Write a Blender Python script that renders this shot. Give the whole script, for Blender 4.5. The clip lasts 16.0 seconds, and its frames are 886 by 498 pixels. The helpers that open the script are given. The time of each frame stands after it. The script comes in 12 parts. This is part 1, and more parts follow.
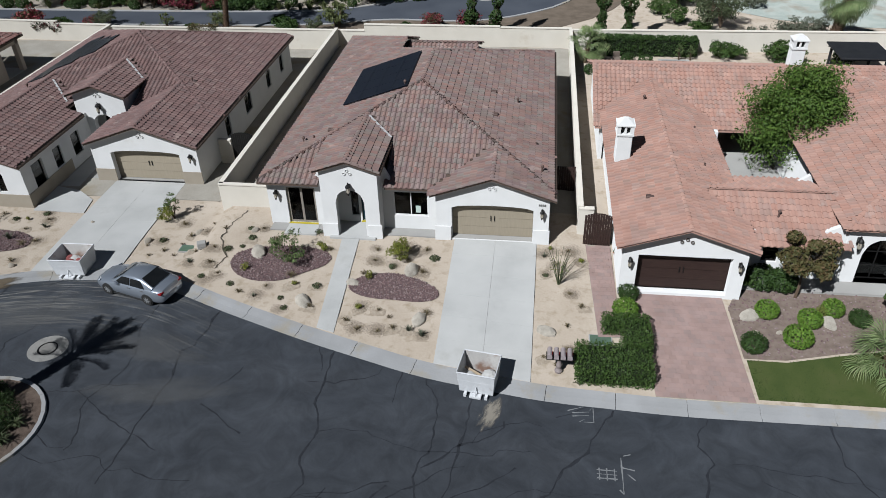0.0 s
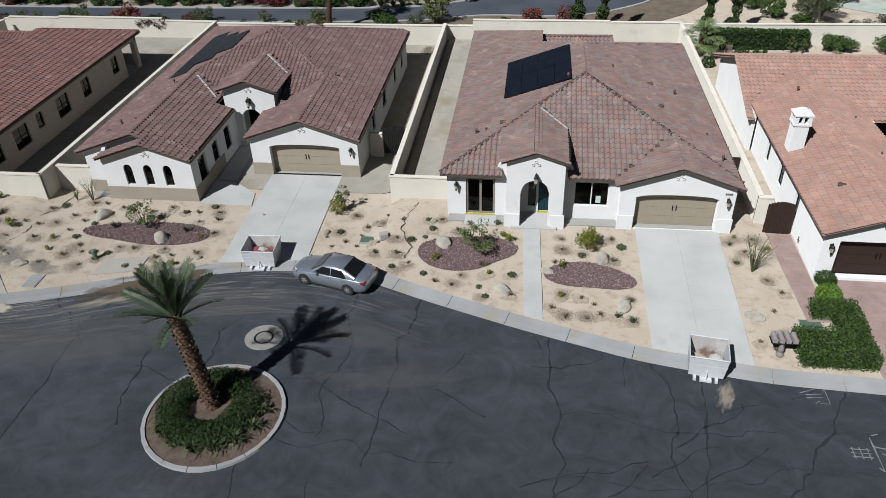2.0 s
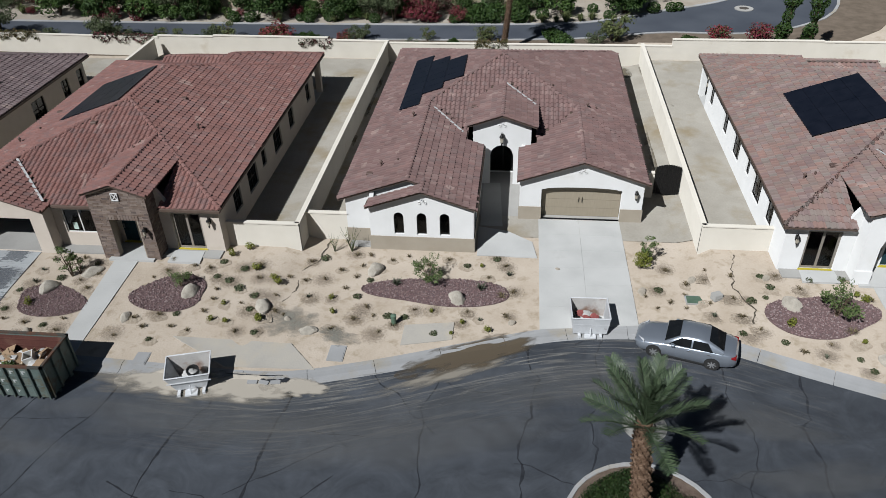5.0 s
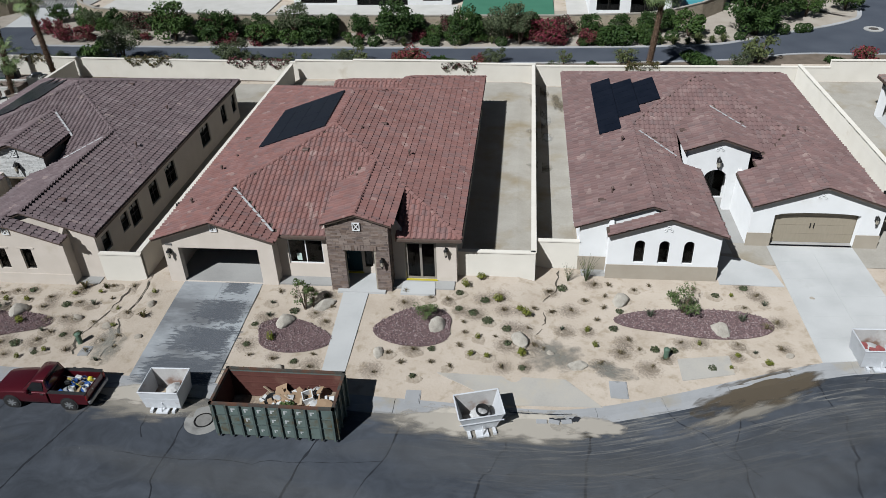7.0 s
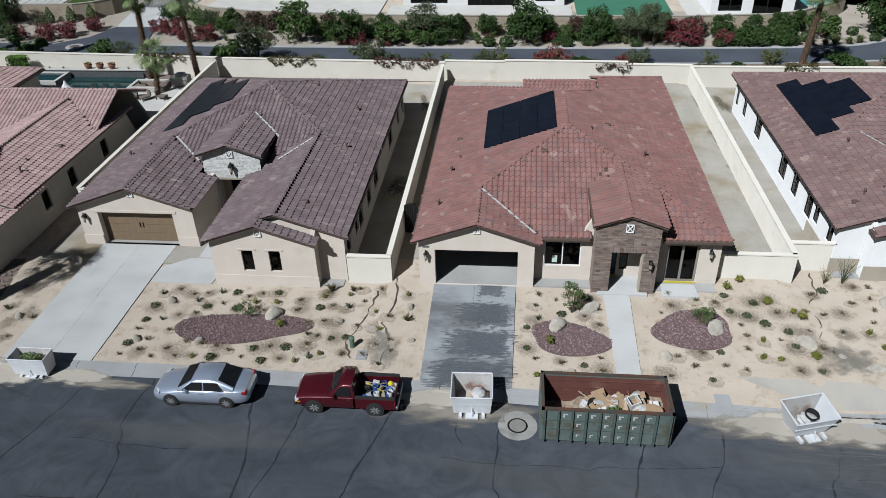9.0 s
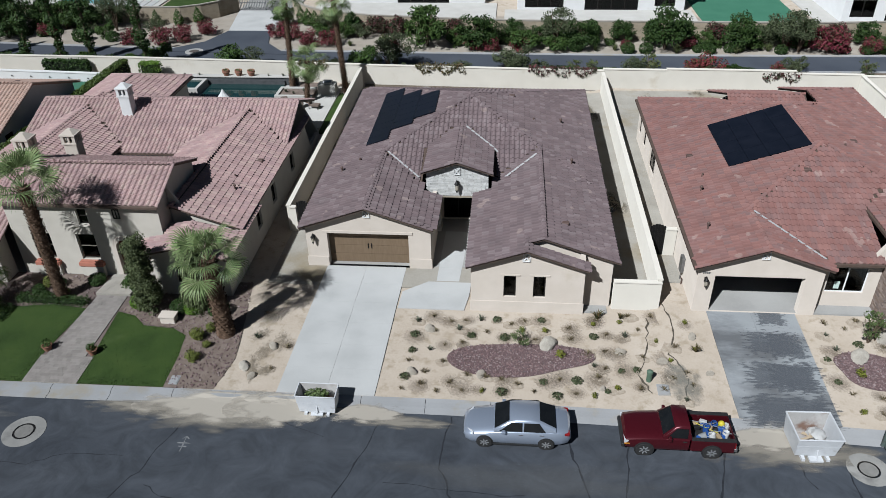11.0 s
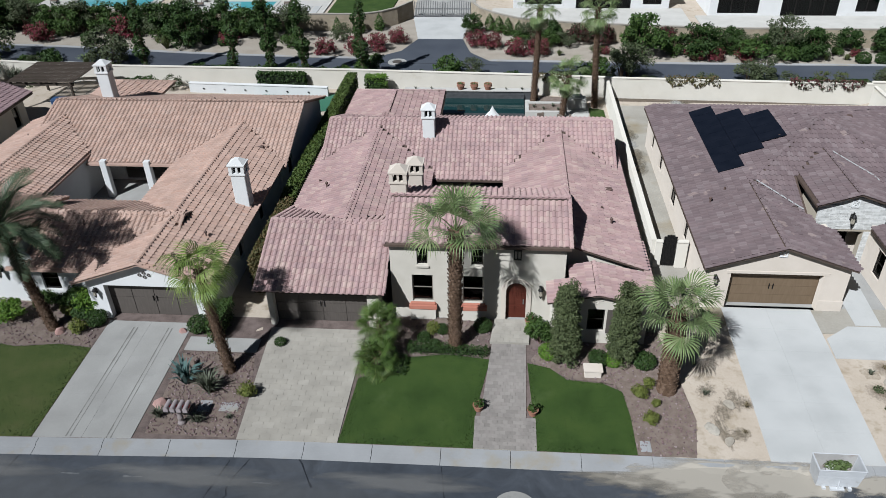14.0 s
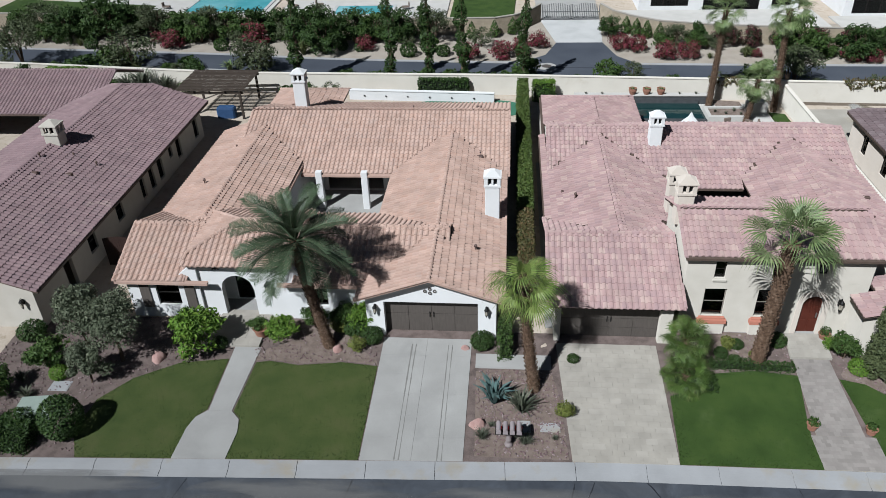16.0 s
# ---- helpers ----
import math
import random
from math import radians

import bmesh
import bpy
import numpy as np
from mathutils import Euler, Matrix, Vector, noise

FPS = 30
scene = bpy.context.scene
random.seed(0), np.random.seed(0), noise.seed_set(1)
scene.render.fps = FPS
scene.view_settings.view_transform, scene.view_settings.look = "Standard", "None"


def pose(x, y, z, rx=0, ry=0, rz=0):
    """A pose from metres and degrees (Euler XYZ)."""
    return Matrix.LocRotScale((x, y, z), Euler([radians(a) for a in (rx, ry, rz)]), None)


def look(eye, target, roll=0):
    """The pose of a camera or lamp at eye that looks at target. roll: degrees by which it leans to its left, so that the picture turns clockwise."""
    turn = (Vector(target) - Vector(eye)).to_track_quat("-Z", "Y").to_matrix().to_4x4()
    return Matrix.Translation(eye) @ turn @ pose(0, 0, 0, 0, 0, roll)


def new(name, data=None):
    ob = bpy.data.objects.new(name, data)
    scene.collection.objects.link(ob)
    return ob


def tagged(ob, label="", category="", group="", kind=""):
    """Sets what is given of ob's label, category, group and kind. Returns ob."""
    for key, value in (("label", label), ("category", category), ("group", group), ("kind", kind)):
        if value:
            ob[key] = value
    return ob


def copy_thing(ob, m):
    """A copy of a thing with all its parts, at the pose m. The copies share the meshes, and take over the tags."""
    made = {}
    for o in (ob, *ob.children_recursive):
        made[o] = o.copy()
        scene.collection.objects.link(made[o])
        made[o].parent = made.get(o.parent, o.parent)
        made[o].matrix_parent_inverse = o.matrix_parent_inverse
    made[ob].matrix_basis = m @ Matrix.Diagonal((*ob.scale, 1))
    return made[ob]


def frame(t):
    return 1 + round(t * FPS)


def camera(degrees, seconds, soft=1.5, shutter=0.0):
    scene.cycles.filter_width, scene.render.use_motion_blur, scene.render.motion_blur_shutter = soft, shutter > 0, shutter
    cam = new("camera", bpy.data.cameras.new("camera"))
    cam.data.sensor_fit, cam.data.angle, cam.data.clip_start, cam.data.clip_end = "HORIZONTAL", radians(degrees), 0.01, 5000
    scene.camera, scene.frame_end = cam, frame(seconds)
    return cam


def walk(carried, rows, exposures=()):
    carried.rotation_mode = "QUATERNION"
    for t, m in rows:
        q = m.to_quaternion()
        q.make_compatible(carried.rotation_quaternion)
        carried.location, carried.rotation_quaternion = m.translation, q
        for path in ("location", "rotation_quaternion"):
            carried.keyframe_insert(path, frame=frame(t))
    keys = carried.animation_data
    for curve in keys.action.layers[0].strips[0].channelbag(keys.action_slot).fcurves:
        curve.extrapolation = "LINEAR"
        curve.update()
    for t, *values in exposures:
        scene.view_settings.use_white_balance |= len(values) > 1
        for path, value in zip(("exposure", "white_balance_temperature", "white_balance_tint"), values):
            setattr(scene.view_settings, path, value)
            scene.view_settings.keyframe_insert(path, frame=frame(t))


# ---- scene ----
cam = camera(61.5, 16.0, 0.8)
EXPO = [(0.0, 0.05, 5950, 8), (3.0, 0.05, 6100, 8), (4.5, 0.04, 6080, 8), (9.0, 0.07, 5830, 7), (16.0, 0.09, 5830, 7)]
PATH = [
    (0, (4.462, -0.006, 24.24), (4.234, 1.629, 23.111), -1.6),
    (0.5, (2.181, -1.194, 24.241), (1.955, 0.441, 23.112), -1.6),
    (1, (-0.36, -2.021, 24.273), (-0.586, -0.386, 23.144), -1.8),
    (1.5, (-3.072, -2.299, 24.385), (-3.296, -0.665, 23.253), -1.8),
    (2, (-5.966, -2.093, 24.483), (-6.184, -0.459, 23.35), -1.8),
    (2.5, (-8.87, -1.384, 24.547), (-9.084, 0.249, 23.413), -1.9),
    (3, (-11.915, -0.432, 24.633), (-12.118, 1.201, 23.497), -1.7),
    (3.5, (-15.028, 0.604, 24.732), (-15.224, 2.237, 23.595), -1.6),
    (4, (-18.216, 1.465, 24.788), (-18.407, 3.098, 23.65), -1.5),
    (4.2, (-19.491, 1.658, 24.785), (-19.681, 3.293, 23.648), -1.4),
    (6.3, (-32.818, 1.946, 24.484), (-33.029, 3.606, 23.389), -2.3),
    (6.5, (-34.205, 1.991, 24.474), (-34.414, 3.659, 23.39), -2.3),
    (7, (-37.763, 2.08, 24.459), (-37.966, 3.75, 23.379), -2.1),
    (7.5, (-41.323, 1.886, 24.521), (-41.52, 3.556, 23.438), -1.9),
    (8, (-45.008, 1.548, 24.528), (-45.197, 3.22, 23.446), -1.8),
    (8.5, (-48.649, 1.194, 24.604), (-48.833, 2.867, 23.524), -1.7),
    (9, (-52.197, 1.142, 24.656), (-52.383, 2.816, 23.577), -1.8),
    (9.2, (-53.615, 1.196, 24.684), (-53.801, 2.869, 23.603), -1.8),
    (11.3, (-69.529, 2.644, 25.063), (-69.686, 4.318, 23.98), -1.3),
    (11.5, (-71.032, 2.821, 25.082), (-71.186, 4.496, 24.0), -1.3),
    (12, (-74.721, 3.514, 25.085), (-74.879, 5.188, 24.002), -1.3),
    (12.5, (-78.351, 4.15, 25.111), (-78.513, 5.822, 24.025), -1.5),
    (13, (-82.097, 4.644, 25.232), (-82.259, 6.313, 24.141), -1.44),
    (13.5, (-85.843, 4.888, 25.335), (-86.002, 6.557, 24.244), -1.48),
    (14, (-89.62, 5.07, 25.423), (-89.777, 6.739, 24.332), -1.42),
    (14.5, (-93.495, 5.264, 25.455), (-93.644, 6.934, 24.365), -1.26),
    (15, (-97.26, 5.384, 25.539), (-97.407, 7.054, 24.448), -1.32),
    (15.5, (-100.886, 5.345, 25.693), (-101.039, 7.014, 24.602), -1.68),
    (16, (-104.431, 5.108, 25.875), (-104.596, 6.776, 24.784), -2.04),
]
walk(cam, [(t, look(eye, target, roll)) for t, eye, target, roll in PATH], EXPO)

# ---- light ----
TO_SUN = Vector((-3.35, -5.3, 6.3)).normalized()
sun = new("sun", bpy.data.lights.new("sun", "SUN"))
sun.data.energy, sun.data.angle, sun.data.color = 4.75, radians(0.5), (1.0, 0.975, 0.95)
sun.matrix_world = look(tuple(TO_SUN * 100), (0, 0, 0))
world = bpy.data.worlds.new("sky")
scene.world = world
world.use_nodes = True
sky = world.node_tree.nodes.new("ShaderNodeTexSky")
sky.sky_type, sky.sun_disc = "NISHITA", False
sky.sun_elevation, sky.sun_rotation = math.asin(TO_SUN.z), math.atan2(TO_SUN.x, TO_SUN.y)
sky.dust_density = 0.5
world.node_tree.nodes["Background"].inputs[1].default_value = 0.015
world.node_tree.links.new(sky.outputs[0], world.node_tree.nodes["Background"].inputs[0])

# ---- small tools ----
rng = random.Random(7)


class MB:
    """Gathers vertices and faces for one mesh."""

    def __init__(self):
        self.v, self.f = [], []

    def add(self, vs, fs):
        n = len(self.v)
        self.v.extend([tuple(p) for p in vs])
        self.f.extend([tuple(i + n for i in q) for q in fs])
        return self

    def hexa(self, b, t):
        """b and t: four corners below and above, counter-clockwise from above."""
        return self.add(list(b) + list(t), [(3, 2, 1, 0), (4, 5, 6, 7), (0, 1, 5, 4), (1, 2, 6, 5), (2, 3, 7, 6), (3, 0, 4, 7)])

    def box(self, x0, y0, z0, x1, y1, z1):
        x0, x1, y0, y1, z0, z1 = min(x0, x1), max(x0, x1), min(y0, y1), max(y0, y1), min(z0, z1), max(z0, z1)
        c = [(x0, y0), (x1, y0), (x1, y1), (x0, y1)]
        return self.hexa([(x, y, z0) for x, y in c], [(x, y, z1) for x, y in c])

    def bbox(self, x0, y0, z0, x1, y1, z1, b=0.02):
        """A box with its upright and upper edges cut off."""
        x0, x1, y0, y1 = min(x0, x1), max(x0, x1), min(y0, y1), max(y0, y1)
        p = lambda i: [(x0 + b + i, y0 + i), (x1 - b - i, y0 + i), (x1 - i, y0 + b + i), (x1 - i, y1 - b - i), (x1 - b - i, y1 - i), (x0 + b + i, y1 - i), (x0 + i, y1 - b - i), (x0 + i, y0 + b + i)]
        vs = [(x, y, z0) for x, y in p(0)] + [(x, y, z1 - b) for x, y in p(0)] + [(x, y, z1) for x, y in p(b * 0.7)]
        fs = [tuple(range(7, -1, -1)), tuple(range(16, 24))]
        for k in (0, 8):
            fs += [(k + i, k + (i + 1) % 8, k + 8 + (i + 1) % 8, k + 8 + i) for i in range(8)]
        return self.add(vs, fs)

    def prism(self, poly, z0, z1):
        """poly counter-clockwise from above; z0, z1 numbers or functions of x, y."""
        g = lambda z, p: z(*p) if callable(z) else z
        n = len(poly)
        vs = [(x, y, g(z0, (x, y))) for x, y in poly] + [(x, y, g(z1, (x, y))) for x, y in poly]
        return self.add(vs, [tuple(range(n - 1, -1, -1)), tuple(range(n, 2 * n))] + [(i, (i + 1) % n, n + (i + 1) % n, n + i) for i in range(n)])

    def tube(self, pts, rad, n=8, caps=True):
        pts = [Vector(p) for p in pts]
        vs, fs = [], []
        for i, p in enumerate(pts):
            d = (pts[min(i + 1, len(pts) - 1)] - pts[max(i - 1, 0)]).normalized()
            a = d.orthogonal().normalized() if abs(d.z) > 0.9 else d.cross(Vector((0, 0, 1))).normalized()
            if abs(d.z) > 0.9:
                a = Vector((1, 0, 0)) - d * d.x
                a.normalize()
            b = d.cross(a)
            r = rad[i] if isinstance(rad, (list, tuple)) else rad
            vs += [p + r * (math.cos(2 * math.pi * k / n) * a + math.sin(2 * math.pi * k / n) * b) for k in range(n)]
        for i in range(len(pts) - 1):
            fs += [(i * n + k, i * n + (k + 1) % n, (i + 1) * n + (k + 1) % n, (i + 1) * n + k) for k in range(n)]
        if caps:
            fs += [tuple(range(n - 1, -1, -1)), tuple(range((len(pts) - 1) * n, len(pts) * n))]
        return self.add(vs, fs)

    def lathe(self, prof, n=16, c=(0, 0, 0)):
        vs, fs = [], []
        for r, z in prof:
            vs += [(c[0] + r * math.cos(2 * math.pi * k / n), c[1] + r * math.sin(2 * math.pi * k / n), c[2] + z) for k in range(n)]
        for i in range(len(prof) - 1):
            fs += [(i * n + k, i * n + (k + 1) % n, (i + 1) * n + (k + 1) % n, (i + 1) * n + k) for k in range(n)]
        fs += [tuple(range(n - 1, -1, -1)), tuple(range((len(prof) - 1) * n, len(prof) * n))]
        return self.add(vs, fs)

    def arrays(self, V, F):
        return self.add(V.tolist(), F.tolist())

    def moved(self, m):
        self.v = [tuple(m @ Vector(p)) for p in self.v]
        return self


ORIGIN = {}


def thing(name, at, label, category, group="", kind=""):
    """An Empty at the base of a thing, to which its parts are tied."""
    ob = new(name)
    ob.location = at
    ob.empty_display_size = 0.3
    ORIGIN[ob] = Vector(at)
    return tagged(ob, label, category, group, kind)


def mesh_of(name, mb, material, smooth=None, shift=None):
    me = bpy.data.meshes.new(name)
    v = mb.v if shift is None else [(p[0] - shift[0], p[1] - shift[1], p[2] - shift[2]) for p in mb.v]
    me.from_pydata(v, [], mb.f)
    if material:
        me.materials.append(material)
    if smooth is not None:
        me.polygons.foreach_set("use_smooth", [True] * len(me.polygons))
        me.set_sharp_from_angle(angle=radians(smooth))
    me.update()
    return me


def part(name, mb, material, parent, label="", smooth=None, kind=""):
    """One mesh, given in world places, under a thing or a part."""
    o = ORIGIN.get(parent, Vector((0, 0, 0)))
    ob = new(name, mesh_of(name, mb, material, smooth, o))
    ob.parent = parent
    ORIGIN[ob] = o
    return tagged(ob, label, kind=kind)


def single(name, mb, material, label="", category="", kind="", at=(0, 0, 0), smooth=None, group=""):
    ob = new(name, mesh_of(name, mb, material, smooth, at))
    ob.location = at
    ORIGIN[ob] = Vector(at)
    return tagged(ob, label, category, group, kind)


def lerp(a, b, t):
    return a + (b - a) * t


def smoothstep(a, b, x):
    t = min(1.0, max(0.0, (x - a) / (b - a)))
    return t * t * (3 - 2 * t)


# ---- materials ----
def mat(name, cols, scale=2.0, rough=0.85, bump=0.15, fine=40.0, metal=0.0, spec=0.3, stretch=(1, 1, 1), piece=False, stain=None, stain_scale=0.4, stain_at=0.62, bump_dist=0.02, coat=0.0, local=False, pale=False):
    """cols: two or more colours mixed by noise at two scales, or dealt out piece by piece."""
    m = bpy.data.materials.new(name)
    m.use_nodes = True
    nt = m.node_tree
    b = nt.nodes["Principled BSDF"]
    b.inputs["Roughness"].default_value = rough
    b.inputs["Metallic"].default_value = metal
    b.inputs["Specular IOR Level"].default_value = spec
    b.inputs["Coat Weight"].default_value = coat
    b.inputs["Diffuse Roughness"].default_value = 0.7 if rough >= 0.75 else 0.0
    L = nt.links.new
    if local:
        pos = nt.nodes.new("ShaderNodeTexCoord").outputs["Object"]
    else:
        pos = nt.nodes.new("ShaderNodeNewGeometry").outputs["Position"]
    mp = nt.nodes.new("ShaderNodeMapping")
    mp.inputs["Scale"].default_value = stretch
    L(pos, mp.inputs[0])
    n1 = nt.nodes.new("ShaderNodeTexNoise")
    n1.inputs["Scale"].default_value, n1.inputs["Detail"].default_value = scale, 4
    L(mp.outputs[0], n1.inputs[0])
    n2 = nt.nodes.new("ShaderNodeTexNoise")
    n2.inputs["Scale"].default_value, n2.inputs["Detail"].default_value = fine, 3
    L(mp.outputs[0], n2.inputs[0])
    ramp = nt.nodes.new("ShaderNodeValToRGB")
    el = ramp.color_ramp.elements
    while len(el) < len(cols):
        el.new(0.5)
    if piece:
        oi, ge = nt.nodes.new("ShaderNodeObjectInfo"), nt.nodes.new("ShaderNodeNewGeometry")
        s1, s2 = nt.nodes.new("ShaderNodeMath"), nt.nodes.new("ShaderNodeMath")
        s1.operation, s2.operation = "ADD", "FRACT"
        L(oi.outputs["Random"], s1.inputs[0])
        L(ge.outputs["Random Per Island"], s1.inputs[1])
        L(s1.outputs[0], s2.inputs[0])
        L(s2.outputs[0], ramp.inputs[0])
        for i, c in enumerate(cols):
            el[i].position, el[i].color = i / (len(cols) - 1), (*c, 1)
    else:
        mx = nt.nodes.new("ShaderNodeMath")
        mx.operation = "MULTIPLY_ADD"
        mx.inputs[1].default_value = 0.3
        L(n2.outputs[0], mx.inputs[0])
        sc = nt.nodes.new("ShaderNodeMath")
        sc.operation = "MULTIPLY"
        sc.inputs[1].default_value = 0.7
        L(n1.outputs[0], sc.inputs[0])
        L(sc.outputs[0], mx.inputs[2])
        L(mx.outputs[0], ramp.inputs[0])
        for i, c in enumerate(cols):
            el[i].position, el[i].color = 0.32 + 0.36 * i / (len(cols) - 1), (*c, 1)
    col = ramp.outputs[0]
    if piece:
        # wear and dust within the piece
        hs = nt.nodes.new("ShaderNodeMix")
        hs.data_type, hs.blend_type = "RGBA", "MULTIPLY"
        r2 = nt.nodes.new("ShaderNodeValToRGB")
        r2.color_ramp.elements[0].position, r2.color_ramp.elements[0].color = 0.3, (0.88, 0.88, 0.88, 1)
        r2.color_ramp.elements[1].position, r2.color_ramp.elements[1].color = 0.7, (1.1, 1.1, 1.1, 1)
        if pale:
            # small groups of replaced, paler tiles
            nc, th, pm = nt.nodes.new("ShaderNodeTexNoise"), nt.nodes.new("ShaderNodeMapRange"), nt.nodes.new("ShaderNodeMix")
            nc.inputs["Scale"].default_value, nc.inputs["Detail"].default_value = 1.25, 0
            th.inputs[1].default_value, th.inputs[2].default_value, th.inputs[4].default_value = 0.765, 0.79, 0.34
            L(mp.outputs[0], nc.inputs[0])
            L(nc.outputs[0], th.inputs[0])
            pm.data_type = "RGBA"
            L(th.outputs[0], pm.inputs[0])
            L(col, pm.inputs[6])
            pm.inputs[7].default_value = (0.42, 0.33, 0.29, 1)
            col = pm.outputs[2]
        L(n1.outputs[0], r2.inputs[0])
        hs.inputs[0].default_value = 1.0
        L(col, hs.inputs[6])
        L(r2.outputs[0], hs.inputs[7])
        col = hs.outputs[2]
    if stain:
        n3 = nt.nodes.new("ShaderNodeTexNoise")
        n3.inputs["Scale"].default_value, n3.inputs["Detail"].default_value, n3.inputs["Roughness"].default_value = stain_scale, 6, 0.62
        L(mp.outputs[0], n3.inputs[0])
        r3 = nt.nodes.new("ShaderNodeValToRGB")
        r3.color_ramp.elements[0].position, r3.color_ramp.elements[1].position = stain_at - 0.07, stain_at + 0.1
        L(n3.outputs[0], r3.inputs[0])
        sm = nt.nodes.new("ShaderNodeMix")
        sm.data_type = "RGBA"
        L(r3.outputs[0], sm.inputs[0])
        L(col, sm.inputs[6])
        sm.inputs[7].default_value = (*stain, 1)
        col = sm.outputs[2]
    L(col, b.inputs["Base Color"])
    if bump:
        bp = nt.nodes.new("ShaderNodeBump")
        bp.inputs["Strength"].default_value, bp.inputs["Distance"].default_value = bump, bump_dist
        L(n2.outputs[0], bp.inputs["Height"])
        L(bp.outputs[0], b.inputs["Normal"])
    return m


def glass_mat(name, tint, clear=0.35):
    m = bpy.data.materials.new(name)
    m.use_nodes = True
    nt = m.node_tree
    L = nt.links.new
    out = nt.nodes["Material Output"]
    tr, gl, mix, fr = nt.nodes.new("ShaderNodeBsdfTransparent"), nt.nodes.new("ShaderNodeBsdfGlossy"), nt.nodes.new("ShaderNodeMixShader"), nt.nodes.new("ShaderNodeFresnel")
    tr.inputs[0].default_value = (*[c * clear for c in tint], 1)
    gl.inputs["Roughness"].default_value = 0.02
    fr.inputs[0].default_value = 1.5
    L(fr.outputs[0], mix.inputs[0])
    L(tr.outputs[0], mix.inputs[1])
    L(gl.outputs[0], mix.inputs[2])
    L(mix.outputs[0], out.inputs[0])
    return m


SAND = mat("sand", [(0.39, 0.327, 0.2571), (0.4357, 0.371, 0.2987), (0.4755, 0.4116, 0.3393)], 0.55, 0.95, 0.45, 9, stain=(0.325, 0.268, 0.196), stain_scale=1.9, stain_at=0.6, bump_dist=0.05)
DIRT = mat("packed dirt", [(0.2723, 0.2497, 0.2106), (0.3555, 0.3329, 0.2886)], 0.6, 0.95, 0.4, 9, stain=(0.249, 0.2075, 0.1411), stain_scale=0.25, stain_at=0.58, bump_dist=0.05)
ASPHALT = mat("asphalt", [(0.03319, 0.03762, 0.0455), (0.0439, 0.04895, 0.05749), (0.05474, 0.06016, 0.06949)], 0.35, 0.8, 0.5, 60, stain=(0.0539, 0.0556, 0.0589), stain_scale=0.14, stain_at=0.66, stretch=(0.6, 1.6, 1), bump_dist=0.008)
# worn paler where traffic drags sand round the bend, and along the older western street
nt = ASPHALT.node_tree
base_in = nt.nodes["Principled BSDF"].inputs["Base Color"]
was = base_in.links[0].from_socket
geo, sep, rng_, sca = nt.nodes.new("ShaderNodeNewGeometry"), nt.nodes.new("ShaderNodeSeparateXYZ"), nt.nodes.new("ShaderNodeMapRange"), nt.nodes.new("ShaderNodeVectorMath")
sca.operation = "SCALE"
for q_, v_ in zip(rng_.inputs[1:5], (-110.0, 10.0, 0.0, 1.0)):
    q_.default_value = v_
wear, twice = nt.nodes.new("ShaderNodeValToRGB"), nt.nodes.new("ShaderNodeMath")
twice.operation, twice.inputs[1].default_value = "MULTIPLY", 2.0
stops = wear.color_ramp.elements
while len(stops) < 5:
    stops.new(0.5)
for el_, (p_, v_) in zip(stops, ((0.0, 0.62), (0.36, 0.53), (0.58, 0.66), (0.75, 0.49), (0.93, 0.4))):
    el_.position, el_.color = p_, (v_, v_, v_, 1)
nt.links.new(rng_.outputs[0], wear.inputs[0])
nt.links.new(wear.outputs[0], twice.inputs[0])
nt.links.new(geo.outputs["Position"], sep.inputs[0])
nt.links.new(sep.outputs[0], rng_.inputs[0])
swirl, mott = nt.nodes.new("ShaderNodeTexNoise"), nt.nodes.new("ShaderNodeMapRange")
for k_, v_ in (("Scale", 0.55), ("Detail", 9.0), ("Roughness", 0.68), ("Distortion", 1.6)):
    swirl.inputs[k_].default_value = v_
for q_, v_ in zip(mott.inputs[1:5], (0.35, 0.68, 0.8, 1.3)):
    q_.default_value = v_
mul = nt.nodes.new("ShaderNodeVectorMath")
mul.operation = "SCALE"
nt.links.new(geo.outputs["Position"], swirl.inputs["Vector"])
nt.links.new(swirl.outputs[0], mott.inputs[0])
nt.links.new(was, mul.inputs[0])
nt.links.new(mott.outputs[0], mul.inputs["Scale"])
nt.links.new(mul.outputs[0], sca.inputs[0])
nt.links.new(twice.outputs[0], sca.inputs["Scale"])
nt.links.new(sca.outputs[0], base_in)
CRACK = mat("tar", [(0.0149, 0.0166, 0.0208), (0.0266, 0.0291, 0.0349)], 3, 0.75, 0.2)
CONCRETE = mat("pale concrete", [(0.3676, 0.367, 0.3542), (0.4274, 0.4254, 0.4106), (0.4616, 0.4588, 0.4428)], 0.5, 0.85, 0.15, 30, stain=(0.332, 0.3237, 0.2988), stain_scale=0.3, stain_at=0.68)
CONCRETE2 = mat("weathered concrete", [(0.2739, 0.2656, 0.249), (0.3569, 0.3486, 0.3278)], 0.5, 0.9, 0.2, 25, stain=(0.262, 0.255, 0.241), stain_scale=0.4, stain_at=0.64)
CONCRETE_LINE = mat("scored joint", [(0.17, 0.165, 0.15), (0.22, 0.21, 0.195)], 3, 0.9, 0.1)
WETCON = mat("hosed concrete", [(0.2988, 0.3071, 0.3154), (0.3569, 0.3735, 0.3776)], 0.4, 0.7, 0.12, 30, stain=(0.1411, 0.1452, 0.1494), stain_scale=0.28, stain_at=0.5, stretch=(0.6, 1.3, 1))
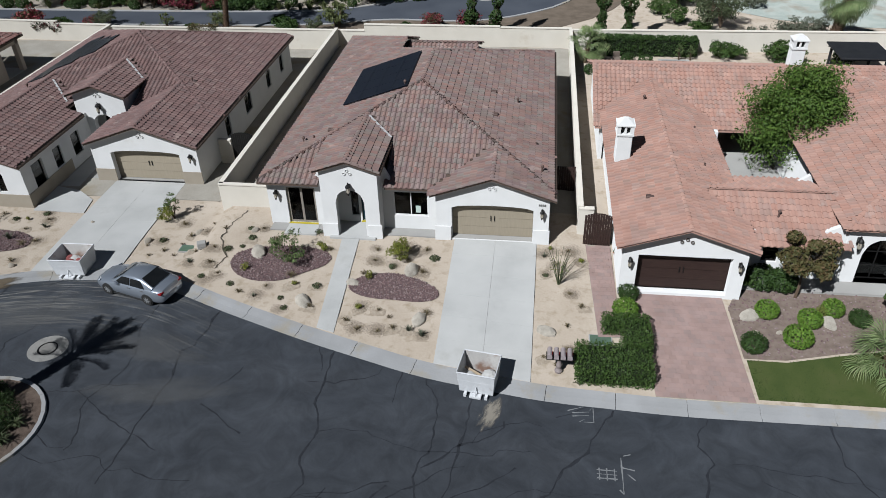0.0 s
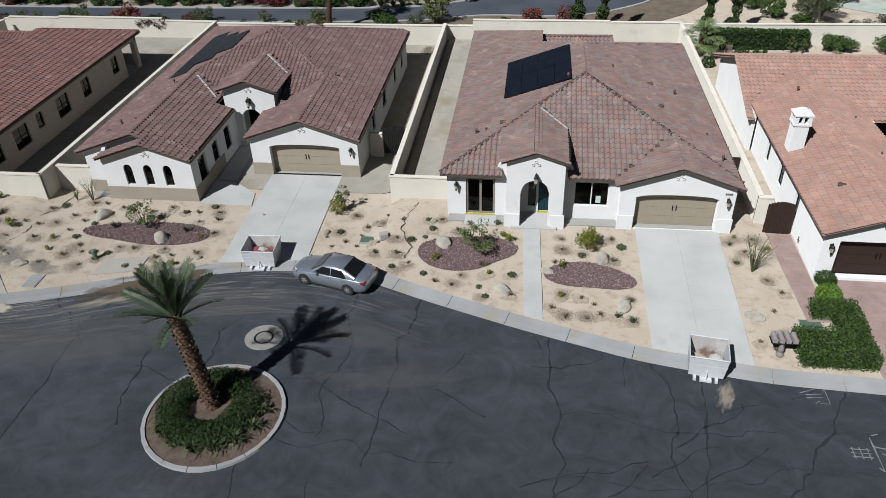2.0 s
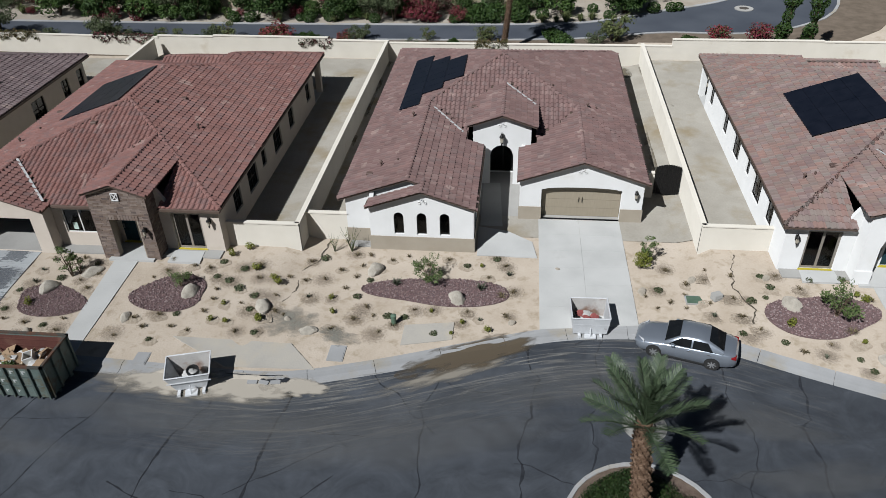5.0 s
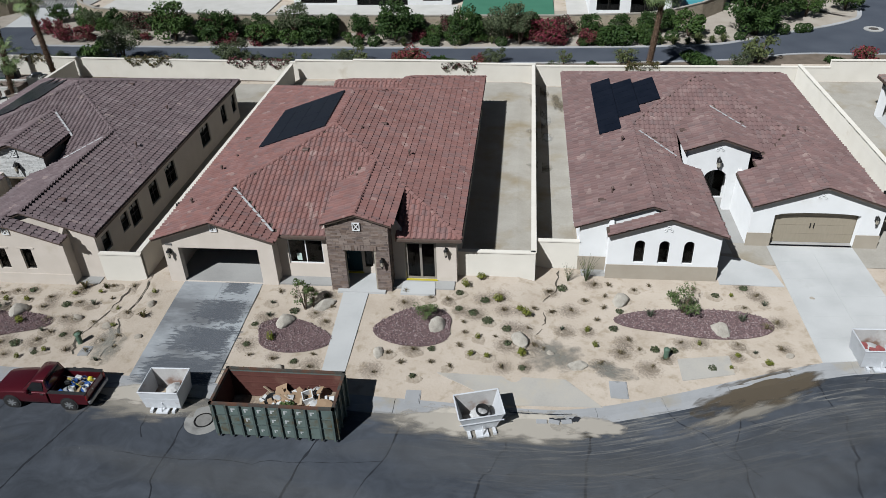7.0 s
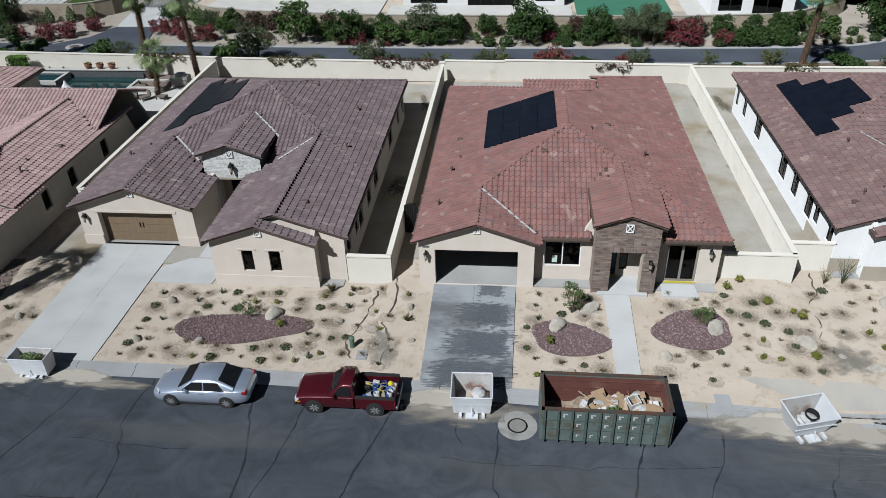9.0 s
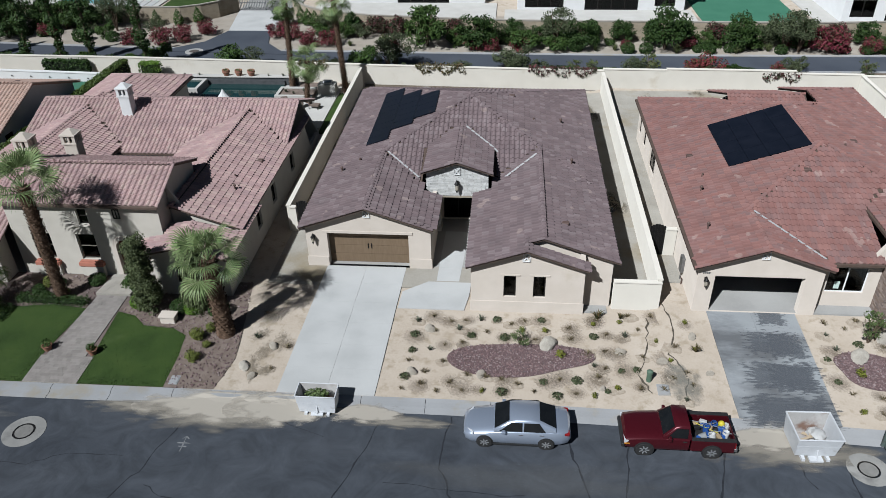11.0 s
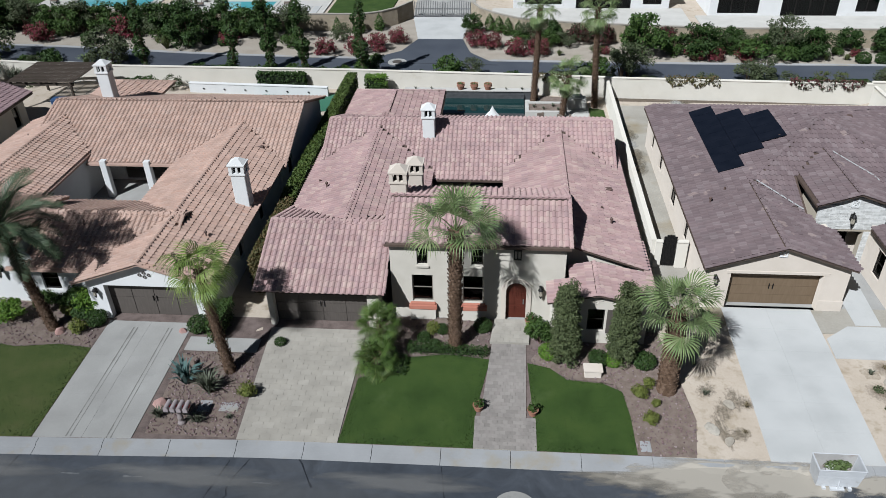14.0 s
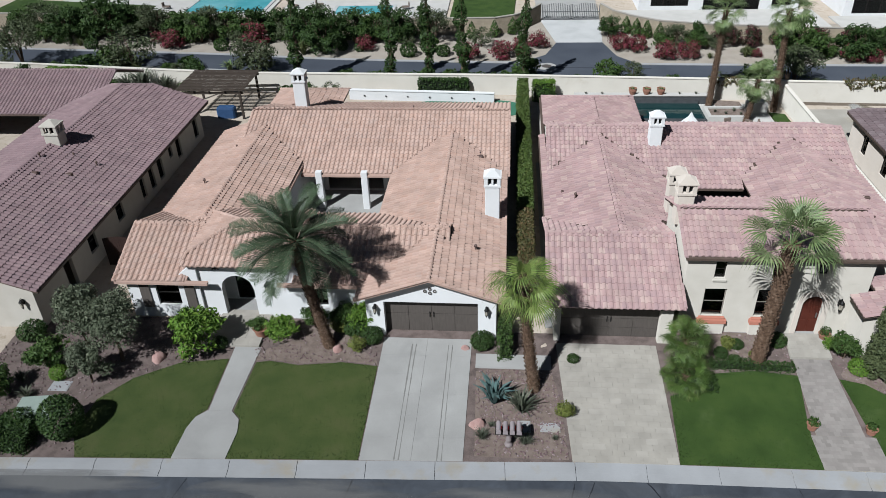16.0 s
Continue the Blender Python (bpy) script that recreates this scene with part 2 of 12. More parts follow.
KERB = mat("kerb concrete", [(0.2689, 0.2685, 0.2662), (0.3362, 0.3364, 0.3373)], 0.6, 0.9, 0.2, 25, stain=(0.2988, 0.2656, 0.2075), stain_scale=0.5, stain_at=0.6)
PAVER_PINK = mat("pink pavers", [(0.275, 0.195, 0.172), (0.305, 0.217, 0.193), (0.295, 0.213, 0.192), (0.265, 0.2, 0.182)], 1.2, 0.9, 0.2, 30, piece=True)
PAVER_GREY = mat("grey pavers", [(0.3105, 0.2859, 0.2451), (0.3375, 0.3115, 0.2683), (0.324, 0.2982, 0.2554), (0.3528, 0.3257, 0.2821)], 1.2, 0.9, 0.2, 30, piece=True)
BRICK_GREY = mat("grey brick paving", [(0.2158, 0.1947, 0.1758), (0.2762, 0.251, 0.2274), (0.2417, 0.2164, 0.1973)], 1.2, 0.9, 0.2, 30, piece=True)
WHITE = mat("white stucco", [(0.6308, 0.6266, 0.61), (0.6806, 0.6764, 0.664)], 1.2, 0.92, 0.35, 70, stain=(0.5976, 0.581, 0.5478), stain_scale=0.5, stain_at=0.7, bump_dist=0.006)
CREAM = mat("cream stucco", [(0.5254, 0.4653, 0.3961), (0.5785, 0.5163, 0.4479)], 1.2, 0.92, 0.35, 70, stain=(0.4814, 0.4233, 0.332), stain_scale=0.5, stain_at=0.68, bump_dist=0.006)
BEIGE = mat("beige stucco", [(0.4905, 0.454, 0.3884), (0.5544, 0.5179, 0.4524)], 1.2, 0.92, 0.35, 70, bump_dist=0.006)
TAN = mat("tan stucco", [(0.3071, 0.2656, 0.2075), (0.3486, 0.3071, 0.2448)], 1.2, 0.92, 0.3, 70, bump_dist=0.006)
WALLPAINT = mat("garden wall render", [(0.586, 0.5486, 0.4764), (0.6457, 0.6084, 0.5362)], 0.7, 0.92, 0.3, 40, stain=(0.498, 0.4399, 0.3486), stain_scale=0.4, stain_at=0.68, bump_dist=0.006)
FASCIA = mat("brown fascia", [(0.083, 0.0581, 0.0456), (0.1162, 0.083, 0.0664)], 3, 0.7, 0.1)
DARKWOOD = mat("dark door wood", [(0.02988, 0.0174, 0.01464), (0.04478, 0.02618, 0.02128)], 2, 0.55, 0.15, 20, stretch=(1, 1, 6))
TANDOOR = mat("tan garage door", [(0.2988, 0.2573, 0.1909), (0.332, 0.2863, 0.2158)], 2, 0.6, 0.08, 30, stretch=(6, 1, 1))
BROWNDOOR = mat("brown garage door", [(0.1618, 0.1145, 0.0706), (0.1992, 0.1428, 0.0921)], 2, 0.6, 0.08, 30, stretch=(6, 1, 1))
GREYDOOR = mat("taupe garage door", [(0.0913, 0.0789, 0.0681), (0.1162, 0.0996, 0.0871)], 2, 0.6, 0.08, 30, stretch=(6, 1, 1))
REDDOOR = mat("red front door", [(0.08748, 0.02183, 0.01341), (0.1132, 0.03112, 0.01944)], 2, 0.45, 0.1, 20)
TEALDOOR = mat("dark teal front door", [(0.01, 0.0332, 0.0456), (0.0149, 0.0456, 0.0581)], 2, 0.4, 0.05)
BRONZE = mat("dark bronze frame", [(0.018, 0.016, 0.014), (0.03, 0.027, 0.024)], 4, 0.45, 0.05, metal=0.3)
TAUPEFRAME = mat("taupe frame", [(0.2125, 0.1917, 0.1622), (0.2656, 0.2396, 0.2045)], 4, 0.5, 0.05)
YELLOW = mat("yellow sill tape", [(0.4565, 0.3735, 0.0249), (0.5146, 0.4316, 0.0415)], 4, 0.6, 0.0)
IRON = mat("black iron", [(0.012, 0.012, 0.012), (0.025, 0.024, 0.023)], 6, 0.5, 0.1, metal=0.4)
LAMPGLASS = mat("seeded lamp glass", [(0.332, 0.2988, 0.2324), (0.415, 0.3818, 0.3154)], 6, 0.2, 0.0)
PANE = glass_mat("window glass", (0.6225, 0.7055, 0.7055))
SOLAR = mat("solar cell", [(0.006, 0.008, 0.014), (0.012, 0.014, 0.022)], 1.5, 0.3, 0.0, spec=0.22)
ALU = mat("dull metal", [(0.2905, 0.2905, 0.2905), (0.415, 0.415, 0.415)], 5, 0.4, 0.05, metal=0.8)
FLASH = mat("valley flashing", [(0.415, 0.4067, 0.3984), (0.5146, 0.5063, 0.498)], 5, 0.5, 0.05)
VENT = mat("vent metal", [(0.0996, 0.0664, 0.0581), (0.1494, 0.0996, 0.083)], 5, 0.6, 0.05)
LEDGE = mat("brown ledgestone", [(0.1328, 0.0954, 0.0747), (0.1992, 0.1494, 0.1203), (0.166, 0.1286, 0.112), (0.249, 0.1992, 0.166), (0.1079, 0.083, 0.0747)], 5, 0.9, 0.4, 40, piece=True)
WHITELEDGE = mat("white ledgestone", [(0.498, 0.4897, 0.4648), (0.5976, 0.5893, 0.5644), (0.5478, 0.5395, 0.5146), (0.4482, 0.4399, 0.415)], 5, 0.9, 0.4, 40, piece=True)
CORAL = mat("coral sill paint", [(0.3984, 0.1577, 0.1079), (0.4482, 0.1909, 0.1328)], 3, 0.8, 0.1)
T_A = mat("mixed brown roof tile", [(0.1985, 0.1452, 0.1382), (0.255, 0.165, 0.142), (0.2108, 0.172, 0.155), (0.268, 0.168, 0.142), (0.2226, 0.19, 0.17), (0.2561, 0.192, 0.1773), (0.2026, 0.1493, 0.1423), (0.24, 0.145, 0.126), (0.2129, 0.176, 0.156)], 0.8, 0.9, 0.25, 40, piece=True, pale=True)
T_B = mat("dark brown roof tile", [(0.1667, 0.1071, 0.1004), (0.1949, 0.1219, 0.1126), (0.183, 0.1196, 0.1126), (0.2147, 0.1332, 0.1211), (0.1757, 0.1235, 0.1172), (0.2357, 0.1604, 0.1471), (0.1785, 0.1134, 0.1055)], 0.8, 0.9, 0.25, 40, piece=True, pale=True)
T_D = mat("red roof tile", [(0.2131, 0.1097, 0.09569), (0.2379, 0.1209, 0.1044), (0.206, 0.1147, 0.1039), (0.261, 0.1366, 0.1169), (0.1955, 0.1199, 0.1116), (0.2483, 0.1402, 0.1252), (0.223, 0.1142, 0.1)], 0.8, 0.9, 0.25, 40, piece=True, pale=True)
T_E = mat("grey brown roof tile", [(0.1473, 0.1107, 0.1128), (0.1674, 0.1266, 0.1293), (0.1571, 0.1168, 0.1185), (0.1828, 0.1385, 0.1396), (0.1746, 0.1307, 0.1319), (0.2147, 0.1704, 0.171), (0.153, 0.1168, 0.119)], 0.8, 0.9, 0.25, 40, piece=True, pale=True)
T_F = mat("pink roof tile", [(0.3718, 0.2536, 0.242), (0.4115, 0.28, 0.2663), (0.3603, 0.2525, 0.2469), (0.4401, 0.312, 0.2901), (0.3928, 0.2723, 0.2609), (0.4693, 0.3528, 0.3149), (0.3774, 0.2509, 0.2388)], 0.8, 0.9, 0.25, 40, piece=True, pale=True)
T_G = mat("apricot roof tile", [(0.4552, 0.3178, 0.2561), (0.4914, 0.3477, 0.2815), (0.433, 0.3017, 0.2444), (0.5085, 0.3677, 0.3011), (0.4713, 0.3377, 0.2815), (0.4592, 0.3097, 0.2444)], 0.8, 0.9, 0.25, 40, piece=True, pale=True)
T_H = mat("mauve roof tile", [(0.2553, 0.176, 0.1817), (0.2841, 0.1981, 0.2018), (0.2682, 0.1868, 0.1925), (0.3068, 0.2182, 0.2177), (0.2543, 0.1821, 0.1889)], 0.8, 0.9, 0.25, 40, piece=True, pale=True)
T_C = mat("orange roof tile", [(0.3627, 0.2173, 0.1719), (0.3914, 0.2385, 0.1889), (0.3432, 0.2183, 0.18), (0.4104, 0.2595, 0.2082), (0.3713, 0.2123, 0.1645), (0.3573, 0.2389, 0.2011), (0.3231, 0.2178, 0.178)], 0.8, 0.9, 0.25, 40, piece=True, pale=True)
INSIDE = mat("indoor plaster", [(0.3735, 0.3569, 0.332), (0.415, 0.3984, 0.3735)], 2, 0.9, 0.05)
GRAVEL = mat("red lava gravel", [(0.166, 0.1037, 0.1037), (0.2324, 0.1618, 0.1577), (0.1245, 0.0789, 0.0813), (0.2988, 0.2407, 0.2324), (0.1909, 0.1245, 0.1203), (0.1411, 0.1079, 0.112)], 4, 0.95, 0.3, 40, piece=True)
GRAVELBASE = mat("lava gravel bed", [(0.0996, 0.0647, 0.0631), (0.1577, 0.1079, 0.1054)], 6, 0.95, 0.6, 30)
MULCH = mat("brown mulch", [(0.125, 0.096, 0.078), (0.178, 0.138, 0.114), (0.215, 0.172, 0.145)], 3, 0.95, 0.6, 25, bump_dist=0.05)
ROCK = mat("pale granite boulder", [(0.2739, 0.2463, 0.2075), (0.3835, 0.3519, 0.2988), (0.4748, 0.4311, 0.3652)], 2.5, 0.9, 0.6, 18, bump_dist=0.04, local=True)

# ---- ground, street and garden walls ----
KERB_LINE = [(-400, 20), (-160, 24.8), (-124, 26.4), (-106.5, 27.1), (-100, 27.4), (-85, 27.5), (-69, 27.6), (-60, 27.4), (-50, 26.9), (-44, 26.65), (-37, 26.3), (-34.8, 26.4), (-33, 26.95), (-30.4, 27.75), (-26, 29.4), (-23.5, 30.3), (-21.8, 30.75), (-18, 31.1), (-14.5, 30.5), (-10.8, 28.9), (-5.7, 27.0), (-0.1, 25.2), (5.4, 24.25), (11.3, 23.95), (19.9, 24.1), (60, 24.3), (400, 24)]
KX, KY = zip(*KERB_LINE)


def kerb_y(x):
    return sum(np.interp(x + d, KX, KY) for d in (-1.2, -0.6, 0, 0.6, 1.2)) / 5


def south_y(x):
    d = x + 19.3
    return (kerb_y(x) if abs(d) > 17 else 27.0) - 12.2 - (9.0 * math.exp(-(d / 10.0) ** 2))


def pad(x):
    """Level of the building pads, lot by lot."""
    return 0.5 - 0.12 * smoothstep(-81.6, -80.2, x) + 0.31 * smoothstep(-59.6, -58.4, x) - 0.39 * smoothstep(-37.6, -36.4, x) + 0.62 * smoothstep(-14.9, -13.7, x) - 0.2 * smoothstep(6.6, 7.9, x)


def terrain(x, y):
    """Height of the lots' ground."""
    k = kerb_y(x)
    t = min(1.0, max(0.0, (y - k - 0.3) / max(1.0, 34.5 - k)))
    back = smoothstep(66, 74, y)
    return lerp(0.15 + (pad(x) - 0.06 - 0.15) * t, 0.3, back)


def column(x):
    k, s = kerb_y(x), south_y(x)
    rows = [(-1500, 0.15), (-300, 0.15), (-60, 0.15), (s - 6, 0.15), (s - 0.3, 0.15), (s - 0.25, -0.12), ((k + s) / 2, -0.12), (k + 0.2, -0.12), (k + 0.24, 0.145)]
    for i in range(1, 15):
        y = k + 0.24 + (35 - k - 0.24) * i / 14
        rows.append((y, terrain(x, y)))
    rows += [(y, terrain(x, y)) for y in (38, 42, 46, 50, 54, 58, 62, 66, 67, 68, 70, 72, 74, 80, 90, 100, 120, 160, 300, 700, 2500)]
    return rows


gx = [-2500, -900, -400, -250, -190] + list(np.arange(-160, 45, 0.75)) + [60, 90, 150, 300, 800, 2500]
mb = MB()
cols = [[(x, y, z) for y, z in column(x)] for x in gx]
nr = len(cols[0])
for c in cols:
    for i, p in enumerate(c):
        b = 0.035 * noise.noise((p[0] * 0.6, p[1] * 0.6, 0)) + 0.02 * noise.noise((p[0] * 1.7, p[1] * 1.7, 3)) if 9 < i < 23 else 0
        mb.v.append((p[0], p[1], p[2] + b - (0.02 if i > 9 else 0)))
for i in range(len(cols) - 1):
    for j in range(nr - 1):
        mb.f.append((i * nr + j, (i + 1) * nr + j, (i + 1) * nr + j + 1, i * nr + j + 1))
single("ground", mb, SAND, "pale raked desert sand with footprints", "ground", "structure", smooth=40)

mb = MB()
xs = [-400, -250] + list(np.arange(-160, 45, 1.0)) + [80, 200, 400]
for x in xs:
    s, k = south_y(x), kerb_y(x)
    mb.v += [(x, s + 0.4, 0), (x, lerp(s, k, 0.5), 0.05), (x, k - 0.42, 0)]
mb.f = [(3 * i + j, 3 * i + 3 + j, 3 * i + 4 + j, 3 * i + 1 + j) for i in range(len(xs) - 1) for j in (0, 1)]
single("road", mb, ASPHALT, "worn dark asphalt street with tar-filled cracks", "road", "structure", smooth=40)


def road_z(x, y):
    s, k = south_y(x) + 0.4, kerb_y(x) - 0.42
    m = lerp(south_y(x), kerb_y(x), 0.5)
    return 0.05 * ((y - s) / (m - s) if y < m else (k - y) / (k - m))


# rolled kerb with gutter, cast in lengths
kerb = thing("kerb", (-50, 27, 0), "pale concrete rolled kerb and gutter along the street", "kerb", kind="structure")
SECTION = [(0.26, 0.0), (0.26, 0.155), (0.0, 0.155), (-0.13, 0.10), (-0.22, 0.035), (-0.62, 0.012), (-0.62, -0.05)]


def kerb_length(x0, x1, line, side, n=4):
    mb = MB()
    for i in range(n + 1):
        x = lerp(x0 + 0.012, x1 - 0.012, i / n)
        y = line(x)
        sl = (line(x + 0.2) - line(x - 0.2)) / 0.4
        q = 1 / math.hypot(1, sl)
        for o, z in SECTION:
            mb.v.append((x - sl * q * o * side, y + q * o * side, z))
    m = len(SECTION)
    for i in range(n):
        for j in range(m):
            a, b = i * m + j, i * m + (j + 1) % m
            mb.f.append((a, b, b + m, a + m) if side < 0 else (a, a + m, b + m, b))
    mb.f += [tuple(range(m)), tuple(range(n * m + m - 1, n * m - 1, -1))]
    return mb


x = -150.0
while x < 40:
    part("kerb_length", kerb_length(x, x + 3.05, kerb_y, 1), KERB, kerb)
    x += 3.05
x = -150.0
while x < 40:
    part("kerb_length", kerb_length(x, x + 12.0, south_y, -1, 12), KERB, kerb)
    x += 12.0


# tar-filled cracks
def ribbon(pts, w, zf, lift=0.006):
    mb = MB()
    for i, p in enumerate(pts):
        a, b = pts[max(0, i - 1)], pts[min(len(pts) - 1, i + 1)]
        d = Vector((b[0] - a[0], b[1] - a[1], 0)).normalized()
        ww = w * (0.35 + 2.2 * abs(noise.noise((p[0] * 1.7, p[1] * 1.7, 5))))
        for s in (-1, 1):
            x, y = p[0] - d.y * s * ww / 2, p[1] + d.x * s * ww / 2
            mb.v.append((x, y, zf(x, y) + lift))
    mb.f = [(2 * i, 2 * i + 1, 2 * i + 3, 2 * i + 2) for i in range(len(pts) - 1)]
    return mb


def crack(x0, y0, ang, length, w):
    pts, a, x, y = [], ang, x0, y0
    for i in range(int(length / 0.35)):
        if south_y(x) + 0.5 < y < kerb_y(x) - 0.5:
            pts.append((x, y))
        a = lerp(a, ang, 0.5) + rng.uniform(-0.32, 0.32) * (1 if x0 > -30 else 0.5) + (rng.choice((-0.6, 0.6)) if rng.random() < (0.14 if x0 > -30 else 0.03) else 0)
        x, y = x + 0.35 * math.cos(a), y + 0.35 * math.sin(a)
    return pts


cracks = MB()
for x in [*np.arange(-148, -70, 9.5), *np.arange(-70, 36, 4.6)]:
    xx = x + rng.uniform(-1.4, 1.4)
    pts = crack(xx, kerb_y(xx) - 0.7, -math.pi / 2 + rng.uniform(-0.3, 0.1), 12, 0)
    if len(pts) > 3:
        r = ribbon(pts, rng.uniform(0.06, 0.11) * (1 if xx > -70 else 0.55), road_z)
        cracks.add(r.v, r.f)
for i in range(46):
    xx = rng.uniform(-24, 14) if i < 22 else rng.uniform(-145, 30)
    yy = rng.uniform(south_y(xx) + 1, kerb_y(xx) - 1)
    pts = crack(xx, yy, rng.choice((0, 1.5, 0.7, 2.4, -0.3)) + rng.uniform(-0.4, 0.4), rng.uniform(2.5, 7), 0)
    if len(pts) > 3:
        r = ribbon(pts, rng.uniform(0.035, 0.075), road_z)
        cracks.add(r.v, r.f)
for y in (19.2, 22.4):
    for x0 in np.arange(-140, 24, 17.0):
        pts = crack(x0, y + 0.03 * rng.random() + (0.5 if x0 < -30 else -1.5), 0, rng.uniform(6, 14), 0)
        if len(pts) > 3:
            r = ribbon(pts, 0.04, road_z)
            cracks.add(r.v, r.f)
single("road_cracks", cracks, CRACK, "black tar lines filling cracks in the asphalt", "crack filler", "structure")


# dust, wet patches and tyre streaks
def soft_mat(name, col, strength, rough=0.9, nscale=1.6, box=False, rag=1.9, edge=0.55):
    m = bpy.data.materials.new(name)
    m.use_nodes = True
    nt = m.node_tree
    L = nt.links.new
    b = nt.nodes["Principled BSDF"]
    b.inputs["Base Color"].default_value, b.inputs["Roughness"].default_value = (*col, 1), rough
    tc = nt.nodes.new("ShaderNodeTexCoord")
    ln, no, ad, mu = nt.nodes.new("ShaderNodeVectorMath"), nt.nodes.new("ShaderNodeTexNoise"), nt.nodes.new("ShaderNodeMath"), nt.nodes.new("ShaderNodeMapRange")
    ln.operation = "LENGTH"
    L(tc.outputs["Object"], ln.inputs[0])
    far = ln.outputs["Value"]
    if box:
        ab, sp, mx = nt.nodes.new("ShaderNodeVectorMath"), nt.nodes.new("ShaderNodeSeparateXYZ"), nt.nodes.new("ShaderNodeMath")
        ab.operation, mx.operation = "ABSOLUTE", "MAXIMUM"
        L(tc.outputs["Object"], ab.inputs[0])
        L(ab.outputs[0], sp.inputs[0])
        L(sp.outputs[0], mx.inputs[0])
        L(sp.outputs[1], mx.inputs[1])
        far = mx.outputs[0]
    mp = nt.nodes.new("ShaderNodeMapping")
    mp.inputs["Scale"].default_value = (0.9, 1.9, 1) if box else (1, 1, 1)
    L(tc.outputs["Object"], mp.inputs[0])
    L(mp.outputs[0], no.inputs[0])
    no.inputs["Scale"].default_value, no.inputs["Detail"].default_value = nscale, 5
    ad.operation = "MULTIPLY_ADD"
    L(no.outputs[0], ad.inputs[0])
    ad.inputs[1].default_value = -rag
    fs = nt.nodes.new("ShaderNodeMath")
    fs.operation = "MULTIPLY"
    fs.inputs[1].default_value = rag / 1.9
    L(far, fs.inputs[0])
    L(fs.outputs[0], ad.inputs[2])
    mu.inputs[1].default_value, mu.inputs[2].default_value, mu.inputs[3].default_value, mu.inputs[4].default_value = 0.0, (-0.2 if box else -edge) * rag / 1.9, 0.0, strength
    L(ad.outputs[0], mu.inputs[0])
    L(mu.outputs[0], b.inputs["Alpha"])
    return m


DUSTY = soft_mat("blown sand", (0.2822, 0.2531, 0.2075), 0.85, nscale=2.2, edge=0.7)
DUSTY2 = soft_mat("thin dust", (0.1577, 0.1577, 0.1535), 0.24, nscale=1.1)
GUTTER = soft_mat("gutter dust", (0.1992, 0.195, 0.1867), 0.55, nscale=1.2)
DAMPSAND = soft_mat("damp sand", (0.2, 0.165, 0.115), 0.6, nscale=3.6, rag=2.6, edge=0.8)
DAMP = soft_mat("damp soil", (0.1, 0.077, 0.049), 0.92, nscale=2.4, edge=0.45)
WET = soft_mat("fresh water stain", (0.14, 0.15, 0.165), 0.58, 0.5, 3.4, box=True, rag=0.62)
GREYSPILL = soft_mat("grey spill", (0.2241, 0.2158, 0.1826), 0.85, nscale=2.6, edge=0.9)


LAYER = []


def patch(name, material, x, y, rx, ry, rot=0, zf=road_z, lift=0.012, label="", category="stain"):
    """A thin soft-edged layer on the ground; each lies a little above the one before."""
    LAYER.append(name)
    lift += 0.0025 * (len(LAYER) % 9)
    mb = MB()
    n, rings = 20, 4
    mb.v.append((0, 0, zf(x, y) + lift))
    c, s = math.cos(radians(rot)), math.sin(radians(rot))
    for r in range(1, rings + 1):
        for k in range(n):
            a = 2 * math.pi * k / n
            px, py = r / rings * math.cos(a), r / rings * math.sin(a)
            wx, wy = x + rx * px * c - ry * py * s, y + rx * px * s + ry * py * c
            mb.v.append((px, py, zf(wx, wy) + lift))
    mb.f = [(0, 1 + k, 1 + (k + 1) % n) for k in range(n)]
    for r in range(rings - 1):
        mb.f += [(1 + r * n + k, 1 + (r + 1) * n + k, 1 + (r + 1) * n + (k + 1) % n, 1 + r * n + (k + 1) % n) for k in range(n)]
    ob = new(name, mesh_of(name, mb, material))
    ob.matrix_basis = Matrix.LocRotScale((x, y, 0), Euler((0, 0, radians(rot))), (rx, ry, 1))
    return tagged(ob, label, category, kind="structure")


for p in [(-80.5, 26.2, 4.2, 1.1, 2), (-84, 26.6, 3.0, 0.6, 0), (-54.5, 25.7, 4.2, 1.1, 4), (-40, 25.4, 6.0, 1.0, -3), (3.2, 22.7, 0.45, 1.2, -20), (-27.5, 27.2, 3.5, 0.6, 26), (-72, 26.4, 3, 0.5, 0)]:
    patch("sand_spill", DUSTY, *p, label="pale sand spilled over the asphalt", category="sand")
for p in [(-124, 25.6, 5, 0.9, 1), (-113, 25.5, 5, 0.8, 2), (-103, 25.6, 4.5, 0.7, 0), (-93.5, 25.8, 4, 0.6, 0), (-118, 24.3, 4, 0.7, 3)]:
    patch("gutter_dust", GUTTER, *p, label="thin pale grey dust along the gutter", category="dust")
DRIFT = soft_mat("drifted sand", (0.42, 0.378, 0.315), 0.94, nscale=2.4, edge=0.4)
for x, rx, ry in ((-40.6, 2.6, 1.0), (-37.0, 3.0, 1.05), (-34.4, 1.8, 0.7), (-80.6, 4.0, 1.15), (-77.6, 2.6, 1.2), (-73.6, 2.2, 0.7), (-55.6, 3.0, 0.8)):
    patch("sand_drift", DRIFT, x, kerb_y(x) - 0.75, rx, ry, 2, lambda a, b: max(road_z(a, b), 0.03 + 0.5 * max(0.0, min(0.24, b - kerb_y(a) + 0.22))), 0.015, "pale sand drifted over the gutter", "sand")
patch("puddle", DAMP, -26.5, 28.55, 3.9, 1.05, 26, lambda a, b: max(road_z(a, b), 0.03 + 0.5 * max(0.0, min(0.24, b - kerb_y(a) + 0.22))), 0.02, "damp brown mud in the gutter", "mud")
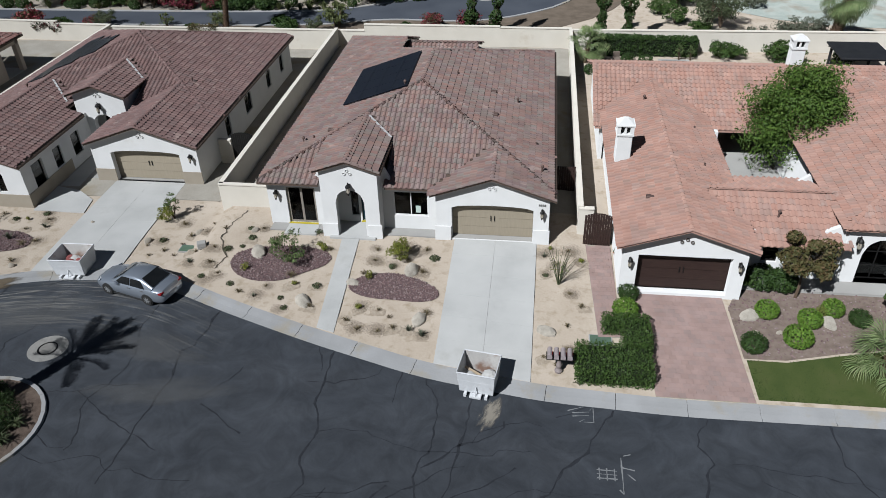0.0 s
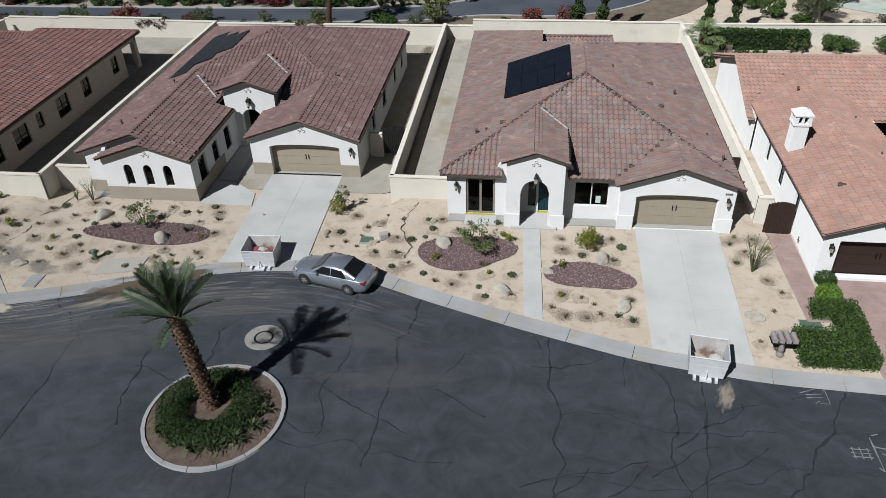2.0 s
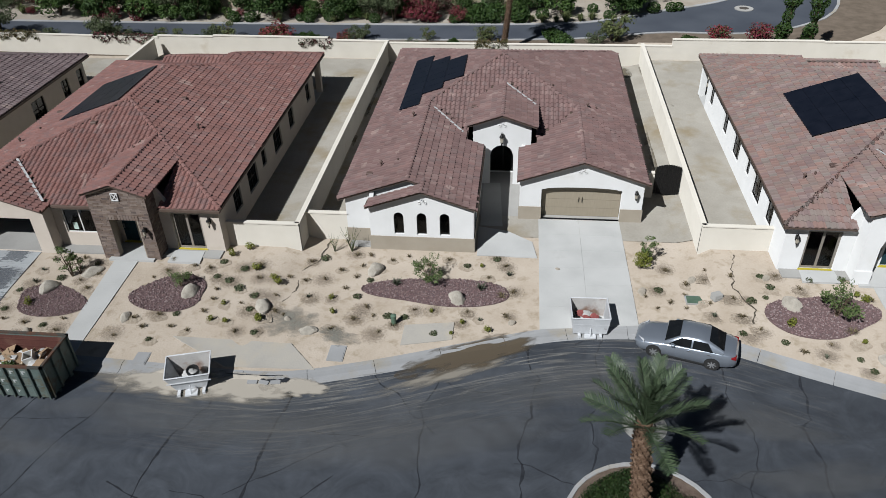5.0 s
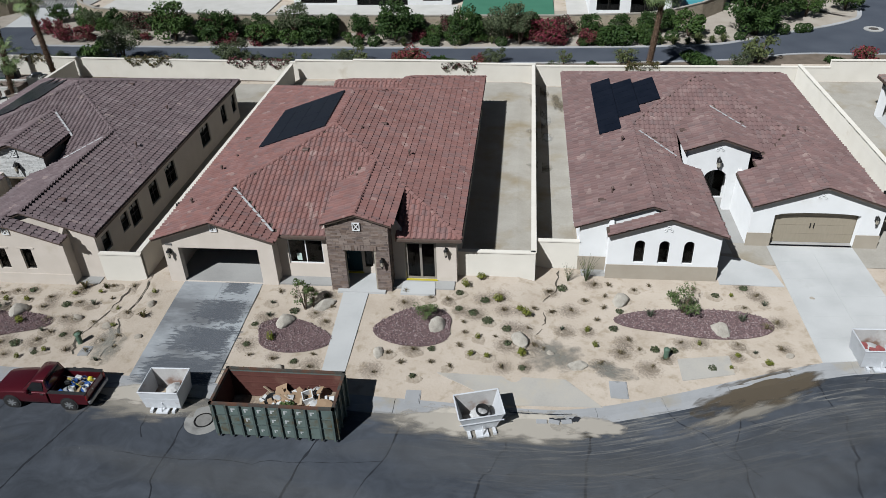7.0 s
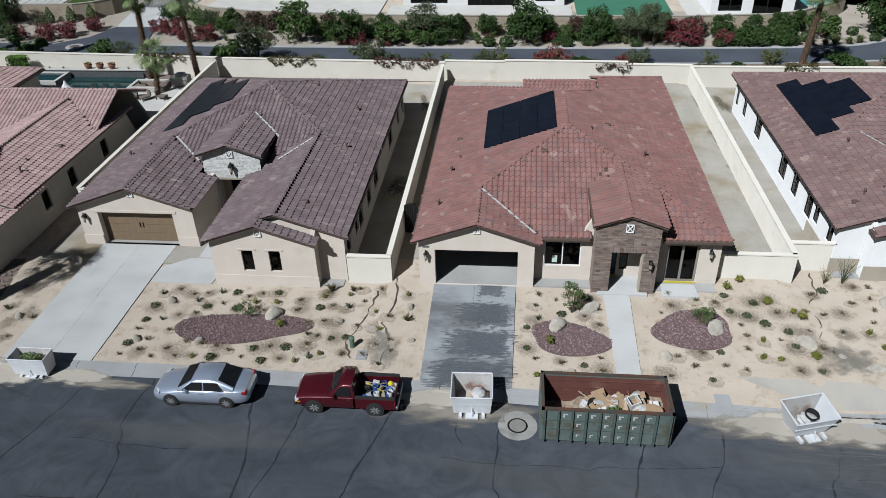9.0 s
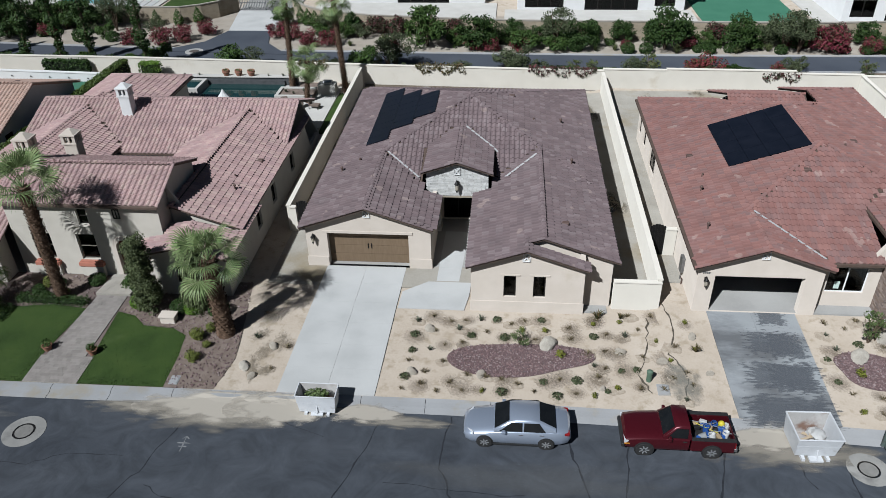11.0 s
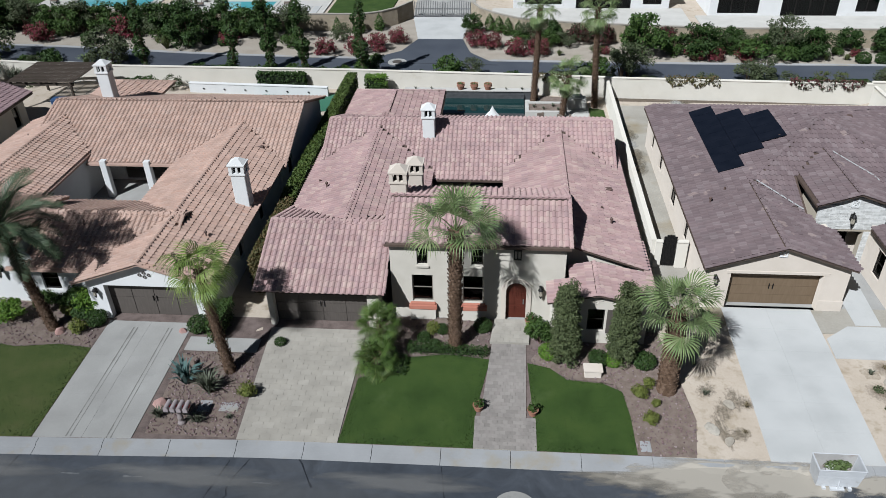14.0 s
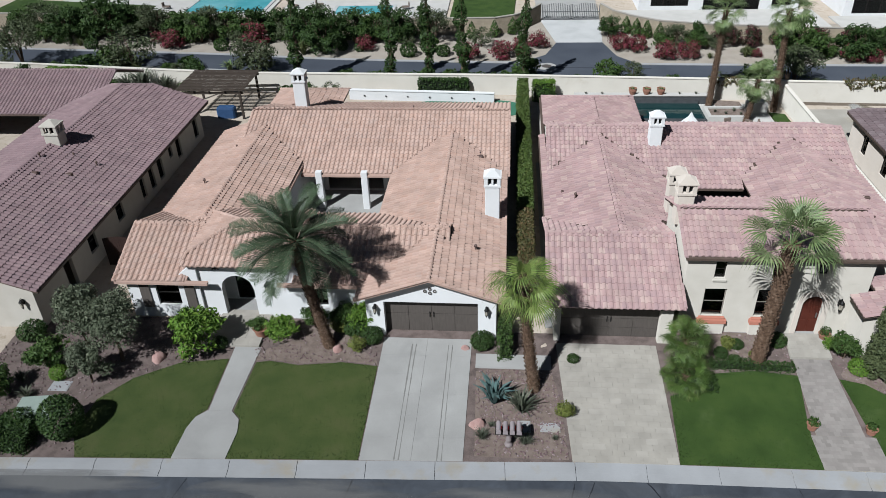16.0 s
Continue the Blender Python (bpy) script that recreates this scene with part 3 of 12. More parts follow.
for p in [(-30, 23.5, 9, 2.4, 12), (-22, 27, 6, 1.6, 20), (-38, 23.8, 8, 1.6, 4), (-50, 22.0, 8, 1.2, -4), (-110, 24.6, 9, 1.2, 2), (-97, 24.8, 6, 1.0, -3), (-119, 24.2, 7, 1.2, 2), (-12, 22.5, 4, 1.0, 10), (-66, 23.5, 7, 1.0, 0), (-14, 25.5, 4, 1.2, -10)]:
    patch("tyre_dust", DUSTY2, *p, label="thin swirls of pale dust left by tyres", category="dust")
# pale dust swept into long waves round the bend
def swept_mat(name, col, strength):
    m = bpy.data.materials.new(name)
    m.use_nodes = True
    nt = m.node_tree
    L = nt.links.new
    b = nt.nodes["Principled BSDF"]
    b.inputs["Base Color"].default_value, b.inputs["Roughness"].default_value = (*col, 1), 0.95
    uv = nt.nodes.new("ShaderNodeTexCoord").outputs["UV"]
    mp, no, rg = nt.nodes.new("ShaderNodeMapping"), nt.nodes.new("ShaderNodeTexNoise"), nt.nodes.new("ShaderNodeMapRange")
    mp.inputs["Scale"].default_value = (0.15, 2.7, 1)
    L(uv, mp.inputs[0])
    L(mp.outputs[0], no.inputs["Vector"])
    for k, v in (("Scale", 1.0), ("Detail", 6.0), ("Roughness", 0.6), ("Distortion", 2.4)):
        no.inputs[k].default_value = v
    for q, v in zip(rg.inputs[1:5], (0.5, 0.66, 0.0, strength)):
        q.default_value = v
    L(no.outputs[0], rg.inputs[0])
    # fades out to both ends and towards the middle of the street
    sp, e1, e2, mu, mu2 = nt.nodes.new("ShaderNodeSeparateXYZ"), nt.nodes.new("ShaderNodeMapRange"), nt.nodes.new("ShaderNodeMapRange"), nt.nodes.new("ShaderNodeMath"), nt.nodes.new("ShaderNodeMath")
    L(uv, sp.inputs[0])
    ab = nt.nodes.new("ShaderNodeMath")
    ab.operation = "ABSOLUTE"
    L(sp.outputs[0], ab.inputs[0])
    for q, v in zip(e1.inputs[1:5], (9.0, 17.0, 1.0, 0.0)):
        q.default_value = v
    for q, v in zip(e2.inputs[1:5], (2.3, 5.6, 1.0, 0.0)):
        q.default_value = v
    L(ab.outputs[0], e1.inputs[0])
    L(sp.outputs[1], e2.inputs[0])
    mu.operation = mu2.operation = "MULTIPLY"
    L(e1.outputs[0], mu.inputs[0])
    L(e2.outputs[0], mu.inputs[1])
    L(rg.outputs[0], mu2.inputs[0])
    L(mu.outputs[0], mu2.inputs[1])
    L(mu2.outputs[0], b.inputs["Alpha"])
    return m


sheet, su = MB(), []
NU, NV = 60, 12
for i in range(NU + 1):
    for j in range(NV + 1):
        u, v = lerp(-20, 20, i / NU), lerp(0.32, 8.3, j / NV)
        x = -27.0 + u + 0.25 * v
        y = kerb_y(x) - v
        sheet.v.append((x, y, road_z(x, y) + 0.018))
        su.append((u, v))
sheet.f = [(i * (NV + 1) + j, i * (NV + 1) + j + 1, (i + 1) * (NV + 1) + j + 1, (i + 1) * (NV + 1) + j) for i in range(NU) for j in range(NV)]
ob = single("swept_dust", sheet, swept_mat("swept pale dust", (0.27, 0.26, 0.24), 0.68), "pale dust swept in long waves round the bend by tyres", "dust", "structure")
layer = ob.data.uv_layers.new(name="UVMap")
for lp in ob.data.loops:
    layer.data[lp.index].uv = su[lp.vertex_index]


# manholes: concrete collar, iron frame and lid
COLLAR = mat("worn collar concrete", [(0.22, 0.215, 0.20), (0.29, 0.28, 0.26)], 1.5, 0.9, 0.3, 25, stain=(0.16, 0.155, 0.145), stain_scale=1.2, stain_at=0.6)
def manhole(x, y, r):
    z = road_z(x, y)
    t = thing("manhole", (x, y, z), "round iron manhole cover in a wide pale concrete collar", "manhole", "manholes in the street")
    part("collar", MB().lathe([(r, 0.0), (r, 0.014), (r * 0.52, 0.02), (r * 0.52, 0.0)], 32, (x, y, z)), COLLAR, t, "pale concrete collar")
    part("frame", MB().lathe([(r * 0.5, 0.0), (r * 0.5, 0.025), (r * 0.44, 0.025), (r * 0.44, 0.0)], 28, (x, y, z)), IRON, t, "iron ring")
    lid = MB().lathe([(r * 0.42, 0.0), (r * 0.42, 0.022), (r * 0.1, 0.024), (0.01, 0.024)], 24, (x, y, z))
    for k in range(6):
        a = math.pi * k / 3
        lid.box(x + 0.22 * math.cos(a) - 0.03, y + 0.22 * math.sin(a) - 0.03, z + 0.02, x + 0.22 * math.cos(a) + 0.03, y + 0.22 * math.sin(a) + 0.03, z + 0.03)
    part("lid", lid, CONCRETE_LINE, t, "dusty grey iron lid")


manhole(-18.7, 24.75, 0.95)
manhole(-51.75, 25.0, 0.88)
manhole(-88.8, 24.7, 0.95)


# garden walls
def run_wall(name, pts, h, th=0.2, label="cream rendered garden wall with a flat cap", zf=None, material=None, cap=True):
    zf = zf or (lambda x, y: terrain(x, y))
    t = thing(name, (*pts[0], zf(*pts[0])), label, "garden wall", kind="structure")
    for i, ((x0, y0), (x1, y1)) in enumerate(zip(pts, pts[1:])):
        L = math.hypot(x1 - x0, y1 - y0)
        n = max(1, round(L / 6))
        dx, dy = (x1 - x0) / L, (y1 - y0) / L
        for k in range(n):
            a, b = L * k / n, L * (k + 1) / n
            e0 = th / 2 if k == 0 and i > 0 else 0
            px, py, qx, qy = x0 + dx * a, y0 + dy * a, x0 + dx * b, y0 + dy * b
            z = min(zf(px, py), zf(qx, qy))
            for nm, w, z0, z1, e in (("wall_panel", th, z - 0.3, z + h, 0), ("cap", th + 0.1, z + h, z + h + 0.07, 0.0)):
                if nm == "cap" and not cap:
                    continue
                c = [(px - dy * w / 2 * s - dx * e0 * q, py + dx * w / 2 * s - dy * e0 * q) if q else (qx - dy * w / 2 * s, qy + dx * w / 2 * s) for s, q in ((-1, 1), (-1, 0), (1, 0), (1, 1))]
                part(nm, MB().prism(c, z0, z1), material or WALLPAINT, t)
    return t


LOTWALL = "cream rendered block wall between two lots"
run_wall("wall_lot_a_c", [(7.25, 67.0), (7.25, 36.3), (8.0, 36.3)], 1.75, label=LOTWALL)
run_wall("wall_lot_b_a", [(-14.3, 67.0), (-14.3, 37.5), (-10.45, 37.5)], 1.75, label=LOTWALL)
run_wall("wall_return_b", [(-17.0, 44.0), (-16.1, 44.0)], 1.75, label="short cream wall beside a dark gate")
run_wall("wall_lot_d_b", [(-36.95, 67.0), (-36.95, 36.4), (-41.2, 36.4)], 1.75, label=LOTWALL)
run_wall("wall_return_b_west", [(-36.85, 38.0), (-34.3, 38.0)], 1.75, label=LOTWALL)
run_wall("wall_lot_e_d", [(-59.0, 67.0), (-59.0, 35.2), (-61.4, 35.2)], 1.75, label=LOTWALL)
run_wall("wall_lot_f_e", [(-80.85, 68.0), (-80.85, 42.2)], 1.75, label=LOTWALL)
run_wall("wall_return_e", [(-80.75, 42.2), (-80.35, 42.2)], 1.75, label="short cream wall beside a dark arched gate")
run_wall("wall_return_e_east", [(-79.5, 42.2), (-78.9, 42.2)], 1.75, label="short cream wall beside a dark arched gate")
BACK = [(120, 71), (45, 68.2), (7.2, 67.2), (-36.9, 67.2), (-58.9, 67.8), (-80.8, 68.8), (-104, 70.2), (-130, 71), (-152, 73.8), (-220, 80)]
run_wall("wall_back", BACK, 1.8, 0.25, "long cream rendered block wall behind the back yards")

# packed dirt in the side and back yards, 2 cm over the sand
for x0, x1, y0 in ((-14.2, 7.15, 38.2), (-36.8, -14.4, 38.8), (-58.9, -37.05, 37.3), (-80.75, -59.1, 36.4)):
    n, mb = 24, MB()
    for i in range(n):
        for j in range(20):
            xa, xb, ya, yb = lerp(x0, x1, i / n), lerp(x0, x1, (i + 1) / n), lerp(y0, 66.9, j / 20), lerp(y0, 66.9, (j + 1) / 20)
            mb.add([(a, b, terrain(a, b) + 0.02) for a, b in ((xa, ya), (xb, ya), (xb, yb), (xa, yb))], [(0, 1, 2, 3)])
    single("back_yard_soil", mb, DIRT, "grey packed dirt of a bare back yard", "soil", "structure")


# concrete slabs that follow the ground
def slab(name, left, right, material, n=6, lift=0.035, label="", category="driveway", joints=True, mid=True):
    """left and right: polylines of equal length from the house to the street; each bay a piece of its own."""
    t = thing(name, (*left[0], terrain(*left[0])), label, category, kind="structure")
    P = lambda poly, s: (lambda i, f: (lerp(poly[i][0], poly[i + 1][0], f), lerp(poly[i][1], poly[i + 1][1], f)))(min(int(s), len(poly) - 2), s - min(int(s), len(poly) - 2))
    m = len(left) - 1
    halves = ((0.0, 0.5), (0.5, 1.0)) if mid else ((0.0, 1.0),)
    for i in range(n):
        for h0, h1 in halves:
            s0, s1 = m * i / n, m * (i + 1) / n
            g = 0.004
            c = []
            for s, h in ((s1, h0), (s1, h1), (s0, h1), (s0, h0)):
                l, r = P(left, s), P(right, s)
                c.append((lerp(l[0], r[0], h), lerp(l[1], r[1], h)))
            cx, cy = sum(p[0] for p in c) / 4, sum(p[1] for p in c) / 4
            c = [(p[0] + (cx - p[0]) * g, p[1] + (cy - p[1]) * g) for p in c]
            part("concrete_bay", MB().prism(c, lambda x, y: terrain(x, y) - 0.1, lambda x, y: terrain(x, y) + lift), material, t)
    return t


def kline(x0, x1, off=0.27):
    return (x0, kerb_y(x0) + off), (x1, kerb_y(x1) + off)


def drive(x0, x1, ytop, b0, b1, material, label, n=6, mid=True):
    p, q = kline(b0, b1)
    return slab("driveway", [(x0, ytop), p], [(x1, ytop), q], material, n, label=label, mid=mid)


drive(0.28, 4.9, 35.2, 0.3, 4.85, CONCRETE, "clean pale concrete driveway scored into bays")
drive(-23.25, -18.4, 40.9, -23.2, -18.25, CONCRETE, "clean pale concrete driveway scored into bays")
drive(-56.5, -51.95, 35.7, -56.45, -52.05, WETCON, "pale concrete driveway with dark damp patches", 4)
for wx, wy, wa, wb in ((-53.3, 34.5, 0.75, 0.75), (-53.75, 32.5, 1.35, 0.85), (-53.1, 32.3, 1.0, 0.95), (-53.85, 30.25, 1.75, 0.98), (-53.3, 30.1, 1.15, 1.0), (-54.05, 28.05, 1.95, 0.95), (-54.2, 27.8, 1.9, 0.8)):
    ob = new("wet_patch", mesh_of("wet_patch", MB().add([(sx, sy, terrain(wx + wa * sx, wy + wb * sy) + 0.046) for sx, sy in ((-1.3, -1.3), (1.3, -1.3), (1.3, 1.3), (-1.3, 1.3))], [(0, 1, 2, 3)]), WET))
    ob.matrix_basis = Matrix.LocRotScale((wx, wy, 0), None, (wa, wb, 1))
    tagged(ob, "dark wet patch drying on the concrete", "wet patch", kind="structure")
drive(-77.65, -72.95, 38.4, -77.9, -73.15, CONCRETE, "clean pale concrete driveway scored into bays")
for x in (-107.25, -107.05, -108.95, -109.15):
    single("score_line", ribbon([(x, 27.3 + 0.5 * k) for k in range(16)], 0.045, terrain, 0.042), CONCRETE_LINE, "fine scored line along a concrete driveway", "joint", "structure")
drive(-110.7, -106.05, 35.3, -110.7, -106.1, CONCRETE2, "grey concrete driveway with scored double lines")
slab("front_path", [(-6.15, 34.6), (-5.85, 27.4)], [(-5.15, 34.6), (-4.9, 27.1)], CONCRETE, 6, label="narrow pale concrete front path", category="path", mid=False)
slab("front_path", [(-47.25, 34.4), (-47.05, 27.1)], [(-45.85, 34.4), (-45.95, 27.1)], CONCRETE, 7, label="narrow pale concrete front path", category="path", mid=False)
slab("front_path", [(-26.85, 45.2), (-26.75, 39.9)], [(-25.75, 45.2), (-25.4, 39.9)], CONCRETE, 4, label="pale concrete path into the courtyard", category="path", mid=False)
slab("path_landing", [(-26.85, 39.8), (-26.8, 38.5), (-26.75, 36.75)], [(-25.1, 39.4), (-23.6, 38.3), (-23.32, 36.7)], CONCRETE, 2, label="broad concrete landing between path and driveway", category="path", mid=False)
slab("front_path", [(-70.95, 42.6), (-71.05, 37.15)], [(-69.45, 42.6), (-69.75, 37.15)], CONCRETE, 4, label="pale concrete path into the courtyard", category="path", mid=False)
slab("path_landing", [(-71.5, 37.05), (-72.88, 36.0), (-72.95, 34.5)], [(-69.05, 37.05), (-69.1, 35.8), (-69.3, 34.5)], CONCRETE, 2, label="broad concrete landing between path and driveway", category="path", mid=False)
slab("front_path", [(-118.5, 34.2), (-118.42, 29.75)], [(-117.08, 34.2), (-117.28, 29.75)], CONCRETE2, 3, label="grey concrete front path flaring at the street", category="path", mid=False)
slab("door_step", [(-9.55, 35.6), (-9.6, 34.6)], [(-7.75, 35.6), (-7.7, 34.6)], CONCRETE, 1, 0.09, "small concrete landing below french doors", "step", mid=False)
slab("door_step", [(-44.1, 35.4), (-44.1, 34.3)], [(-42.3, 35.4), (-42.2, 34.3)], CONCRETE, 1, 0.09, "small concrete landing below french doors", "step", mid=False)
slab("utility_pad", [(-41.5, 28.6), (-38.2, 26.75)], [(-35.4, 28.6), (-33.8, 26.9)], mat("sandy worn concrete", [(0.332, 0.312, 0.28), (0.375, 0.352, 0.313), (0.40, 0.37, 0.318)], 0.7, 0.95, 0.3, 12, stain=(0.41, 0.365, 0.295), stain_scale=0.6, stain_at=0.6), 1, 0.03, "broad pale concrete pad at the kerb", "pad", mid=False)
slab("utility_lid", [(-30.0, 30.4), (-30.0, 28.9)], [(-27.5, 30.8), (-27.5, 29.5)], bpy.data.materials["sandy worn concrete"], 1, 0.04, "flat concrete vault lid in the sand", "vault lid", mid=False)

# ---- houses ----
TILE_W, TILE_E = 0.31, 0.40
TILE_JOBS = []


def tile_template():
    prof = [(0.0, 0.0), (0.17, 0.062), (0.36, 0.084), (0.55, 0.062), (0.70, 0.004), (1.0, 0.0)]
    vs = [(s * TILE_W, 0.0, z + 0.058) for s, z in prof] + [(s * TILE_W, TILE_E, z + 0.012) for s, z in prof] + [(s * TILE_W, 0.0, z * 0.6 - 0.005) for s, z in prof]
    n = len(prof)
    fs = [(i, i + 1, n + i + 1, n + i) for i in range(n - 1)] + [(2 * n + i, 2 * n + i + 1, i + 1, i) for i in range(n - 1)]
    return np.array(vs), fs


TV, TF = tile_template()


def clip(poly, a, b, c):
    """The part of a polygon where a x + b y + c >= 0."""
    out = []
    for i, p in enumerate(poly):
        q = poly[(i + 1) % len(poly)]
        dp, dq = a * p[0] + b * p[1] + c, a * q[0] + b * q[1] + c
        if dp >= 0:
            out.append(p)
        if (dp > 0 > dq) or (dp < 0 < dq):
            t = dp / (dp - dq)
            out.append((p[0] + t * (q[0] - p[0]), p[1] + t * (q[1] - p[1])))
    return out


def area(poly):
    return 0.5 * sum(p[0] * q[1] - q[0] * p[1] for p, q in zip(poly, poly[1:] + poly[:1]))


def rect(x0, x1, y0, y1):
    return [(x0, y0), (x1, y0), (x1, y1), (x0, y1)]


def gable_y(xr, zr, x0, x1, y0, y1, p, hip0=None, hip1=None):
    """Ridge along y at xr; hip0, hip1: where the ridge ends in a hip in front and behind."""
    pl = [(p, 0, zr - p * xr), (-p, 0, zr + p * xr)]
    if hip0 is not None:
        pl.append((0, p, zr - p * hip0))
    if hip1 is not None:
        pl.append((0, -p, zr + p * hip1))
    return {"planes": pl, "foot": rect(x0, x1, y0, y1)}


def gable_x(yr, zr, x0, x1, y0, y1, p, hip0=None, hip1=None):
    pl = [(0, p, zr - p * yr), (0, -p, zr + p * yr)]
    if hip0 is not None:
        pl.append((p, 0, zr - p * hip0))
    if hip1 is not None:
        pl.append((-p, 0, zr + p * hip1))
    return {"planes": pl, "foot": rect(x0, x1, y0, y1)}


def height(solids, x, y, only=None):
    best = -9.0
    for i, s in enumerate(solids):
        if only is not None and i == only:
            continue
        xs, ys = [p[0] for p in s["foot"]], [p[1] for p in s["foot"]]
        if min(xs) - 1e-6 <= x <= max(xs) + 1e-6 and min(ys) - 1e-6 <= y <= max(ys) + 1e-6:
            best = max(best, min(a * x + b * y + c for a, b, c in s["planes"]))
    return best


def roof_faces(solids):
    """All faces of the upper envelope: (plane, polygon), and each solid's whole faces for the caps."""
    faces, whole = [], []
    for i, s in enumerate(solids):
        for f in s["planes"]:
            poly = s["foot"]
            for g in s["planes"]:
                if g is not f:
                    poly = clip(poly, g[0] - f[0], g[1] - f[1], g[2] - f[2])
            if len(poly) < 3 or area(poly) < 0.05:
                continue
            whole.append((i, f, poly))
            pieces = [poly]
            for j, t in enumerate(solids):
                if j == i:
                    continue
                eps = -1e-4 if j < i else 1e-4
                cuts = [(g[0] - f[0], g[1] - f[1], g[2] - f[2] - eps) for g in t["planes"]]
                F = t["foot"]
                for k in range(len(F)):
                    (x0, y0), (x1, y1) = F[k], F[(k + 1) % len(F)]
                    cuts.append((-(y1 - y0), x1 - x0, -(x1 - x0) * y0 + (y1 - y0) * x0))
                left = []
                for pc in pieces:
                    rest = pc
                    for a, b, c in cuts:
                        o = clip(rest, -a, -b, -c)
                        if len(o) > 2 and area(o) > 0.02:
                            left.append(o)
                        rest = clip(rest, a, b, c)
                        if len(rest) < 3:
                            break
                pieces = left
            faces += [(f, pc) for pc in pieces]
    return faces, whole


def inside(poly, x, y):
    return all((q[0] - p[0]) * (y - p[1]) - (q[1] - p[1]) * (x - p[0]) >= -1e-9 for p, q in zip(poly, poly[1:] + poly[:1]))


def welded(mb):
    """Joins touching blocks into one skin."""
    seen, idx, out = {}, [], MB()
    for p in mb.v:
        k = (round(p[0], 3), round(p[1], 3), round(p[2], 3))
        if k not in seen:
            seen[k] = len(out.v)
            out.v.append(p)
        idx.append(seen[k])
    count = {}
    for f in mb.f:
        g = tuple(idx[i] for i in f)
        count.setdefault(frozenset(g), []).append(g)
    out.f = [v[0] for k, v in count.items() if len(v) == 1 and len(k) > 2]
    return out


def build_roof(house, solids, tile, deck_mat=None, name="roof", near=34.0, cap_mat=None):
    """Deck, fascia, tiles and ridge caps over the upper envelope of the solids."""
    faces, whole = roof_faces(solids)
    deck = MB()
    for (a, b, c), poly in faces:
        deck.prism(poly, lambda x, y: a * x + b * y + c - 0.13, lambda x, y: a * x + b * y + c)
    roof = part(name, welded(deck), deck_mat or FASCIA, house, "clay-tiled roof on brown boarded eaves")
    mats = []
    for (a, b, c), poly in faces:
        g = math.hypot(a, b)
        up = Vector((a / g, b / g, g)).normalized()
        ac = Vector((-b / g, a / g, 0)) * -1
        nz = ac.cross(up)
        if nz.z < 0:
            ac = -ac
            nz = ac.cross(up)
        xs = [p[0] * ac.x + p[1] * ac.y for p in poly]
        hs = [(p[0] * a + p[1] * b) / g for p in poly]
        ch = math.sqrt(1 + g * g)
        e = TILE_E / ch
        s0 = math.floor(min(xs) / TILE_W)
        h0 = math.floor(min(hs) / e)
        for i in range(s0, int(max(xs) / TILE_W) + 2):
            for j in range(h0, int(max(hs) / e) + 2):
                s, h = (i + 0.5) * TILE_W, (j + 0.5) * e
                x, y = ac.x * s + a / g * h, ac.y * s + b / g * h
                if inside(poly, x, y):
                    h = j * e
                    s = i * TILE_W
                    x, y = ac.x * s + a / g * h, ac.y * s + b / g * h
                    jig = rng.uniform(-0.006, 0.006)
                    mats.append(((x, y, a * x + b * y + c + 0.01 + jig), ac, up, nz))
    TILE_JOBS.append((roof, mats, tile, near))
    # ridge, hip and rake caps
    caps = MB()
    done = set()
    for i, f, poly in whole:
        for p, q in zip(poly, poly[1:] + poly[:1]):
            if math.dist(p, q) < 0.3:
                continue
            za, zb = f[0] * p[0] + f[1] * p[1] + f[2], f[0] * q[0] + f[1] * q[1] + f[2]
            F = solids[i]["foot"]
            on_edge = any(abs((F[(k + 1) % 4][0] - F[k][0]) * (m[1] - F[k][1]) - (F[(k + 1) % 4][1] - F[k][1]) * (m[0] - F[k][0])) < 1e-3 for k in range(4) for m in [((p[0] + q[0]) / 2, (p[1] + q[1]) / 2)])
            if on_edge and abs(za - zb) < 0.05:
                continue
            key = tuple(sorted((round(p[0] + q[0], 1), round(p[1] + q[1], 1)))) + (i, round(za + zb, 1))
            if key in done:
                continue
            done.add(key)
            A, B = Vector((*p, za)), Vector((*q, zb))
            if B.z < A.z:
                A, B = B, A
            L = (B - A).length
            n = max(1, round(L / 0.38))
            d = (B - A) / L
            side = d.cross(Vector((0, 0, 1))).normalized()
            for k in range(n):
                c0, c1 = A + d * (L * k / n), A + d * (L * (k + 1) / n + 0.03)
                m = (c0 + c1) / 2
                if height(solids, m.x, m.y, i) > m.z + 0.04:
                    continue
                r0, r1 = (0.13, 0.105) if not on_edge else (0.10, 0.085)
                vs = []
                for cc, r, dz in ((c0, r0, 0.045), (c1, r1, 0.015)):
                    for ang in range(6):
                        th = math.pi * ang / 5
                        vs.append(cc + side * (r * math.cos(th)) + Vector((0, 0, dz + r * 0.85 * math.sin(th))))
                caps.add(vs, [(t, t + 1, 7 + t, 6 + t) for t in range(5)] + [(5, 4, 3, 2, 1, 0)])
    part("ridge_tiles", caps, cap_mat or tile, roof, "rounded ridge and hip cap tiles", kind="stuff")
    return roof


class Frame:
    """Local places of a house: u across, v deep; s = -1 mirrors it."""

    def __init__(self, x, s, v0, z):
        self.x, self.s, self.v0, self.z = x, s, v0, z

    def __call__(self, u, v):
        return (self.x + self.s * u, self.v0 + v)

    def xr(self, a, b):
        return tuple(sorted((self.x + self.s * a, self.x + self.s * b)))


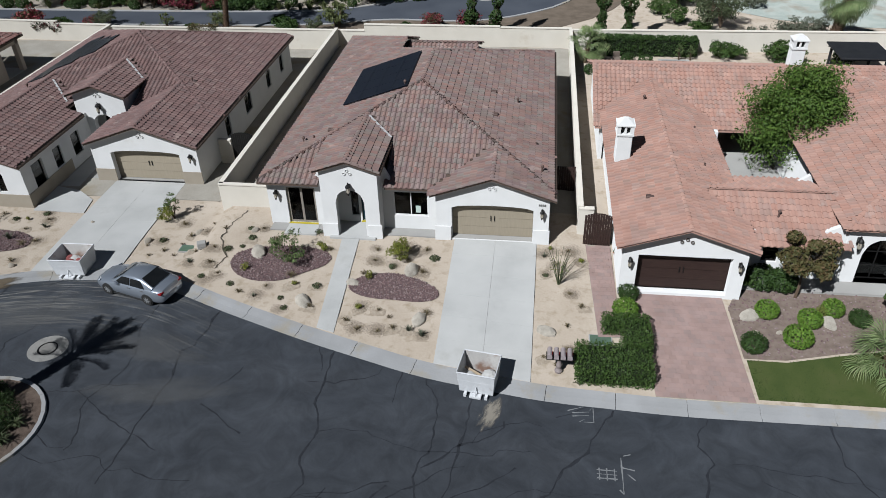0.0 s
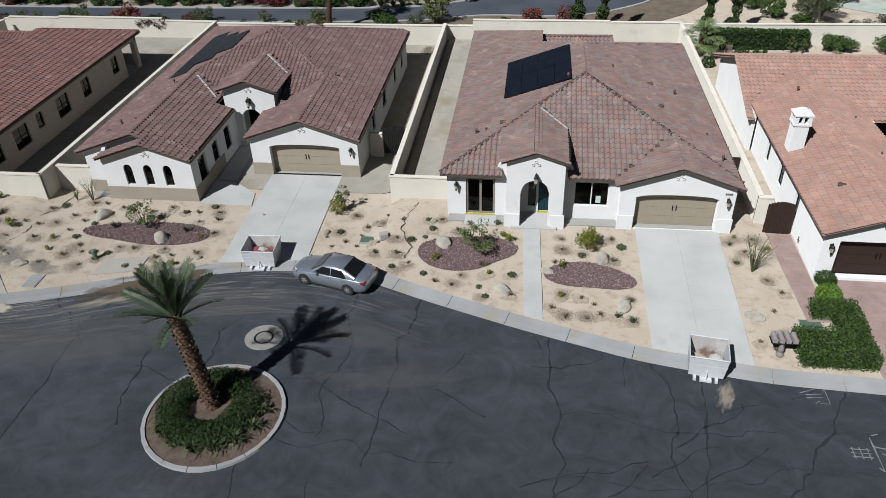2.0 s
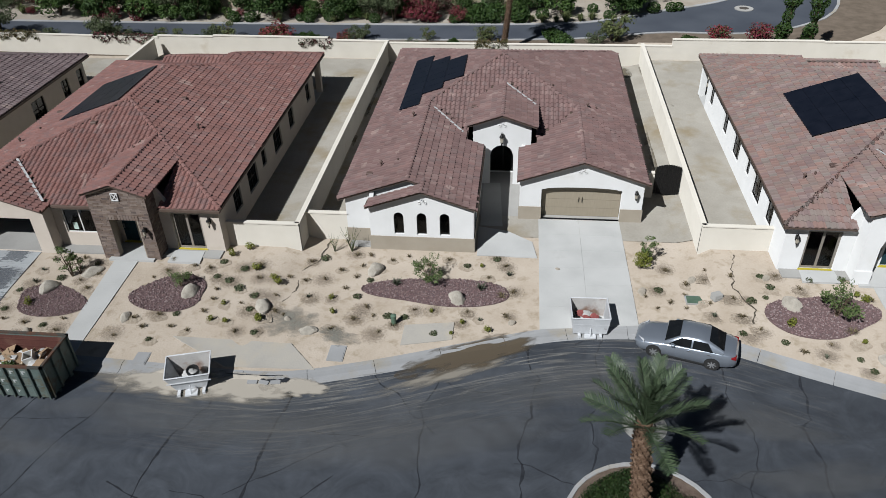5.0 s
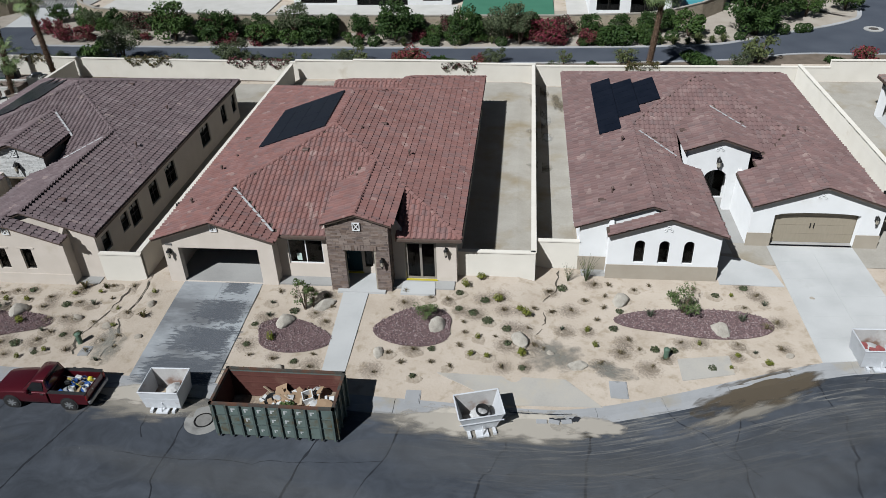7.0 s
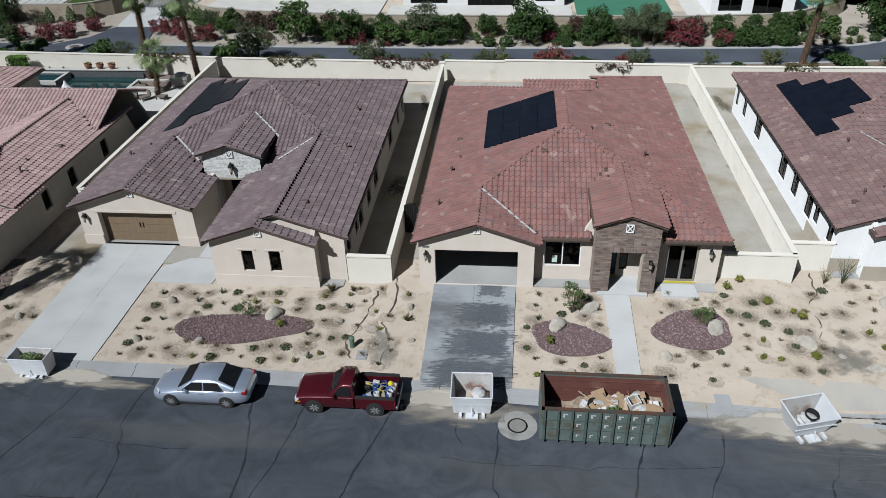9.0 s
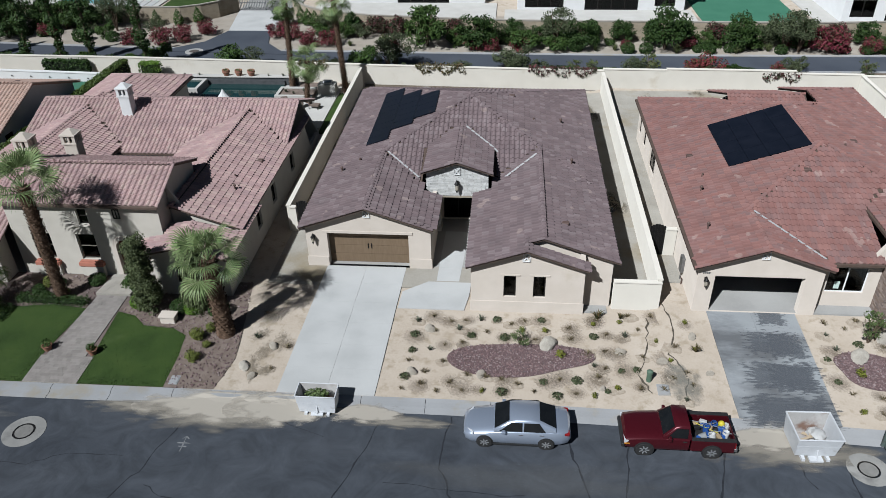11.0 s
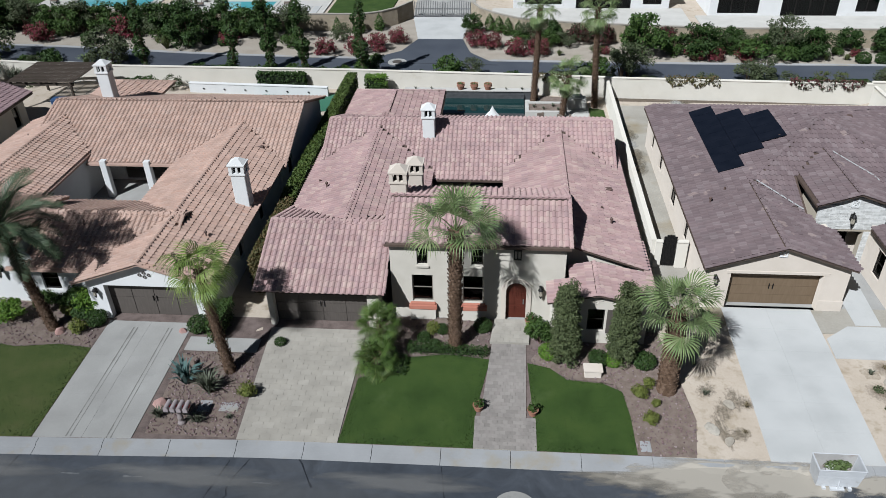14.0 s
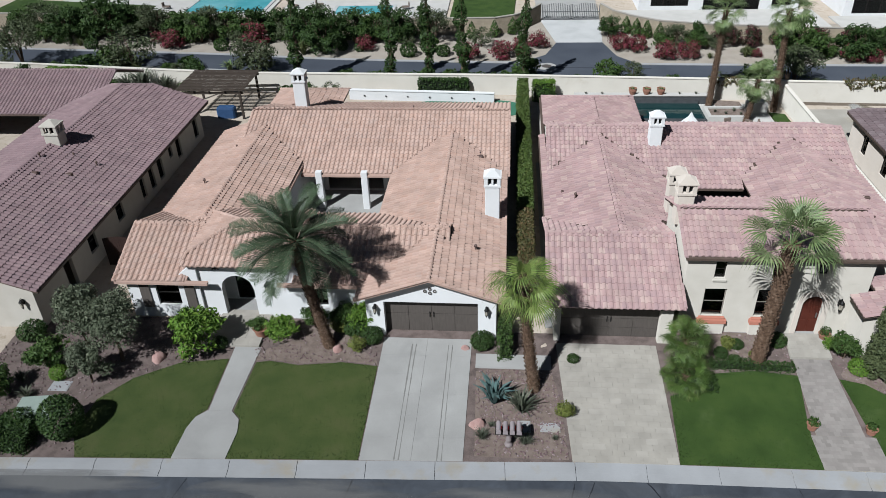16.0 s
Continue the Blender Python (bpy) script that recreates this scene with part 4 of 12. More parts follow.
def wall(house, fr, a, b, top, openings=(), th=0.25, z0=-0.4, material=None, name="wall", label="", breaks=()):
    """A wall from a to b (local u, v), its outside to the right of the way; openings: (along0, along1, low, high, arch)."""
    material = material or WHITE
    flip = fr.s < 0
    A, B = Vector(fr(*a)), Vector(fr(*b))
    if flip:
        L = (B - A).length
        A, B = B, A
        openings = [(L - o[1], L - o[0], *o[2:]) for o in openings]
        breaks = [L - x for x in breaks]
    d = B - A
    L = d.length
    d /= L
    inn = Vector((-d.y, d.x)) * th
    cuts = {0.004, L - 0.004}
    for k in range(1, int(L / 1.2)):
        cuts.add(k * 1.2)
    cuts |= set(x for x in breaks if 0 < x < L)
    for o in openings:
        cuts |= {o[0], o[1]}
        if len(o) > 4 and o[4]:
            cuts |= {o[0] + (o[1] - o[0]) * k / 12 for k in range(13)}
    cuts = sorted(cuts)
    zz = lambda s, inner=0: (top(*(A + d * s + inn * inner)) if callable(top) else fr.z + top)
    mb = MB()

    def lintel(o, s):
        w = o[1] - o[0]
        if len(o) > 4 and o[4]:
            rise = o[4] if o[4] is not True else w / 2
            t = (s - o[0]) / w * 2 - 1
            return o[3] - rise * (1 - math.sqrt(max(0.0, 1 - t * t)))
        return o[3]

    def cell(s0, s1, b0, b1, t0, t1):
        P = lambda s, q: A + d * s + inn * q
        mb.hexa([(*P(s0, 0), b0), (*P(s1, 0), b1), (*P(s1, 1), b1), (*P(s0, 1), b0)], [(*P(s0, 0), t0), (*P(s1, 0), t1), (*P(s1, 1), t1), (*P(s0, 1), t0)])

    for s0, s1 in zip(cuts, cuts[1:]):
        if s1 - s0 < 1e-4:
            continue
        m = (s0 + s1) / 2
        o = next((o for o in openings if o[0] < m < o[1]), None)
        t0, t1 = zz(s0), zz(s1)
        if o is None:
            cell(s0, s1, fr.z + z0, fr.z + z0, t0, t1)
        else:
            if o[2] > z0 + 0.01:
                cell(s0, s1, fr.z + z0, fr.z + z0, fr.z + o[2], fr.z + o[2])
            cell(s0, s1, fr.z + lintel(o, s0), fr.z + lintel(o, s1), t0, t1)
    return part(name, welded(mb), material, house, label)


def oriented(fr, a, b, along, depth, out=0.0):
    """World place at 'along' from a to b and 'depth' inwards."""
    A, B = Vector(fr(*a)), Vector(fr(*b))
    d = (B - A).normalized()
    inn = Vector((-d.y, d.x)) * fr.s
    p = A + d * along + inn * depth
    return p, d, inn


def slat(mb, p, d, inn, s0, s1, q0, q1, z0, z1):
    """A block between along s0..s1, depth q0..q1, heights z0..z1, seen from the place p."""
    c = [p + d * s + inn * q for s, q in ((s0, q0), (s1, q0), (s1, q1), (s0, q1))]
    if (c[1] - c[0]).cross(c[2] - c[0]) < 0:
        c = c[::-1]
    mb.hexa([(*k, z0) for k in c], [(*k, z1) for k in c])


def window(house, fr, a, b, o, lites=1, rows=2, material=None, depth=0.1, label="window in a dark bronze frame", name="window", arch=False, sill=False):
    w, (z0, z1) = o[1] - o[0], (fr.z + o[2], fr.z + o[3])
    p, d, inn = oriented(fr, a, b, o[0], depth)
    mb = MB()
    t = 0.13 if name == "french_doors" else 0.06
    slat(mb, p, d, inn, 0, w, 0, 0.07, z0, z0 + t)
    slat(mb, p, d, inn, 0, w, 0, 0.07, z1 - t, z1)
    for i in range(lites + 1):
        c = w * i / lites
        lo, hi = (max(0, c - t / 2), min(w, c + t / 2)) if 0 < i < lites else ((0, t) if i == 0 else (w - t, w))
        slat(mb, p, d, inn, lo, hi, 0.002, 0.068, z0 + t, z1 - t)
    for r in range(1, rows):
        z = lerp(z0, z1, r / rows)
        for i in range(lites):
            slat(mb, p, d, inn, w * i / lites + t * 0.5, w * (i + 1) / lites - t * 0.5, 0.005, 0.065, z - 0.025, z + 0.025)
    if name == "french_doors":
        # stiles and rails as pieces of their own
        first = MB()
        first.add(mb.v[:8], [f for f in mb.f if max(f) < 8])
        win = part(name, first, material or BRONZE, house, label)
        for k in range(8, len(mb.v), 8):
            part("stile", MB().add(mb.v[k:k + 8], [tuple(i - k for i in f) for f in mb.f if k <= min(f) and max(f) < k + 8]), material or BRONZE, win)
    else:
        win = part(name, mb, material or BRONZE, house, label)
    for i in range(lites):
        g = MB()
        slat(g, p, d, inn, w * i / lites + 0.03, w * (i + 1) / lites - 0.03, 0.03, 0.04, z0 + 0.03, z1 - 0.03)
        part("pane", g, PANE, win, "dark reflecting glass")
    if sill:
        g = MB()
        slat(g, p, d, inn, -0.18, w + 0.18, -depth - 0.3, -depth - 0.004, z0 - 0.34, z0 - 0.12)
        slat(g, p, d, inn, -0.1, w + 0.1, -depth - 0.2, -depth - 0.004, z0 - 0.12, z0 - 0.02)
        part("sill", g, CORAL, win, "coral painted ledge")
        g = MB()
        slat(g, p, d, inn, 0.06, w - 0.06, 0.1, 0.115, lerp(z0, z1, 0.42), z1 - 0.06)
        part("blind", g, INSIDE, win, "half-lowered pale blind behind the glass")
        g = MB()
        slat(g, p, d, inn, -0.12, w + 0.12, -depth - 0.24, -depth - 0.004, fr.z - 0.3, z0 - 0.34)
        part("sill_base", g, BEIGE, win, "stucco block under the ledge")
    return win


def garage_door(house, fr, a, b, o, material, depth=0.45, label="", rows=4, colsn=8):
    w, z0, h = o[1] - o[0], fr.z, o[3] + 0.1
    p, d, inn = oriented(fr, a, b, o[0], depth)
    mb = MB()
    slat(mb, p, d, inn, -0.1, w + 0.1, 0.05, 0.12, z0, z0 + h)
    door = part("garage_door", mb, material, house, label or "sectional garage door")
    for r in range(rows):
        for c in range(colsn):
            g = MB()
            q = 0.02 if colsn > 1 else 0.007
            x0, x1 = w * c / colsn + q, w * (c + 1) / colsn - q
            slat(g, p, d, inn, x0, x1, 0.02, 0.055, z0 + h * r / rows + q, z0 + h * (r + 1) / rows - q)
            part("panel", g, material, door)
    for k in (-0.12, 0.08):
        g = MB()
        slat(g, p, d, inn, w / 2 + k, w / 2 + k + 0.04, -0.03, 0.02, z0 + h * 0.42, z0 + h * 0.56)
        part("handle", g, IRON, door, "black pull handle")
    return door


def entry_door(house, fr, a, b, o, material, depth=0.2, label="front door", arch=False):
    w, z0, h = o[1] - o[0], fr.z + o[2], o[3] - o[2]
    p, d, inn = oriented(fr, a, b, o[0], depth)
    mb = MB()
    slat(mb, p, d, inn, 0, w, 0.03, 0.09, z0, z0 + h)
    door = part("front_door", mb, material, house, label)
    for r in range(3):
        for c in range(2):
            g = MB()
            slat(g, p, d, inn, w * c / 2 + 0.07, w * (c + 1) / 2 - 0.07, 0.005, 0.032, z0 + h * r / 3 + 0.1, z0 + h * (r + 1) / 3 - 0.05)
            part("panel", g, material, door)
    g = MB()
    slat(g, p, d, inn, w * 0.84, w * 0.9, -0.05, 0.01, z0 + h * 0.38, z0 + h * 0.5)
    part("handle", g, ALU, door, "metal handle")
    return door


def lantern(house, x, y, z, out=(0, -1), s=1.0):
    """Wall lantern: back plate, bracket, glass body with cage, hood."""
    ox, oy = out
    t = part("wall_lantern", MB().box(x - 0.06 * s - 0.02 * abs(ox), y - 0.06 * s - 0.02 * abs(oy), z - 0.12 * s, x + 0.06 * s, y + 0.06 * s, z + 0.18 * s), IRON, house, "black iron wall lantern")
    cx, cy = x + ox * 0.2 * s, y + oy * 0.2 * s
    part("bracket", MB().tube([(x, y, z + 0.1 * s), (x + ox * 0.12 * s, y + oy * 0.12 * s, z + 0.3 * s), (cx, cy, z + 0.28 * s)], 0.02 * s, 6), IRON, t)
    part("glass", MB().lathe([(0.05 * s, -0.22 * s), (0.085 * s, -0.16 * s), (0.095 * s, 0.1 * s)], 6, (cx, cy, z)), LAMPGLASS, t, "seeded glass")
    cage = MB().lathe([(0.13 * s, 0.1 * s), (0.1 * s, 0.16 * s), (0.03 * s, 0.25 * s)], 8, (cx, cy, z)).lathe([(0.02 * s, -0.34 * s), (0.07 * s, -0.22 * s), (0.05 * s, -0.2 * s)], 8, (cx, cy, z))
    for k in range(6):
        a = math.pi * k / 3
        cage.tube([(cx + 0.055 * s * math.cos(a), cy + 0.055 * s * math.sin(a), z - 0.22 * s), (cx + 0.1 * s * math.cos(a), cy + 0.1 * s * math.sin(a), z + 0.12 * s)], 0.011 * s, 4)
    part("cage", cage, IRON, t)


def dots(house, x, y, z, material, pattern=((-0.16, 0), (0.16, 0), (0, 0.17))):
    """Short clay pipes set in a gable."""
    for dx, dz in pattern:
        mb = MB()
        n = 10
        for r, q in ((0.09, 0.0), (0.09, -0.06), (0.06, -0.06), (0.055, -0.01)):
            mb.v += [(x + dx + r * math.cos(2 * math.pi * k / n), y + q, z + dz + r * math.sin(2 * math.pi * k / n)) for k in range(n)]
        for i in range(3):
            mb.f += [(i * n + k, i * n + (k + 1) % n, (i + 1) * n + (k + 1) % n, (i + 1) * n + k) for k in range(n)]
        part("gable_vent_pipe", mb, material, house, "round clay vent pipe")


def cross_vent(house, x, y, z):
    mb = MB().box(x - 0.2, y - 0.05, z - 0.24, x + 0.2, y, z - 0.2).box(x - 0.2, y - 0.05, z + 0.2, x + 0.2, y, z + 0.24).box(x - 0.2, y - 0.05, z - 0.2, x - 0.16, y, z + 0.2).box(x + 0.16, y - 0.05, z - 0.2, x + 0.2, y, z + 0.2)
    mb.hexa([(x - 0.18, y - 0.04, z - 0.2), (x - 0.12, y - 0.04, z - 0.2), (x - 0.12, y, z - 0.2), (x - 0.18, y, z - 0.2)], [(x + 0.12, y - 0.04, z + 0.2), (x + 0.18, y - 0.04, z + 0.2), (x + 0.18, y, z + 0.2), (x + 0.12, y, z + 0.2)])
    mb.hexa([(x + 0.12, y - 0.038, z - 0.2), (x + 0.18, y - 0.038, z - 0.2), (x + 0.18, y - 0.002, z - 0.2), (x + 0.12, y - 0.002, z - 0.2)], [(x - 0.18, y - 0.038, z + 0.2), (x - 0.12, y - 0.038, z + 0.2), (x - 0.12, y - 0.002, z + 0.2), (x - 0.18, y - 0.002, z + 0.2)])
    part("gable_vent", mb, WHITE, house, "white cross-shaped gable vent")


def solar(house, solids, cells, pw, ph, facing):
    """Solar modules on a west-facing (facing -1) or east-facing slope; cells: (x, y) of each module's lower left corner in plan."""
    arr = None
    for x, y in cells:
        z = lambda q, r: height(solids, q, r) + 0.16
        c = rect(x, x + pw, y, y + ph)
        mb = MB().prism(c, lambda q, r: z(q, r), lambda q, r: z(q, r) + 0.04)
        if arr is None:
            arr = part("solar_array", MB().prism(rect(x + 0.1, x + pw - 0.1, y + 0.1, y + ph - 0.1), lambda q, r: z(q, r) - 0.1, lambda q, r: z(q, r) - 0.002), ALU, house, "black solar modules on a rail frame")
        part("solar_module", mb, SOLAR, arr, "black glass solar module")


def vents(house, solids, spots):
    for k, (x, y) in enumerate(spots):
        z = height(solids, x, y)
        if k % 3 == 0:
            part("roof_vent", MB().tube([(x, y, z - 0.1), (x, y, z + 0.4)], 0.05, 8).lathe([(0.09, 0.3), (0.09, 0.4), (0.02, 0.46)], 8, (x, y, z)), VENT, house, "capped vent pipe on the roof")
        elif k % 3 == 1:
            part("roof_vent", MB().tube([(x, y, z - 0.1), (x, y, z + 0.22)], 0.06, 8), VENT, house, "short vent pipe on the roof")
        else:
            part("roof_vent", MB().bbox(x - 0.2, y - 0.15, z - 0.05, x + 0.2, y + 0.15, z + 0.16, 0.03), VENT, house, "low tile vent on the roof")


P4 = 0.345


def under(solids, gap=0.1):
    return lambda x, y: max(height(solids, x, y) - gap, 0.9)


def interior(house, fr, u0, u1, v0, v1):
    x0, x1 = fr.xr(u0, u1)
    part("floor_slab", MB().box(x0, fr.v0 + v0, fr.z - 0.3, x1, fr.v0 + v1, fr.z - 0.012), CONCRETE2, house, "concrete floor slab")


def stones(house, fr, a, b, z0, ztop, material, skip=(), proud=0.05, name="ledgestone"):
    """Facing of thin stones in courses on a wall from a to b; skip: (along0, along1, low, high)."""
    A, B = Vector(fr(*a)), Vector(fr(*b))
    d = B - A
    L = d.length
    d /= L
    out = Vector((d.y, -d.x)) * fr.s
    z = z0
    mb = MB()
    while z < ztop(0.5 * L) + 0.5 and z < 8:
        h = rng.uniform(0.075, 0.125)
        s = -rng.uniform(0, 0.3)
        while s < L:
            w = rng.uniform(0.22, 0.48)
            s0, s1 = max(0, s), min(L, s + w)
            s += w
            for k in skip:
                if k[2] < z + h / 2 - fr.z < k[3] and s0 < k[1] and s1 > k[0]:
                    s0, s1 = (s0, k[0]) if s0 < k[0] else (k[1], s1)
            if s1 - s0 < 0.04 or z + h > min(ztop(s0), ztop(s1)):
                continue
            q = proud * rng.uniform(0.5, 1.0)
            c = [A + d * (s0 + 0.006) + out * 0.002, A + d * (s1 - 0.006) + out * 0.002, A + d * (s1 - 0.006) + out * q, A + d * (s0 + 0.006) + out * q]
            if (c[1] - c[0]).cross(c[2] - c[0]) < 0:
                c = c[::-1]
            mb.hexa([(*k, z + 0.006) for k in c], [(*k, z + h - 0.006) for k in c])
        z += h
    part(name, mb, material, house, "thin stacked stones", kind="stuff")


def house_one(x, s, z, wall_mat, base_mat, tile, label, dy=0.0, stone=False, door_open=False):
    """Low house: hipped main roof, gabled entry tower, gabled garage at +u, french doors at -u."""
    fr = Frame(x, s, dy, z)
    h = thing("house", (x, dy + 35, z), label, "house", "houses along the street")
    zr = z + 5.83
    X = lambda u: x + s * u
    sol = [
        gable_y(X(0), zr, *fr.xr(-8.35, 8.5), dy + 35.2, dy + 57.4, P4, dy + 43.65, dy + 49.1),
        gable_y(X(0), zr, *fr.xr(-8.35, -2.75), dy + 43.0, dy + 59.9, P4, None, dy + 51.6),
        gable_y(X(-2.9), zr - P4 * 2.9, *fr.xr(-4.8, -1.0), dy + 34.45, dy + 41.5, P4),
        gable_y(X(5.0), zr - P4 * 5.0, *fr.xr(1.62, 8.5), dy + 34.5, dy + 39.5, P4),
        gable_x(dy + 54.6, zr - 1.32, *fr.xr(-2.75, 2.5), dy + 50.5, dy + 60.0, P4),
    ]
    build_roof(h, sol, tile)
    top = under(sol)
    W = lambda a, b, op=(), **k: wall(h, fr, a, b, top, op, material=k.pop("material", wall_mat), **k)
    interior(h, fr, -7.9, 8.05, 34.95, 56.5)
    # west, east and rear
    sidew = [(2.4, 3.6, 0.95, 2.3), (5.0, 6.7, 0.8, 2.3), (7.8, 8.6, 1.2, 2.3), (10.4, 12.1, 0.8, 2.3), (14.1, 15.3, 0.9, 2.3), (18.9, 20.0, 0.9, 2.3)]
    Lw = 56.8 - 35.7
    wo = [(Lw - o[1], Lw - o[0], *o[2:]) for o in sidew]
    W((-8.0, 56.8), (-8.0, 35.7), wo)
    for o in wo:
        window(h, fr, (-8.0, 56.8), (-8.0, 35.7), o, 2 if o[1] - o[0] > 1 else 1, 2)
    eo = [(14.0, 16.1, 0.6, 2.25), (18.2, 19.2, 0.8, 2.2), (20.5, 21.4, 0.8, 2.2)]
    W((8.15, 34.9), (8.15, 56.8), eo)
    for o in eo:
        window(h, fr, (8.15, 34.9), (8.15, 56.8), o, 2 if o[1] - o[0] > 1.1 else 1, 2)
    W((8.15, 56.8), (-8.0, 56.8))
    # corner post of the rear loggia
    part("loggia_post", MB().bbox(*sorted((X(-8.0), X(-7.55)))[:1], dy + 59.0, z - 0.3, max(X(-8.0), X(-7.55)), dy + 59.45, z + 2.75, 0.02), wall_mat, h, "square stucco post of the rear loggia")
    part("loggia_beam", MB().box(X(-8.0), dy + 56.8, z + 2.4, X(-7.7), dy + 59.45, z + 2.85), wall_mat, h, "stucco beam of the rear loggia")
    part("loggia_floor", MB().box(X(-8.0), dy + 56.85, z - 0.3, X(-2.8), dy + 59.5, z - 0.01), CONCRETE, h, "concrete loggia floor")
    # french doors
    fo = (1.1, 2.82, 0.02, 2.42)
    W((-8.0, 35.7), (-4.5, 35.7), [fo])
    window(h, fr, (-8.0, 35.7), (-4.5, 35.7), fo, 2, 1, TAUPEFRAME, 0.12, "glazed french doors in a taupe frame", "french_doors")
    # window wall
    wo = (0.62, 2.6, 0.85, 2.4)
    W((-1.25, 35.7), (1.9, 35.7), [wo])
    window(h, fr, (-1.25, 35.7), (1.9, 35.7), wo, 2, 1, WHITE, 0.08, "twin sash window in a pale frame")
    p, d, inn = oriented(fr, (-1.25, 35.7), (1.9, 35.7), 2.0, 0.07)
    g = MB()
    slat(g, p, d, inn, -0.12, 0.16, 0.0, 0.006, z + 1.05, z + 1.5)
    part("window_notice", g, mat("paper notice", [(0.415, 0.5146, 0.4565), (0.5146, 0.5976, 0.5478)], 8, 0.8, 0), h, "small pale paper notice on the glass")
    # entry tower
    eo = (0.8, 2.42, -0.4, 2.95, True) if not stone else (0.8, 2.4, -0.4, 2.5)
    emat = wall_mat if not stone else TAN
    W((-4.5, 34.7), (-1.25, 34.7), [eo], th=0.4, material=emat, breaks=(1.6,))
    W((-4.5, 36.2), (-4.5, 34.7), th=0.3, material=emat)
    W((-1.25, 34.7), (-1.25, 36.2), th=0.3, material=emat)
    do = (1.55, 2.45, 0.05, 2.35)
    so = (0.95, 1.4, 0.4, 2.35)
    W((-4.2, 36.2), (-1.55, 36.2), [do, so])
    entry_door(h, fr, (-4.2, 36.2), (-1.55, 36.2), do, TEALDOOR, 0.1, "dark teal front door with a yellow sill")
    window(h, fr, (-4.2, 36.2), (-1.55, 36.2), so, 1, 1, BRONZE, 0.1, "narrow sidelight")
    g = MB()
    p, d, inn = oriented(fr, (-4.2, 36.2), (-1.55, 36.2), 1.5, -0.06)
    slat(g, p, d, inn, 0, 1.0, 0.0, 0.14, z + 0.0, z + 0.06)
    part("door_sill", g, YELLOW, h, "yellow taped sill")
    g = MB()
    p, d, inn = oriented(fr, (-8.0, 35.7), (-4.5, 35.7), 1.05, -0.05)
    slat(g, p, d, inn, 0, 1.75, 0.0, 0.12, z - 0.02, z + 0.04)
    part("door_sill", g, YELLOW, h, "yellow taped sill")
    part("porch_floor", MB().box(X(-4.2), dy + 34.4, z - 0.3, X(-1.55), dy + 36.2, z - 0.005), CONCRETE, h, "concrete porch floor")
    if stone:
        zt = lambda a: (lambda q: top(*(Vector(fr(-4.5, 34.7)) + Vector((s, 0)) * q)) - 0.05)
        stones(h, fr, (-4.55, 34.7), (-1.2, 34.7), z - 0.3, lambda q: top(X(-4.5 + min(max(q, 0.1), 3.2)), dy + 34.8) - 0.1, LEDGE, [(0.78, 2.42, -1, 2.52)])
        stones(h, fr, (-4.5, 35.7), (-4.5, 34.65), z - 0.3, lambda q: z + 3.95, LEDGE)
        stones(h, fr, (-1.25, 34.65), (-1.25, 35.7), z - 0.3, lambda q: z + 3.95, LEDGE)
        g = MB()
        for k in range(11):
            slat(g, *oriented(fr, (-4.5, 34.7), (-1.25, 34.7), 0.62 + 0.17 * k, -0.08), 0.01, 0.16, 0, 0.07, z + 2.52, z + 2.8)
        part("lintel_bricks", g, LEDGE, h, "soldier course over the entry")
        cross_vent(h, X(-2.9), dy + 34.63, z + 4.0)
        lantern(h, X(-4.15), dy + 34.6, z + 1.9)
    else:
        dots(h, X(-2.9), dy + 34.7, z + 4.0, WHITE)
        lantern(h, X(-2.85), dy + 34.68, z + 3.15, s=1.2)
        part("plinth", MB().box(X(-4.6), dy + 34.6, z - 0.3, X(-3.7), dy + 34.7, z + 0.75), base_mat, h, "projecting stucco plinth")
        part("plinth", MB().box(X(-1.95), dy + 34.6, z - 0.3, X(-1.15), dy + 34.7, z + 0.75), base_mat, h, "projecting stucco plinth")
    lantern(h, X(-7.45), dy + 35.66, z + 2.0)
    # garage
    go = (0.88, 5.38, -0.02, 2.2) if stone else (0.88, 5.38, -0.02, 2.22, 0.2)
    W((1.9, 34.9), (8.15, 34.9), [go], th=0.4, breaks=(3.1,))
    W((1.9, 35.7), (1.9, 34.9))
    if door_open:
        W((7.9, 41.2), (2.1, 41.2), material=INSIDE)
        part("garage_shelf", MB().box(X(2.6), dy + 40.6, z + 1.2, X(6.5), dy + 41.0, z + 1.25), DARKWOOD, h, "dark shelf inside the open garage")
    else:
        garage_door(h, fr, (1.9, 34.9), (8.15, 34.9), go, TANDOOR, colsn=1, label="tan sectional garage door, closed")
        part("plinth", MB().box(X(1.84), dy + 34.82, z - 0.3, X(2.74), dy + 34.9, z + 0.8), base_mat, h, "projecting stucco plinth")
        part("plinth", MB().box(X(7.32), dy + 34.82, z - 0.3, X(8.21), dy + 34.9, z + 0.8), base_mat, h, "projecting stucco plinth")
    if stone:
        cross_vent(h, X(5.0), dy + 34.88, z + 3.55)
    else:
        dots(h, X(5.0), dy + 34.9, z + 3.3, WHITE)
    lantern(h, X(7.75), dy + 34.86, z + 1.95)
    nb = MB()
    for k in range(4):
        nb.box(X(7.75) - 0.2 + 0.1 * k, dy + 34.86, z + 2.36, X(7.75) - 0.13 + 0.1 * k, dy + 34.9, z + 2.46)
    part("number_plate", nb, ALU, h, "small row of plain bars beside the garage")
    return h, sol, fr


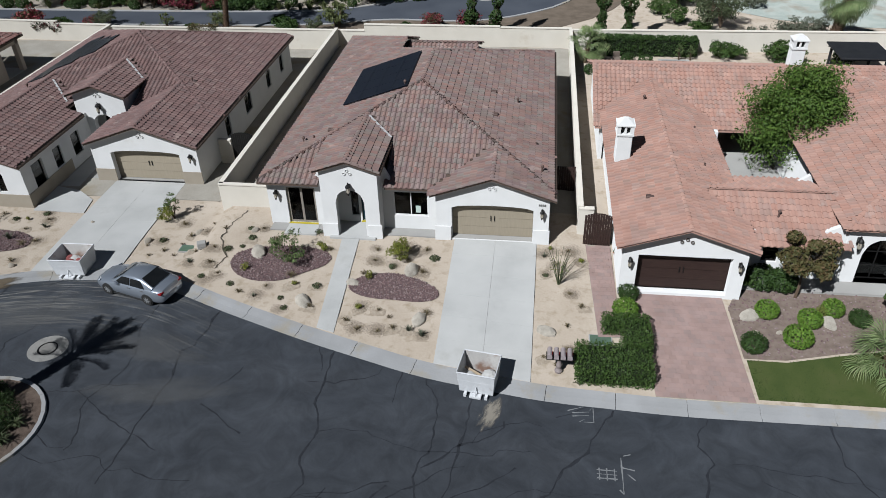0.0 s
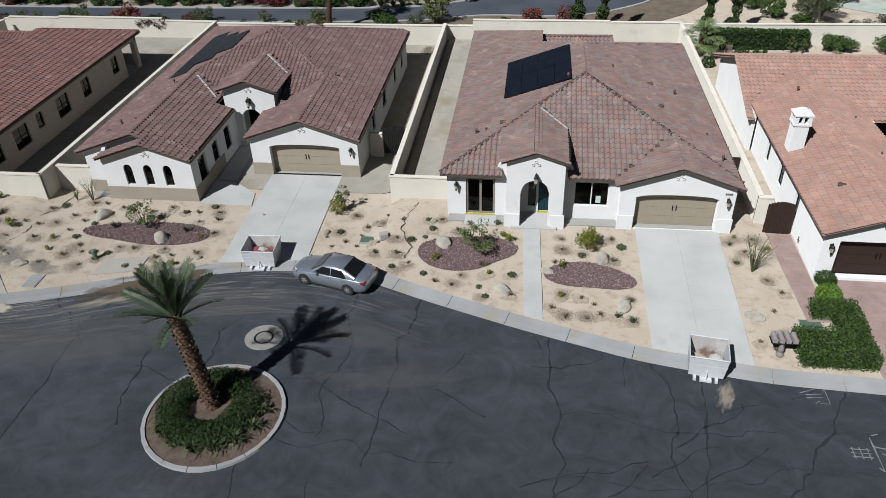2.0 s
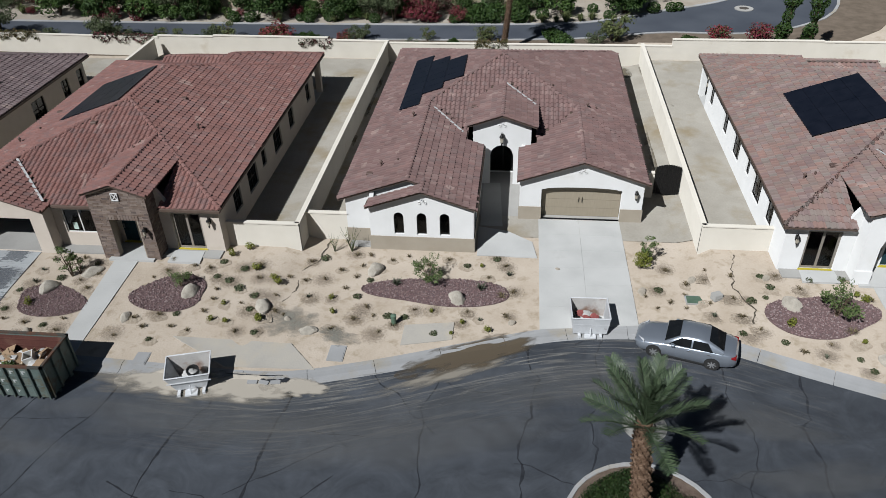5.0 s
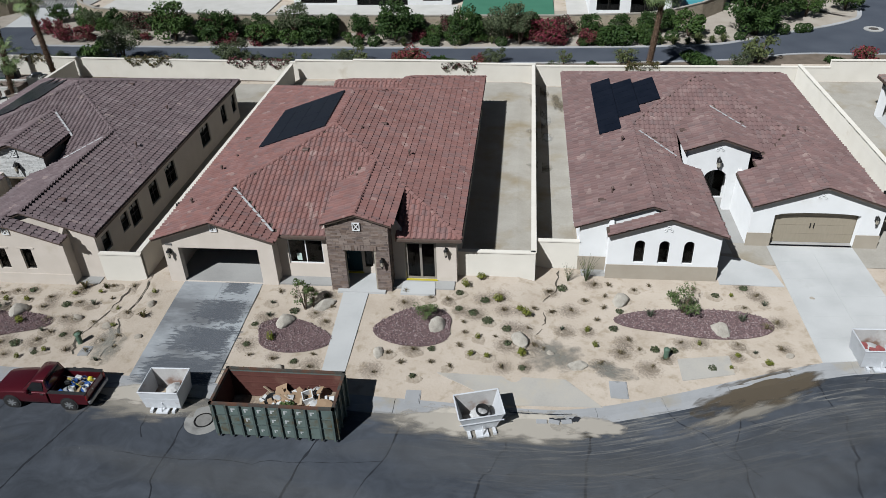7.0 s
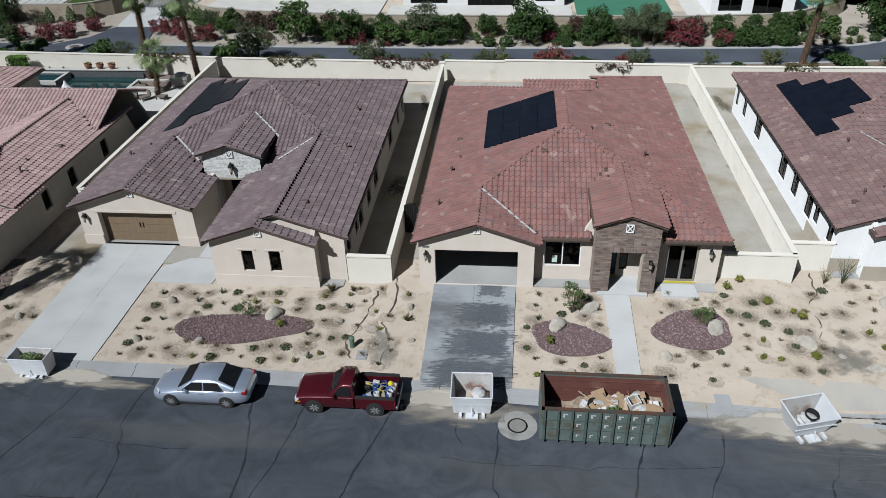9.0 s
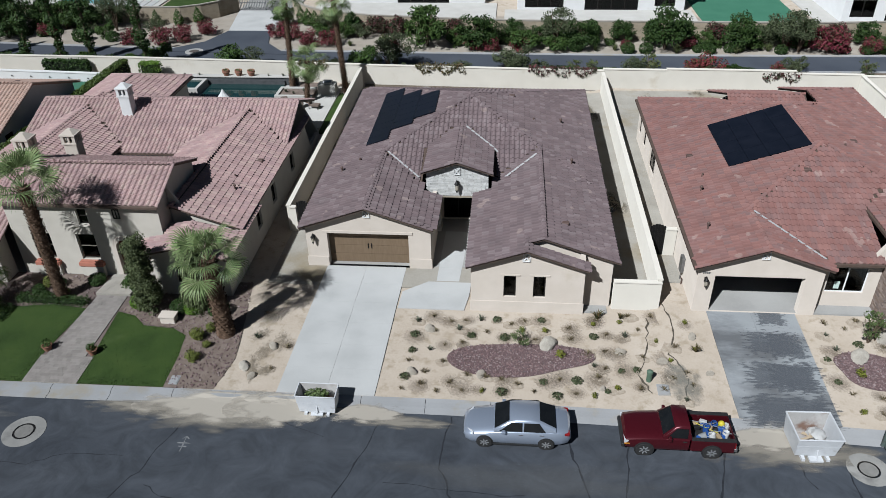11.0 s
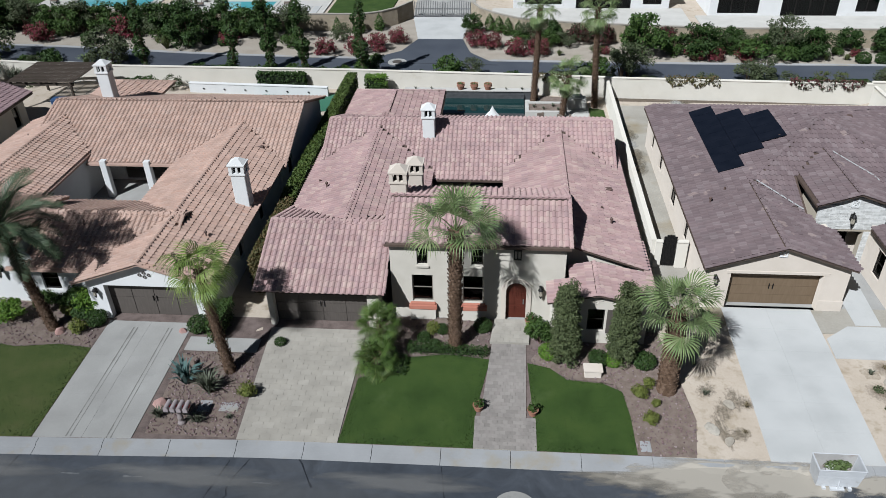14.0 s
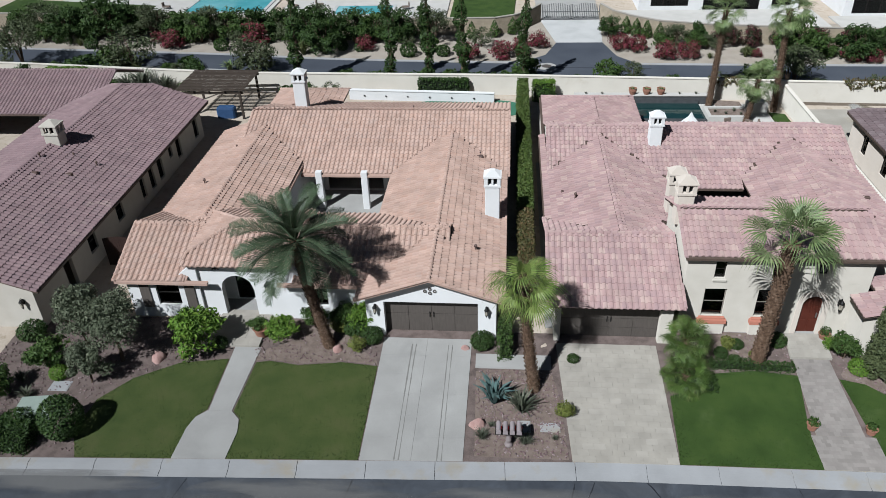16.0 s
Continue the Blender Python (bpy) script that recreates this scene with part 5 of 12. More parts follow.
def house_two(x, s, z, v0, wall_mat, base_mat, tile, label, style):
    """Courtyard house: pyramid roof, a gabled wing at -u, the garage wing at +u and an entry tower between."""
    fr = Frame(x, s, v0, z)
    h = thing("house", (x, v0, z), label, "house", "houses along the street")
    zr = z + 5.95
    X = lambda u: x + s * u
    sol = [
        gable_y(X(-0.3), zr, *fr.xr(-9.0, 8.9), v0 + 8.4, v0 + 25.0, P4, v0 + 16.1, v0 + 16.4),
        gable_y(X(-4.95), zr - P4 * 4.65, *fr.xr(-9.0, -0.95), v0 + 0.45, v0 + 11.8, P4),
        gable_y(X(4.95), zr - P4 * 5.25, *fr.xr(1.12, 8.9), v0 + 3.4, v0 + 11.5, P4),
        gable_y(X(0.05), z + 5.05, *fr.xr(-2.15, 2.25), v0 + 7.6, v0 + 16.0, P4),
        gable_y(X(-4.08), z + 4.08, *fr.xr(-7.3, -0.95), v0 - 0.4, v0 + 1.0, P4),
    ]
    build_roof(h, sol, tile)
    top = under(sol)
    W = lambda a, b, op=(), **k: wall(h, fr, a, b, top, op, material=k.pop("material", wall_mat), **k)
    interior(h, fr, -8.6, 8.5, 4.0, 24.3)
    interior(h, fr, -8.5, -1.3, 0.1, 3.9)
    if style == "arch":
        wins = [(1.4, 1.96, 1.0, 2.45, True), (2.71, 3.27, 1.0, 2.45, True), (4.02, 4.58, 1.0, 2.45, True)]
    else:
        wins = [(2.0, 2.65, 0.9, 2.28), (3.56, 4.21, 0.9, 2.28)]
    W((-7.15, 0.0), (-1.2, 0.0), wins, breaks=(3.0,))
    for o in wins:
        window(h, fr, (-7.15, 0.0), (-1.2, 0.0), o, 1, 1, BRONZE, 0.14, "narrow deep-set window" if style != "arch" else "narrow arched window")
        if style != "arch":
            g = MB()
            slat(g, *oriented(fr, (-7.15, 0), (-1.2, 0), o[0], -0.03), -0.2, o[1] - o[0] + 0.2, 0, 0.06, z + o[3], z + o[3] + 0.1)
            part("window_head", g, wall_mat, h, "small plaster hood over the window")
    W((-7.15, 0.75), (-7.15, 0.0))
    W((-8.65, 0.75), (-7.15, 0.75))
    W((-7.14, 0.75), (-1.3, 0.75), z0=2.4, breaks=(2.2,), th=0.2)
    sw = [(23.55 - o - w, 23.55 - o, lo, 2.3) for o, w, lo in ((0.6, 0.9, 1.25), (2.9, 0.9, 1.2), (4.05, 1.25, 0.85), (6.8, 1.25, 0.85), (9.3, 1.55, 0.8), (15.6, 1.7, 0.8), (19.9, 1.05, 0.85), (22.3, 0.9, 0.85))]
    W((-8.65, 24.3), (-8.65, 0.75), sw)
    for o in sw:
        window(h, fr, (-8.65, 24.3), (-8.65, 0.75), o, 2 if o[1] - o[0] > 1 else 1, 2)
    cw = [(1.0, 2.2, 0.0, 2.4), (3.4, 4.3, 0.9, 2.3), (5.6, 6.6, 0.7, 2.3)]
    W((-1.2, 0.0), (-1.2, 7.55), cw)
    low = lambda x_, y_: z + 2.9
    wall(h, fr, (-1.2, 7.56), (-1.2, 7.98), low, material=wall_mat)
    window(h, fr, (-1.2, 0), (-1.2, 7.55), cw[0], 1, 1, TAUPEFRAME, 0.12, "side door in a taupe frame", "side_door")
    for o in cw[1:]:
        window(h, fr, (-1.2, 0), (-1.2, 7.55), o, 1, 2)
    # garage wing
    go = (1.3, 6.05, -0.02, 2.25) if style != "arch" else (1.3, 6.05, -0.02, 2.25, 0.2)
    W((1.3, 3.8), (8.6, 3.8), [go], th=0.4, breaks=(3.65,))
    garage_door(h, fr, (1.3, 3.8), (8.6, 3.8), go, TANDOOR if style == "arch" else BROWNDOOR, colsn=1, label="tan sectional garage door, closed" if style == "arch" else "brown sectional garage door, closed")
    W((1.3, 7.55), (1.3, 3.8))
    wall(h, fr, (1.3, 7.98), (1.3, 7.56), low, material=wall_mat)
    eo = [(5.0, 5.9, 0.9, 2.3), (9.0, 10.4, 0.9, 2.3), (14.0, 15.0, 0.9, 2.3), (17.5, 18.4, 0.9, 2.3)]
    W((8.6, 3.8), (8.6, 24.3), eo)
    for o in eo:
        window(h, fr, (8.6, 3.8), (8.6, 24.3), o, 2 if o[1] - o[0] > 1.2 else 1, 2)
    W((8.6, 24.3), (-8.65, 24.3))
    # entry tower
    eo = (1.1, 2.6, -0.02, 2.8, True) if style == "arch" else (0.95, 2.85, -0.02, 2.45)
    tm = wall_mat if style == "arch" else TAN
    W((-1.8, 8.0), (1.9, 8.0), [eo], th=0.4, material=tm, breaks=(1.85,))
    W((-1.8, 10.5), (-1.8, 8.0), material=tm)
    W((1.9, 8.0), (1.9, 10.5), material=tm)
    W((-1.6, 9.6), (1.7, 9.6), [(0.75, 2.65, 0.05, 2.4)])
    window(h, fr, (-1.6, 9.6), (1.7, 9.6), (0.75, 2.65, 0.05, 2.4), 2, 1, BRONZE, 0.1, "dark glazed entry doors", "entry_doors")
    if style == "arch":
        dots(h, X(0.05), v0 + 8.0, z + 4.2, WHITE)
        dots(h, X(-4.08), v0 + 0.0, z + 3.15, WHITE)
        dots(h, X(4.95), v0 + 3.8, z + 3.3, WHITE)
        for a, b in (((-7.15, 0.0), (-1.2, 0.0)), ((-8.65, 0.75), (-7.05, 0.75)), ((-1.2, 0.0), (-1.2, 5.0)), ((1.3, 3.8), (2.58, 3.8)), ((7.37, 3.8), (8.6, 3.8)), ((-8.65, 5.0), (-8.65, 0.75))):
            g = MB()
            L = math.dist(a, b)
            slat(g, *oriented(fr, a, b, 0, -0.05), 0 if a[0] == b[0] else -0.05, L if a[0] == b[0] else L + 0.05, 0, 0.05, z - 0.35, z + 0.85)
            part("base_band", g, base_mat, h, "tan painted base band")
    else:
        stones(h, fr, (-1.85, 8.0), (1.95, 8.0), z + 2.6, lambda q: top(X(-1.8 + min(max(q, 0.1), 3.6)), v0 + 8.1) - 0.1, WHITELEDGE)
        stones(h, fr, (-1.85, 8.0), (1.95, 8.0), z, lambda q: z + 2.5, WHITELEDGE, [(0.98, 2.92, -1, 2.5)])
        cross_vent(h, X(0.05), v0 + 7.93, z + 4.3)
        cross_vent(h, X(-4.08), v0 - 0.02, z + 3.45)
        cross_vent(h, X(4.95), v0 + 3.78, z + 3.6)
        g = MB()
        slat(g, *oriented(fr, (-7.15, 0.0), (-1.2, 0.0), 0, -0.05), -0.05, 6.0, 0, 0.05, z - 0.35, z + 0.62)
        part("base_band", g, wall_mat, h, "stucco base band")
        g = MB()
        slat(g, *oriented(fr, (1.3, 3.8), (8.6, 3.8), 0, -0.05), -0.05, 1.27, 0, 0.05, z - 0.35, z + 0.62)
        part("base_band", g, wall_mat, h, "stucco base band")
        g = MB()
        slat(g, *oriented(fr, (1.3, 3.8), (8.6, 3.8), 0, -0.05), 6.08, 7.35, 0, 0.05, z - 0.35, z + 0.62)
        part("base_band", g, wall_mat, h, "stucco base band")
        g = MB()
        slat(g, *oriented(fr, (1.3, 3.8), (8.6, 3.8), 0, -0.04), 1.05, 6.3, 0, 0.05, z + 2.26, z + 2.42)
        part("garage_head", g, wall_mat, h, "plaster band over the garage door")
    lantern(h, X(0.05), v0 + 7.94, z + 3.4, s=1.3)
    lantern(h, X(8.15), v0 + 3.76, z + 1.95)
    return h, sol, fr


houseA, solA, frA = house_one(-2.65, 1, 0.93, WHITE, WHITE, T_A, "low white stucco house with mixed brown roof tiles and arched entry")
houseD, solD, frD = house_one(-49.12, -1, 0.7, CREAM, CREAM, T_D, "cream stucco house with red tiles, stone entry and open garage", dy=-0.1, stone=True, door_open=True)
houseB, solB, frB = house_two(-25.75, 1, 0.28, 37.1, WHITE, TAN, T_B, "white and tan courtyard house with a dark brown tile roof", "arch")
houseE, solE, frE = house_two(-70.15, -1, 0.36, 34.6, CREAM, CREAM, T_E, "cream courtyard house with a grey-brown tile roof and white stone entry", "rect")

# ---- the older houses ----
def chimney(house, x, y, z0, z1, w, material, label="stucco chimney with an open arched hood"):
    mb = MB().bbox(x - w / 2, y - w / 2, z0, x + w / 2, y + w / 2, z1 - 0.95, 0.03).bbox(x - w / 2 - 0.07, y - w / 2 - 0.07, z1 - 0.95, x + w / 2 + 0.07, y + w / 2 + 0.07, z1 - 0.83, 0.02)
    c = part("chimney", mb, material, house, label)
    h = w / 2 - 0.06
    for sx in (-1, 0, 1):
        for sy in (-1, 0, 1):
            if (sx, sy) == (0, 0):
                continue
            q = 0.1 if sx and sy else 0.06
            part("hood_post", MB().box(x + sx * h - q, y + sy * h - q, z1 - 0.84, x + sx * h + q, y + sy * h + q, z1 - 0.36), material, c)
    part("flue", MB().box(x - h + 0.14, y - h + 0.14, z1 - 0.84, x + h - 0.14, y + h - 0.14, z1 - 0.4), IRON, c, "dark flue")
    cap = MB().box(x - h - 0.15, y - h - 0.15, z1 - 0.37, x + h + 0.15, y + h + 0.15, z1 - 0.28)
    k = h + 0.1
    cap.add([(x - k, y - k, z1 - 0.28), (x + k, y - k, z1 - 0.28), (x + k, y + k, z1 - 0.28), (x - k, y + k, z1 - 0.28), (x - 0.12, y - 0.12, z1), (x + 0.12, y - 0.12, z1), (x + 0.12, y + 0.12, z1), (x - 0.12, y + 0.12, z1)], [(0, 1, 5, 4), (1, 2, 6, 5), (2, 3, 7, 6), (3, 0, 4, 7), (4, 5, 6, 7), (3, 2, 1, 0)])
    part("hood", cap, material, c)


def old_house(label, z, sol, tile, at, eaves=None):
    h = thing("house", at, label, "house", "houses along the street")
    build_roof(h, sol, tile, eaves)
    fr = Frame(0, 1, 0, z)
    return h, fr, under(sol)


def fill_walls(h, fr, top, runs, material):
    for a, b, ops in runs:
        wall(h, fr, a, b, top, ops, material=material)
        for o in ops:
            if o[2] > 0.2:
                window(h, fr, a, b, o, 2 if o[1] - o[0] > 1.3 else 1, 2, BRONZE, 0.14)


Q = 0.345
# pink-roofed house with a tall middle
solF = [
    gable_x(54.0, 4.95, -101.7, -82.45, 48.4, 58.6, Q),
    gable_y(-98.2, 4.68, -102.2, -94.1, 39.0, 56.0, Q, 39.7),
    gable_x(39.6, 4.68, -102.2, -95.5, 34.9, 44.2, Q),
    gable_x(39.5, 6.4, -95.55, -86.15, 36.2, 42.8, Q),
    gable_y(-86.0, 4.62, -89.6, -82.1, 37.6, 55.0, Q),
    gable_y(-84.85, 3.75, -87.3, -82.0, 34.4, 41.0, 0.23),
    gable_y(-98.1, 4.45, -101.9, -94.4, 55.0, 64.6, Q, None, 61.0),
]
houseF, frF, topF = old_house("cream stucco house with pink tile roofs and a red arched door", 0.45, solF, T_F, (-92, 36, 0.45))
part("floor_slab", MB().box(-102.2, 36.5, 0.1, -82.3, 57.8, 0.438), CONCRETE2, houseF, "concrete floor slab")
go = (0.3, 5.3, -0.02, 2.25)
wall(houseF, frF, (-101.8, 35.4), (-95.9, 35.4), topF, [go], 0.45, material=BEIGE)
garage_door(houseF, frF, (-101.8, 35.4), (-95.9, 35.4), go, GREYDOOR, 0.5, "taupe carriage-style garage door, closed", 4, 4)
fill_walls(houseF, frF, topF, [((-101.8, 63.8), (-101.8, 35.4), []), ((-95.9, 35.4), (-95.9, 36.6), []), ((-82.3, 34.8), (-82.3, 58.2), [(6.0, 6.9, 0.9, 2.2), (9.5, 10.5, 0.9, 2.2), (14.5, 15.5, 0.9, 2.2)]), ((-82.3, 58.2), (-94.8, 58.2), []), ((-94.8, 58.2), (-94.8, 63.8), []), ((-94.8, 63.8), (-101.8, 63.8), []), ((-86.35, 36.6), (-86.35, 42.4), []), ((-95.35, 42.4), (-95.35, 36.6), [])], BEIGE)
wall(houseF, frF, (-87.0, 36.59), (-87.0, 35.06), lambda x, y: 3.08, [], material=BEIGE)
fw = [(1.1, 2.2, 1.05, 2.75), (3.75, 4.85, 1.05, 2.75)]
fu = [(1.4, 1.95, 3.4, 4.4), (4.2, 4.8, 3.4, 4.4)]
fa, fb = (-95.35, 36.6), (-86.35, 36.6)
wall(houseF, frF, fa, fb, lambda x, y: 3.65, fw + [(6.02, 7.08, -0.02, 2.45, True)], 0.35, material=BEIGE)
wall(houseF, frF, fa, fb, topF, fu, 0.35, z0=3.202, material=BEIGE)
for o in fw:
    window(houseF, frF, fa, fb, o, 1, 2, TAUPEFRAME, 0.14, sill=True, label="pale sash window over a coral ledge")
for o in fu:
    window(houseF, frF, fa, fb, o, 1, 2, BRONZE, 0.16, label="small upper window")
    g = MB()
    slat(g, *oriented(frF, fa, fb, o[0], -0.12), -0.06, o[1] - o[0] + 0.06, 0, 0.116, frF.z + o[2] - 0.12, frF.z + o[2] - 0.02)
    part("window_sill", g, BEIGE, houseF, "small plaster sill")
entry_door(houseF, frF, (-95.35, 36.6), (-86.35, 36.6), (6.02, 7.08, 0.0, 2.5), REDDOOR, 0.2, "red panelled arched front door")
wall(houseF, frF, (-86.3, 38.05), (-82.4, 38.05), topF, [], 0.2, 2.0, BEIGE, breaks=(0.7,))
arch = MB()
for k in range(14):
    a0, a1 = math.pi * k / 14, math.pi * (k + 1) / 14
    for r0, r1 in ((0.53, 0.78),):
        c = [(-88.8 - math.cos(a) * r, 1.92 + 0.45 + math.sin(a) * r) for a, r in ((a0, r0), (a0, r1), (a1, r1), (a1, r0))]
        arch.add([(x, 36.52, z) for x, z in c] + [(x, 36.6, z) for x, z in c], [(0, 1, 2, 3), (7, 6, 5, 4), (0, 4, 5, 1), (1, 5, 6, 2), (2, 6, 7, 3), (3, 7, 4, 0)])
arch.box(-89.58, 36.52, 0.3, -89.33, 36.6, 2.37).box(-88.27, 36.52, 0.3, -88.02, 36.6, 2.37)
part("door_surround", arch, CREAM, houseF, "pale plaster arch round the door")
mbv = MB().box(-89.0, 36.55, 4.3, -88.6, 36.6, 4.36).box(-89.0, 36.55, 4.84, -88.6, 36.6, 4.9).box(-89.0, 36.55, 4.36, -88.94, 36.6, 4.84).box(-88.66, 36.55, 4.36, -88.6, 36.6, 4.84).box(-88.83, 36.57, 4.36, -88.77, 36.6, 4.84)
part("wall_grille", mbv, IRON, houseF, "small iron grille")
o = (1.75, 2.6, 0.8, 2.15)
wall(houseF, frF, (-87.0, 34.8), (-82.3, 34.8), topF, [o], material=BEIGE, breaks=(2.15,))
window(houseF, frF, (-87.0, 34.8), (-82.3, 34.8), o, 1, 2, BRONZE, 0.1, "sash window between cypresses")
part("shutter", MB().box(-84.3, 34.73, 1.15, -83.7, 34.79, 2.6), GREYDOOR, houseF, "taupe shutter")
dots(houseF, -84.85, 34.8, 3.1, BEIGE, ((-0.2, 0.1), (0.2, 0.1), (0, -0.05)))
lantern(houseF, -87.55, 36.56, 2.5, s=1.2)
chimney(houseF, -94.7, 52.5, 3.6, 6.7, 0.8, WHITE)
chimney(houseF, -94.75, 44.3, 3.0, 6.5, 0.85, CREAM)
chimney(houseF, -95.15, 40.2, 5.2, 7.9, 0.85, CREAM)
vents(houseF, solF, [(-100.3, 45), (-84, 43), (-83.3, 46), (-83.6, 41.5), (-101.0, 46.2)])

# apricot-roofed courtyard house
solG = [
    gable_x(56.8, 5.05, -122.95, -104.25, 49.95, 63.7, 0.305),
    gable_y(-108.2, 4.38, -112.1, -104.4, 35.0, 57.0, Q),
    gable_y(-121.7, 4.5, -125.4, -118.2, 40.6, 57.0, Q, 41.2),
    gable_x(40.3, 4.45, -125.4, -120.2, 36.2, 44.4, Q),
    gable_x(39.6, 5.2, -121.4, -115.6, 36.4, 42.8, Q, -119.0, -118.0),
    gable_x(40.3, 4.45, -116.4, -107.5, 36.2, 44.3, Q),
    gable_y(-120.6, 4.35, -123.4, -117.6, 60.0, 66.0, Q, None, 63.0),
]
houseG, frG, topG = old_house("white stucco courtyard house with apricot tile roofs", 0.45, solG, T_G, (-113, 36, 0.45), T_G)
part("floor_slab", MB().box(-124.9, 36.9, 0.1, -104.9, 62.8, 0.43), CONCRETE2, houseG, "concrete floor and courtyard slab")
go = (0.95, 5.85, -0.02, 2.2)
wall(houseG, frG, (-111.6, 35.5), (-104.8, 35.5), topG, [go], 0.4, material=WHITE, breaks=(3.4,))
garage_door(houseG, frG, (-111.6, 35.5), (-104.8, 35.5), go, GREYDOOR, 0.45, "taupe carriage-style garage door, closed", 2, 4)
fill_walls(houseG, frG, topG, [((-104.8, 35.5), (-104.8, 49.9), [(5.0, 5.8, 0.9, 2.2), (9.5, 10.5, 0.9, 2.2)]), ((-104.8, 49.9), (-104.6, 49.9), []), ((-104.6, 49.9), (-104.6, 63.0), [(2, 3.2, 0.9, 2.2)]), ((-104.6, 63.0), (-122.6, 63.0), []), ((-122.6, 63.0), (-122.6, 44.0), []), ((-125.0, 44.2), (-125.0, 36.7), []), ((-122.6, 44.1), (-125.0, 44.1), []), ((-125.0, 36.7), (-120.9, 36.7), [(1.6, 2.9, 0.8, 2.3)]), ((-116.0, 36.8), (-111.6, 36.8), [(1.1, 2.1, 0.9, 2.3)]), ((-111.6, 36.8), (-111.6, 35.5), []), ((-111.7, 44.0), (-111.7, 52.8), [(2, 4, 0.0, 2.3)]), ((-118.6, 52.8), (-118.6, 44.0), []), ((-118.6, 52.8), (-111.7, 52.8), [(1.5, 5.5, 0.02, 2.4)])], WHITE)
wall(houseG, frG, (-120.9, 36.9), (-116.0, 36.9), topG, [(1.15, 2.95, -0.02, 2.7, True)], 0.45, material=WHITE)
fill_walls(houseG, frG, topG, [((-120.9, 38.9), (-120.9, 36.9), []), ((-116.0, 36.9), (-116.0, 38.9), []), ((-120.6, 38.6), (-116.3, 38.6), [(1.0, 2.9, 0.02, 2.4)])], WHITE)
window(houseG, frG, (-120.6, 38.6), (-116.3, 38.6), (1.0, 2.9, 0.02, 2.4), 2, 3, IRON, 0.1, "black iron entry gate", "entry_gate")
part("shutter", MB().box(-124.3, 36.62, 1.1, -123.75, 36.67, 2.8), GREYDOOR, houseG, "taupe shutter")
part("shutter", MB().box(-121.75, 36.62, 1.1, -121.2, 36.67, 2.8), GREYDOOR, houseG, "taupe shutter")
for cx in (-117.0, -113.9):
    part("column", MB().bbox(cx - 0.22, 49.9, 0.4, cx + 0.22, 50.34, 3.2, 0.03), WHITE, houseG, "square white courtyard column")
g = MB()
for k in range(3):
    g.box(-120.05 + 0.16 * k, 36.84, 3.55, -120.0 + 0.16 * k, 36.89, 4.1)
    g.box(-120.05, 36.84, 3.6 + 0.2 * k, -119.68, 36.88, 3.64 + 0.2 * k)
part("wall_grille", g, IRON, houseG, "small iron grille")
dots(houseG, -108.2, 35.5, 3.35, GREYDOOR, ((-0.25, 0.06), (0.25, 0.06), (0, -0.06), (0, 0.2)))
for x in (-111.1, -105.3):
    lantern(houseG, x, 35.46, 2.3)
lantern(houseG, -117.1, 36.86, 2.6, s=1.3)
chimney(houseG, -119.8, 58.8, 4.2, 7.5, 0.9, WHITE)
chimney(houseG, -105.2, 43.9, 2.9, 6.4, 0.85, WHITE)
vents(houseG, solG, [(-123.5, 46.5), (-123.0, 52), (-106.2, 51.5), (-106.0, 39.2), (-111.3, 58.0), (-106.5, 58.4), (-113, 39.3)])

# mauve-roofed neighbour
solH = [
    gable_y(-134.9, 5.3, -141.2, -128.9, 34.8, 63.2, Q, None, 61.4),
    gable_x(44.0, 5.0, -146.0, -134.0, 40.6, 47.6, Q),
    gable_x(66.0, 5.0, -158.0, -137.5, 60.5, 71.0, Q),
]
houseH, frH, topH = old_house("beige stucco house with a mauve tile roof", 0.45, solH, T_H, (-134, 36, 0.45))
go = (3.6, 8.4, -0.02, 2.2)
wall(houseH, frH, (-142.6, 35.3), (-129.6, 35.3), topH, [go], 0.4, material=BEIGE)
garage_door(houseH, frH, (-142.6, 35.3), (-129.6, 35.3), go, GREYDOOR, 0.45, "taupe garage door, closed", 4, 4)
fill_walls(houseH, frH, topH, [((-129.6, 35.3), (-129.6, 62.6), [(3.3, 4.3, 0.2, 2.3), (6.4, 7.4, 0.9, 2.2), (10.5, 11.5, 0.9, 2.2), (14.5, 15.2, 0.5, 2.2), (16.1, 16.9, 0.5, 2.2), (17.7, 18.6, 0.5, 2.2), (20.0, 20.7, 1.2, 2.2), (21.5, 22.4, 0.5, 2.2), (25.4, 26.3, 0.5, 2.2)]), ((-129.6, 62.6), (-142.6, 62.6), []), ((-142.6, 62.6), (-142.6, 35.3), [])], BEIGE)
chimney(houseH, -134.7, 50.0, 4.4, 6.9, 1.0, BEIGE)
vents(houseH, solH, [(-134.6, 47.5), (-133.2, 49), (-132.4, 46.5), (-131.5, 48.5), (-132.6, 57.5), (-134.0, 45.5)])
lantern(houseH, -130.3, 35.26, 2.2)

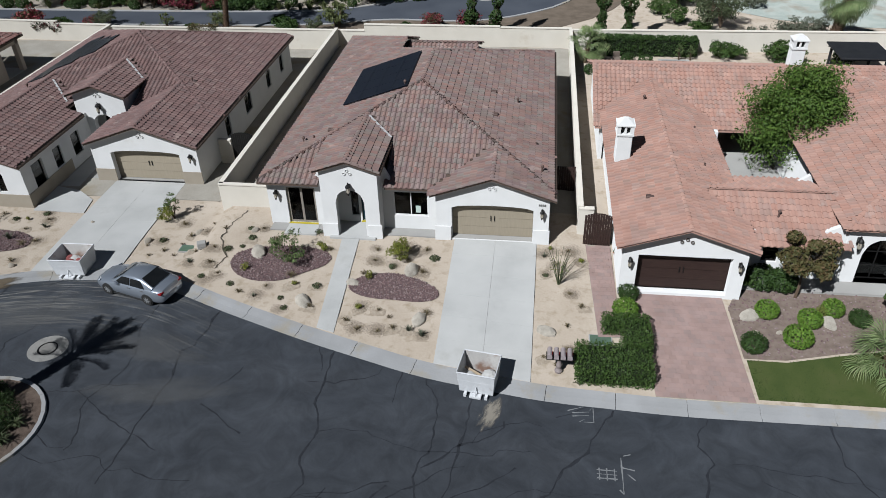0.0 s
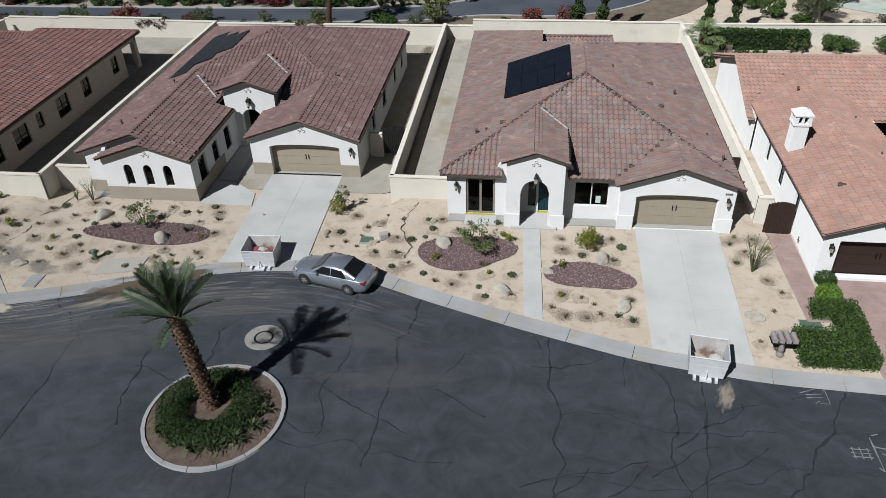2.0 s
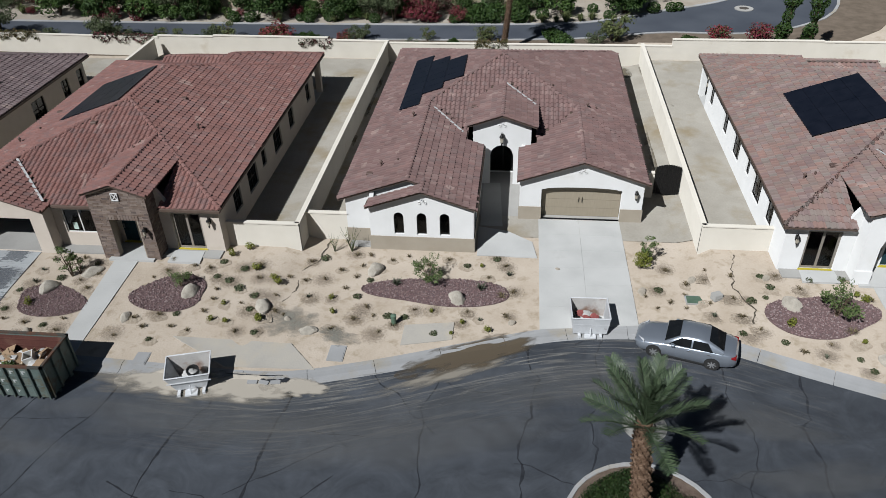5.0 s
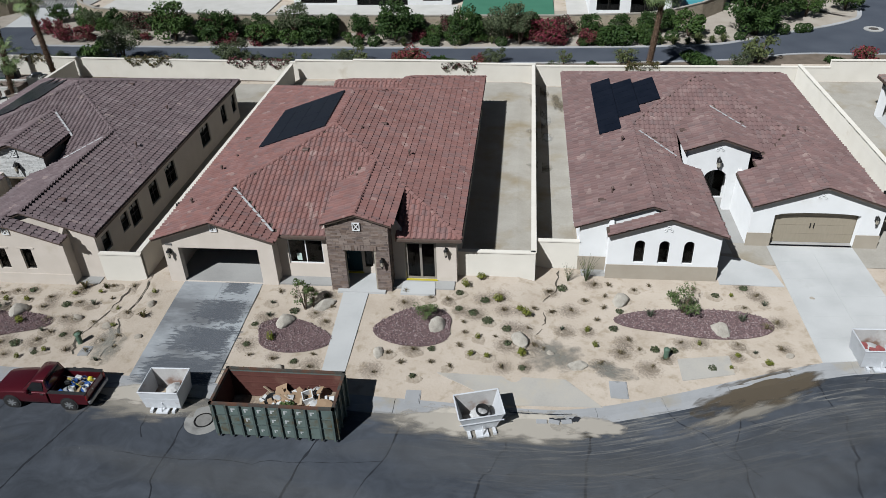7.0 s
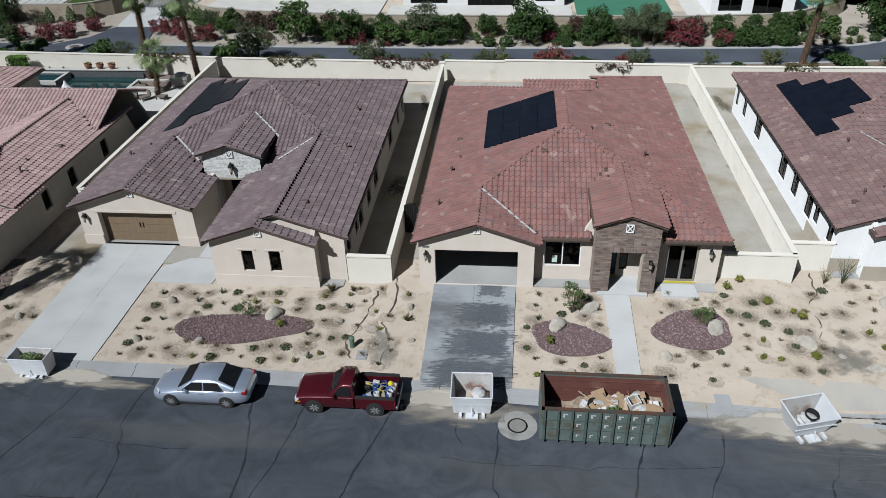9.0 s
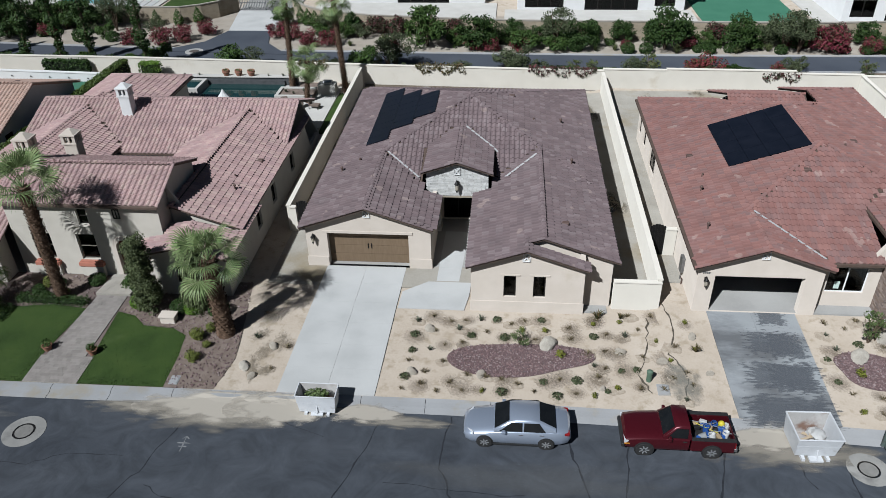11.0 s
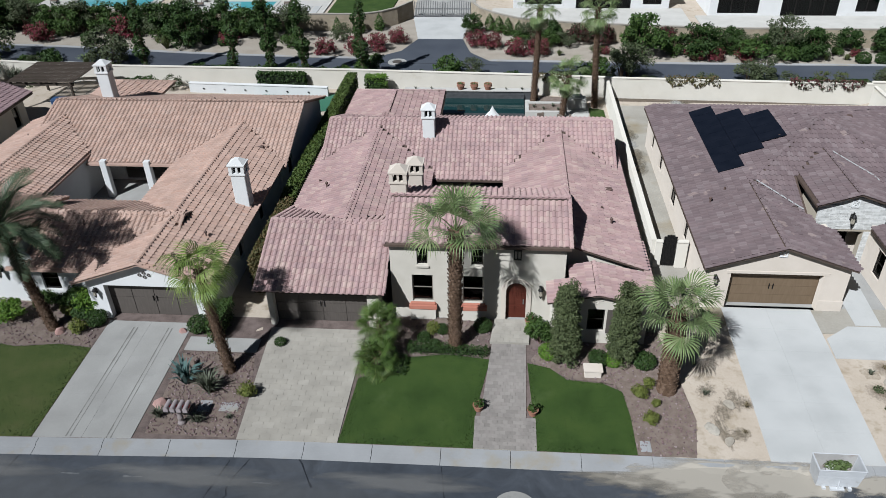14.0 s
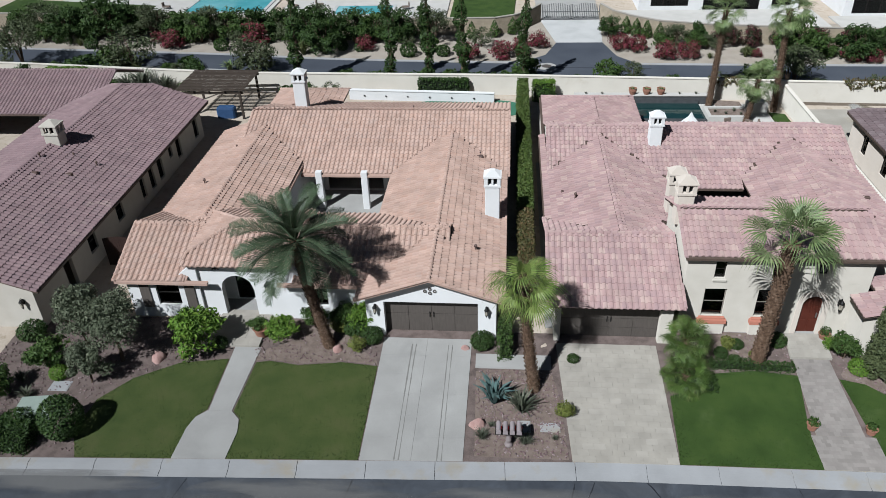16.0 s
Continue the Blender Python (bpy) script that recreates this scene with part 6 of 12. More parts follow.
# orange-roofed house with a dark garage door
solC = [
    gable_x(51.4, 5.25, 8.35, 31.0, 45.4, 57.6, Q),
    gable_y(12.1, 4.82, 8.75, 15.5, 30.7, 52.0, Q),
    gable_x(35.7, 4.35, 12.2, 20.2, 32.3, 39.2, Q),
    gable_y(25.0, 5.9, 19.8, 33.0, 32.6, 48.0, Q, 37.8),
]
houseC, frC, topC = old_house("white stucco house with orange tile roofs and a dark garage", 0.7, solC, T_C, (13, 31, 0.7), T_C)
part("floor_slab", MB().box(9.2, 32, 0.3, 30, 57, 0.68), CONCRETE2, houseC, "concrete floor and courtyard slab")
go = (0.8, 5.35, -0.02, 2.25)
wall(houseC, frC, (9.1, 31.2), (15.15, 31.2), topC, [go], 0.4, material=WHITE, breaks=(3.2,))
garage_door(houseC, frC, (9.1, 31.2), (15.15, 31.2), go, DARKWOOD, 0.45, "dark brown sectional garage door, closed", 4, 1)
fill_walls(houseC, frC, topC, [((8.75, 57.0), (8.75, 45.8), []), ((9.1, 45.8), (9.1, 31.2), [(3.0, 3.8, 0.9, 2.2), (6.0, 7.0, 0.9, 2.2), (9.5, 10.3, 0.9, 2.2)]), ((15.15, 31.2), (15.15, 33.1), []), ((15.15, 33.1), (20.2, 33.1), [(1.2, 2.0, 0.9, 2.2)]), ((15.5, 39.0), (15.5, 45.6), [(2.0, 4.5, 0.02, 2.3)]), ((20.2, 38.8), (15.5, 38.8), []), ((30.5, 57.0), (8.75, 57.0), []), ((20.2, 48.0), (20.2, 33.1), [])], WHITE)
wall(houseC, frC, (20.2, 33.0), (32.0, 33.0), topC, [(0.9, 2.7, -0.02, 2.6, True)], 0.45, material=WHITE)
window(houseC, frC, (20.2, 33.0), (32.0, 33.0), (0.9, 2.7, 0.0, 2.5), 2, 3, IRON, 0.4, "black iron entry gate", "entry_gate")
part("column", MB().bbox(15.6, 44.7, 0.6, 16.0, 45.1, 3.4, 0.03), WHITE, houseC, "square white courtyard column")
dots(houseC, 12.1, 31.2, 3.85, GREYDOOR, ((-0.25, -0.02), (0.25, -0.02), (0, 0.12)))
lantern(houseC, 9.5, 31.16, 2.6)
lantern(houseC, 14.8, 31.16, 2.6)
lantern(houseC, 20.7, 32.96, 3.2, s=1.3)
chimney(houseC, 9.55, 39.6, 3.0, 6.5, 0.85, WHITE)
chimney(houseC, 22.6, 54.0, 4.0, 6.7, 0.9, WHITE)
vents(houseC, solC, [(11.4, 46.5), (14.0, 38.5), (10.6, 34.5), (17.0, 34.0), (14.2, 43.5)])

# solar arrays and vents of the newer houses
solar(houseA, solA, [(-7.72 + 1.06 * i, 43.1 + 1.56 * j) for i in range(4) for j in range(4)], 1.04, 1.54, -1)
solar(houseD, solD, [(-54.15 + 1.1 * i, 43.3 + 1.51 * j) for i in range(4) for j in range(4)], 1.08, 1.49, -1)
solar(houseB, solB, [(-32.75 + 1.38 * i, y0 + 1.03 * j) for i, y0, n in ((0, 47.95, 9), (1, 49.7, 6), (2, 50.8, 4)) for j in range(n)], 1.36, 1.01, -1)
solar(houseE, solE, [(-76.55 + 1.47 * i, y0 + 1.04 * j) for i, y0, n in ((0, 46.95, 9), (1, 48.45, 6), (2, 49.25, 4)) for j in range(n)], 1.45, 1.02, -1)
vents(houseA, solA, [(-9.2, 39.0), (-8.6, 39.2), (-7.6, 39.6), (-3.7, 43.5), (-0.7, 46.5), (1.7, 45.6), (3.3, 45.2), (4.6, 40.2), (2.0, 42.3), (5.0, 37.2)])
vents(houseD, solD, [(-56.0, 41.5), (-55.6, 43.2), (-55.8, 46.0), (-56.4, 37.6), (-47.6, 44.0), (-46.5, 45.5), (-44.5, 42.5), (-47.0, 39.0), (-50.5, 41.3)])
vents(houseB, solB, [(-32.6, 40.1), (-31.6, 40.2), (-33.2, 39.5), (-20.2, 48.5), (-19.6, 48.8), (-27.6, 47.3), (-31.5, 46.2), (-22.5, 50.2)])
vents(houseE, solE, [(-77.6, 44.0), (-76.6, 45.0), (-64.0, 37.2), (-63.2, 45.0), (-65.5, 50.0), (-67.0, 53.0), (-63.6, 51.0), (-72.5, 49.5)])


# valley flashings
def flashing(house, sol, p, q):
    mb = MB()
    n = 8
    d = Vector((q[0] - p[0], q[1] - p[1])).normalized()
    for i in range(n + 1):
        x, y = lerp(p[0], q[0], i / n), lerp(p[1], q[1], i / n)
        for s in (-0.07, 0.07):
            mb.v.append((x - d.y * s, y + d.x * s, height(sol, x, y) + 0.13))
    mb.f = [(2 * i, 2 * i + 1, 2 * i + 3, 2 * i + 2) for i in range(n)]
    part("valley_flashing", mb, FLASH, house, "pale metal strip in the roof valley")


flashing(houseA, solA, (-5.35, 40.3), (-3.75, 38.6))
flashing(houseD, solD, (-54.0, 38.2), (-51.0, 35.2))
flashing(houseB, solB, (-30.3, 47.5), (-28.2, 45.3))
flashing(houseB, solB, (-25.6, 49.8), (-23.6, 47.9))
flashing(houseE, solE, (-74.8, 45.3), (-72.6, 43.2))
flashing(houseE, solE, (-70.0, 47.6), (-67.8, 45.4))
flashing(houseE, solE, (-65.4, 45.0), (-67.3, 43.0))


# dark gates beside the garages
def side_gate(x0, x1, y, z, h=1.9, arch=True, material=None, label="dark wooden side gate, closed"):
    t = thing("side_gate", ((x0 + x1) / 2, y, z), label, "gate")
    n = max(4, round((x1 - x0) / 0.14))
    for i in range(n):
        a, b = lerp(x0, x1, i / n), lerp(x0, x1, (i + 1) / n)
        top = h + (0.18 * math.sin(math.pi * (i + 0.5) / n) if arch else 0)
        part("board", MB().box(a + 0.006, y - 0.03, z + 0.03, b - 0.006, y + 0.03, z + top), material or DARKWOOD, t)
    part("rail", MB().box(x0, y + 0.03, z + 0.4, x1, y + 0.07, z + 0.52), material or DARKWOOD, t)
    part("rail", MB().box(x0, y + 0.03, z + 1.4, x1, y + 0.07, z + 1.52), material or DARKWOOD, t)


side_gate(-16.05, -14.5, 44.0, 0.5, material=IRON, label="black metal side gate, closed")
side_gate(-80.3, -79.55, 42.2, 0.45, material=IRON, label="black metal side gate, closed")
side_gate(-58.85, -57.95, 40.2, 0.62, material=IRON, label="black metal side gate, closed")
run_wall("wall_return_d", [(-57.92, 40.2), (-57.3, 40.2)], 1.75, label="short cream wall beside a dark arched gate")
mt = thing("meter_panel", (-57.3, 37.7, 1.3), "grey metal meter panel with a conduit on a side wall", "meter panel")
part("cabinet", MB().bbox(-57.46, 37.45, 1.2, -57.28, 37.95, 2.15, 0.015), ALU, mt, "grey metal cabinet")
part("conduit", MB().tube([(-57.36, 37.7, 0.55), (-57.36, 37.7, 1.2)], 0.03, 6), ALU, mt, "thin conduit")
part("conduit", MB().tube([(-57.36, 37.25, 0.55), (-57.36, 37.25, 0.95), (-57.45, 37.2, 1.1)], 0.04, 6), VENT, mt, "short dark pipe")
side_gate(7.45, 8.95, 35.3, 0.65, 1.9)
side_gate(5.95, 7.1, 41.0, 0.7, 1.8, False)
side_gate(-128.8, -126.8, 41.5, 0.45, 1.9)


# the older houses' true depth
for old in (houseF, houseG, houseH):
    old.scale.y = 0.925

# ---- vehicles, skips and street furniture ----
PAINT_SILVER = mat("silver car paint", [(0.517, 0.5819, 0.695), (0.561, 0.6259, 0.7399)], 30, 0.28, 0.0, metal=0.7, coat=0.6, local=True)
PAINT_GREY = mat("grey car paint", [(0.38, 0.42, 0.48), (0.42, 0.46, 0.52)], 30, 0.28, 0.0, metal=0.7, coat=0.6, local=True)
PAINT_RED = mat("maroon car paint", [(0.062, 0.0056, 0.0098), (0.0806, 0.0084, 0.014)], 20, 0.3, 0.0, metal=0.3, coat=0.7, local=True)
CARGLASS = mat("car glass", [(0.008, 0.009, 0.01), (0.014, 0.015, 0.016)], 3, 0.05, 0.0, spec=0.3, local=True)
RUBBER = mat("tyre rubber compound", [(0.016, 0.016, 0.016), (0.028, 0.027, 0.026)], 12, 0.85, 0.2, local=True)
RIM = mat("alloy rim", [(0.26, 0.265, 0.27), (0.34, 0.345, 0.35)], 6, 0.4, 0.0, metal=0.3, local=True)
HEADLAMP = mat("headlamp glass", [(0.45, 0.46, 0.48), (0.6, 0.61, 0.62)], 6, 0.1, 0.0, local=True)
TAILLAMP = mat("tail lamp plastic", [(0.1826, 0.0083, 0.01), (0.249, 0.0124, 0.0133)], 6, 0.2, 0.0, local=True)
BLACKPL = mat("black plastic", [(0.02, 0.02, 0.02), (0.032, 0.032, 0.032)], 8, 0.6, 0.1, local=True)


def loft(stations):
    """stations: (x, [(y, z), ...]) half profiles from the sill up to the middle; mirrored and skinned."""
    mb = MB()
    m = len(stations[0][1])
    full = 2 * m - 1
    for x, prof in stations:
        mb.v += [(x, y, z) for y, z in prof] + [(x, -y, z) for y, z in prof[-2::-1]]
    for i in range(len(stations) - 1):
        for j in range(full - 1):
            a = i * full + j
            mb.f.append((a, a + full, a + full + 1, a + 1))
    mb.f += [tuple(range(full)), tuple(range((len(stations) - 1) * full + full - 1, (len(stations) - 1) * full - 1, -1))]
    mb.f += [(i * full, i * full + full - 1, (i + 1) * full + full - 1, (i + 1) * full) for i in range(len(stations) - 1)]
    return mb


def wheel(parent, x, y, r, w, side):
    prof = [(r * 0.62, -w / 2), (r * 0.93, -w / 2), (r, -w / 2 + 0.03), (r, w / 2 - 0.03), (r * 0.93, w / 2), (r * 0.62, w / 2)]
    m = pose(x, y, r, 90)
    t = part("wheel", MB().lathe(prof, 24).moved(m), RUBBER, parent, "black tyre", smooth=40)
    rim = MB().lathe([(r * 0.6, -w / 2 + 0.05), (r * 0.6, w / 2 - 0.05)], 20)
    for k in range(7):
        a = 2 * math.pi * k / 7
        c, s = math.cos(a), math.sin(a)
        q = [(0.03 * r, -0.09 * r), (0.62 * r, -0.07 * r), (0.62 * r, 0.07 * r), (0.03 * r, 0.09 * r)]
        for zz in (-1, 1):
            rim.add([(px * c - py * s, px * s + py * c, zz * (w / 2 - 0.005) + d) for d in (-0.012, 0.012) for px, py in q], [(3, 2, 1, 0), (4, 5, 6, 7), (0, 1, 5, 4), (1, 2, 6, 5), (2, 3, 7, 6), (3, 0, 4, 7)])
    part("rim", rim.moved(m), RIM, t, "bright spoked alloy rim")


def quadpart(name, pts, material, parent, label="", th=0.012):
    """A thin pane over four points, with its thickness outwards."""
    p = [Vector(q) for q in pts]
    n = (p[1] - p[0]).cross(p[3] - p[0]).normalized() * th
    mb = MB().add(p + [q + n for q in p], [(3, 2, 1, 0), (4, 5, 6, 7), (0, 1, 5, 4), (1, 2, 6, 5), (2, 3, 7, 6), (3, 0, 4, 7)])
    return part(name, mb, material, parent, label)


def sedan(label, paint, L=4.65, W=1.8, H=1.45):
    """Faces -x, middle of the wheelbase at the origin."""
    t = thing("car", (0, 0, 0), label, "car", "parked vehicles")
    w = W / 2
    S = []
    for x, hw, lo, belt, top in ((-2.28, 0.62, 0.38, 0.52, 0.60), (-2.18, 0.76, 0.26, 0.60, 0.70), (-1.95, 0.86, 0.20, 0.68, 0.78), (-1.3, 0.9, 0.2, 0.78, 0.90), (-0.85, 0.9, 0.2, 0.85, 0.98), (0.0, 0.9, 0.19, 0.90, 0.93), (0.9, 0.9, 0.19, 0.93, 0.96), (1.5, 0.9, 0.2, 0.96, 1.04), (1.95, 0.87, 0.24, 0.95, 1.04), (2.25, 0.80, 0.32, 0.88, 0.98), (2.36, 0.68, 0.42, 0.70, 0.80)):
        k = hw * w / 0.9
        S.append((x, [(k * 0.9, lo), (k * 0.985, lo + 0.1), (k, lo + (belt - lo) * 0.55), (k * 0.965, belt - 0.03), (k * 0.92, belt + 0.015), (k * 0.6, top), (0, top + 0.012)]))
    part("body", loft(S), paint, t, "painted steel body", smooth=38)
    C = []
    for x, b, hw, z in ((-0.95, 0.92, 0.83, 0.97), (-0.30, 0.92, 0.66, 1.34), (0.0, 0.92, 0.645, 1.42), (0.55, 0.93, 0.64, 1.45), (1.0, 0.95, 0.645, 1.40), (1.72, 1.0, 0.72, 1.06)):
        C.append((x, [(0.84 * w / 0.9, b - 0.05), (0.83 * w / 0.9, b + 0.02), (lerp(0.83, hw, 0.85) * w / 0.9, lerp(b, z, 0.85)), (hw * 0.9 * w / 0.9, z), (0, z + 0.02)]))
    part("roof", loft(C), paint, t, "painted roof and pillars", smooth=50)
    q = w / 0.9
    e = 0.012
    quadpart("windscreen", [(-0.92, -0.75 * q, 1.03), (-0.92, 0.75 * q, 1.03), (-0.3, 0.59 * q, 1.372), (-0.3, -0.59 * q, 1.372)][::-1], CARGLASS, t, "dark windscreen")
    quadpart("rear_window", [(1.02, 0.57 * q, 1.425), (1.02, -0.57 * q, 1.425), (1.72, -0.66 * q, 1.10), (1.72, 0.66 * q, 1.10)][::-1], CARGLASS, t, "dark rear window")
    for s in (-1, 1):
        y0, y1 = s * 0.848 * q, s * 0.70 * q
        for x0, x1, u0, u1 in ((-0.72, 0.26, -0.22, 0.26), (0.34, 1.28, 0.34, 0.98)):
            pts = [(x0, y0, 0.96), (x1, y0, 0.97), (u1, y1, 1.345), (u0, y1, 1.33)]
            quadpart("side_window", pts if s < 0 else pts[::-1], CARGLASS, t, "dark side window", 0.02)
        part("door_handle", MB().box(0.12, s * 0.89 * q, 0.80, 0.3, s * 0.925 * q, 0.83), ALU, t, "bright handle")
        part("door_handle", MB().box(1.02, s * 0.89 * q, 0.82, 1.2, s * 0.925 * q, 0.85), ALU, t, "bright handle")
        part("mirror", MB().bbox(-0.62, s * 0.86 * q, 0.93, -0.44, s * 1.03 * q, 1.05, 0.03), paint, t, "door mirror")
        part("headlamp", MB().hexa([(-2.17, s * 0.45 * q, 0.60), (-1.86, s * 0.86 * q, 0.66), (-1.86, s * 0.80 * q, 0.66), (-2.0, s * 0.45 * q, 0.6)], [(-2.17, s * 0.45 * q, 0.705), (-1.84, s * 0.865 * q, 0.755), (-1.84, s * 0.80 * q, 0.775), (-2.0, s * 0.45 * q, 0.73)]), HEADLAMP, t, "clear headlamp")
        part("tail_lamp", MB().bbox(2.08, s * 0.52 * q, 0.80, 2.31, s * 0.82 * q, 0.91, 0.02), TAILLAMP, t, "red tail lamp")
        part("sill", MB().box(-1.0, s * 0.86 * q, 0.17, 1.0, s * 0.91 * q, 0.24), BLACKPL, t)
        for x in (-1.35, 1.32):
            part("wheel_arch", MB().lathe([(0.36, -0.05), (0.36, 0.05), (0.05, 0.05)], 20).moved(pose(x, s * 0.868 * q, 0.33, 90)), BLACKPL, t, "dark wheel arch")
            wheel(t, x, s * (0.845 * q), 0.325, 0.2, s)
    part("grille", MB().box(-2.3, -0.45, 0.32, -2.2, 0.45, 0.5), BLACKPL, t, "black grille")
    part("plate", MB().box(2.34, -0.26, 0.56, 2.38, 0.26, 0.68), WHITE, t, "plain white plate")
    return t


def place(t, x, y, z, rz):
    t.matrix_basis = pose(x, y, z, 0, 0, rz)


car = sedan("silver four-door sedan parked at the kerb", PAINT_SILVER)
place(car, -66.5, 26.1, 0.012, 0)
car = sedan("grey four-door sedan parked at the cul-de-sac kerb", PAINT_GREY, W=1.82)
place(car, -16.27, 29.75, 0.012, -16)


def pickup():
    t = thing("pickup_truck", (0, 0, 0), "maroon single-cab pickup with tools heaped in its bed", "pickup", "parked vehicles")
    S = []
    for x, hw, lo, belt, top in ((-2.3, 0.72, 0.45, 0.75, 0.82), (-2.2, 0.82, 0.38, 0.85, 0.93), (-1.6, 0.86, 0.36, 0.95, 1.03), (-0.85, 0.87, 0.36, 1.0, 1.08), (-0.5, 0.87, 0.36, 1.0, 1.06), (0.42, 0.87, 0.36, 1.0, 1.03)):
        S.append((x, [(hw * 0.94, lo), (hw, lo + 0.12), (hw, lo + (belt - lo) * 0.6), (hw * 0.985, belt - 0.02), (hw * 0.93, belt + 0.02), (hw * 0.6, top), (0, top + 0.015)]))
    part("front_body", loft(S), PAINT_RED, t, "bonnet and doors", smooth=38)
    C = []
    for x, hw, z in ((-0.72, 0.80, 1.08), (-0.2, 0.68, 1.56), (0.05, 0.66, 1.62), (0.38, 0.66, 1.60), (0.5, 0.76, 1.06)):
        C.append((x, [(0.82, 0.98), (0.82, 1.04), (lerp(0.82, hw, 0.85), lerp(1.04, z, 0.85)), (hw * 0.92, z), (0, z + 0.02)]))
    part("cab", loft(C), PAINT_RED, t, "cab roof and pillars", smooth=50)
    quadpart("windscreen", [(-0.68, -0.68, 1.12), (-0.68, 0.68, 1.12), (-0.24, 0.6, 1.53), (-0.24, -0.6, 1.53)][::-1], CARGLASS, t, "windscreen")
    quadpart("rear_window", [(0.405, 0.55, 1.52), (0.405, -0.55, 1.52), (0.48, -0.62, 1.14), (0.48, 0.62, 1.14)][::-1], CARGLASS, t, "rear window")
    for s in (-1, 1):
        pts = [(-0.52, s * 0.815, 1.07), (0.32, s * 0.815, 1.07), (0.32, s * 0.705, 1.5), (-0.16, s * 0.705, 1.5)]
        quadpart("side_window", pts if s < 0 else pts[::-1], CARGLASS, t, "side window", 0.02)
        part("mirror", MB().bbox(-0.5, s * 0.84, 1.02, -0.36, s * 1.02, 1.2, 0.03), PAINT_RED, t)
        part("door_handle", MB().box(0.15, s * 0.86, 0.88, 0.3, s * 0.89, 0.92), BLACKPL, t)
        part("headlamp", MB().box(-2.29, s * 0.45, 0.66, -2.1, s * 0.82, 0.82), HEADLAMP, t, "clear headlamp")
        part("indicator", MB().box(-2.27, s * 0.72, 0.6, -2.05, s * 0.845, 0.66), mat("amber lens", [(0.415, 0.166, 0.0166), (0.4565, 0.1992, 0.0249)], 5, 0.3, 0), t, "amber lens")
        part("tail_lamp", MB().box(2.3, s * 0.72, 0.62, 2.345, s * 0.86, 0.92), TAILLAMP, t, "red tail lamp")
        part("bed_side", MB().bbox(0.5, s * 0.70, 0.40, 2.33, s * 0.865, 1.0, 0.03), PAINT_RED, t, "side panel of the bed")
        part("bed_rail", MB().box(0.5, s * 0.69, 1.0, 2.33, s * 0.875, 1.03), BLACKPL, t, "black rail cap")
        for x in (-1.42, 1.40):
            part("wheel_arch", MB().lathe([(0.42, -0.06), (0.42, 0.06), (0.05, 0.06)], 20).moved(pose(x, s * 0.825, 0.36, 90)), BLACKPL, t, "dark wheel arch")
            wheel(t, x, s * 0.80, 0.355, 0.22, s)
    part("bed_floor", MB().box(0.5, -0.7, 0.55, 2.33, 0.7, 0.6), BLACKPL, t, "black bed liner")
    part("bulkhead", MB().box(0.5, -0.7, 0.55, 0.56, 0.7, 1.0), PAINT_RED, t)
    part("tailgate", MB().bbox(2.27, -0.7, 0.45, 2.33, 0.7, 1.0, 0.02), PAINT_RED, t, "tailgate")
    part("bumper", MB().bbox(-2.38, -0.84, 0.42, -2.24, 0.84, 0.6, 0.03), BLACKPL, t, "front bumper")
    part("bumper", MB().bbox(2.33, -0.84, 0.42, 2.46, 0.84, 0.58, 0.03), ALU, t, "rear step bumper")
    part("grille", MB().box(-2.31, -0.42, 0.66, -2.28, 0.42, 0.82), BLACKPL, t, "grille")
    return t


truck = pickup()
place(truck, -59.6, 26.05, 0.012, 0)
# load in the bed
COLS = {"blue": (0.03, 0.09, 0.30), "white": (0.6, 0.6, 0.58), "grey": (0.25, 0.26, 0.27), "yellow": (0.6, 0.5, 0.04), "black": (0.02, 0.02, 0.02), "tan": (0.4, 0.3, 0.18)}
CM = {k: mat(k + " plastic", [tuple(c * 0.85 for c in v), v], 8, 0.5, 0.05, local=True) for k, v in COLS.items()}
bed = random.Random(3)


def bucket(x, y, z, col, r=0.15, h=0.34, tilt=0):
    t = thing("bucket", (0, 0, 0), col + " plastic bucket among tools in a truck bed", "bucket", "tools in the truck bed")
    part("pail", MB().lathe([(r * 0.8, 0), (r, h), (r * 0.92, h), (r * 0.74, 0.03)], 14), CM[col], t)
    part("handle", MB().tube([(r * math.cos(a), 0.02, h + 0.12 * math.sin(a)) for a in map(float, np.linspace(0, math.pi, 7))], 0.008, 5), ALU, t, "wire handle")
    t.matrix_basis = pose(x, y, z, tilt, 0, bed.uniform(0, 360))


for x, y, col, tl in ((-58.65, 25.75, "grey", 60), (-58.3, 26.15, "blue", 0), (-57.6, 25.75, "white", 10), (-57.45, 26.25, "white", 0), (-58.1, 25.6, "white", 20), (-58.0, 26.5, "blue", 35)):
    bucket(x, y, 0.62 + (0.05 if tl else 0), col, tilt=tl)
for i in range(16):
    x, y = bed.uniform(-58.75, -57.4), bed.uniform(25.5, 26.6)
    col = bed.choice(["black", "grey", "tan", "white", "blue"])
    ob = single("tool_box", MB().bbox(-bed.uniform(0.08, 0.2), -0.08, 0, bed.uniform(0.08, 0.2), 0.09, bed.uniform(0.08, 0.22), 0.015), CM[col], col + " hard plastic tool case in a truck bed", "tool case", group="tools in the truck bed")
    ob.matrix_basis = pose(x, y, 0.62 + bed.uniform(0, 0.12), bed.uniform(-15, 15), bed.uniform(-15, 15), bed.uniform(0, 180))
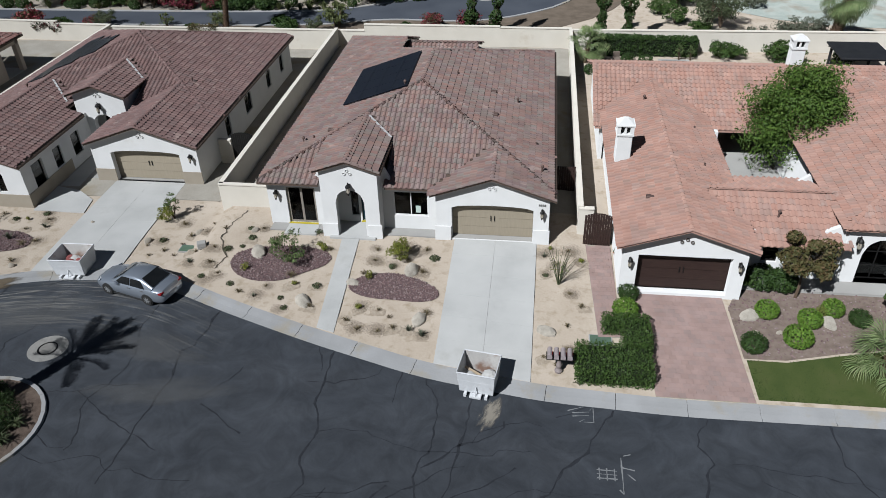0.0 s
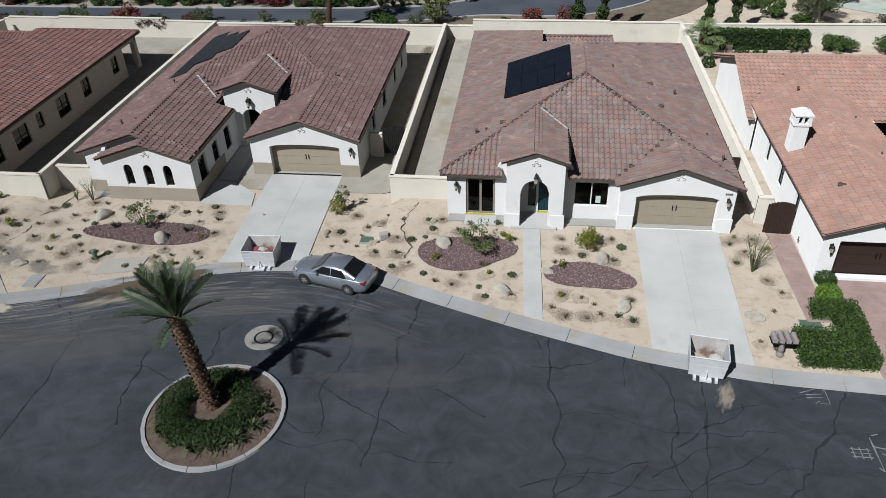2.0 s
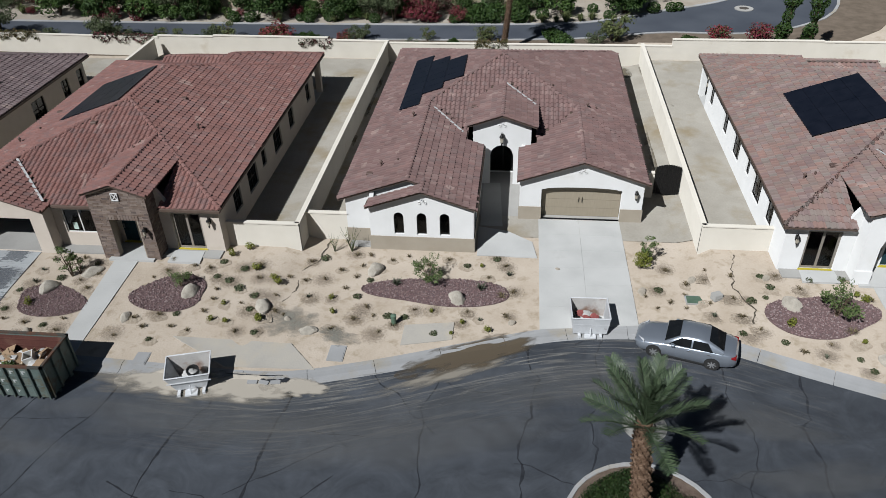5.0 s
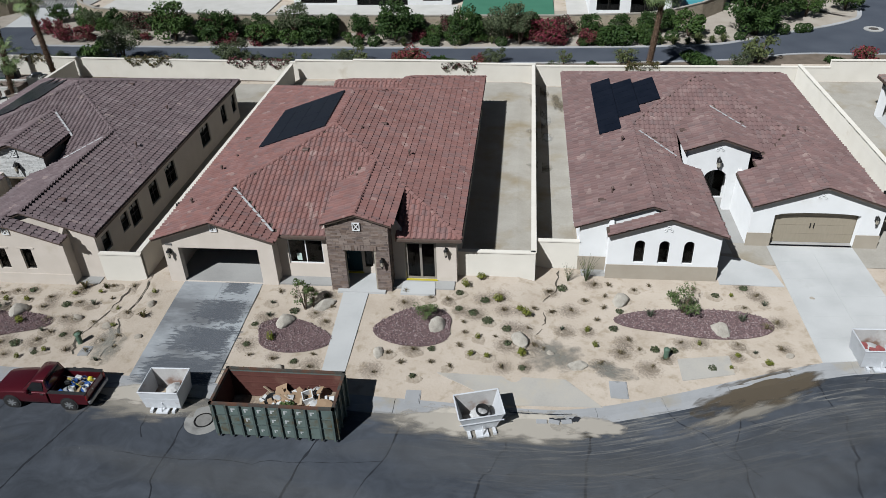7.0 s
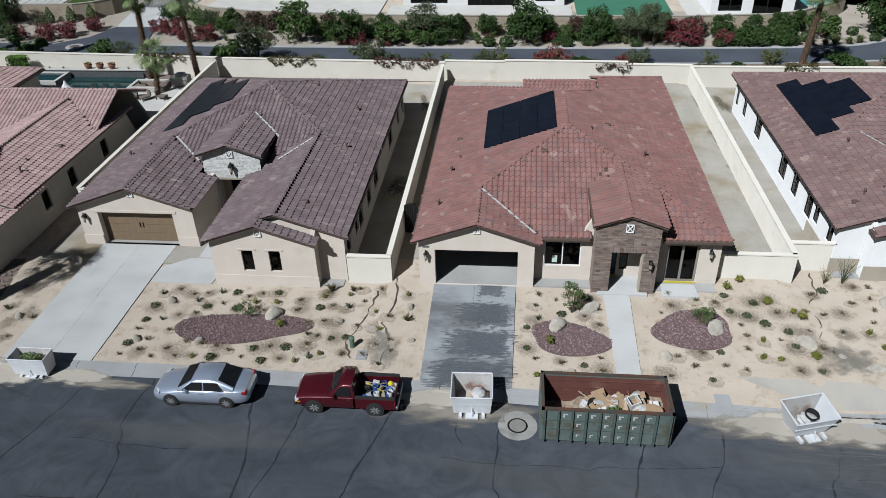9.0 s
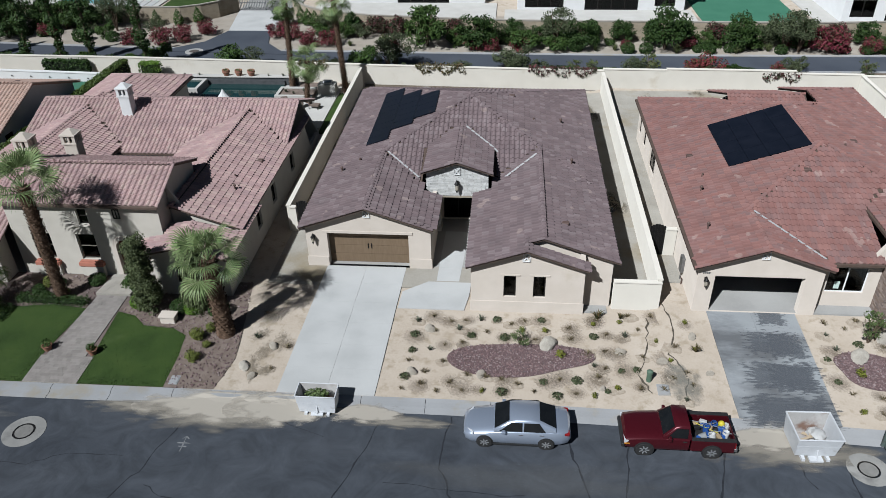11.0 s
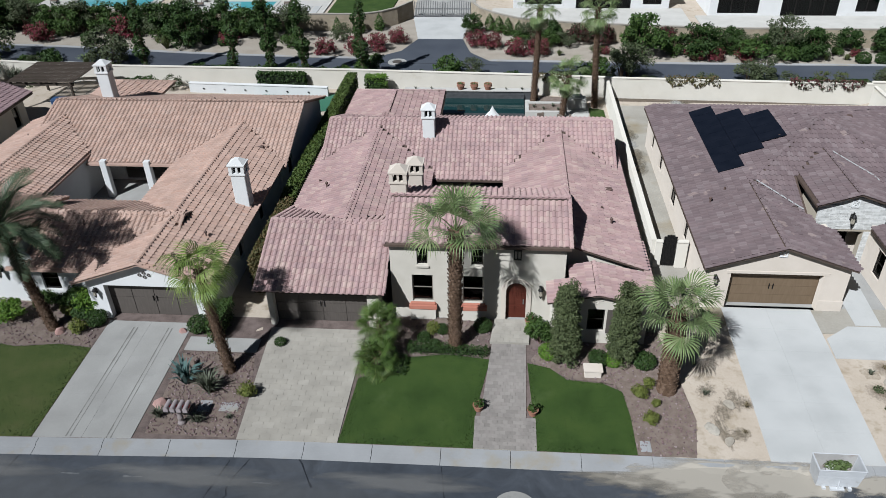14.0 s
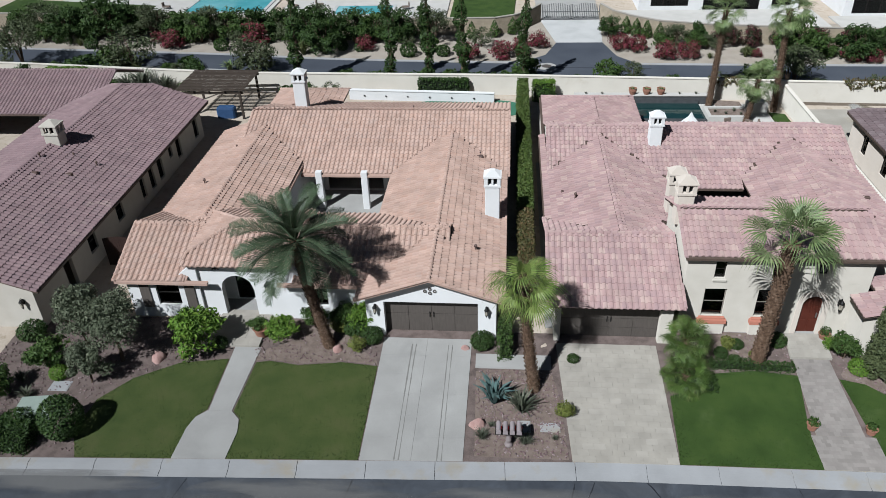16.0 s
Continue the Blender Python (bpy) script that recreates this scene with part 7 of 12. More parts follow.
for i in range(5):
    x, y = bed.uniform(-58.6, -57.6), bed.uniform(25.6, 26.5)
    ob = single("tool_pole", MB().tube([(-0.5, 0, 0), (0.5, 0, 0.03)], 0.016, 6), CM[bed.choice(["yellow", "tan", "grey"])], "long handled tool lying in a truck bed", "tool", group="tools in the truck bed")
    ob.matrix_basis = pose(x, y, 0.86, 0, bed.uniform(-8, 8), bed.uniform(-40, 40))
ob = single("water_jug", MB().lathe([(0.13, 0), (0.14, 0.3), (0.1, 0.38), (0.04, 0.42)], 14), CM["yellow"], "yellow plastic jug in a truck bed", "jug")
ob.matrix_basis = pose(-57.62, 26.45, 0.66, 20, 0, 0)

# white skips
SKIPW = mat("chipped white enamel", [(0.5146, 0.5229, 0.5312), (0.6308, 0.6391, 0.6474)], 1.5, 0.5, 0.15, 20, stain=(0.2739, 0.2241, 0.1826), stain_scale=1.2, stain_at=0.66, local=True)
SKIPI = mat("dirty white steel", [(0.332, 0.3154, 0.2988), (0.4814, 0.4648, 0.4399)], 1.5, 0.7, 0.2, 18, stain=(0.2075, 0.1328, 0.0996), stain_scale=1.1, stain_at=0.55, local=True)


def skip_bin(label, w=1.85, d=1.65, h=1.22, flare=0.16, side=0.6, rise=0.0):
    """Open tapered steel bin on skids; the low side faces -y."""
    t = thing("skip", (0, 0, 0), label, "skip", "white skips at the kerb")
    z0 = 0.14
    b = [(-w / 2 + flare * side, -d / 2 + flare), (w / 2 - flare * side, -d / 2 + flare), (w / 2 - flare * side, d / 2 - 0.08), (-w / 2 + flare * side, d / 2 - 0.08)]
    hs = (h, h, h + rise, h + rise)
    tt = [(-w / 2, -d / 2), (w / 2, -d / 2), (w / 2, d / 2), (-w / 2, d / 2)]
    k = 0.035

    def inset(p, q):
        return (p[0] * (1 - 2 * q / w), p[1] * (1 - 2 * q / d))

    for i, nm in enumerate(("front_plate", "side_plate", "back_plate", "side_plate")):
        j = (i + 1) % 4
        mb = MB().add([(*b[i], z0), (*b[j], z0), (*tt[j], hs[j]), (*tt[i], hs[i]), (*inset(b[i], k), z0), (*inset(b[j], k), z0), (*inset(tt[j], k), hs[j]), (*inset(tt[i], k), hs[i])], [(0, 1, 2, 3), (5, 4, 7, 6), (3, 2, 6, 7), (1, 0, 4, 5), (0, 3, 7, 4), (2, 1, 5, 6)])
        part(nm, mb, SKIPI if nm == "back_plate" else SKIPW, t)
    part("floor_plate", MB().prism([inset(p, 0.01) for p in b], z0, z0 + 0.03), SKIPI, t, "stained floor")
    mb = MB()
    for i in range(4):
        j = (i + 1) % 4
        mb.tube([(*tt[i], hs[i]), (*tt[j], hs[j])], 0.035, 6)
    part("rim", mb, SKIPW, t, "rolled steel rim")
    for x in (-w * 0.28, w * 0.28):
        part("skid", MB().box(x - 0.07, -d / 2 - 0.05, 0, x + 0.07, d / 2 - 0.05, z0), SKIPW, t, "steel skid")
    part("hitch", MB().box(-0.28, -d / 2 - 0.14, 0.05, 0.28, -d / 2 + flare, 0.13).tube([(0, -d / 2 - 0.08, 0.1), (0.02, -d / 2 + 0.08, 0.55)], 0.03, 6), SKIPW, t, "hitch frame")
    part("rib", MB().box(-w / 2 + 0.02, -d / 2 + 0.06, h * 0.62, w / 2 - 0.02, -d / 2 + 0.09, h * 0.66), SKIPW, t, "pressed rib")
    return t


def debris(name, label, category, mb, m, material):
    ob = single(name, mb, material, label, category, group="rubbish in the bins")
    ob.matrix_basis = m
    return ob


CARD = mat("cardboard", [(0.2822, 0.1909, 0.1162), (0.3486, 0.249, 0.1577)], 3, 0.9, 0.1, local=True)
PLY = mat("raw board", [(0.3486, 0.2739, 0.1826), (0.4316, 0.3486, 0.249)], 2, 0.85, 0.15, stretch=(1, 8, 1), local=True)
BAG = mat("dirty plastic sheet", [(0.3735, 0.3652, 0.3486), (0.5146, 0.5063, 0.4897)], 3, 0.5, 0.4, 8, local=True)
REDRAG = mat("red cloth", [(0.1826, 0.0498, 0.0498), (0.2822, 0.0913, 0.083)], 4, 0.9, 0.3, local=True)
base_skip = skip_bin("chipped white steel skip with rubbish inside")
SPOTS = [(-75.62, 27.0, 0.0, 1.0), (-53.85, 26.15, 2.0, 1.0), (-39.3, 25.6, 16.0, 1.0), (-20.75, 31.15, 2.0, 1.0), (2.55, 24.3, -8.0, 0.92)]
trash = random.Random(5)
for i, (x, y, rz, sc) in enumerate(SPOTS):
    m = pose(x, y, road_z(x, min(y, kerb_y(x) - 0.45)) + (0.02 if i != 1 else 0.02), 0, 0, rz)
    if i == 0:
        s = base_skip
        s.matrix_basis = m @ Matrix.Diagonal((1, 0.55, 0.95, 1))
    elif i == 2:
        s = skip_bin("white flared steel hopper skip with a black tub inside", 2.0, 1.35, 1.15, 0.28, 1.15, 0.2)
        s.matrix_basis = m
        debris("rubber_tub", "round black rubber tub in a skip", "tub", MB().lathe([(0.26, 0), (0.3, 0.34), (0.25, 0.34), (0.2, 0.05)], 16), m @ pose(0.15, 0.05, 0.62, 12, 0, 0), CM["black"])
    else:
        s = copy_thing(base_skip, m)
        s.scale = (sc, sc, 1.0 if i != 4 else 1.12)
    n = 5
    for k in range(n):
        px, py = trash.uniform(-0.45, 0.45), trash.uniform(-0.25, 0.35)
        if i in (0, 2):
            px, py = px * 0.6, py * 0.4
        mm = m @ pose(px, py, 0.42 + 0.05 * k, trash.uniform(-25, 25), trash.uniform(-25, 25), trash.uniform(0, 180))
        kind = "sheet" if i == 2 else trash.choice(("sheet", "board", "rag"))
        if kind == "board":
            debris("scrap_board", "broken raw board in a skip", "board", MB().box(-0.4, -0.07, 0, 0.4, 0.07, 0.025), mm, PLY)
        elif kind == "sheet":
            debris("plastic_sheet", "crumpled pale plastic in a skip", "plastic", MB().lathe([(0.28, 0.0), (0.33, 0.1), (0.2, 0.22), (0.05, 0.25)], 7), mm, BAG)
        else:
            debris("rag", "crumpled red cloth in a skip", "cloth", MB().lathe([(0.2, 0.0), (0.27, 0.06), (0.14, 0.14), (0.03, 0.16)], 6), mm, REDRAG)

# green roll-off container
GREENST = mat("weathered green steel", [(0.085, 0.115, 0.105), (0.125, 0.155, 0.14)], 1.2, 0.6, 0.2, 14, stain=(0.09, 0.068, 0.035), stain_scale=1.6, stain_at=0.6)
GREENDK = mat("scuffed green steel", [(0.055, 0.075, 0.07), (0.095, 0.118, 0.108)], 2.5, 0.6, 0.25, 16, stain=(0.08, 0.055, 0.03), stain_scale=2.2, stain_at=0.62)
RUSTIN = mat("rusty red steel", [(0.0706, 0.0266, 0.0216), (0.1162, 0.0456, 0.0349)], 0.8, 0.75, 0.2, 12, stain=(0.166, 0.0913, 0.0664), stain_scale=0.7, stain_at=0.66)
LETTER = mat("faded white lettering", [(0.3486, 0.3569, 0.3486), (0.4565, 0.4648, 0.4565)], 6, 0.7, 0.05)
cx0, cx1, cy0, cy1, ch = -50.72, -45.36, 24.12, 26.35, 1.98
roll = thing("rolloff_container", (-48, 25.2, 0), "weathered green open steel container half full of rubbish", "container")
for nm, c in (("long_side", (cx0, cy0, cx1, cy0 + 0.07)), ("long_side", (cx0, cy1 - 0.07, cx1, cy1)), ("end_side", (cx0, cy0 + 0.07, cx0 + 0.07, cy1 - 0.07)), ("end_side", (cx1 - 0.07, cy0 + 0.07, cx1, cy1 - 0.07))):
    part(nm, MB().box(c[0], c[1], 0.18, c[2], c[3], ch), GREENST, roll, "green steel plate")
part("liner", MB().box(cx0 + 0.075, cy1 - 0.085, 0.3, cx1 - 0.075, cy1 - 0.074, ch - 0.05), RUSTIN, roll, "rusty red inner face")
part("liner", MB().box(cx0 + 0.074, cy0 + 0.08, 0.3, cx0 + 0.085, cy1 - 0.09, ch - 0.05), RUSTIN, roll, "rusty red inner face")
part("liner", MB().box(cx1 - 0.085, cy0 + 0.08, 0.3, cx1 - 0.074, cy1 - 0.09, ch - 0.05), RUSTIN, roll, "rusty red inner face")
part("floor_plate", MB().box(cx0 + 0.05, cy0 + 0.05, 0.14, cx1 - 0.05, cy1 - 0.05, 0.3), RUSTIN, roll, "rusty floor")
for k in range(4):
    z = 0.5 + 0.4 * k
    part("inner_rib", MB().box(cx0 + 0.09, cy1 - 0.115, z, cx1 - 0.09, cy1 - 0.086, z + 0.05), RUSTIN, roll)
rimm = MB()
for a, b in (((cx0, cy0), (cx1, cy0)), ((cx1, cy0), (cx1, cy1)), ((cx1, cy1), (cx0, cy1)), ((cx0, cy1), (cx0, cy0))):
    rimm.box(min(a[0], b[0]) - 0.06, min(a[1], b[1]) - 0.06, ch, max(a[0], b[0]) + 0.06, max(a[1], b[1]) + 0.06, ch + 0.1)
part("top_rail", rimm, mat("rust-worn rail", [(0.045, 0.05, 0.045), (0.075, 0.07, 0.06)], 2.5, 0.65, 0.25, 16, stain=(0.11, 0.055, 0.035), stain_scale=1.6, stain_at=0.5), roll, "rust-worn square top rail")
for k in range(10):
    x = lerp(cx0 + 0.03, cx1 - 0.11, k / 9)
    part("rib", MB().box(x, cy0 - 0.1, 0.16, x + 0.09, cy0, ch), GREENDK, roll, "upright rib")
    part("rib", MB().box(x, cy1, 0.16, x + 0.09, cy1 + 0.1, ch), GREENST, roll, "upright rib")
for k in range(4):
    y = lerp(cy0 + 0.05, cy1 - 0.14, k / 3)
    part("rib", MB().box(cx1, y, 0.16, cx1 + 0.1, y + 0.09, ch), GREENST, roll, "upright rib")
    part("rib", MB().box(cx0 - 0.1, y, 0.16, cx0, y + 0.09, ch), GREENST, roll, "upright rib")
for y in (cy0 + 0.5, cy1 - 0.7):
    part("runner", MB().box(cx0, y, 0.0, cx1, y + 0.2, 0.14), GREENST, roll, "steel runner")
# rows of worn painted marks between the ribs, as plain bars
for z in (0.86, 1.38):
    part("cross_rib", MB().box(cx0 + 0.05, cy0 - 0.035, z, cx1 - 0.05, cy0, z + 0.04), GREENDK, roll, "thin level rib")
for r, (zz, hh, ww, cells) in enumerate(((1.66, 0.2, 0.2, (1, 2, 3, 4, 5, 6, 7)), (1.12, 0.18, 0.19, (2, 4, 5, 6)), (0.5, 0.15, 0.15, (2, 3, 4, 5, 6)))):
    for k in cells:
        x = lerp(cx0 + 0.03, cx1 - 0.11, (k + 0.5) / 9) + 0.045
        part("painted_mark", MB().box(x - ww * 0.5, cy0 - 0.006, zz - hh / 2, x - ww * 0.1, cy0, zz + hh / 2).box(x - ww * 0.1, cy0 - 0.006, zz + hh * 0.2, x + ww * 0.45, cy0, zz + hh / 2), LETTER, roll, "faded white bar")
# its load: a sloping heap with boards, boxes and sheets on top
heap = MB()
nx_, ny_ = 16, 8
HZ = lambda x, y: 0.75 + 0.42 * math.exp(-((x + 47.6) / 1.2) ** 2 - ((y - 25.3) / 0.8) ** 2) + 0.12 * noise.noise((x * 2, y * 2, 1)) + (0.25 if x > -46.6 else 0) - (0.3 if x < -49.3 else 0)
for i in range(nx_ + 1):
    for j in range(ny_ + 1):
        x, y = lerp(cx0 + 0.09, cx1 - 0.09, i / nx_), lerp(cy0 + 0.09, cy1 - 0.12, j / ny_)
        heap.v.append((x, y, HZ(x, y)))
heap.f = [(i * (ny_ + 1) + j, (i + 1) * (ny_ + 1) + j, (i + 1) * (ny_ + 1) + j + 1, i * (ny_ + 1) + j + 1) for i in range(nx_) for j in range(ny_)]
single("rubble_heap", heap, mat("mixed rubble", [(0.1328, 0.0996, 0.0747), (0.2656, 0.2075, 0.1494), (0.3486, 0.2988, 0.2324)], 4, 0.95, 0.6, 14), "mixed building rubble filling a container", "rubble", "stuff")
for i in range(40):
    x, y = trash.gauss(-47.3, 1.0), trash.gauss(25.25, 0.45)
    x, y = min(max(x, -49.6), -45.9), min(max(y, 24.6), 25.9)
    z = HZ(x, y) + 0.05 + trash.uniform(0, 0.18)
    mm = pose(x, y, z, trash.uniform(-35, 35), trash.uniform(-35, 35), trash.uniform(0, 180))
    k = i % 4
    if k == 0:
        debris("cardboard_box", "flattened brown cardboard box on the rubble", "cardboard box", MB().box(-0.35, -0.25, 0, 0.35, 0.25, 0.05).box(-0.35, -0.25, 0.05, -0.33, 0.25, 0.22), mm, CARD)
    elif k == 1:
        debris("scrap_board", "broken raw board on the rubble", "board", MB().box(-0.55, -0.06, 0, 0.55, 0.06, 0.03), mm, PLY)
    elif k == 2:
        debris("plastic_sheet", "crumpled pale plastic on the rubble", "plastic", MB().lathe([(0.22, 0.0), (0.27, 0.08), (0.15, 0.18), (0.04, 0.2)], 7), mm, BAG)
    else:
        debris("cardboard_sheet", "torn cardboard sheet on the rubble", "cardboard", MB().box(-0.42, -0.3, 0, 0.42, 0.3, 0.015), mm, CARD)
debris("carton", "white and blue open carton on the rubble", "carton", MB().box(-0.24, -0.24, 0, 0.24, -0.2, 0.5).box(-0.24, 0.2, 0, 0.24, 0.24, 0.5).box(-0.24, -0.2, 0, -0.2, 0.2, 0.5).box(0.2, -0.2, 0, 0.24, 0.2, 0.5).box(-0.2, -0.2, 0, 0.2, 0.2, 0.03), pose(-46.75, 25.4, 1.2, 14, -12, 20), CM["white"])
for x, y, rz in ((-46.9, 25.6, 10), (-47.6, 25.7, 40), (-46.5, 25.75, 70), (-48.1, 25.0, 25), (-45.85, 25.5, 5), (-48.9, 25.5, 60)):
    debris("foam_block", "white broken packing foam on the rubble", "packing foam", MB().bbox(-0.2, -0.14, 0, 0.2, 0.14, 0.12, 0.02).bbox(-0.2, -0.14, 0.12, -0.08, 0.14, 0.26, 0.02), pose(x, y, HZ(x, y) + 0.12, 18, -14, rz), CM["white"])
debris("sack", "bulging brown paper sack on the rubble", "sack", MB().lathe([(0.3, 0.0), (0.42, 0.12), (0.4, 0.28), (0.22, 0.4), (0.06, 0.42)], 12), pose(-46.15, 25.0, 1.1, 12, -8, 0) @ Matrix.Diagonal((1.5, 0.9, 1, 1)), CARD)
debris("rubber_mat", "black round rubber tub on the rubble", "tub", MB().lathe([(0.28, 0), (0.34, 0.12), (0.29, 0.12), (0.2, 0.03)], 14), pose(-48.45, 25.35, 1.12, 20, 10, 0), CM["black"])


# mailbox clusters, utility boxes and lids
def mailboxes(x, y, z, rz):
    t = thing("mailbox_cluster", (0, 0, 0), "four grey-pink metal mailboxes on a turned post", "mailbox")
    part("post", MB().lathe([(0.17, 0), (0.19, 0.1), (0.11, 0.22), (0.14, 0.4), (0.09, 0.62), (0.13, 0.9)], 12), mat("cast post", [(0.2158, 0.1826, 0.1743), (0.2822, 0.2407, 0.2324)], 5, 0.7, 0.2), t, "turned cast post")
    part("shelf", MB().box(-0.6, -0.25, 0.9, 0.6, 0.25, 0.96), BRONZE, t)
    for k in range(4):
        mb = MB()
        cx = -0.45 + 0.3 * k
        n = 8
        ring = [(-0.11, 0.0), (0.11, 0.0)] + [(0.11 * math.cos(a), 0.16 + 0.11 * math.sin(a)) for a in map(float, np.linspace(0, math.pi, n))]
        mb.v = [(cx + px, yy, 0.97 + pz) for yy in (-0.28, 0.28) for px, pz in ring]
        m = len(ring)
        mb.f = [tuple(range(m)), tuple(range(2 * m - 1, m - 1, -1))] + [(i, (i + 1) % m + 0, m + (i + 1) % m, m + i)[::-1] for i in range(m)]
        b = part("mailbox", mb, mat("dull mailbox metal", [(0.2739, 0.2324, 0.2324), (0.3486, 0.3071, 0.3071)], 5, 0.5, 0.1) if k == 0 else bpy.data.materials["dull mailbox metal"], t, smooth=40)
        part("flag", MB().box(cx + 0.115, -0.1, 1.1, cx + 0.13, 0.08, 1.14), TAILLAMP, b, "red flag")
    t.matrix_basis = pose(x, y, z, 0, 0, rz)
    return t


mb1 = mailboxes(6.1, 25.4, terrain(6.1, 25.4), 0)
copy_thing(mb1, pose(-104.1, 28.4, terrain(-104.1, 28.4), 0, 0, 0))
GREENBOX = mat("green utility plastic", [(0.083, 0.1328, 0.0913), (0.1162, 0.1743, 0.1245)], 4, 0.6, 0.1, local=True)
for x, y in ((-30.55, 30.45), (-60.15, 29.7)):
    t = thing("utility_pedestal", (x, y, terrain(x, y)), "round green telephone pedestal in the sand", "utility pedestal", "utility pedestals")
    part("tube", MB().lathe([(0.13, -0.05), (0.13, 0.5)], 14, (x, y, terrain(x, y))), GREENBOX, t)
    part("cap", MB().lathe([(0.15, 0.48), (0.15, 0.58), (0.05, 0.64)], 14, (x, y, terrain(x, y))), GREENBOX, t, "domed cap")
for x, y, w, d, c in ((-15.1, 33.5, 0.95, 0.6, GREENBOX), (-59.55, 29.1, 0.45, 0.6, KERB), (-42.45, 27.0, 0.6, 0.75, KERB), (-102.2, 29.5, 0.8, 0.45, KERB), (-103.4, 29.5, 0.5, 0.6, KERB), (8.1, 27.6, 1.0, 0.7, GREENBOX), (-83.1, 28.3, 0.35, 0.5, KERB), (-126.5, 31.0, 0.9, 0.6, KERB), (-33.0, 28.1, 0.7, 1.0, KERB)):
    z = terrain(x, y)
    t = thing("valve_box", (x, y, z), "flat utility box lid set in the ground", "valve box", "valve boxes")
    part("frame", MB().bbox(x - w / 2 - 0.06, y - d / 2 - 0.06, z - 0.1, x + w / 2 + 0.06, y + d / 2 + 0.06, z + 0.035, 0.02), KERB, t, "concrete rim")
    part("lid", MB().box(x - w / 2, y - d / 2, z, x + w / 2, y + d / 2, z + 0.05), c, t)
x, y = -14.15, 33.35
single("utility_box", MB().bbox(-0.25, -0.2, 0, 0.25, 0.2, 0.35, 0.03), CONCRETE2, "small grey concrete utility box", "utility box", at=(0, 0, 0)).matrix_basis = pose(x, y, terrain(x, y), 0, 0, 25)

# painted survey marks on the asphalt, as plain strokes
PAINTW = mat("worn white road paint", [(0.1552, 0.1598, 0.1643), (0.2191, 0.2237, 0.2283)], 8, 0.8, 0.1)


def strokes(x, y, segs, s=1.0):
    t = thing("survey_marks", (x, y, 0), "worn white survey strokes sprayed on the asphalt", "road marking", kind="structure")
    for (a, b), (c, d) in segs:
        p = [(x + lerp(a, c, k / 4) * s, y + lerp(b, d, k / 4) * s) for k in range(5)]
        part("stroke", ribbon(p, 0.05, road_z, 0.011), PAINTW, t)


strokes(7.1, 23.0, [((-0.6, 0.2), (0.1, 0.5)), ((0.1, -0.4), (0.5, -0.4)), ((0.5, -0.4), (0.5, 0.5)), ((-0.1, -0.4), (0.1, -0.25)), ((-0.4, 0.1), (0.3, 0.2)), ((-0.4, -0.1), (0.3, 0.0)), ((0.35, 0.3), (0.5, 0.5))])
strokes(8.2, 19.9, [((0.4, 0.9), (0.4, -0.9)), ((0.25, -0.7), (0.4, -0.9)), ((-0.6, 0.2), (0.2, 0.2)), ((-0.6, 0.0), (0.2, 0.0)), ((-0.6, -0.2), (0.2, -0.2)), ((-0.5, 0.3), (-0.5, -0.3)), ((-0.2, 0.3), (-0.2, -0.3)), ((0.1, 0.3), (0.1, -0.3)), ((0.4, 0.4), (0.9, 0.3)), ((0.6, 0.1), (0.9, -0.2)), ((0.5, 1.0), (0.8, 1.1))])
strokes(-81.2, 24.4, [((0, 0.5), (0, -0.4)), ((-0.3, 0.1), (0.3, 0.1)), ((-0.2, -0.1), (0.2, -0.1)), ((-0.15, 0.35), (0, 0.5)), ((0.15, 0.35), (0, 0.5))])
for x in (-108.0, -105.2, -99.5):
    strokes(x, 25.4, [((-0.4, 0), (0.4, 0.02))], 1.0)

# ---- planting ----
def leaf_mat(name, cols, rough=0.6):
    m = mat(name, cols, 3, rough, 0.0, piece=True, spec=0.25)
    return m


L_HEDGE = leaf_mat("dark hedge leaf", [(0.0256, 0.054, 0.01152), (0.0384, 0.07196, 0.01596), (0.01872, 0.03955, 0.009), (0.0512, 0.08627, 0.0192)])
L_ISLE = leaf_mat("island hedge leaf", [(0.017, 0.034, 0.0075), (0.024, 0.045, 0.0105), (0.0117, 0.025, 0.006), (0.034, 0.055, 0.0125)])
L_BRIGHT = leaf_mat("bright shrub leaf", [(0.08638, 0.1661, 0.01776), (0.1234, 0.215, 0.02664), (0.0617, 0.127, 0.01596), (0.1604, 0.2442, 0.03552)])
L_GREEN = leaf_mat("mid green leaf", [(0.03724, 0.07222, 0.0148), (0.05796, 0.1011, 0.0207), (0.02898, 0.05783, 0.0118), (0.07042, 0.1083, 0.0266)])
L_OLIVE = leaf_mat("olive leaf", [(0.06152, 0.07788, 0.03581), (0.08682, 0.104, 0.05082), (0.04703, 0.06313, 0.02688), (0.1086, 0.1225, 0.06574)])
L_SAGE = leaf_mat("grey sage leaf", [(0.0962, 0.1073, 0.074), (0.1332, 0.1406, 0.0999), (0.074, 0.0888, 0.0555)])
L_DRY = leaf_mat("dry straw", [(0.1776, 0.1406, 0.0814), (0.2368, 0.1924, 0.1184), (0.1258, 0.0962, 0.0592), (0.148, 0.1332, 0.0666)])
L_YELLOW = leaf_mat("yellow green leaf", [(0.1184, 0.1384, 0.02664), (0.1539, 0.1698, 0.03996), (0.08288, 0.1069, 0.01998)])
L_BOUG = leaf_mat("bougainvillea bract", [(0.1698, 0.0221, 0.044), (0.1384, 0.0189, 0.0346), (0.0314, 0.0566, 0.0158), (0.2076, 0.0377, 0.0566), (0.1132, 0.0314, 0.0252)])
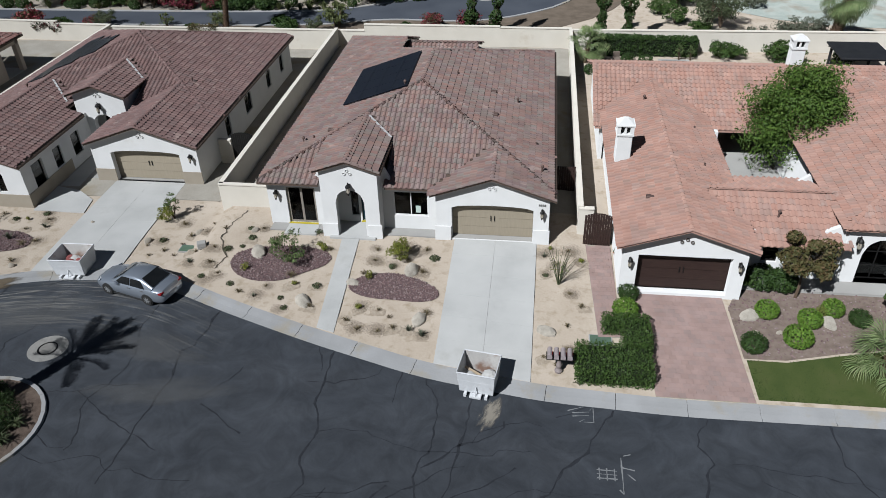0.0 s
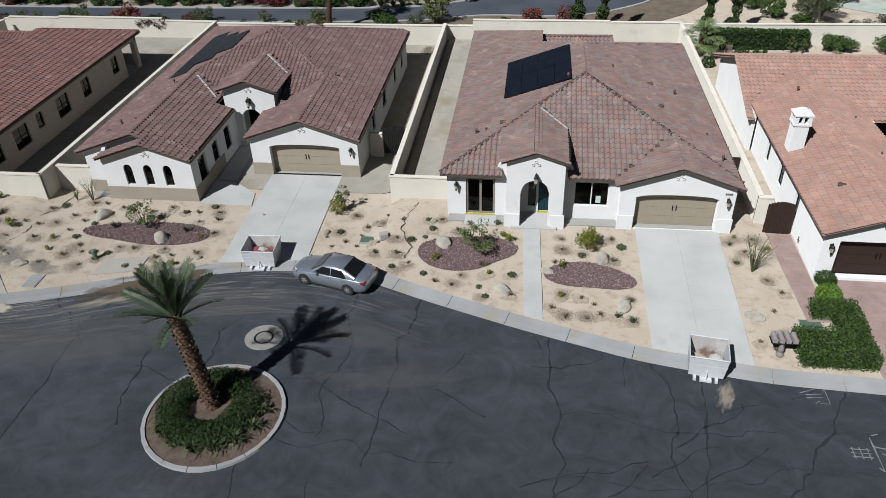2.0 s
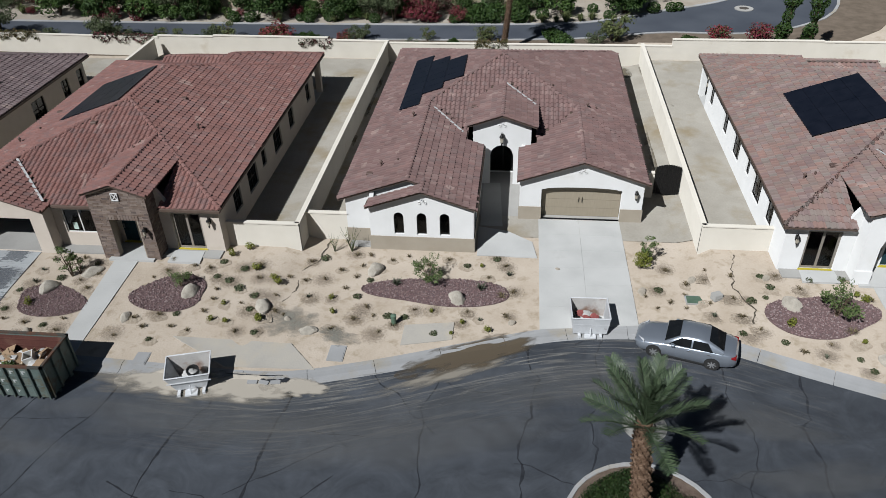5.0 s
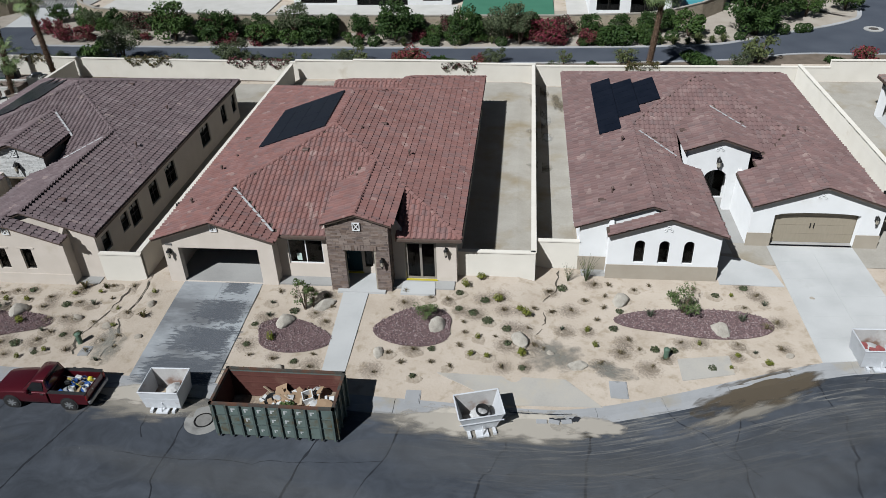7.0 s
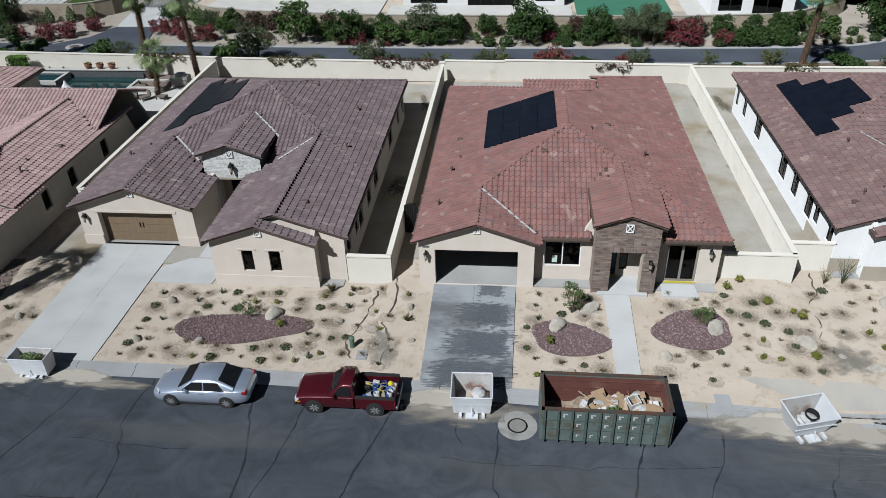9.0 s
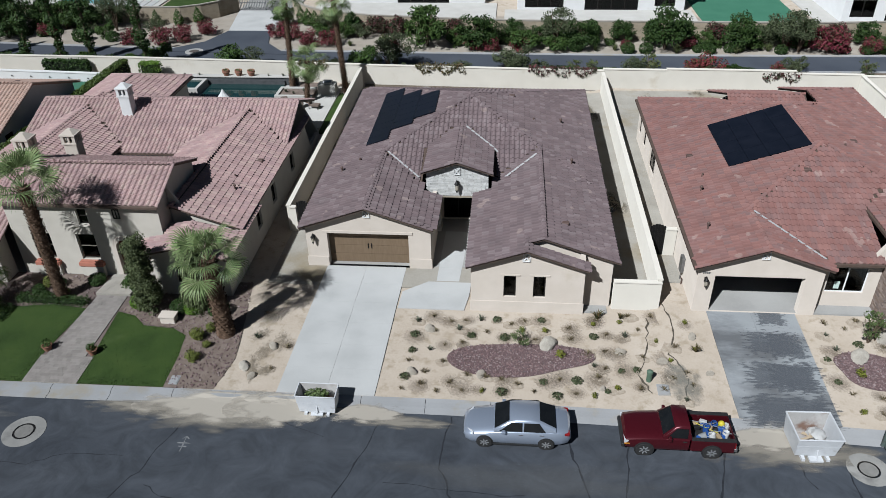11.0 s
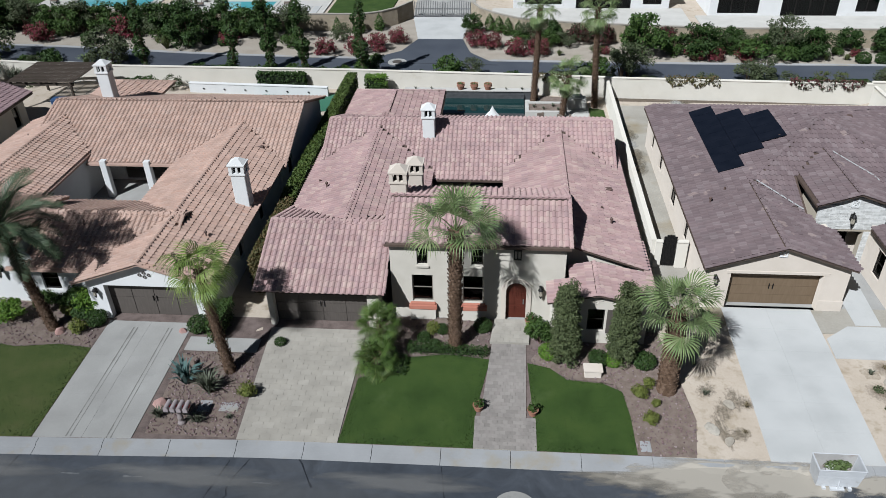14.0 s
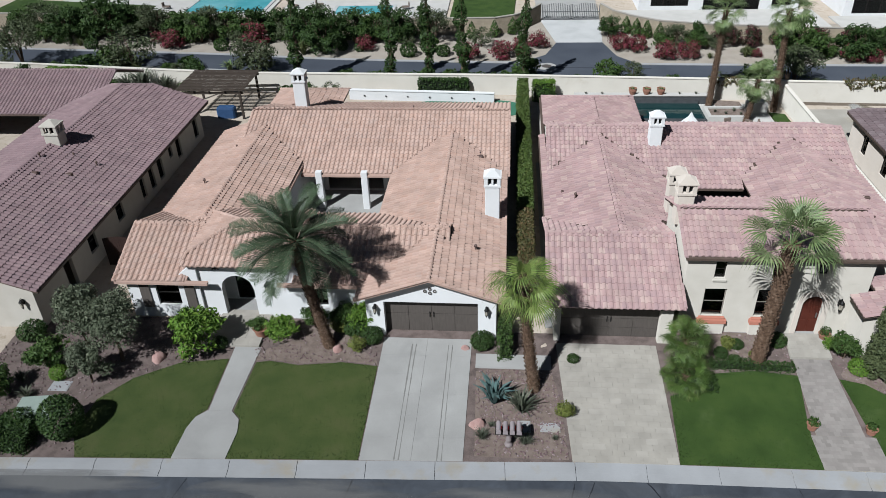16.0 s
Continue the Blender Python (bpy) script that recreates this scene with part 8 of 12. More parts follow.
L_RUST = leaf_mat("rusty green leaf", [(0.0962, 0.074, 0.0296), (0.0666, 0.074, 0.0259), (0.1258, 0.0814, 0.037), (0.0518, 0.0666, 0.0222)])
L_SCRUB = leaf_mat("scrub leaf", [(0.1311, 0.1515, 0.02277), (0.1835, 0.1949, 0.03091), (0.09617, 0.1154, 0.01793), (0.2274, 0.2165, 0.0407)])
L_FEATHER = leaf_mat("feathery green leaf", [(0.0777, 0.114, 0.03552), (0.114, 0.1554, 0.05328), (0.05698, 0.08806, 0.02664), (0.145, 0.1813, 0.07104)])
L_AGAVE = leaf_mat("blue agave leaf", [(0.0888, 0.148, 0.1406), (0.1184, 0.185, 0.1702), (0.074, 0.1184, 0.111)], 0.5)
L_PALM = leaf_mat("palm frond leaf", [(0.1376, 0.1961, 0.07744), (0.1905, 0.2452, 0.09957), (0.1058, 0.1569, 0.05531), (0.254, 0.2843, 0.1438)], 0.45)
L_FRESH = leaf_mat("fresh palm leaf", [(0.14, 0.20, 0.045), (0.19, 0.25, 0.06), (0.10, 0.155, 0.035), (0.25, 0.285, 0.09)], 0.45)
L_DATE = leaf_mat("date palm leaf", [(0.04923, 0.07353, 0.03955), (0.07033, 0.09927, 0.05215), (0.03659, 0.05882, 0.03004), (0.09846, 0.1213, 0.07118)], 0.5)
L_LAWN = leaf_mat("lawn blade", [(0.02299, 0.04442, 0.006732), (0.03176, 0.0573, 0.00933), (0.01889, 0.03802, 0.00568), (0.04052, 0.06433, 0.01248)])
LAWN = mat("lawn", [(0.02272, 0.04458, 0.007575), (0.03404, 0.06238, 0.01164), (0.047, 0.07615, 0.01515)], 0.8, 0.95, 0.5, 30, stain=(0.0581, 0.0871, 0.0249), stain_scale=0.5, stain_at=0.66)
LAWN2 = mat("dull lawn", [(0.03737, 0.05727, 0.0133), (0.054, 0.07257, 0.0186), (0.0705, 0.08015, 0.0266)], 0.8, 0.95, 0.5, 30)
BARK = mat("brown bark", [(0.0747, 0.0498, 0.0332), (0.1328, 0.0954, 0.0664)], 4, 0.95, 0.6, 14, stretch=(1, 1, 0.35), bump_dist=0.03)
PALMBARK = mat("palm trunk fibre", [(0.0539, 0.0315, 0.0183), (0.1079, 0.0664, 0.0415), (0.1992, 0.1369, 0.0954)], 5, 0.95, 0.7, 18, bump_dist=0.04, local=True)
CLAY = mat("terracotta", [(0.2324, 0.1079, 0.0706), (0.2988, 0.1577, 0.1079)], 4, 0.85, 0.2)


def leaves(n, radii, leaf, seed, shell=0.55, up=0.3, flat=0.0, lobes=0):
    """Leaf blades as bent quads in and on an uneven ellipsoid; returns arrays."""
    r = np.random.RandomState(seed)
    d = r.normal(size=(n, 3))
    d /= np.linalg.norm(d, axis=1)[:, None]
    if flat:
        d[:, 2] = np.where(d[:, 2] < -flat, -flat * r.rand(n), d[:, 2])
    rad = shell + (1 - shell) * r.rand(n) ** 0.5
    if lobes:
        c = r.normal(size=(lobes, 3))
        c /= np.linalg.norm(c, axis=1)[:, None]
        near = (d @ c.T).max(axis=1)
        rad *= 0.62 + 0.45 * np.clip((near - 0.55) / 0.4, 0, 1)
    P = d * rad[:, None] * np.array(radii)
    nrm = d + r.normal(size=(n, 3)) * 0.7 + np.array([0, 0, up])
    nrm /= np.linalg.norm(nrm, axis=1)[:, None]
    t = np.cross(nrm, r.normal(size=(n, 3)))
    t /= np.linalg.norm(t, axis=1)[:, None]
    b = np.cross(nrm, t)
    s = leaf * (0.6 + 0.8 * r.rand(n))[:, None]
    V = np.stack([P - t * s, P + b * s * 0.45 + nrm * s * 0.12, P + t * s, P - b * s * 0.45 + nrm * s * 0.12], axis=1).reshape(-1, 3)
    F = np.arange(4 * n).reshape(n, 4)
    return V, F


def tuft(n, h, spread, w, seed, droop=0.4, base=0.03):
    """Narrow upright blades from one foot."""
    r = np.random.RandomState(seed)
    mb = MB()
    for i in range(n):
        a = r.rand() * 2 * math.pi
        lean = spread * r.rand() ** 0.7
        hh = h * (0.6 + 0.5 * r.rand())
        dx, dy = math.cos(a), math.sin(a)
        q = [(base * dx, base * dy, 0), (lean * 0.5 * dx, lean * 0.5 * dy, hh * 0.65), (lean * dx, lean * dy, hh * (1 - droop * lean / max(spread, 0.01)))]
        sx, sy = -dy * w, dx * w
        mb.add([(q[0][0] - sx, q[0][1] - sy, 0), (q[0][0] + sx, q[0][1] + sy, 0), (q[1][0] + sx * 0.8, q[1][1] + sy * 0.8, q[1][2]), (q[1][0] - sx * 0.8, q[1][1] - sy * 0.8, q[1][2]), q[2]], [(0, 1, 2, 3), (3, 2, 4)])
    return mb


def plant(name, label, category, pieces, group=""):
    """A thing at the origin from (part name, MB, material) pieces."""
    t = thing(name, (0, 0, 0), label, category, group)
    for nm, mb, m in pieces:
        part(nm, mb, m, t)
    return t


def ball(n, radii, leaf, seed, cz=None, **k):
    V, F = leaves(n, radii, leaf, seed, **k)
    V[:, 2] += radii[2] if cz is None else cz
    return MB().arrays(V, F)


def clumps(n, radii, size, per, leaf, seed, cz, spread=(0.45, 0.92), **k):
    """Many small leaf clumps over an uneven ellipsoid, with gaps between them."""
    q = random.Random(seed)
    Vs, Fs, at = [], [], 0
    for i in range(n):
        zt = q.uniform(-0.75, 1.0)
        a = 2.39996 * i + q.uniform(-0.4, 0.4)
        rr = q.uniform(*spread)
        h = math.sqrt(max(0, 1 - zt * zt))
        c = np.array((radii[0] * rr * h * math.cos(a), radii[1] * rr * h * math.sin(a), cz + radii[2] * rr * zt))
        cs = size * q.uniform(0.65, 1.3)
        V, F = leaves(per, (cs, cs, cs * 0.75), leaf, seed * 50 + i, shell=0.3, **k)
        Vs.append(V + c)
        Fs.append(F + at)
        at += len(V)
    return np.concatenate(Vs), np.concatenate(Fs)


def bush(n, radii, size, per, leaf, seed, cz, **k):
    return MB().arrays(*clumps(n, radii, size, per, leaf, seed, cz, **k))


def stems(n, h, spread, r, seed):
    q = random.Random(seed)
    mb = MB()
    for i in range(n):
        a, s = q.uniform(0, 2 * math.pi), q.uniform(0.3, 1) * spread
        mb.tube([(0.02 * math.cos(a), 0.02 * math.sin(a), -0.05), (s * 0.4 * math.cos(a + 0.2), s * 0.4 * math.sin(a + 0.2), h * 0.5), (s * math.cos(a), s * math.sin(a), h * q.uniform(0.8, 1))], [r, r * 0.7, r * 0.35], 5, False)
    return mb


def put(base, spots, zf=terrain, first=[None]):
    """Sets a thing at the first spot and copies at the rest: (x, y, scale, turn)."""
    for i, s in enumerate(spots):
        x, y = s[0], s[1]
        sc, rz = (s[2] if len(s) > 2 else 1.0), (s[3] if len(s) > 3 else rng.uniform(0, 360))
        m = pose(x, y, zf(x, y) - 0.01, 0, 0, rz)
        ob = base if i == 0 else copy_thing(base, m)
        ob.matrix_basis = m @ Matrix.Diagonal((sc, sc, sc, 1))


# boulders
def boulder(seed, sx, sy, sz, label, material=None):
    bm = bmesh.new()
    bmesh.ops.create_icosphere(bm, subdivisions=3, radius=1)
    for v in bm.verts:
        p = v.co.copy()
        k = 1 + 0.28 * noise.noise(p * 1.1 + Vector((seed, 0, 0))) + 0.10 * noise.noise(p * 3.1 + Vector((0, seed, 0)))
        for c in range(6):
            ax = Vector((math.sin(seed * 3 + c * 2.1), math.cos(seed + c * 1.7), math.sin(c * 2.9 + seed))).normalized()
            k = min(k, 0.86 / max(0.25, p.dot(ax))) if p.dot(ax) > 0.5 else k
        v.co = Vector((p.x * sx * k, p.y * sy * k, max(-0.3, p.z * k) * sz))
    me = bpy.data.meshes.new("boulder")
    bm.to_mesh(me)
    bm.free()
    me.materials.append(material or ROCK)
    me.polygons.foreach_set("use_smooth", [True] * len(me.polygons))
    me.set_sharp_from_angle(angle=radians(30))
    return tagged(new("boulder", me), label, "boulder", "boulders in the yards")


PINKROCK = mat("pink granite boulder", [(0.3154, 0.1826, 0.1577), (0.4316, 0.2905, 0.2573)], 3, 0.9, 0.5, 18, local=True)
DARKROCK = mat("dull grey boulder", [(0.2688, 0.2376, 0.1938), (0.4032, 0.3618, 0.3009)], 3, 0.9, 0.5, 18, local=True)
B1 = boulder(1.3, 0.55, 0.42, 0.55, "pale angular granite boulder half sunk in sand")
B2 = boulder(4.1, 0.45, 0.34, 0.36, "low grey boulder half sunk in sand", DARKROCK)
B3 = boulder(7.7, 0.7, 0.45, 0.4, "broad pale boulder half sunk in sand")
put(B1, [(-10.62, 32.9), (-27.5, 32.65), (-32.3, 34.85), (-49.8, 31.7), (-41.8, 31.9), (-64.9, 31.95), (-1.7, 31.95, 0.9), (15.4, 29.95, 0.9), (19.05, 29.75, 0.85)])
put(B2, [(-15.05, 35.15, 0.68), (-17.8, 34.0, 0.68), (-11.4, 34.8, 0.54), (-61.3, 31.6, 0.68), (-57.6, 32.75, 0.61), (-59.3, 31.0, 0.68), (-71.6, 29.6, 0.68), (-68.2, 29.6, 0.68), (-71.0, 32.85, 0.75), (-78.9, 31.0, 0.68), (-49.2, 28.4, 0.61), (-79.4, 28.8, 0.61), (-36.1, 30.4, 0.48), (-24.6, 31.0, 0.48), (-57.2, 30.2, 0.48), (16.6, 28.9, 0.41), (15.5, 28.8, 0.41), (-22.2, 35.7, 0.34), (-62.4, 29.0, 0.41)])
put(B3, [(-7.05, 29.25, 0.85), (-0.8, 28.3, 0.8), (5.5, 27.95, 0.75), (-37.6, 31.1, 0.9), (-44.55, 29.8, 0.6), (-48.0, 33.2, 0.9), (-4.75, 30.8, 0.6), (-34.8, 29.6, 0.7), (-80.0, 29.5, 0.6)])
B4 = boulder(2.2, 0.4, 0.3, 0.4, "pink granite boulder in a planting bed", PINKROCK)
put(B4, [(-105.5, 29.5), (-122.3, 33.2, 1.1), (-121.0, 33.7, 0.8), (-113.0, 34.2, 0.8), (-106.4, 34.6, 0.6)])


# gravel beds: a low mound under loose stones
def bed_outline(cx, cy, rx, ry, seed, rot=0):
    pts = []
    for k in range(36):
        a = 2 * math.pi * k / 36
        q = 1 + 0.13 * math.sin(2 * a + seed) + 0.08 * math.sin(3 * a + 2 * seed)
        x, y = rx * q * math.cos(a), ry * q * math.sin(a)
        c, s = math.cos(rot), math.sin(rot)
        pts.append((cx + x * c - y * s, cy + x * s + y * c))
    return pts


def in_poly(pts, x, y):
    c = False
    for (x0, y0), (x1, y1) in zip(pts, pts[1:] + pts[:1]):
        if (y0 > y) != (y1 > y) and x < (x1 - x0) * (y - y0) / (y1 - y0) + x0:
            c = not c
    return c


def fan(pts, zf, lift, rings=4, crown=0.05):
    cx, cy = sum(p[0] for p in pts) / len(pts), sum(p[1] for p in pts) / len(pts)
    mb = MB()
    n = len(pts)
    mb.v.append((cx, cy, zf(cx, cy) + lift + crown))
    for r in range(1, rings + 1):
        for x, y in pts:
            px, py = lerp(cx, x, r / rings), lerp(cy, y, r / rings)
            mb.v.append((px, py, zf(px, py) + lift * (1 if r < rings else 0.55) + crown * (1 - (r / rings) ** 2)))
    mb.f = [(0, 1 + k, 1 + (k + 1) % n) for k in range(n)]
    for r in range(rings - 1):
        mb.f += [(1 + r * n + k, 1 + (r + 1) * n + k, 1 + (r + 1) * n + (k + 1) % n, 1 + r * n + (k + 1) % n) for k in range(n)]
    return mb


OCT = np.array([(1, 0, 0), (0, 1, 0), (-1, 0, 0), (0, -1, 0), (0, 0, 1), (0, 0, -0.6)], float)
OCTF = np.array([(0, 1, 4), (1, 2, 4), (2, 3, 4), (3, 0, 4), (1, 0, 5), (2, 1, 5), (3, 2, 5), (0, 3, 5)])


def loose(pts, zf, density, size, seed, lift, material, label):
    r = random.Random(seed)
    xs, ys = [p[0] for p in pts], [p[1] for p in pts]
    n = int((max(xs) - min(xs)) * (max(ys) - min(ys)) * density)
    P = []
    for _ in range(n):
        x, y = r.uniform(min(xs), max(xs)), r.uniform(min(ys), max(ys))
        if in_poly(pts, x, y):
            P.append((x, y, zf(x, y) + lift))
    P = np.array(P)
    q = np.random.RandomState(seed)
    n = len(P)
    S = size * (0.5 + q.rand(n, 3))
    A = q.rand(n) * 6.28
    V = OCT[None] * S[:, None, :]
    c, s = np.cos(A)[:, None], np.sin(A)[:, None]
    V = np.stack([V[..., 0] * c - V[..., 1] * s, V[..., 0] * s + V[..., 1] * c, V[..., 2]], axis=2) + P[:, None, :]
    mb = MB()
    mb.v = V.reshape(-1, 3).tolist()
    mb.f = (OCTF[None] + (np.arange(n) * 6)[:, None, None]).reshape(-1, 3).tolist()
    return single("gravel", mb, material, label, "gravel", "stuff")


for i, (cx, cy, rx, ry, rot) in enumerate([(-9.3, 32.2, 2.7, 1.45, -0.05), (-2.5, 30.55, 2.15, 1.15, -0.15), (-28.5, 33.25, 3.7, 1.25, 0.06), (-49.2, 30.75, 2.15, 1.15, -0.05), (-42.95, 31.75, 2.2, 1.35, 0.0), (-66.45, 30.8, 3.5, 1.25, 0.0)]):
    pts = bed_outline(cx, cy, rx, ry, i * 1.3, rot)
    single("gravel_bed", fan(pts, terrain, 0.03, 4, 0.0), GRAVELBASE, "oval bed of dark red lava gravel", "gravel bed", "structure")
    loose(pts, terrain, 120, 0.05, 20 + i, 0.05, GRAVEL, "loose dark red lava stones in an oval bed")


V, F = leaves(420, (0.5, 0.35, 0.3), 0.09, 611, shell=0.2)
V, F = leaves(420, (0.55, 0.4, 0.3), 0.08, 612, shell=0.2)
debris("branch_pile", "green garden cuttings filling a skip", "branches", MB().arrays(V, F), pose(-75.65, 27.0, 1.0, 0, 0, 0) @ Matrix.Diagonal((1, 0.6, 0.8, 1)), L_FEATHER)
V, F = leaves(420, (0.5, 0.35, 0.3), 0.09, 611, shell=0.2)
debris("branch_pile", "green cut branches thrown on the rubble", "branches", MB().arrays(V, F), pose(-47.7, 24.75, 1.25, 0, 0, 20), L_FEATHER)

# desert plants, each kind built once
P1 = plant("desert_tuft", "small dry bunch grass in the sand", "grass tuft", [("foliage", tuft(40, 0.30, 0.36, 0.014, 1), L_DRY)], "small desert plants")
P2 = plant("desert_shrublet", "small olive-green desert shrub in the sand", "small shrub", [("foliage", ball(150, (0.22, 0.22, 0.22), 0.05, 2, 0.2, shell=0.2, lobes=5), L_SCRUB), ("stem", stems(5, 0.25, 0.2, 0.012, 2), BARK)], "small desert plants")
P3 = plant("desert_spike", "spiky grey-green yucca in the sand", "yucca", [("foliage", tuft(40, 0.42, 0.38, 0.022, 3, 0.25), L_SAGE)], "small desert plants")
P4 = plant("desert_cushion", "low dull olive cushion plant in the sand", "cushion plant", [("foliage", ball(170, (0.32, 0.30, 0.13), 0.06, 4, 0.1, shell=0.3), L_OLIVE), ("foliage", tuft(20, 0.2, 0.36, 0.014, 7), L_DRY)], "small desert plants")
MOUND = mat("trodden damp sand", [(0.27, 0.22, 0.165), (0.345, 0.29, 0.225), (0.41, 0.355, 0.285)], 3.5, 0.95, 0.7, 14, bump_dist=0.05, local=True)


def mound(seed):
    """Trodden, dug-up sand: a patch of dents and ridges that sinks into the ground at its rim."""
    mb = MB()
    nx, ny = 18, 15
    for i in range(nx + 1):
        for j in range(ny + 1):
            x, y = lerp(-0.75, 0.75, i / nx), lerp(-0.6, 0.6, j / ny)
            r = math.hypot(x / 0.72, y / 0.57) + 0.35 * noise.noise((x * 2.2, y * 2.2, seed))
            n = noise.noise((x * 5.5, y * 7.5, seed * 3.1)) + 0.5 * noise.noise((x * 12, y * 14, seed))
            mb.v.append((x, y, (0.075 * n + 0.022) * (1 - smoothstep(0.55, 1.0, r)) - 0.06 * smoothstep(0.6, 1.05, r)))
    mb.f = [(i * (ny + 1) + j, (i + 1) * (ny + 1) + j, (i + 1) * (ny + 1) + j + 1, i * (ny + 1) + j + 1) for i in range(nx) for j in range(ny)]
    return tagged(new("planting_basin", mesh_of("planting_basin", mb, MOUND, 60)), "dug-up and trodden patch of darker sand", "trodden sand", "trodden sand patches")


M1, M2 = mound(1), mound(2)
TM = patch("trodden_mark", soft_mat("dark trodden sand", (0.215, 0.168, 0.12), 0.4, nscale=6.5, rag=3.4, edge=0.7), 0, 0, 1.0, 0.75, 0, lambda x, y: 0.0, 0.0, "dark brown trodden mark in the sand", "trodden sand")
# scatter by yard: (x0, x1, y0, y1, count, shares of the kinds)
yards = [(-13.6, -6.3, 28.5, 35.0, 24), (-4.7, -0.3, 26.6, 34.5, 20), (5.3, 7.4, 25.5, 35.0, 12), (-36.5, -24.5, 29.6, 36.5, 46), (-17.9, -13.8, 32.0, 36.8, 12), (-44.6, -36.8, 28.0, 34.6, 36), (-51.4, -47.6, 28.0, 34.4, 26), (-62.5, -57.3, 28.2, 34.5, 24), (-72.0, -62.0, 28.3, 33.9, 54), (-80.0, -77.9, 28.4, 36.0, 4)]
AVOID = [(-9.3, 32.2, 2.9, 1.6), (-2.5, 30.6, 2.3, 1.3), (-28.5, 33.2, 3.9, 1.4), (-49.2, 30.75, 2.3, 1.3), (-42.95, 31.75, 2.4, 1.5), (-66.45, 30.8, 3.7, 1.4), (-38, 27.8, 3.5, 1.3), (-5.4, 31, 0.9, 5), (-46.5, 31, 0.9, 5)]
yr = random.Random(17)
spots = {1: [], 2: [], 3: [], 4: [], "m1": [], "m2": [], "t": []}
for x0, x1, y0, y1, n in yards:
    got, tries = [], 0
    while len(got) < n and tries < 4000:
        tries += 1
        x, y = yr.uniform(x0, x1), yr.uniform(y0, y1)
        if y < kerb_y(x) + 0.7 or any(((x - a) / c) ** 2 + ((y - b) / d) ** 2 < 1 for a, b, c, d in AVOID) or any(math.hypot(x - a, y - b) < 0.75 for a, b in got):
            continue
        got.append((x, y))
        k = yr.choice((1, 1, 1, 1, 1, 2, 3, 4, 4))
        sc = yr.uniform(0.55, 0.95)
        spots[k].append((x, y, sc))
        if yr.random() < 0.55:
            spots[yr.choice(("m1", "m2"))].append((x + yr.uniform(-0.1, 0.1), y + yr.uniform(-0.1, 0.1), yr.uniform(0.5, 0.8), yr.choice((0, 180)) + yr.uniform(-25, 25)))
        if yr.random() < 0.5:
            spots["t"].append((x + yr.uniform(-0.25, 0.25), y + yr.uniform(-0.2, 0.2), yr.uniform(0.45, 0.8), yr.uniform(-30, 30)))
for x, y, k in ((-10.9, 31.5, 2), (-8.2, 31.1, 1), (-6.9, 33.3, 2), (-3.9, 31.2, 2), (-30.9, 33.6, 3), (-26.3, 33.5, 3), (-25.2, 33.0, 1), (-50.2, 30.4, 2), (-64.3, 31.05, 2), (-37.3, 33.0, 2), (-38.8, 34.0, 2), (-37.5, 30.0, 2), (-40.6, 35.2, 2), (-39.8, 35.9, 2)):
    spots[k].append((x, y, 1.25))
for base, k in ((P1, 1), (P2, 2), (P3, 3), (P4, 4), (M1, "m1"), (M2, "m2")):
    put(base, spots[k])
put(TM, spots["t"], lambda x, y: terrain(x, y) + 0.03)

# larger shrubs in the new yards
S1 = plant("shrub", "feathery green desert shrub in a gravel bed", "shrub", [("foliage", bush(17, (0.85, 0.8, 0.72), 0.27, 55, 0.06, 21, 0.95), L_FEATHER), ("stem", stems(10, 1.2, 0.7, 0.022, 21), BARK)], "shrubs in the yards")
put(S1, [(-8.6, 32.2, 1.2), (-29.2, 34.0, 1.05), (-42.5, 32.3, 0.75), (-66.3, 31.9, 0.6)])
S2 = plant("shrub", "dense rounded bright green shrub in the sand", "shrub", [("foliage", bush(20, (0.62, 0.6, 0.66), 0.27, 70, 0.06, 22, 0.72), L_SCRUB), ("stem", stems(6, 0.7, 0.3, 0.02, 22), BARK)], "shrubs in the yards")
put(S2, [(-2.5, 32.8, 1.0), (-17.6, 36.2, 0.75)])
S3 = plant("shrub", "open grey-green shrub with bare stems", "shrub", [("foliage", bush(14, (0.55, 0.5, 0.8), 0.2, 40, 0.055, 23, 1.05), L_FEATHER), ("stem", stems(12, 1.5, 0.55, 0.018, 23), BARK)], "shrubs in the yards")
put(S3, [(-17.3, 36.6, 1.0), (-49.0, 32.8, 1.15), (-48.6, 33.0, 0.8)])
S4 = plant("ocotillo", "thin wand-like ocotillo with few leaves", "ocotillo", [*[("stem", stems(1, 2.2, 0.95, 0.022, 240 + k), L_OLIVE) for k in range(16)], ("foliage", ball(90, (0.6, 0.6, 0.6), 0.05, 25, 1.2, shell=0.6), L_YELLOW)], "ocotillos")
put(S4, [(6.1, 31.5, 1.0), (-34.0, 36.7, 0.75), (-35.0, 36.6, 0.5)])
S5 = plant("agave_rosette", "dark spiky agave rosette by a wall", "agave", [("foliage", tuft(34, 0.55, 0.55, 0.03, 26, 0.3), L_RUST)], "agaves by the wall")
put(S5, [(-62.2, 34.2, 1.0), (-57.6, 31.7, 0.8), (-61.0, 34.3, 0.7)])

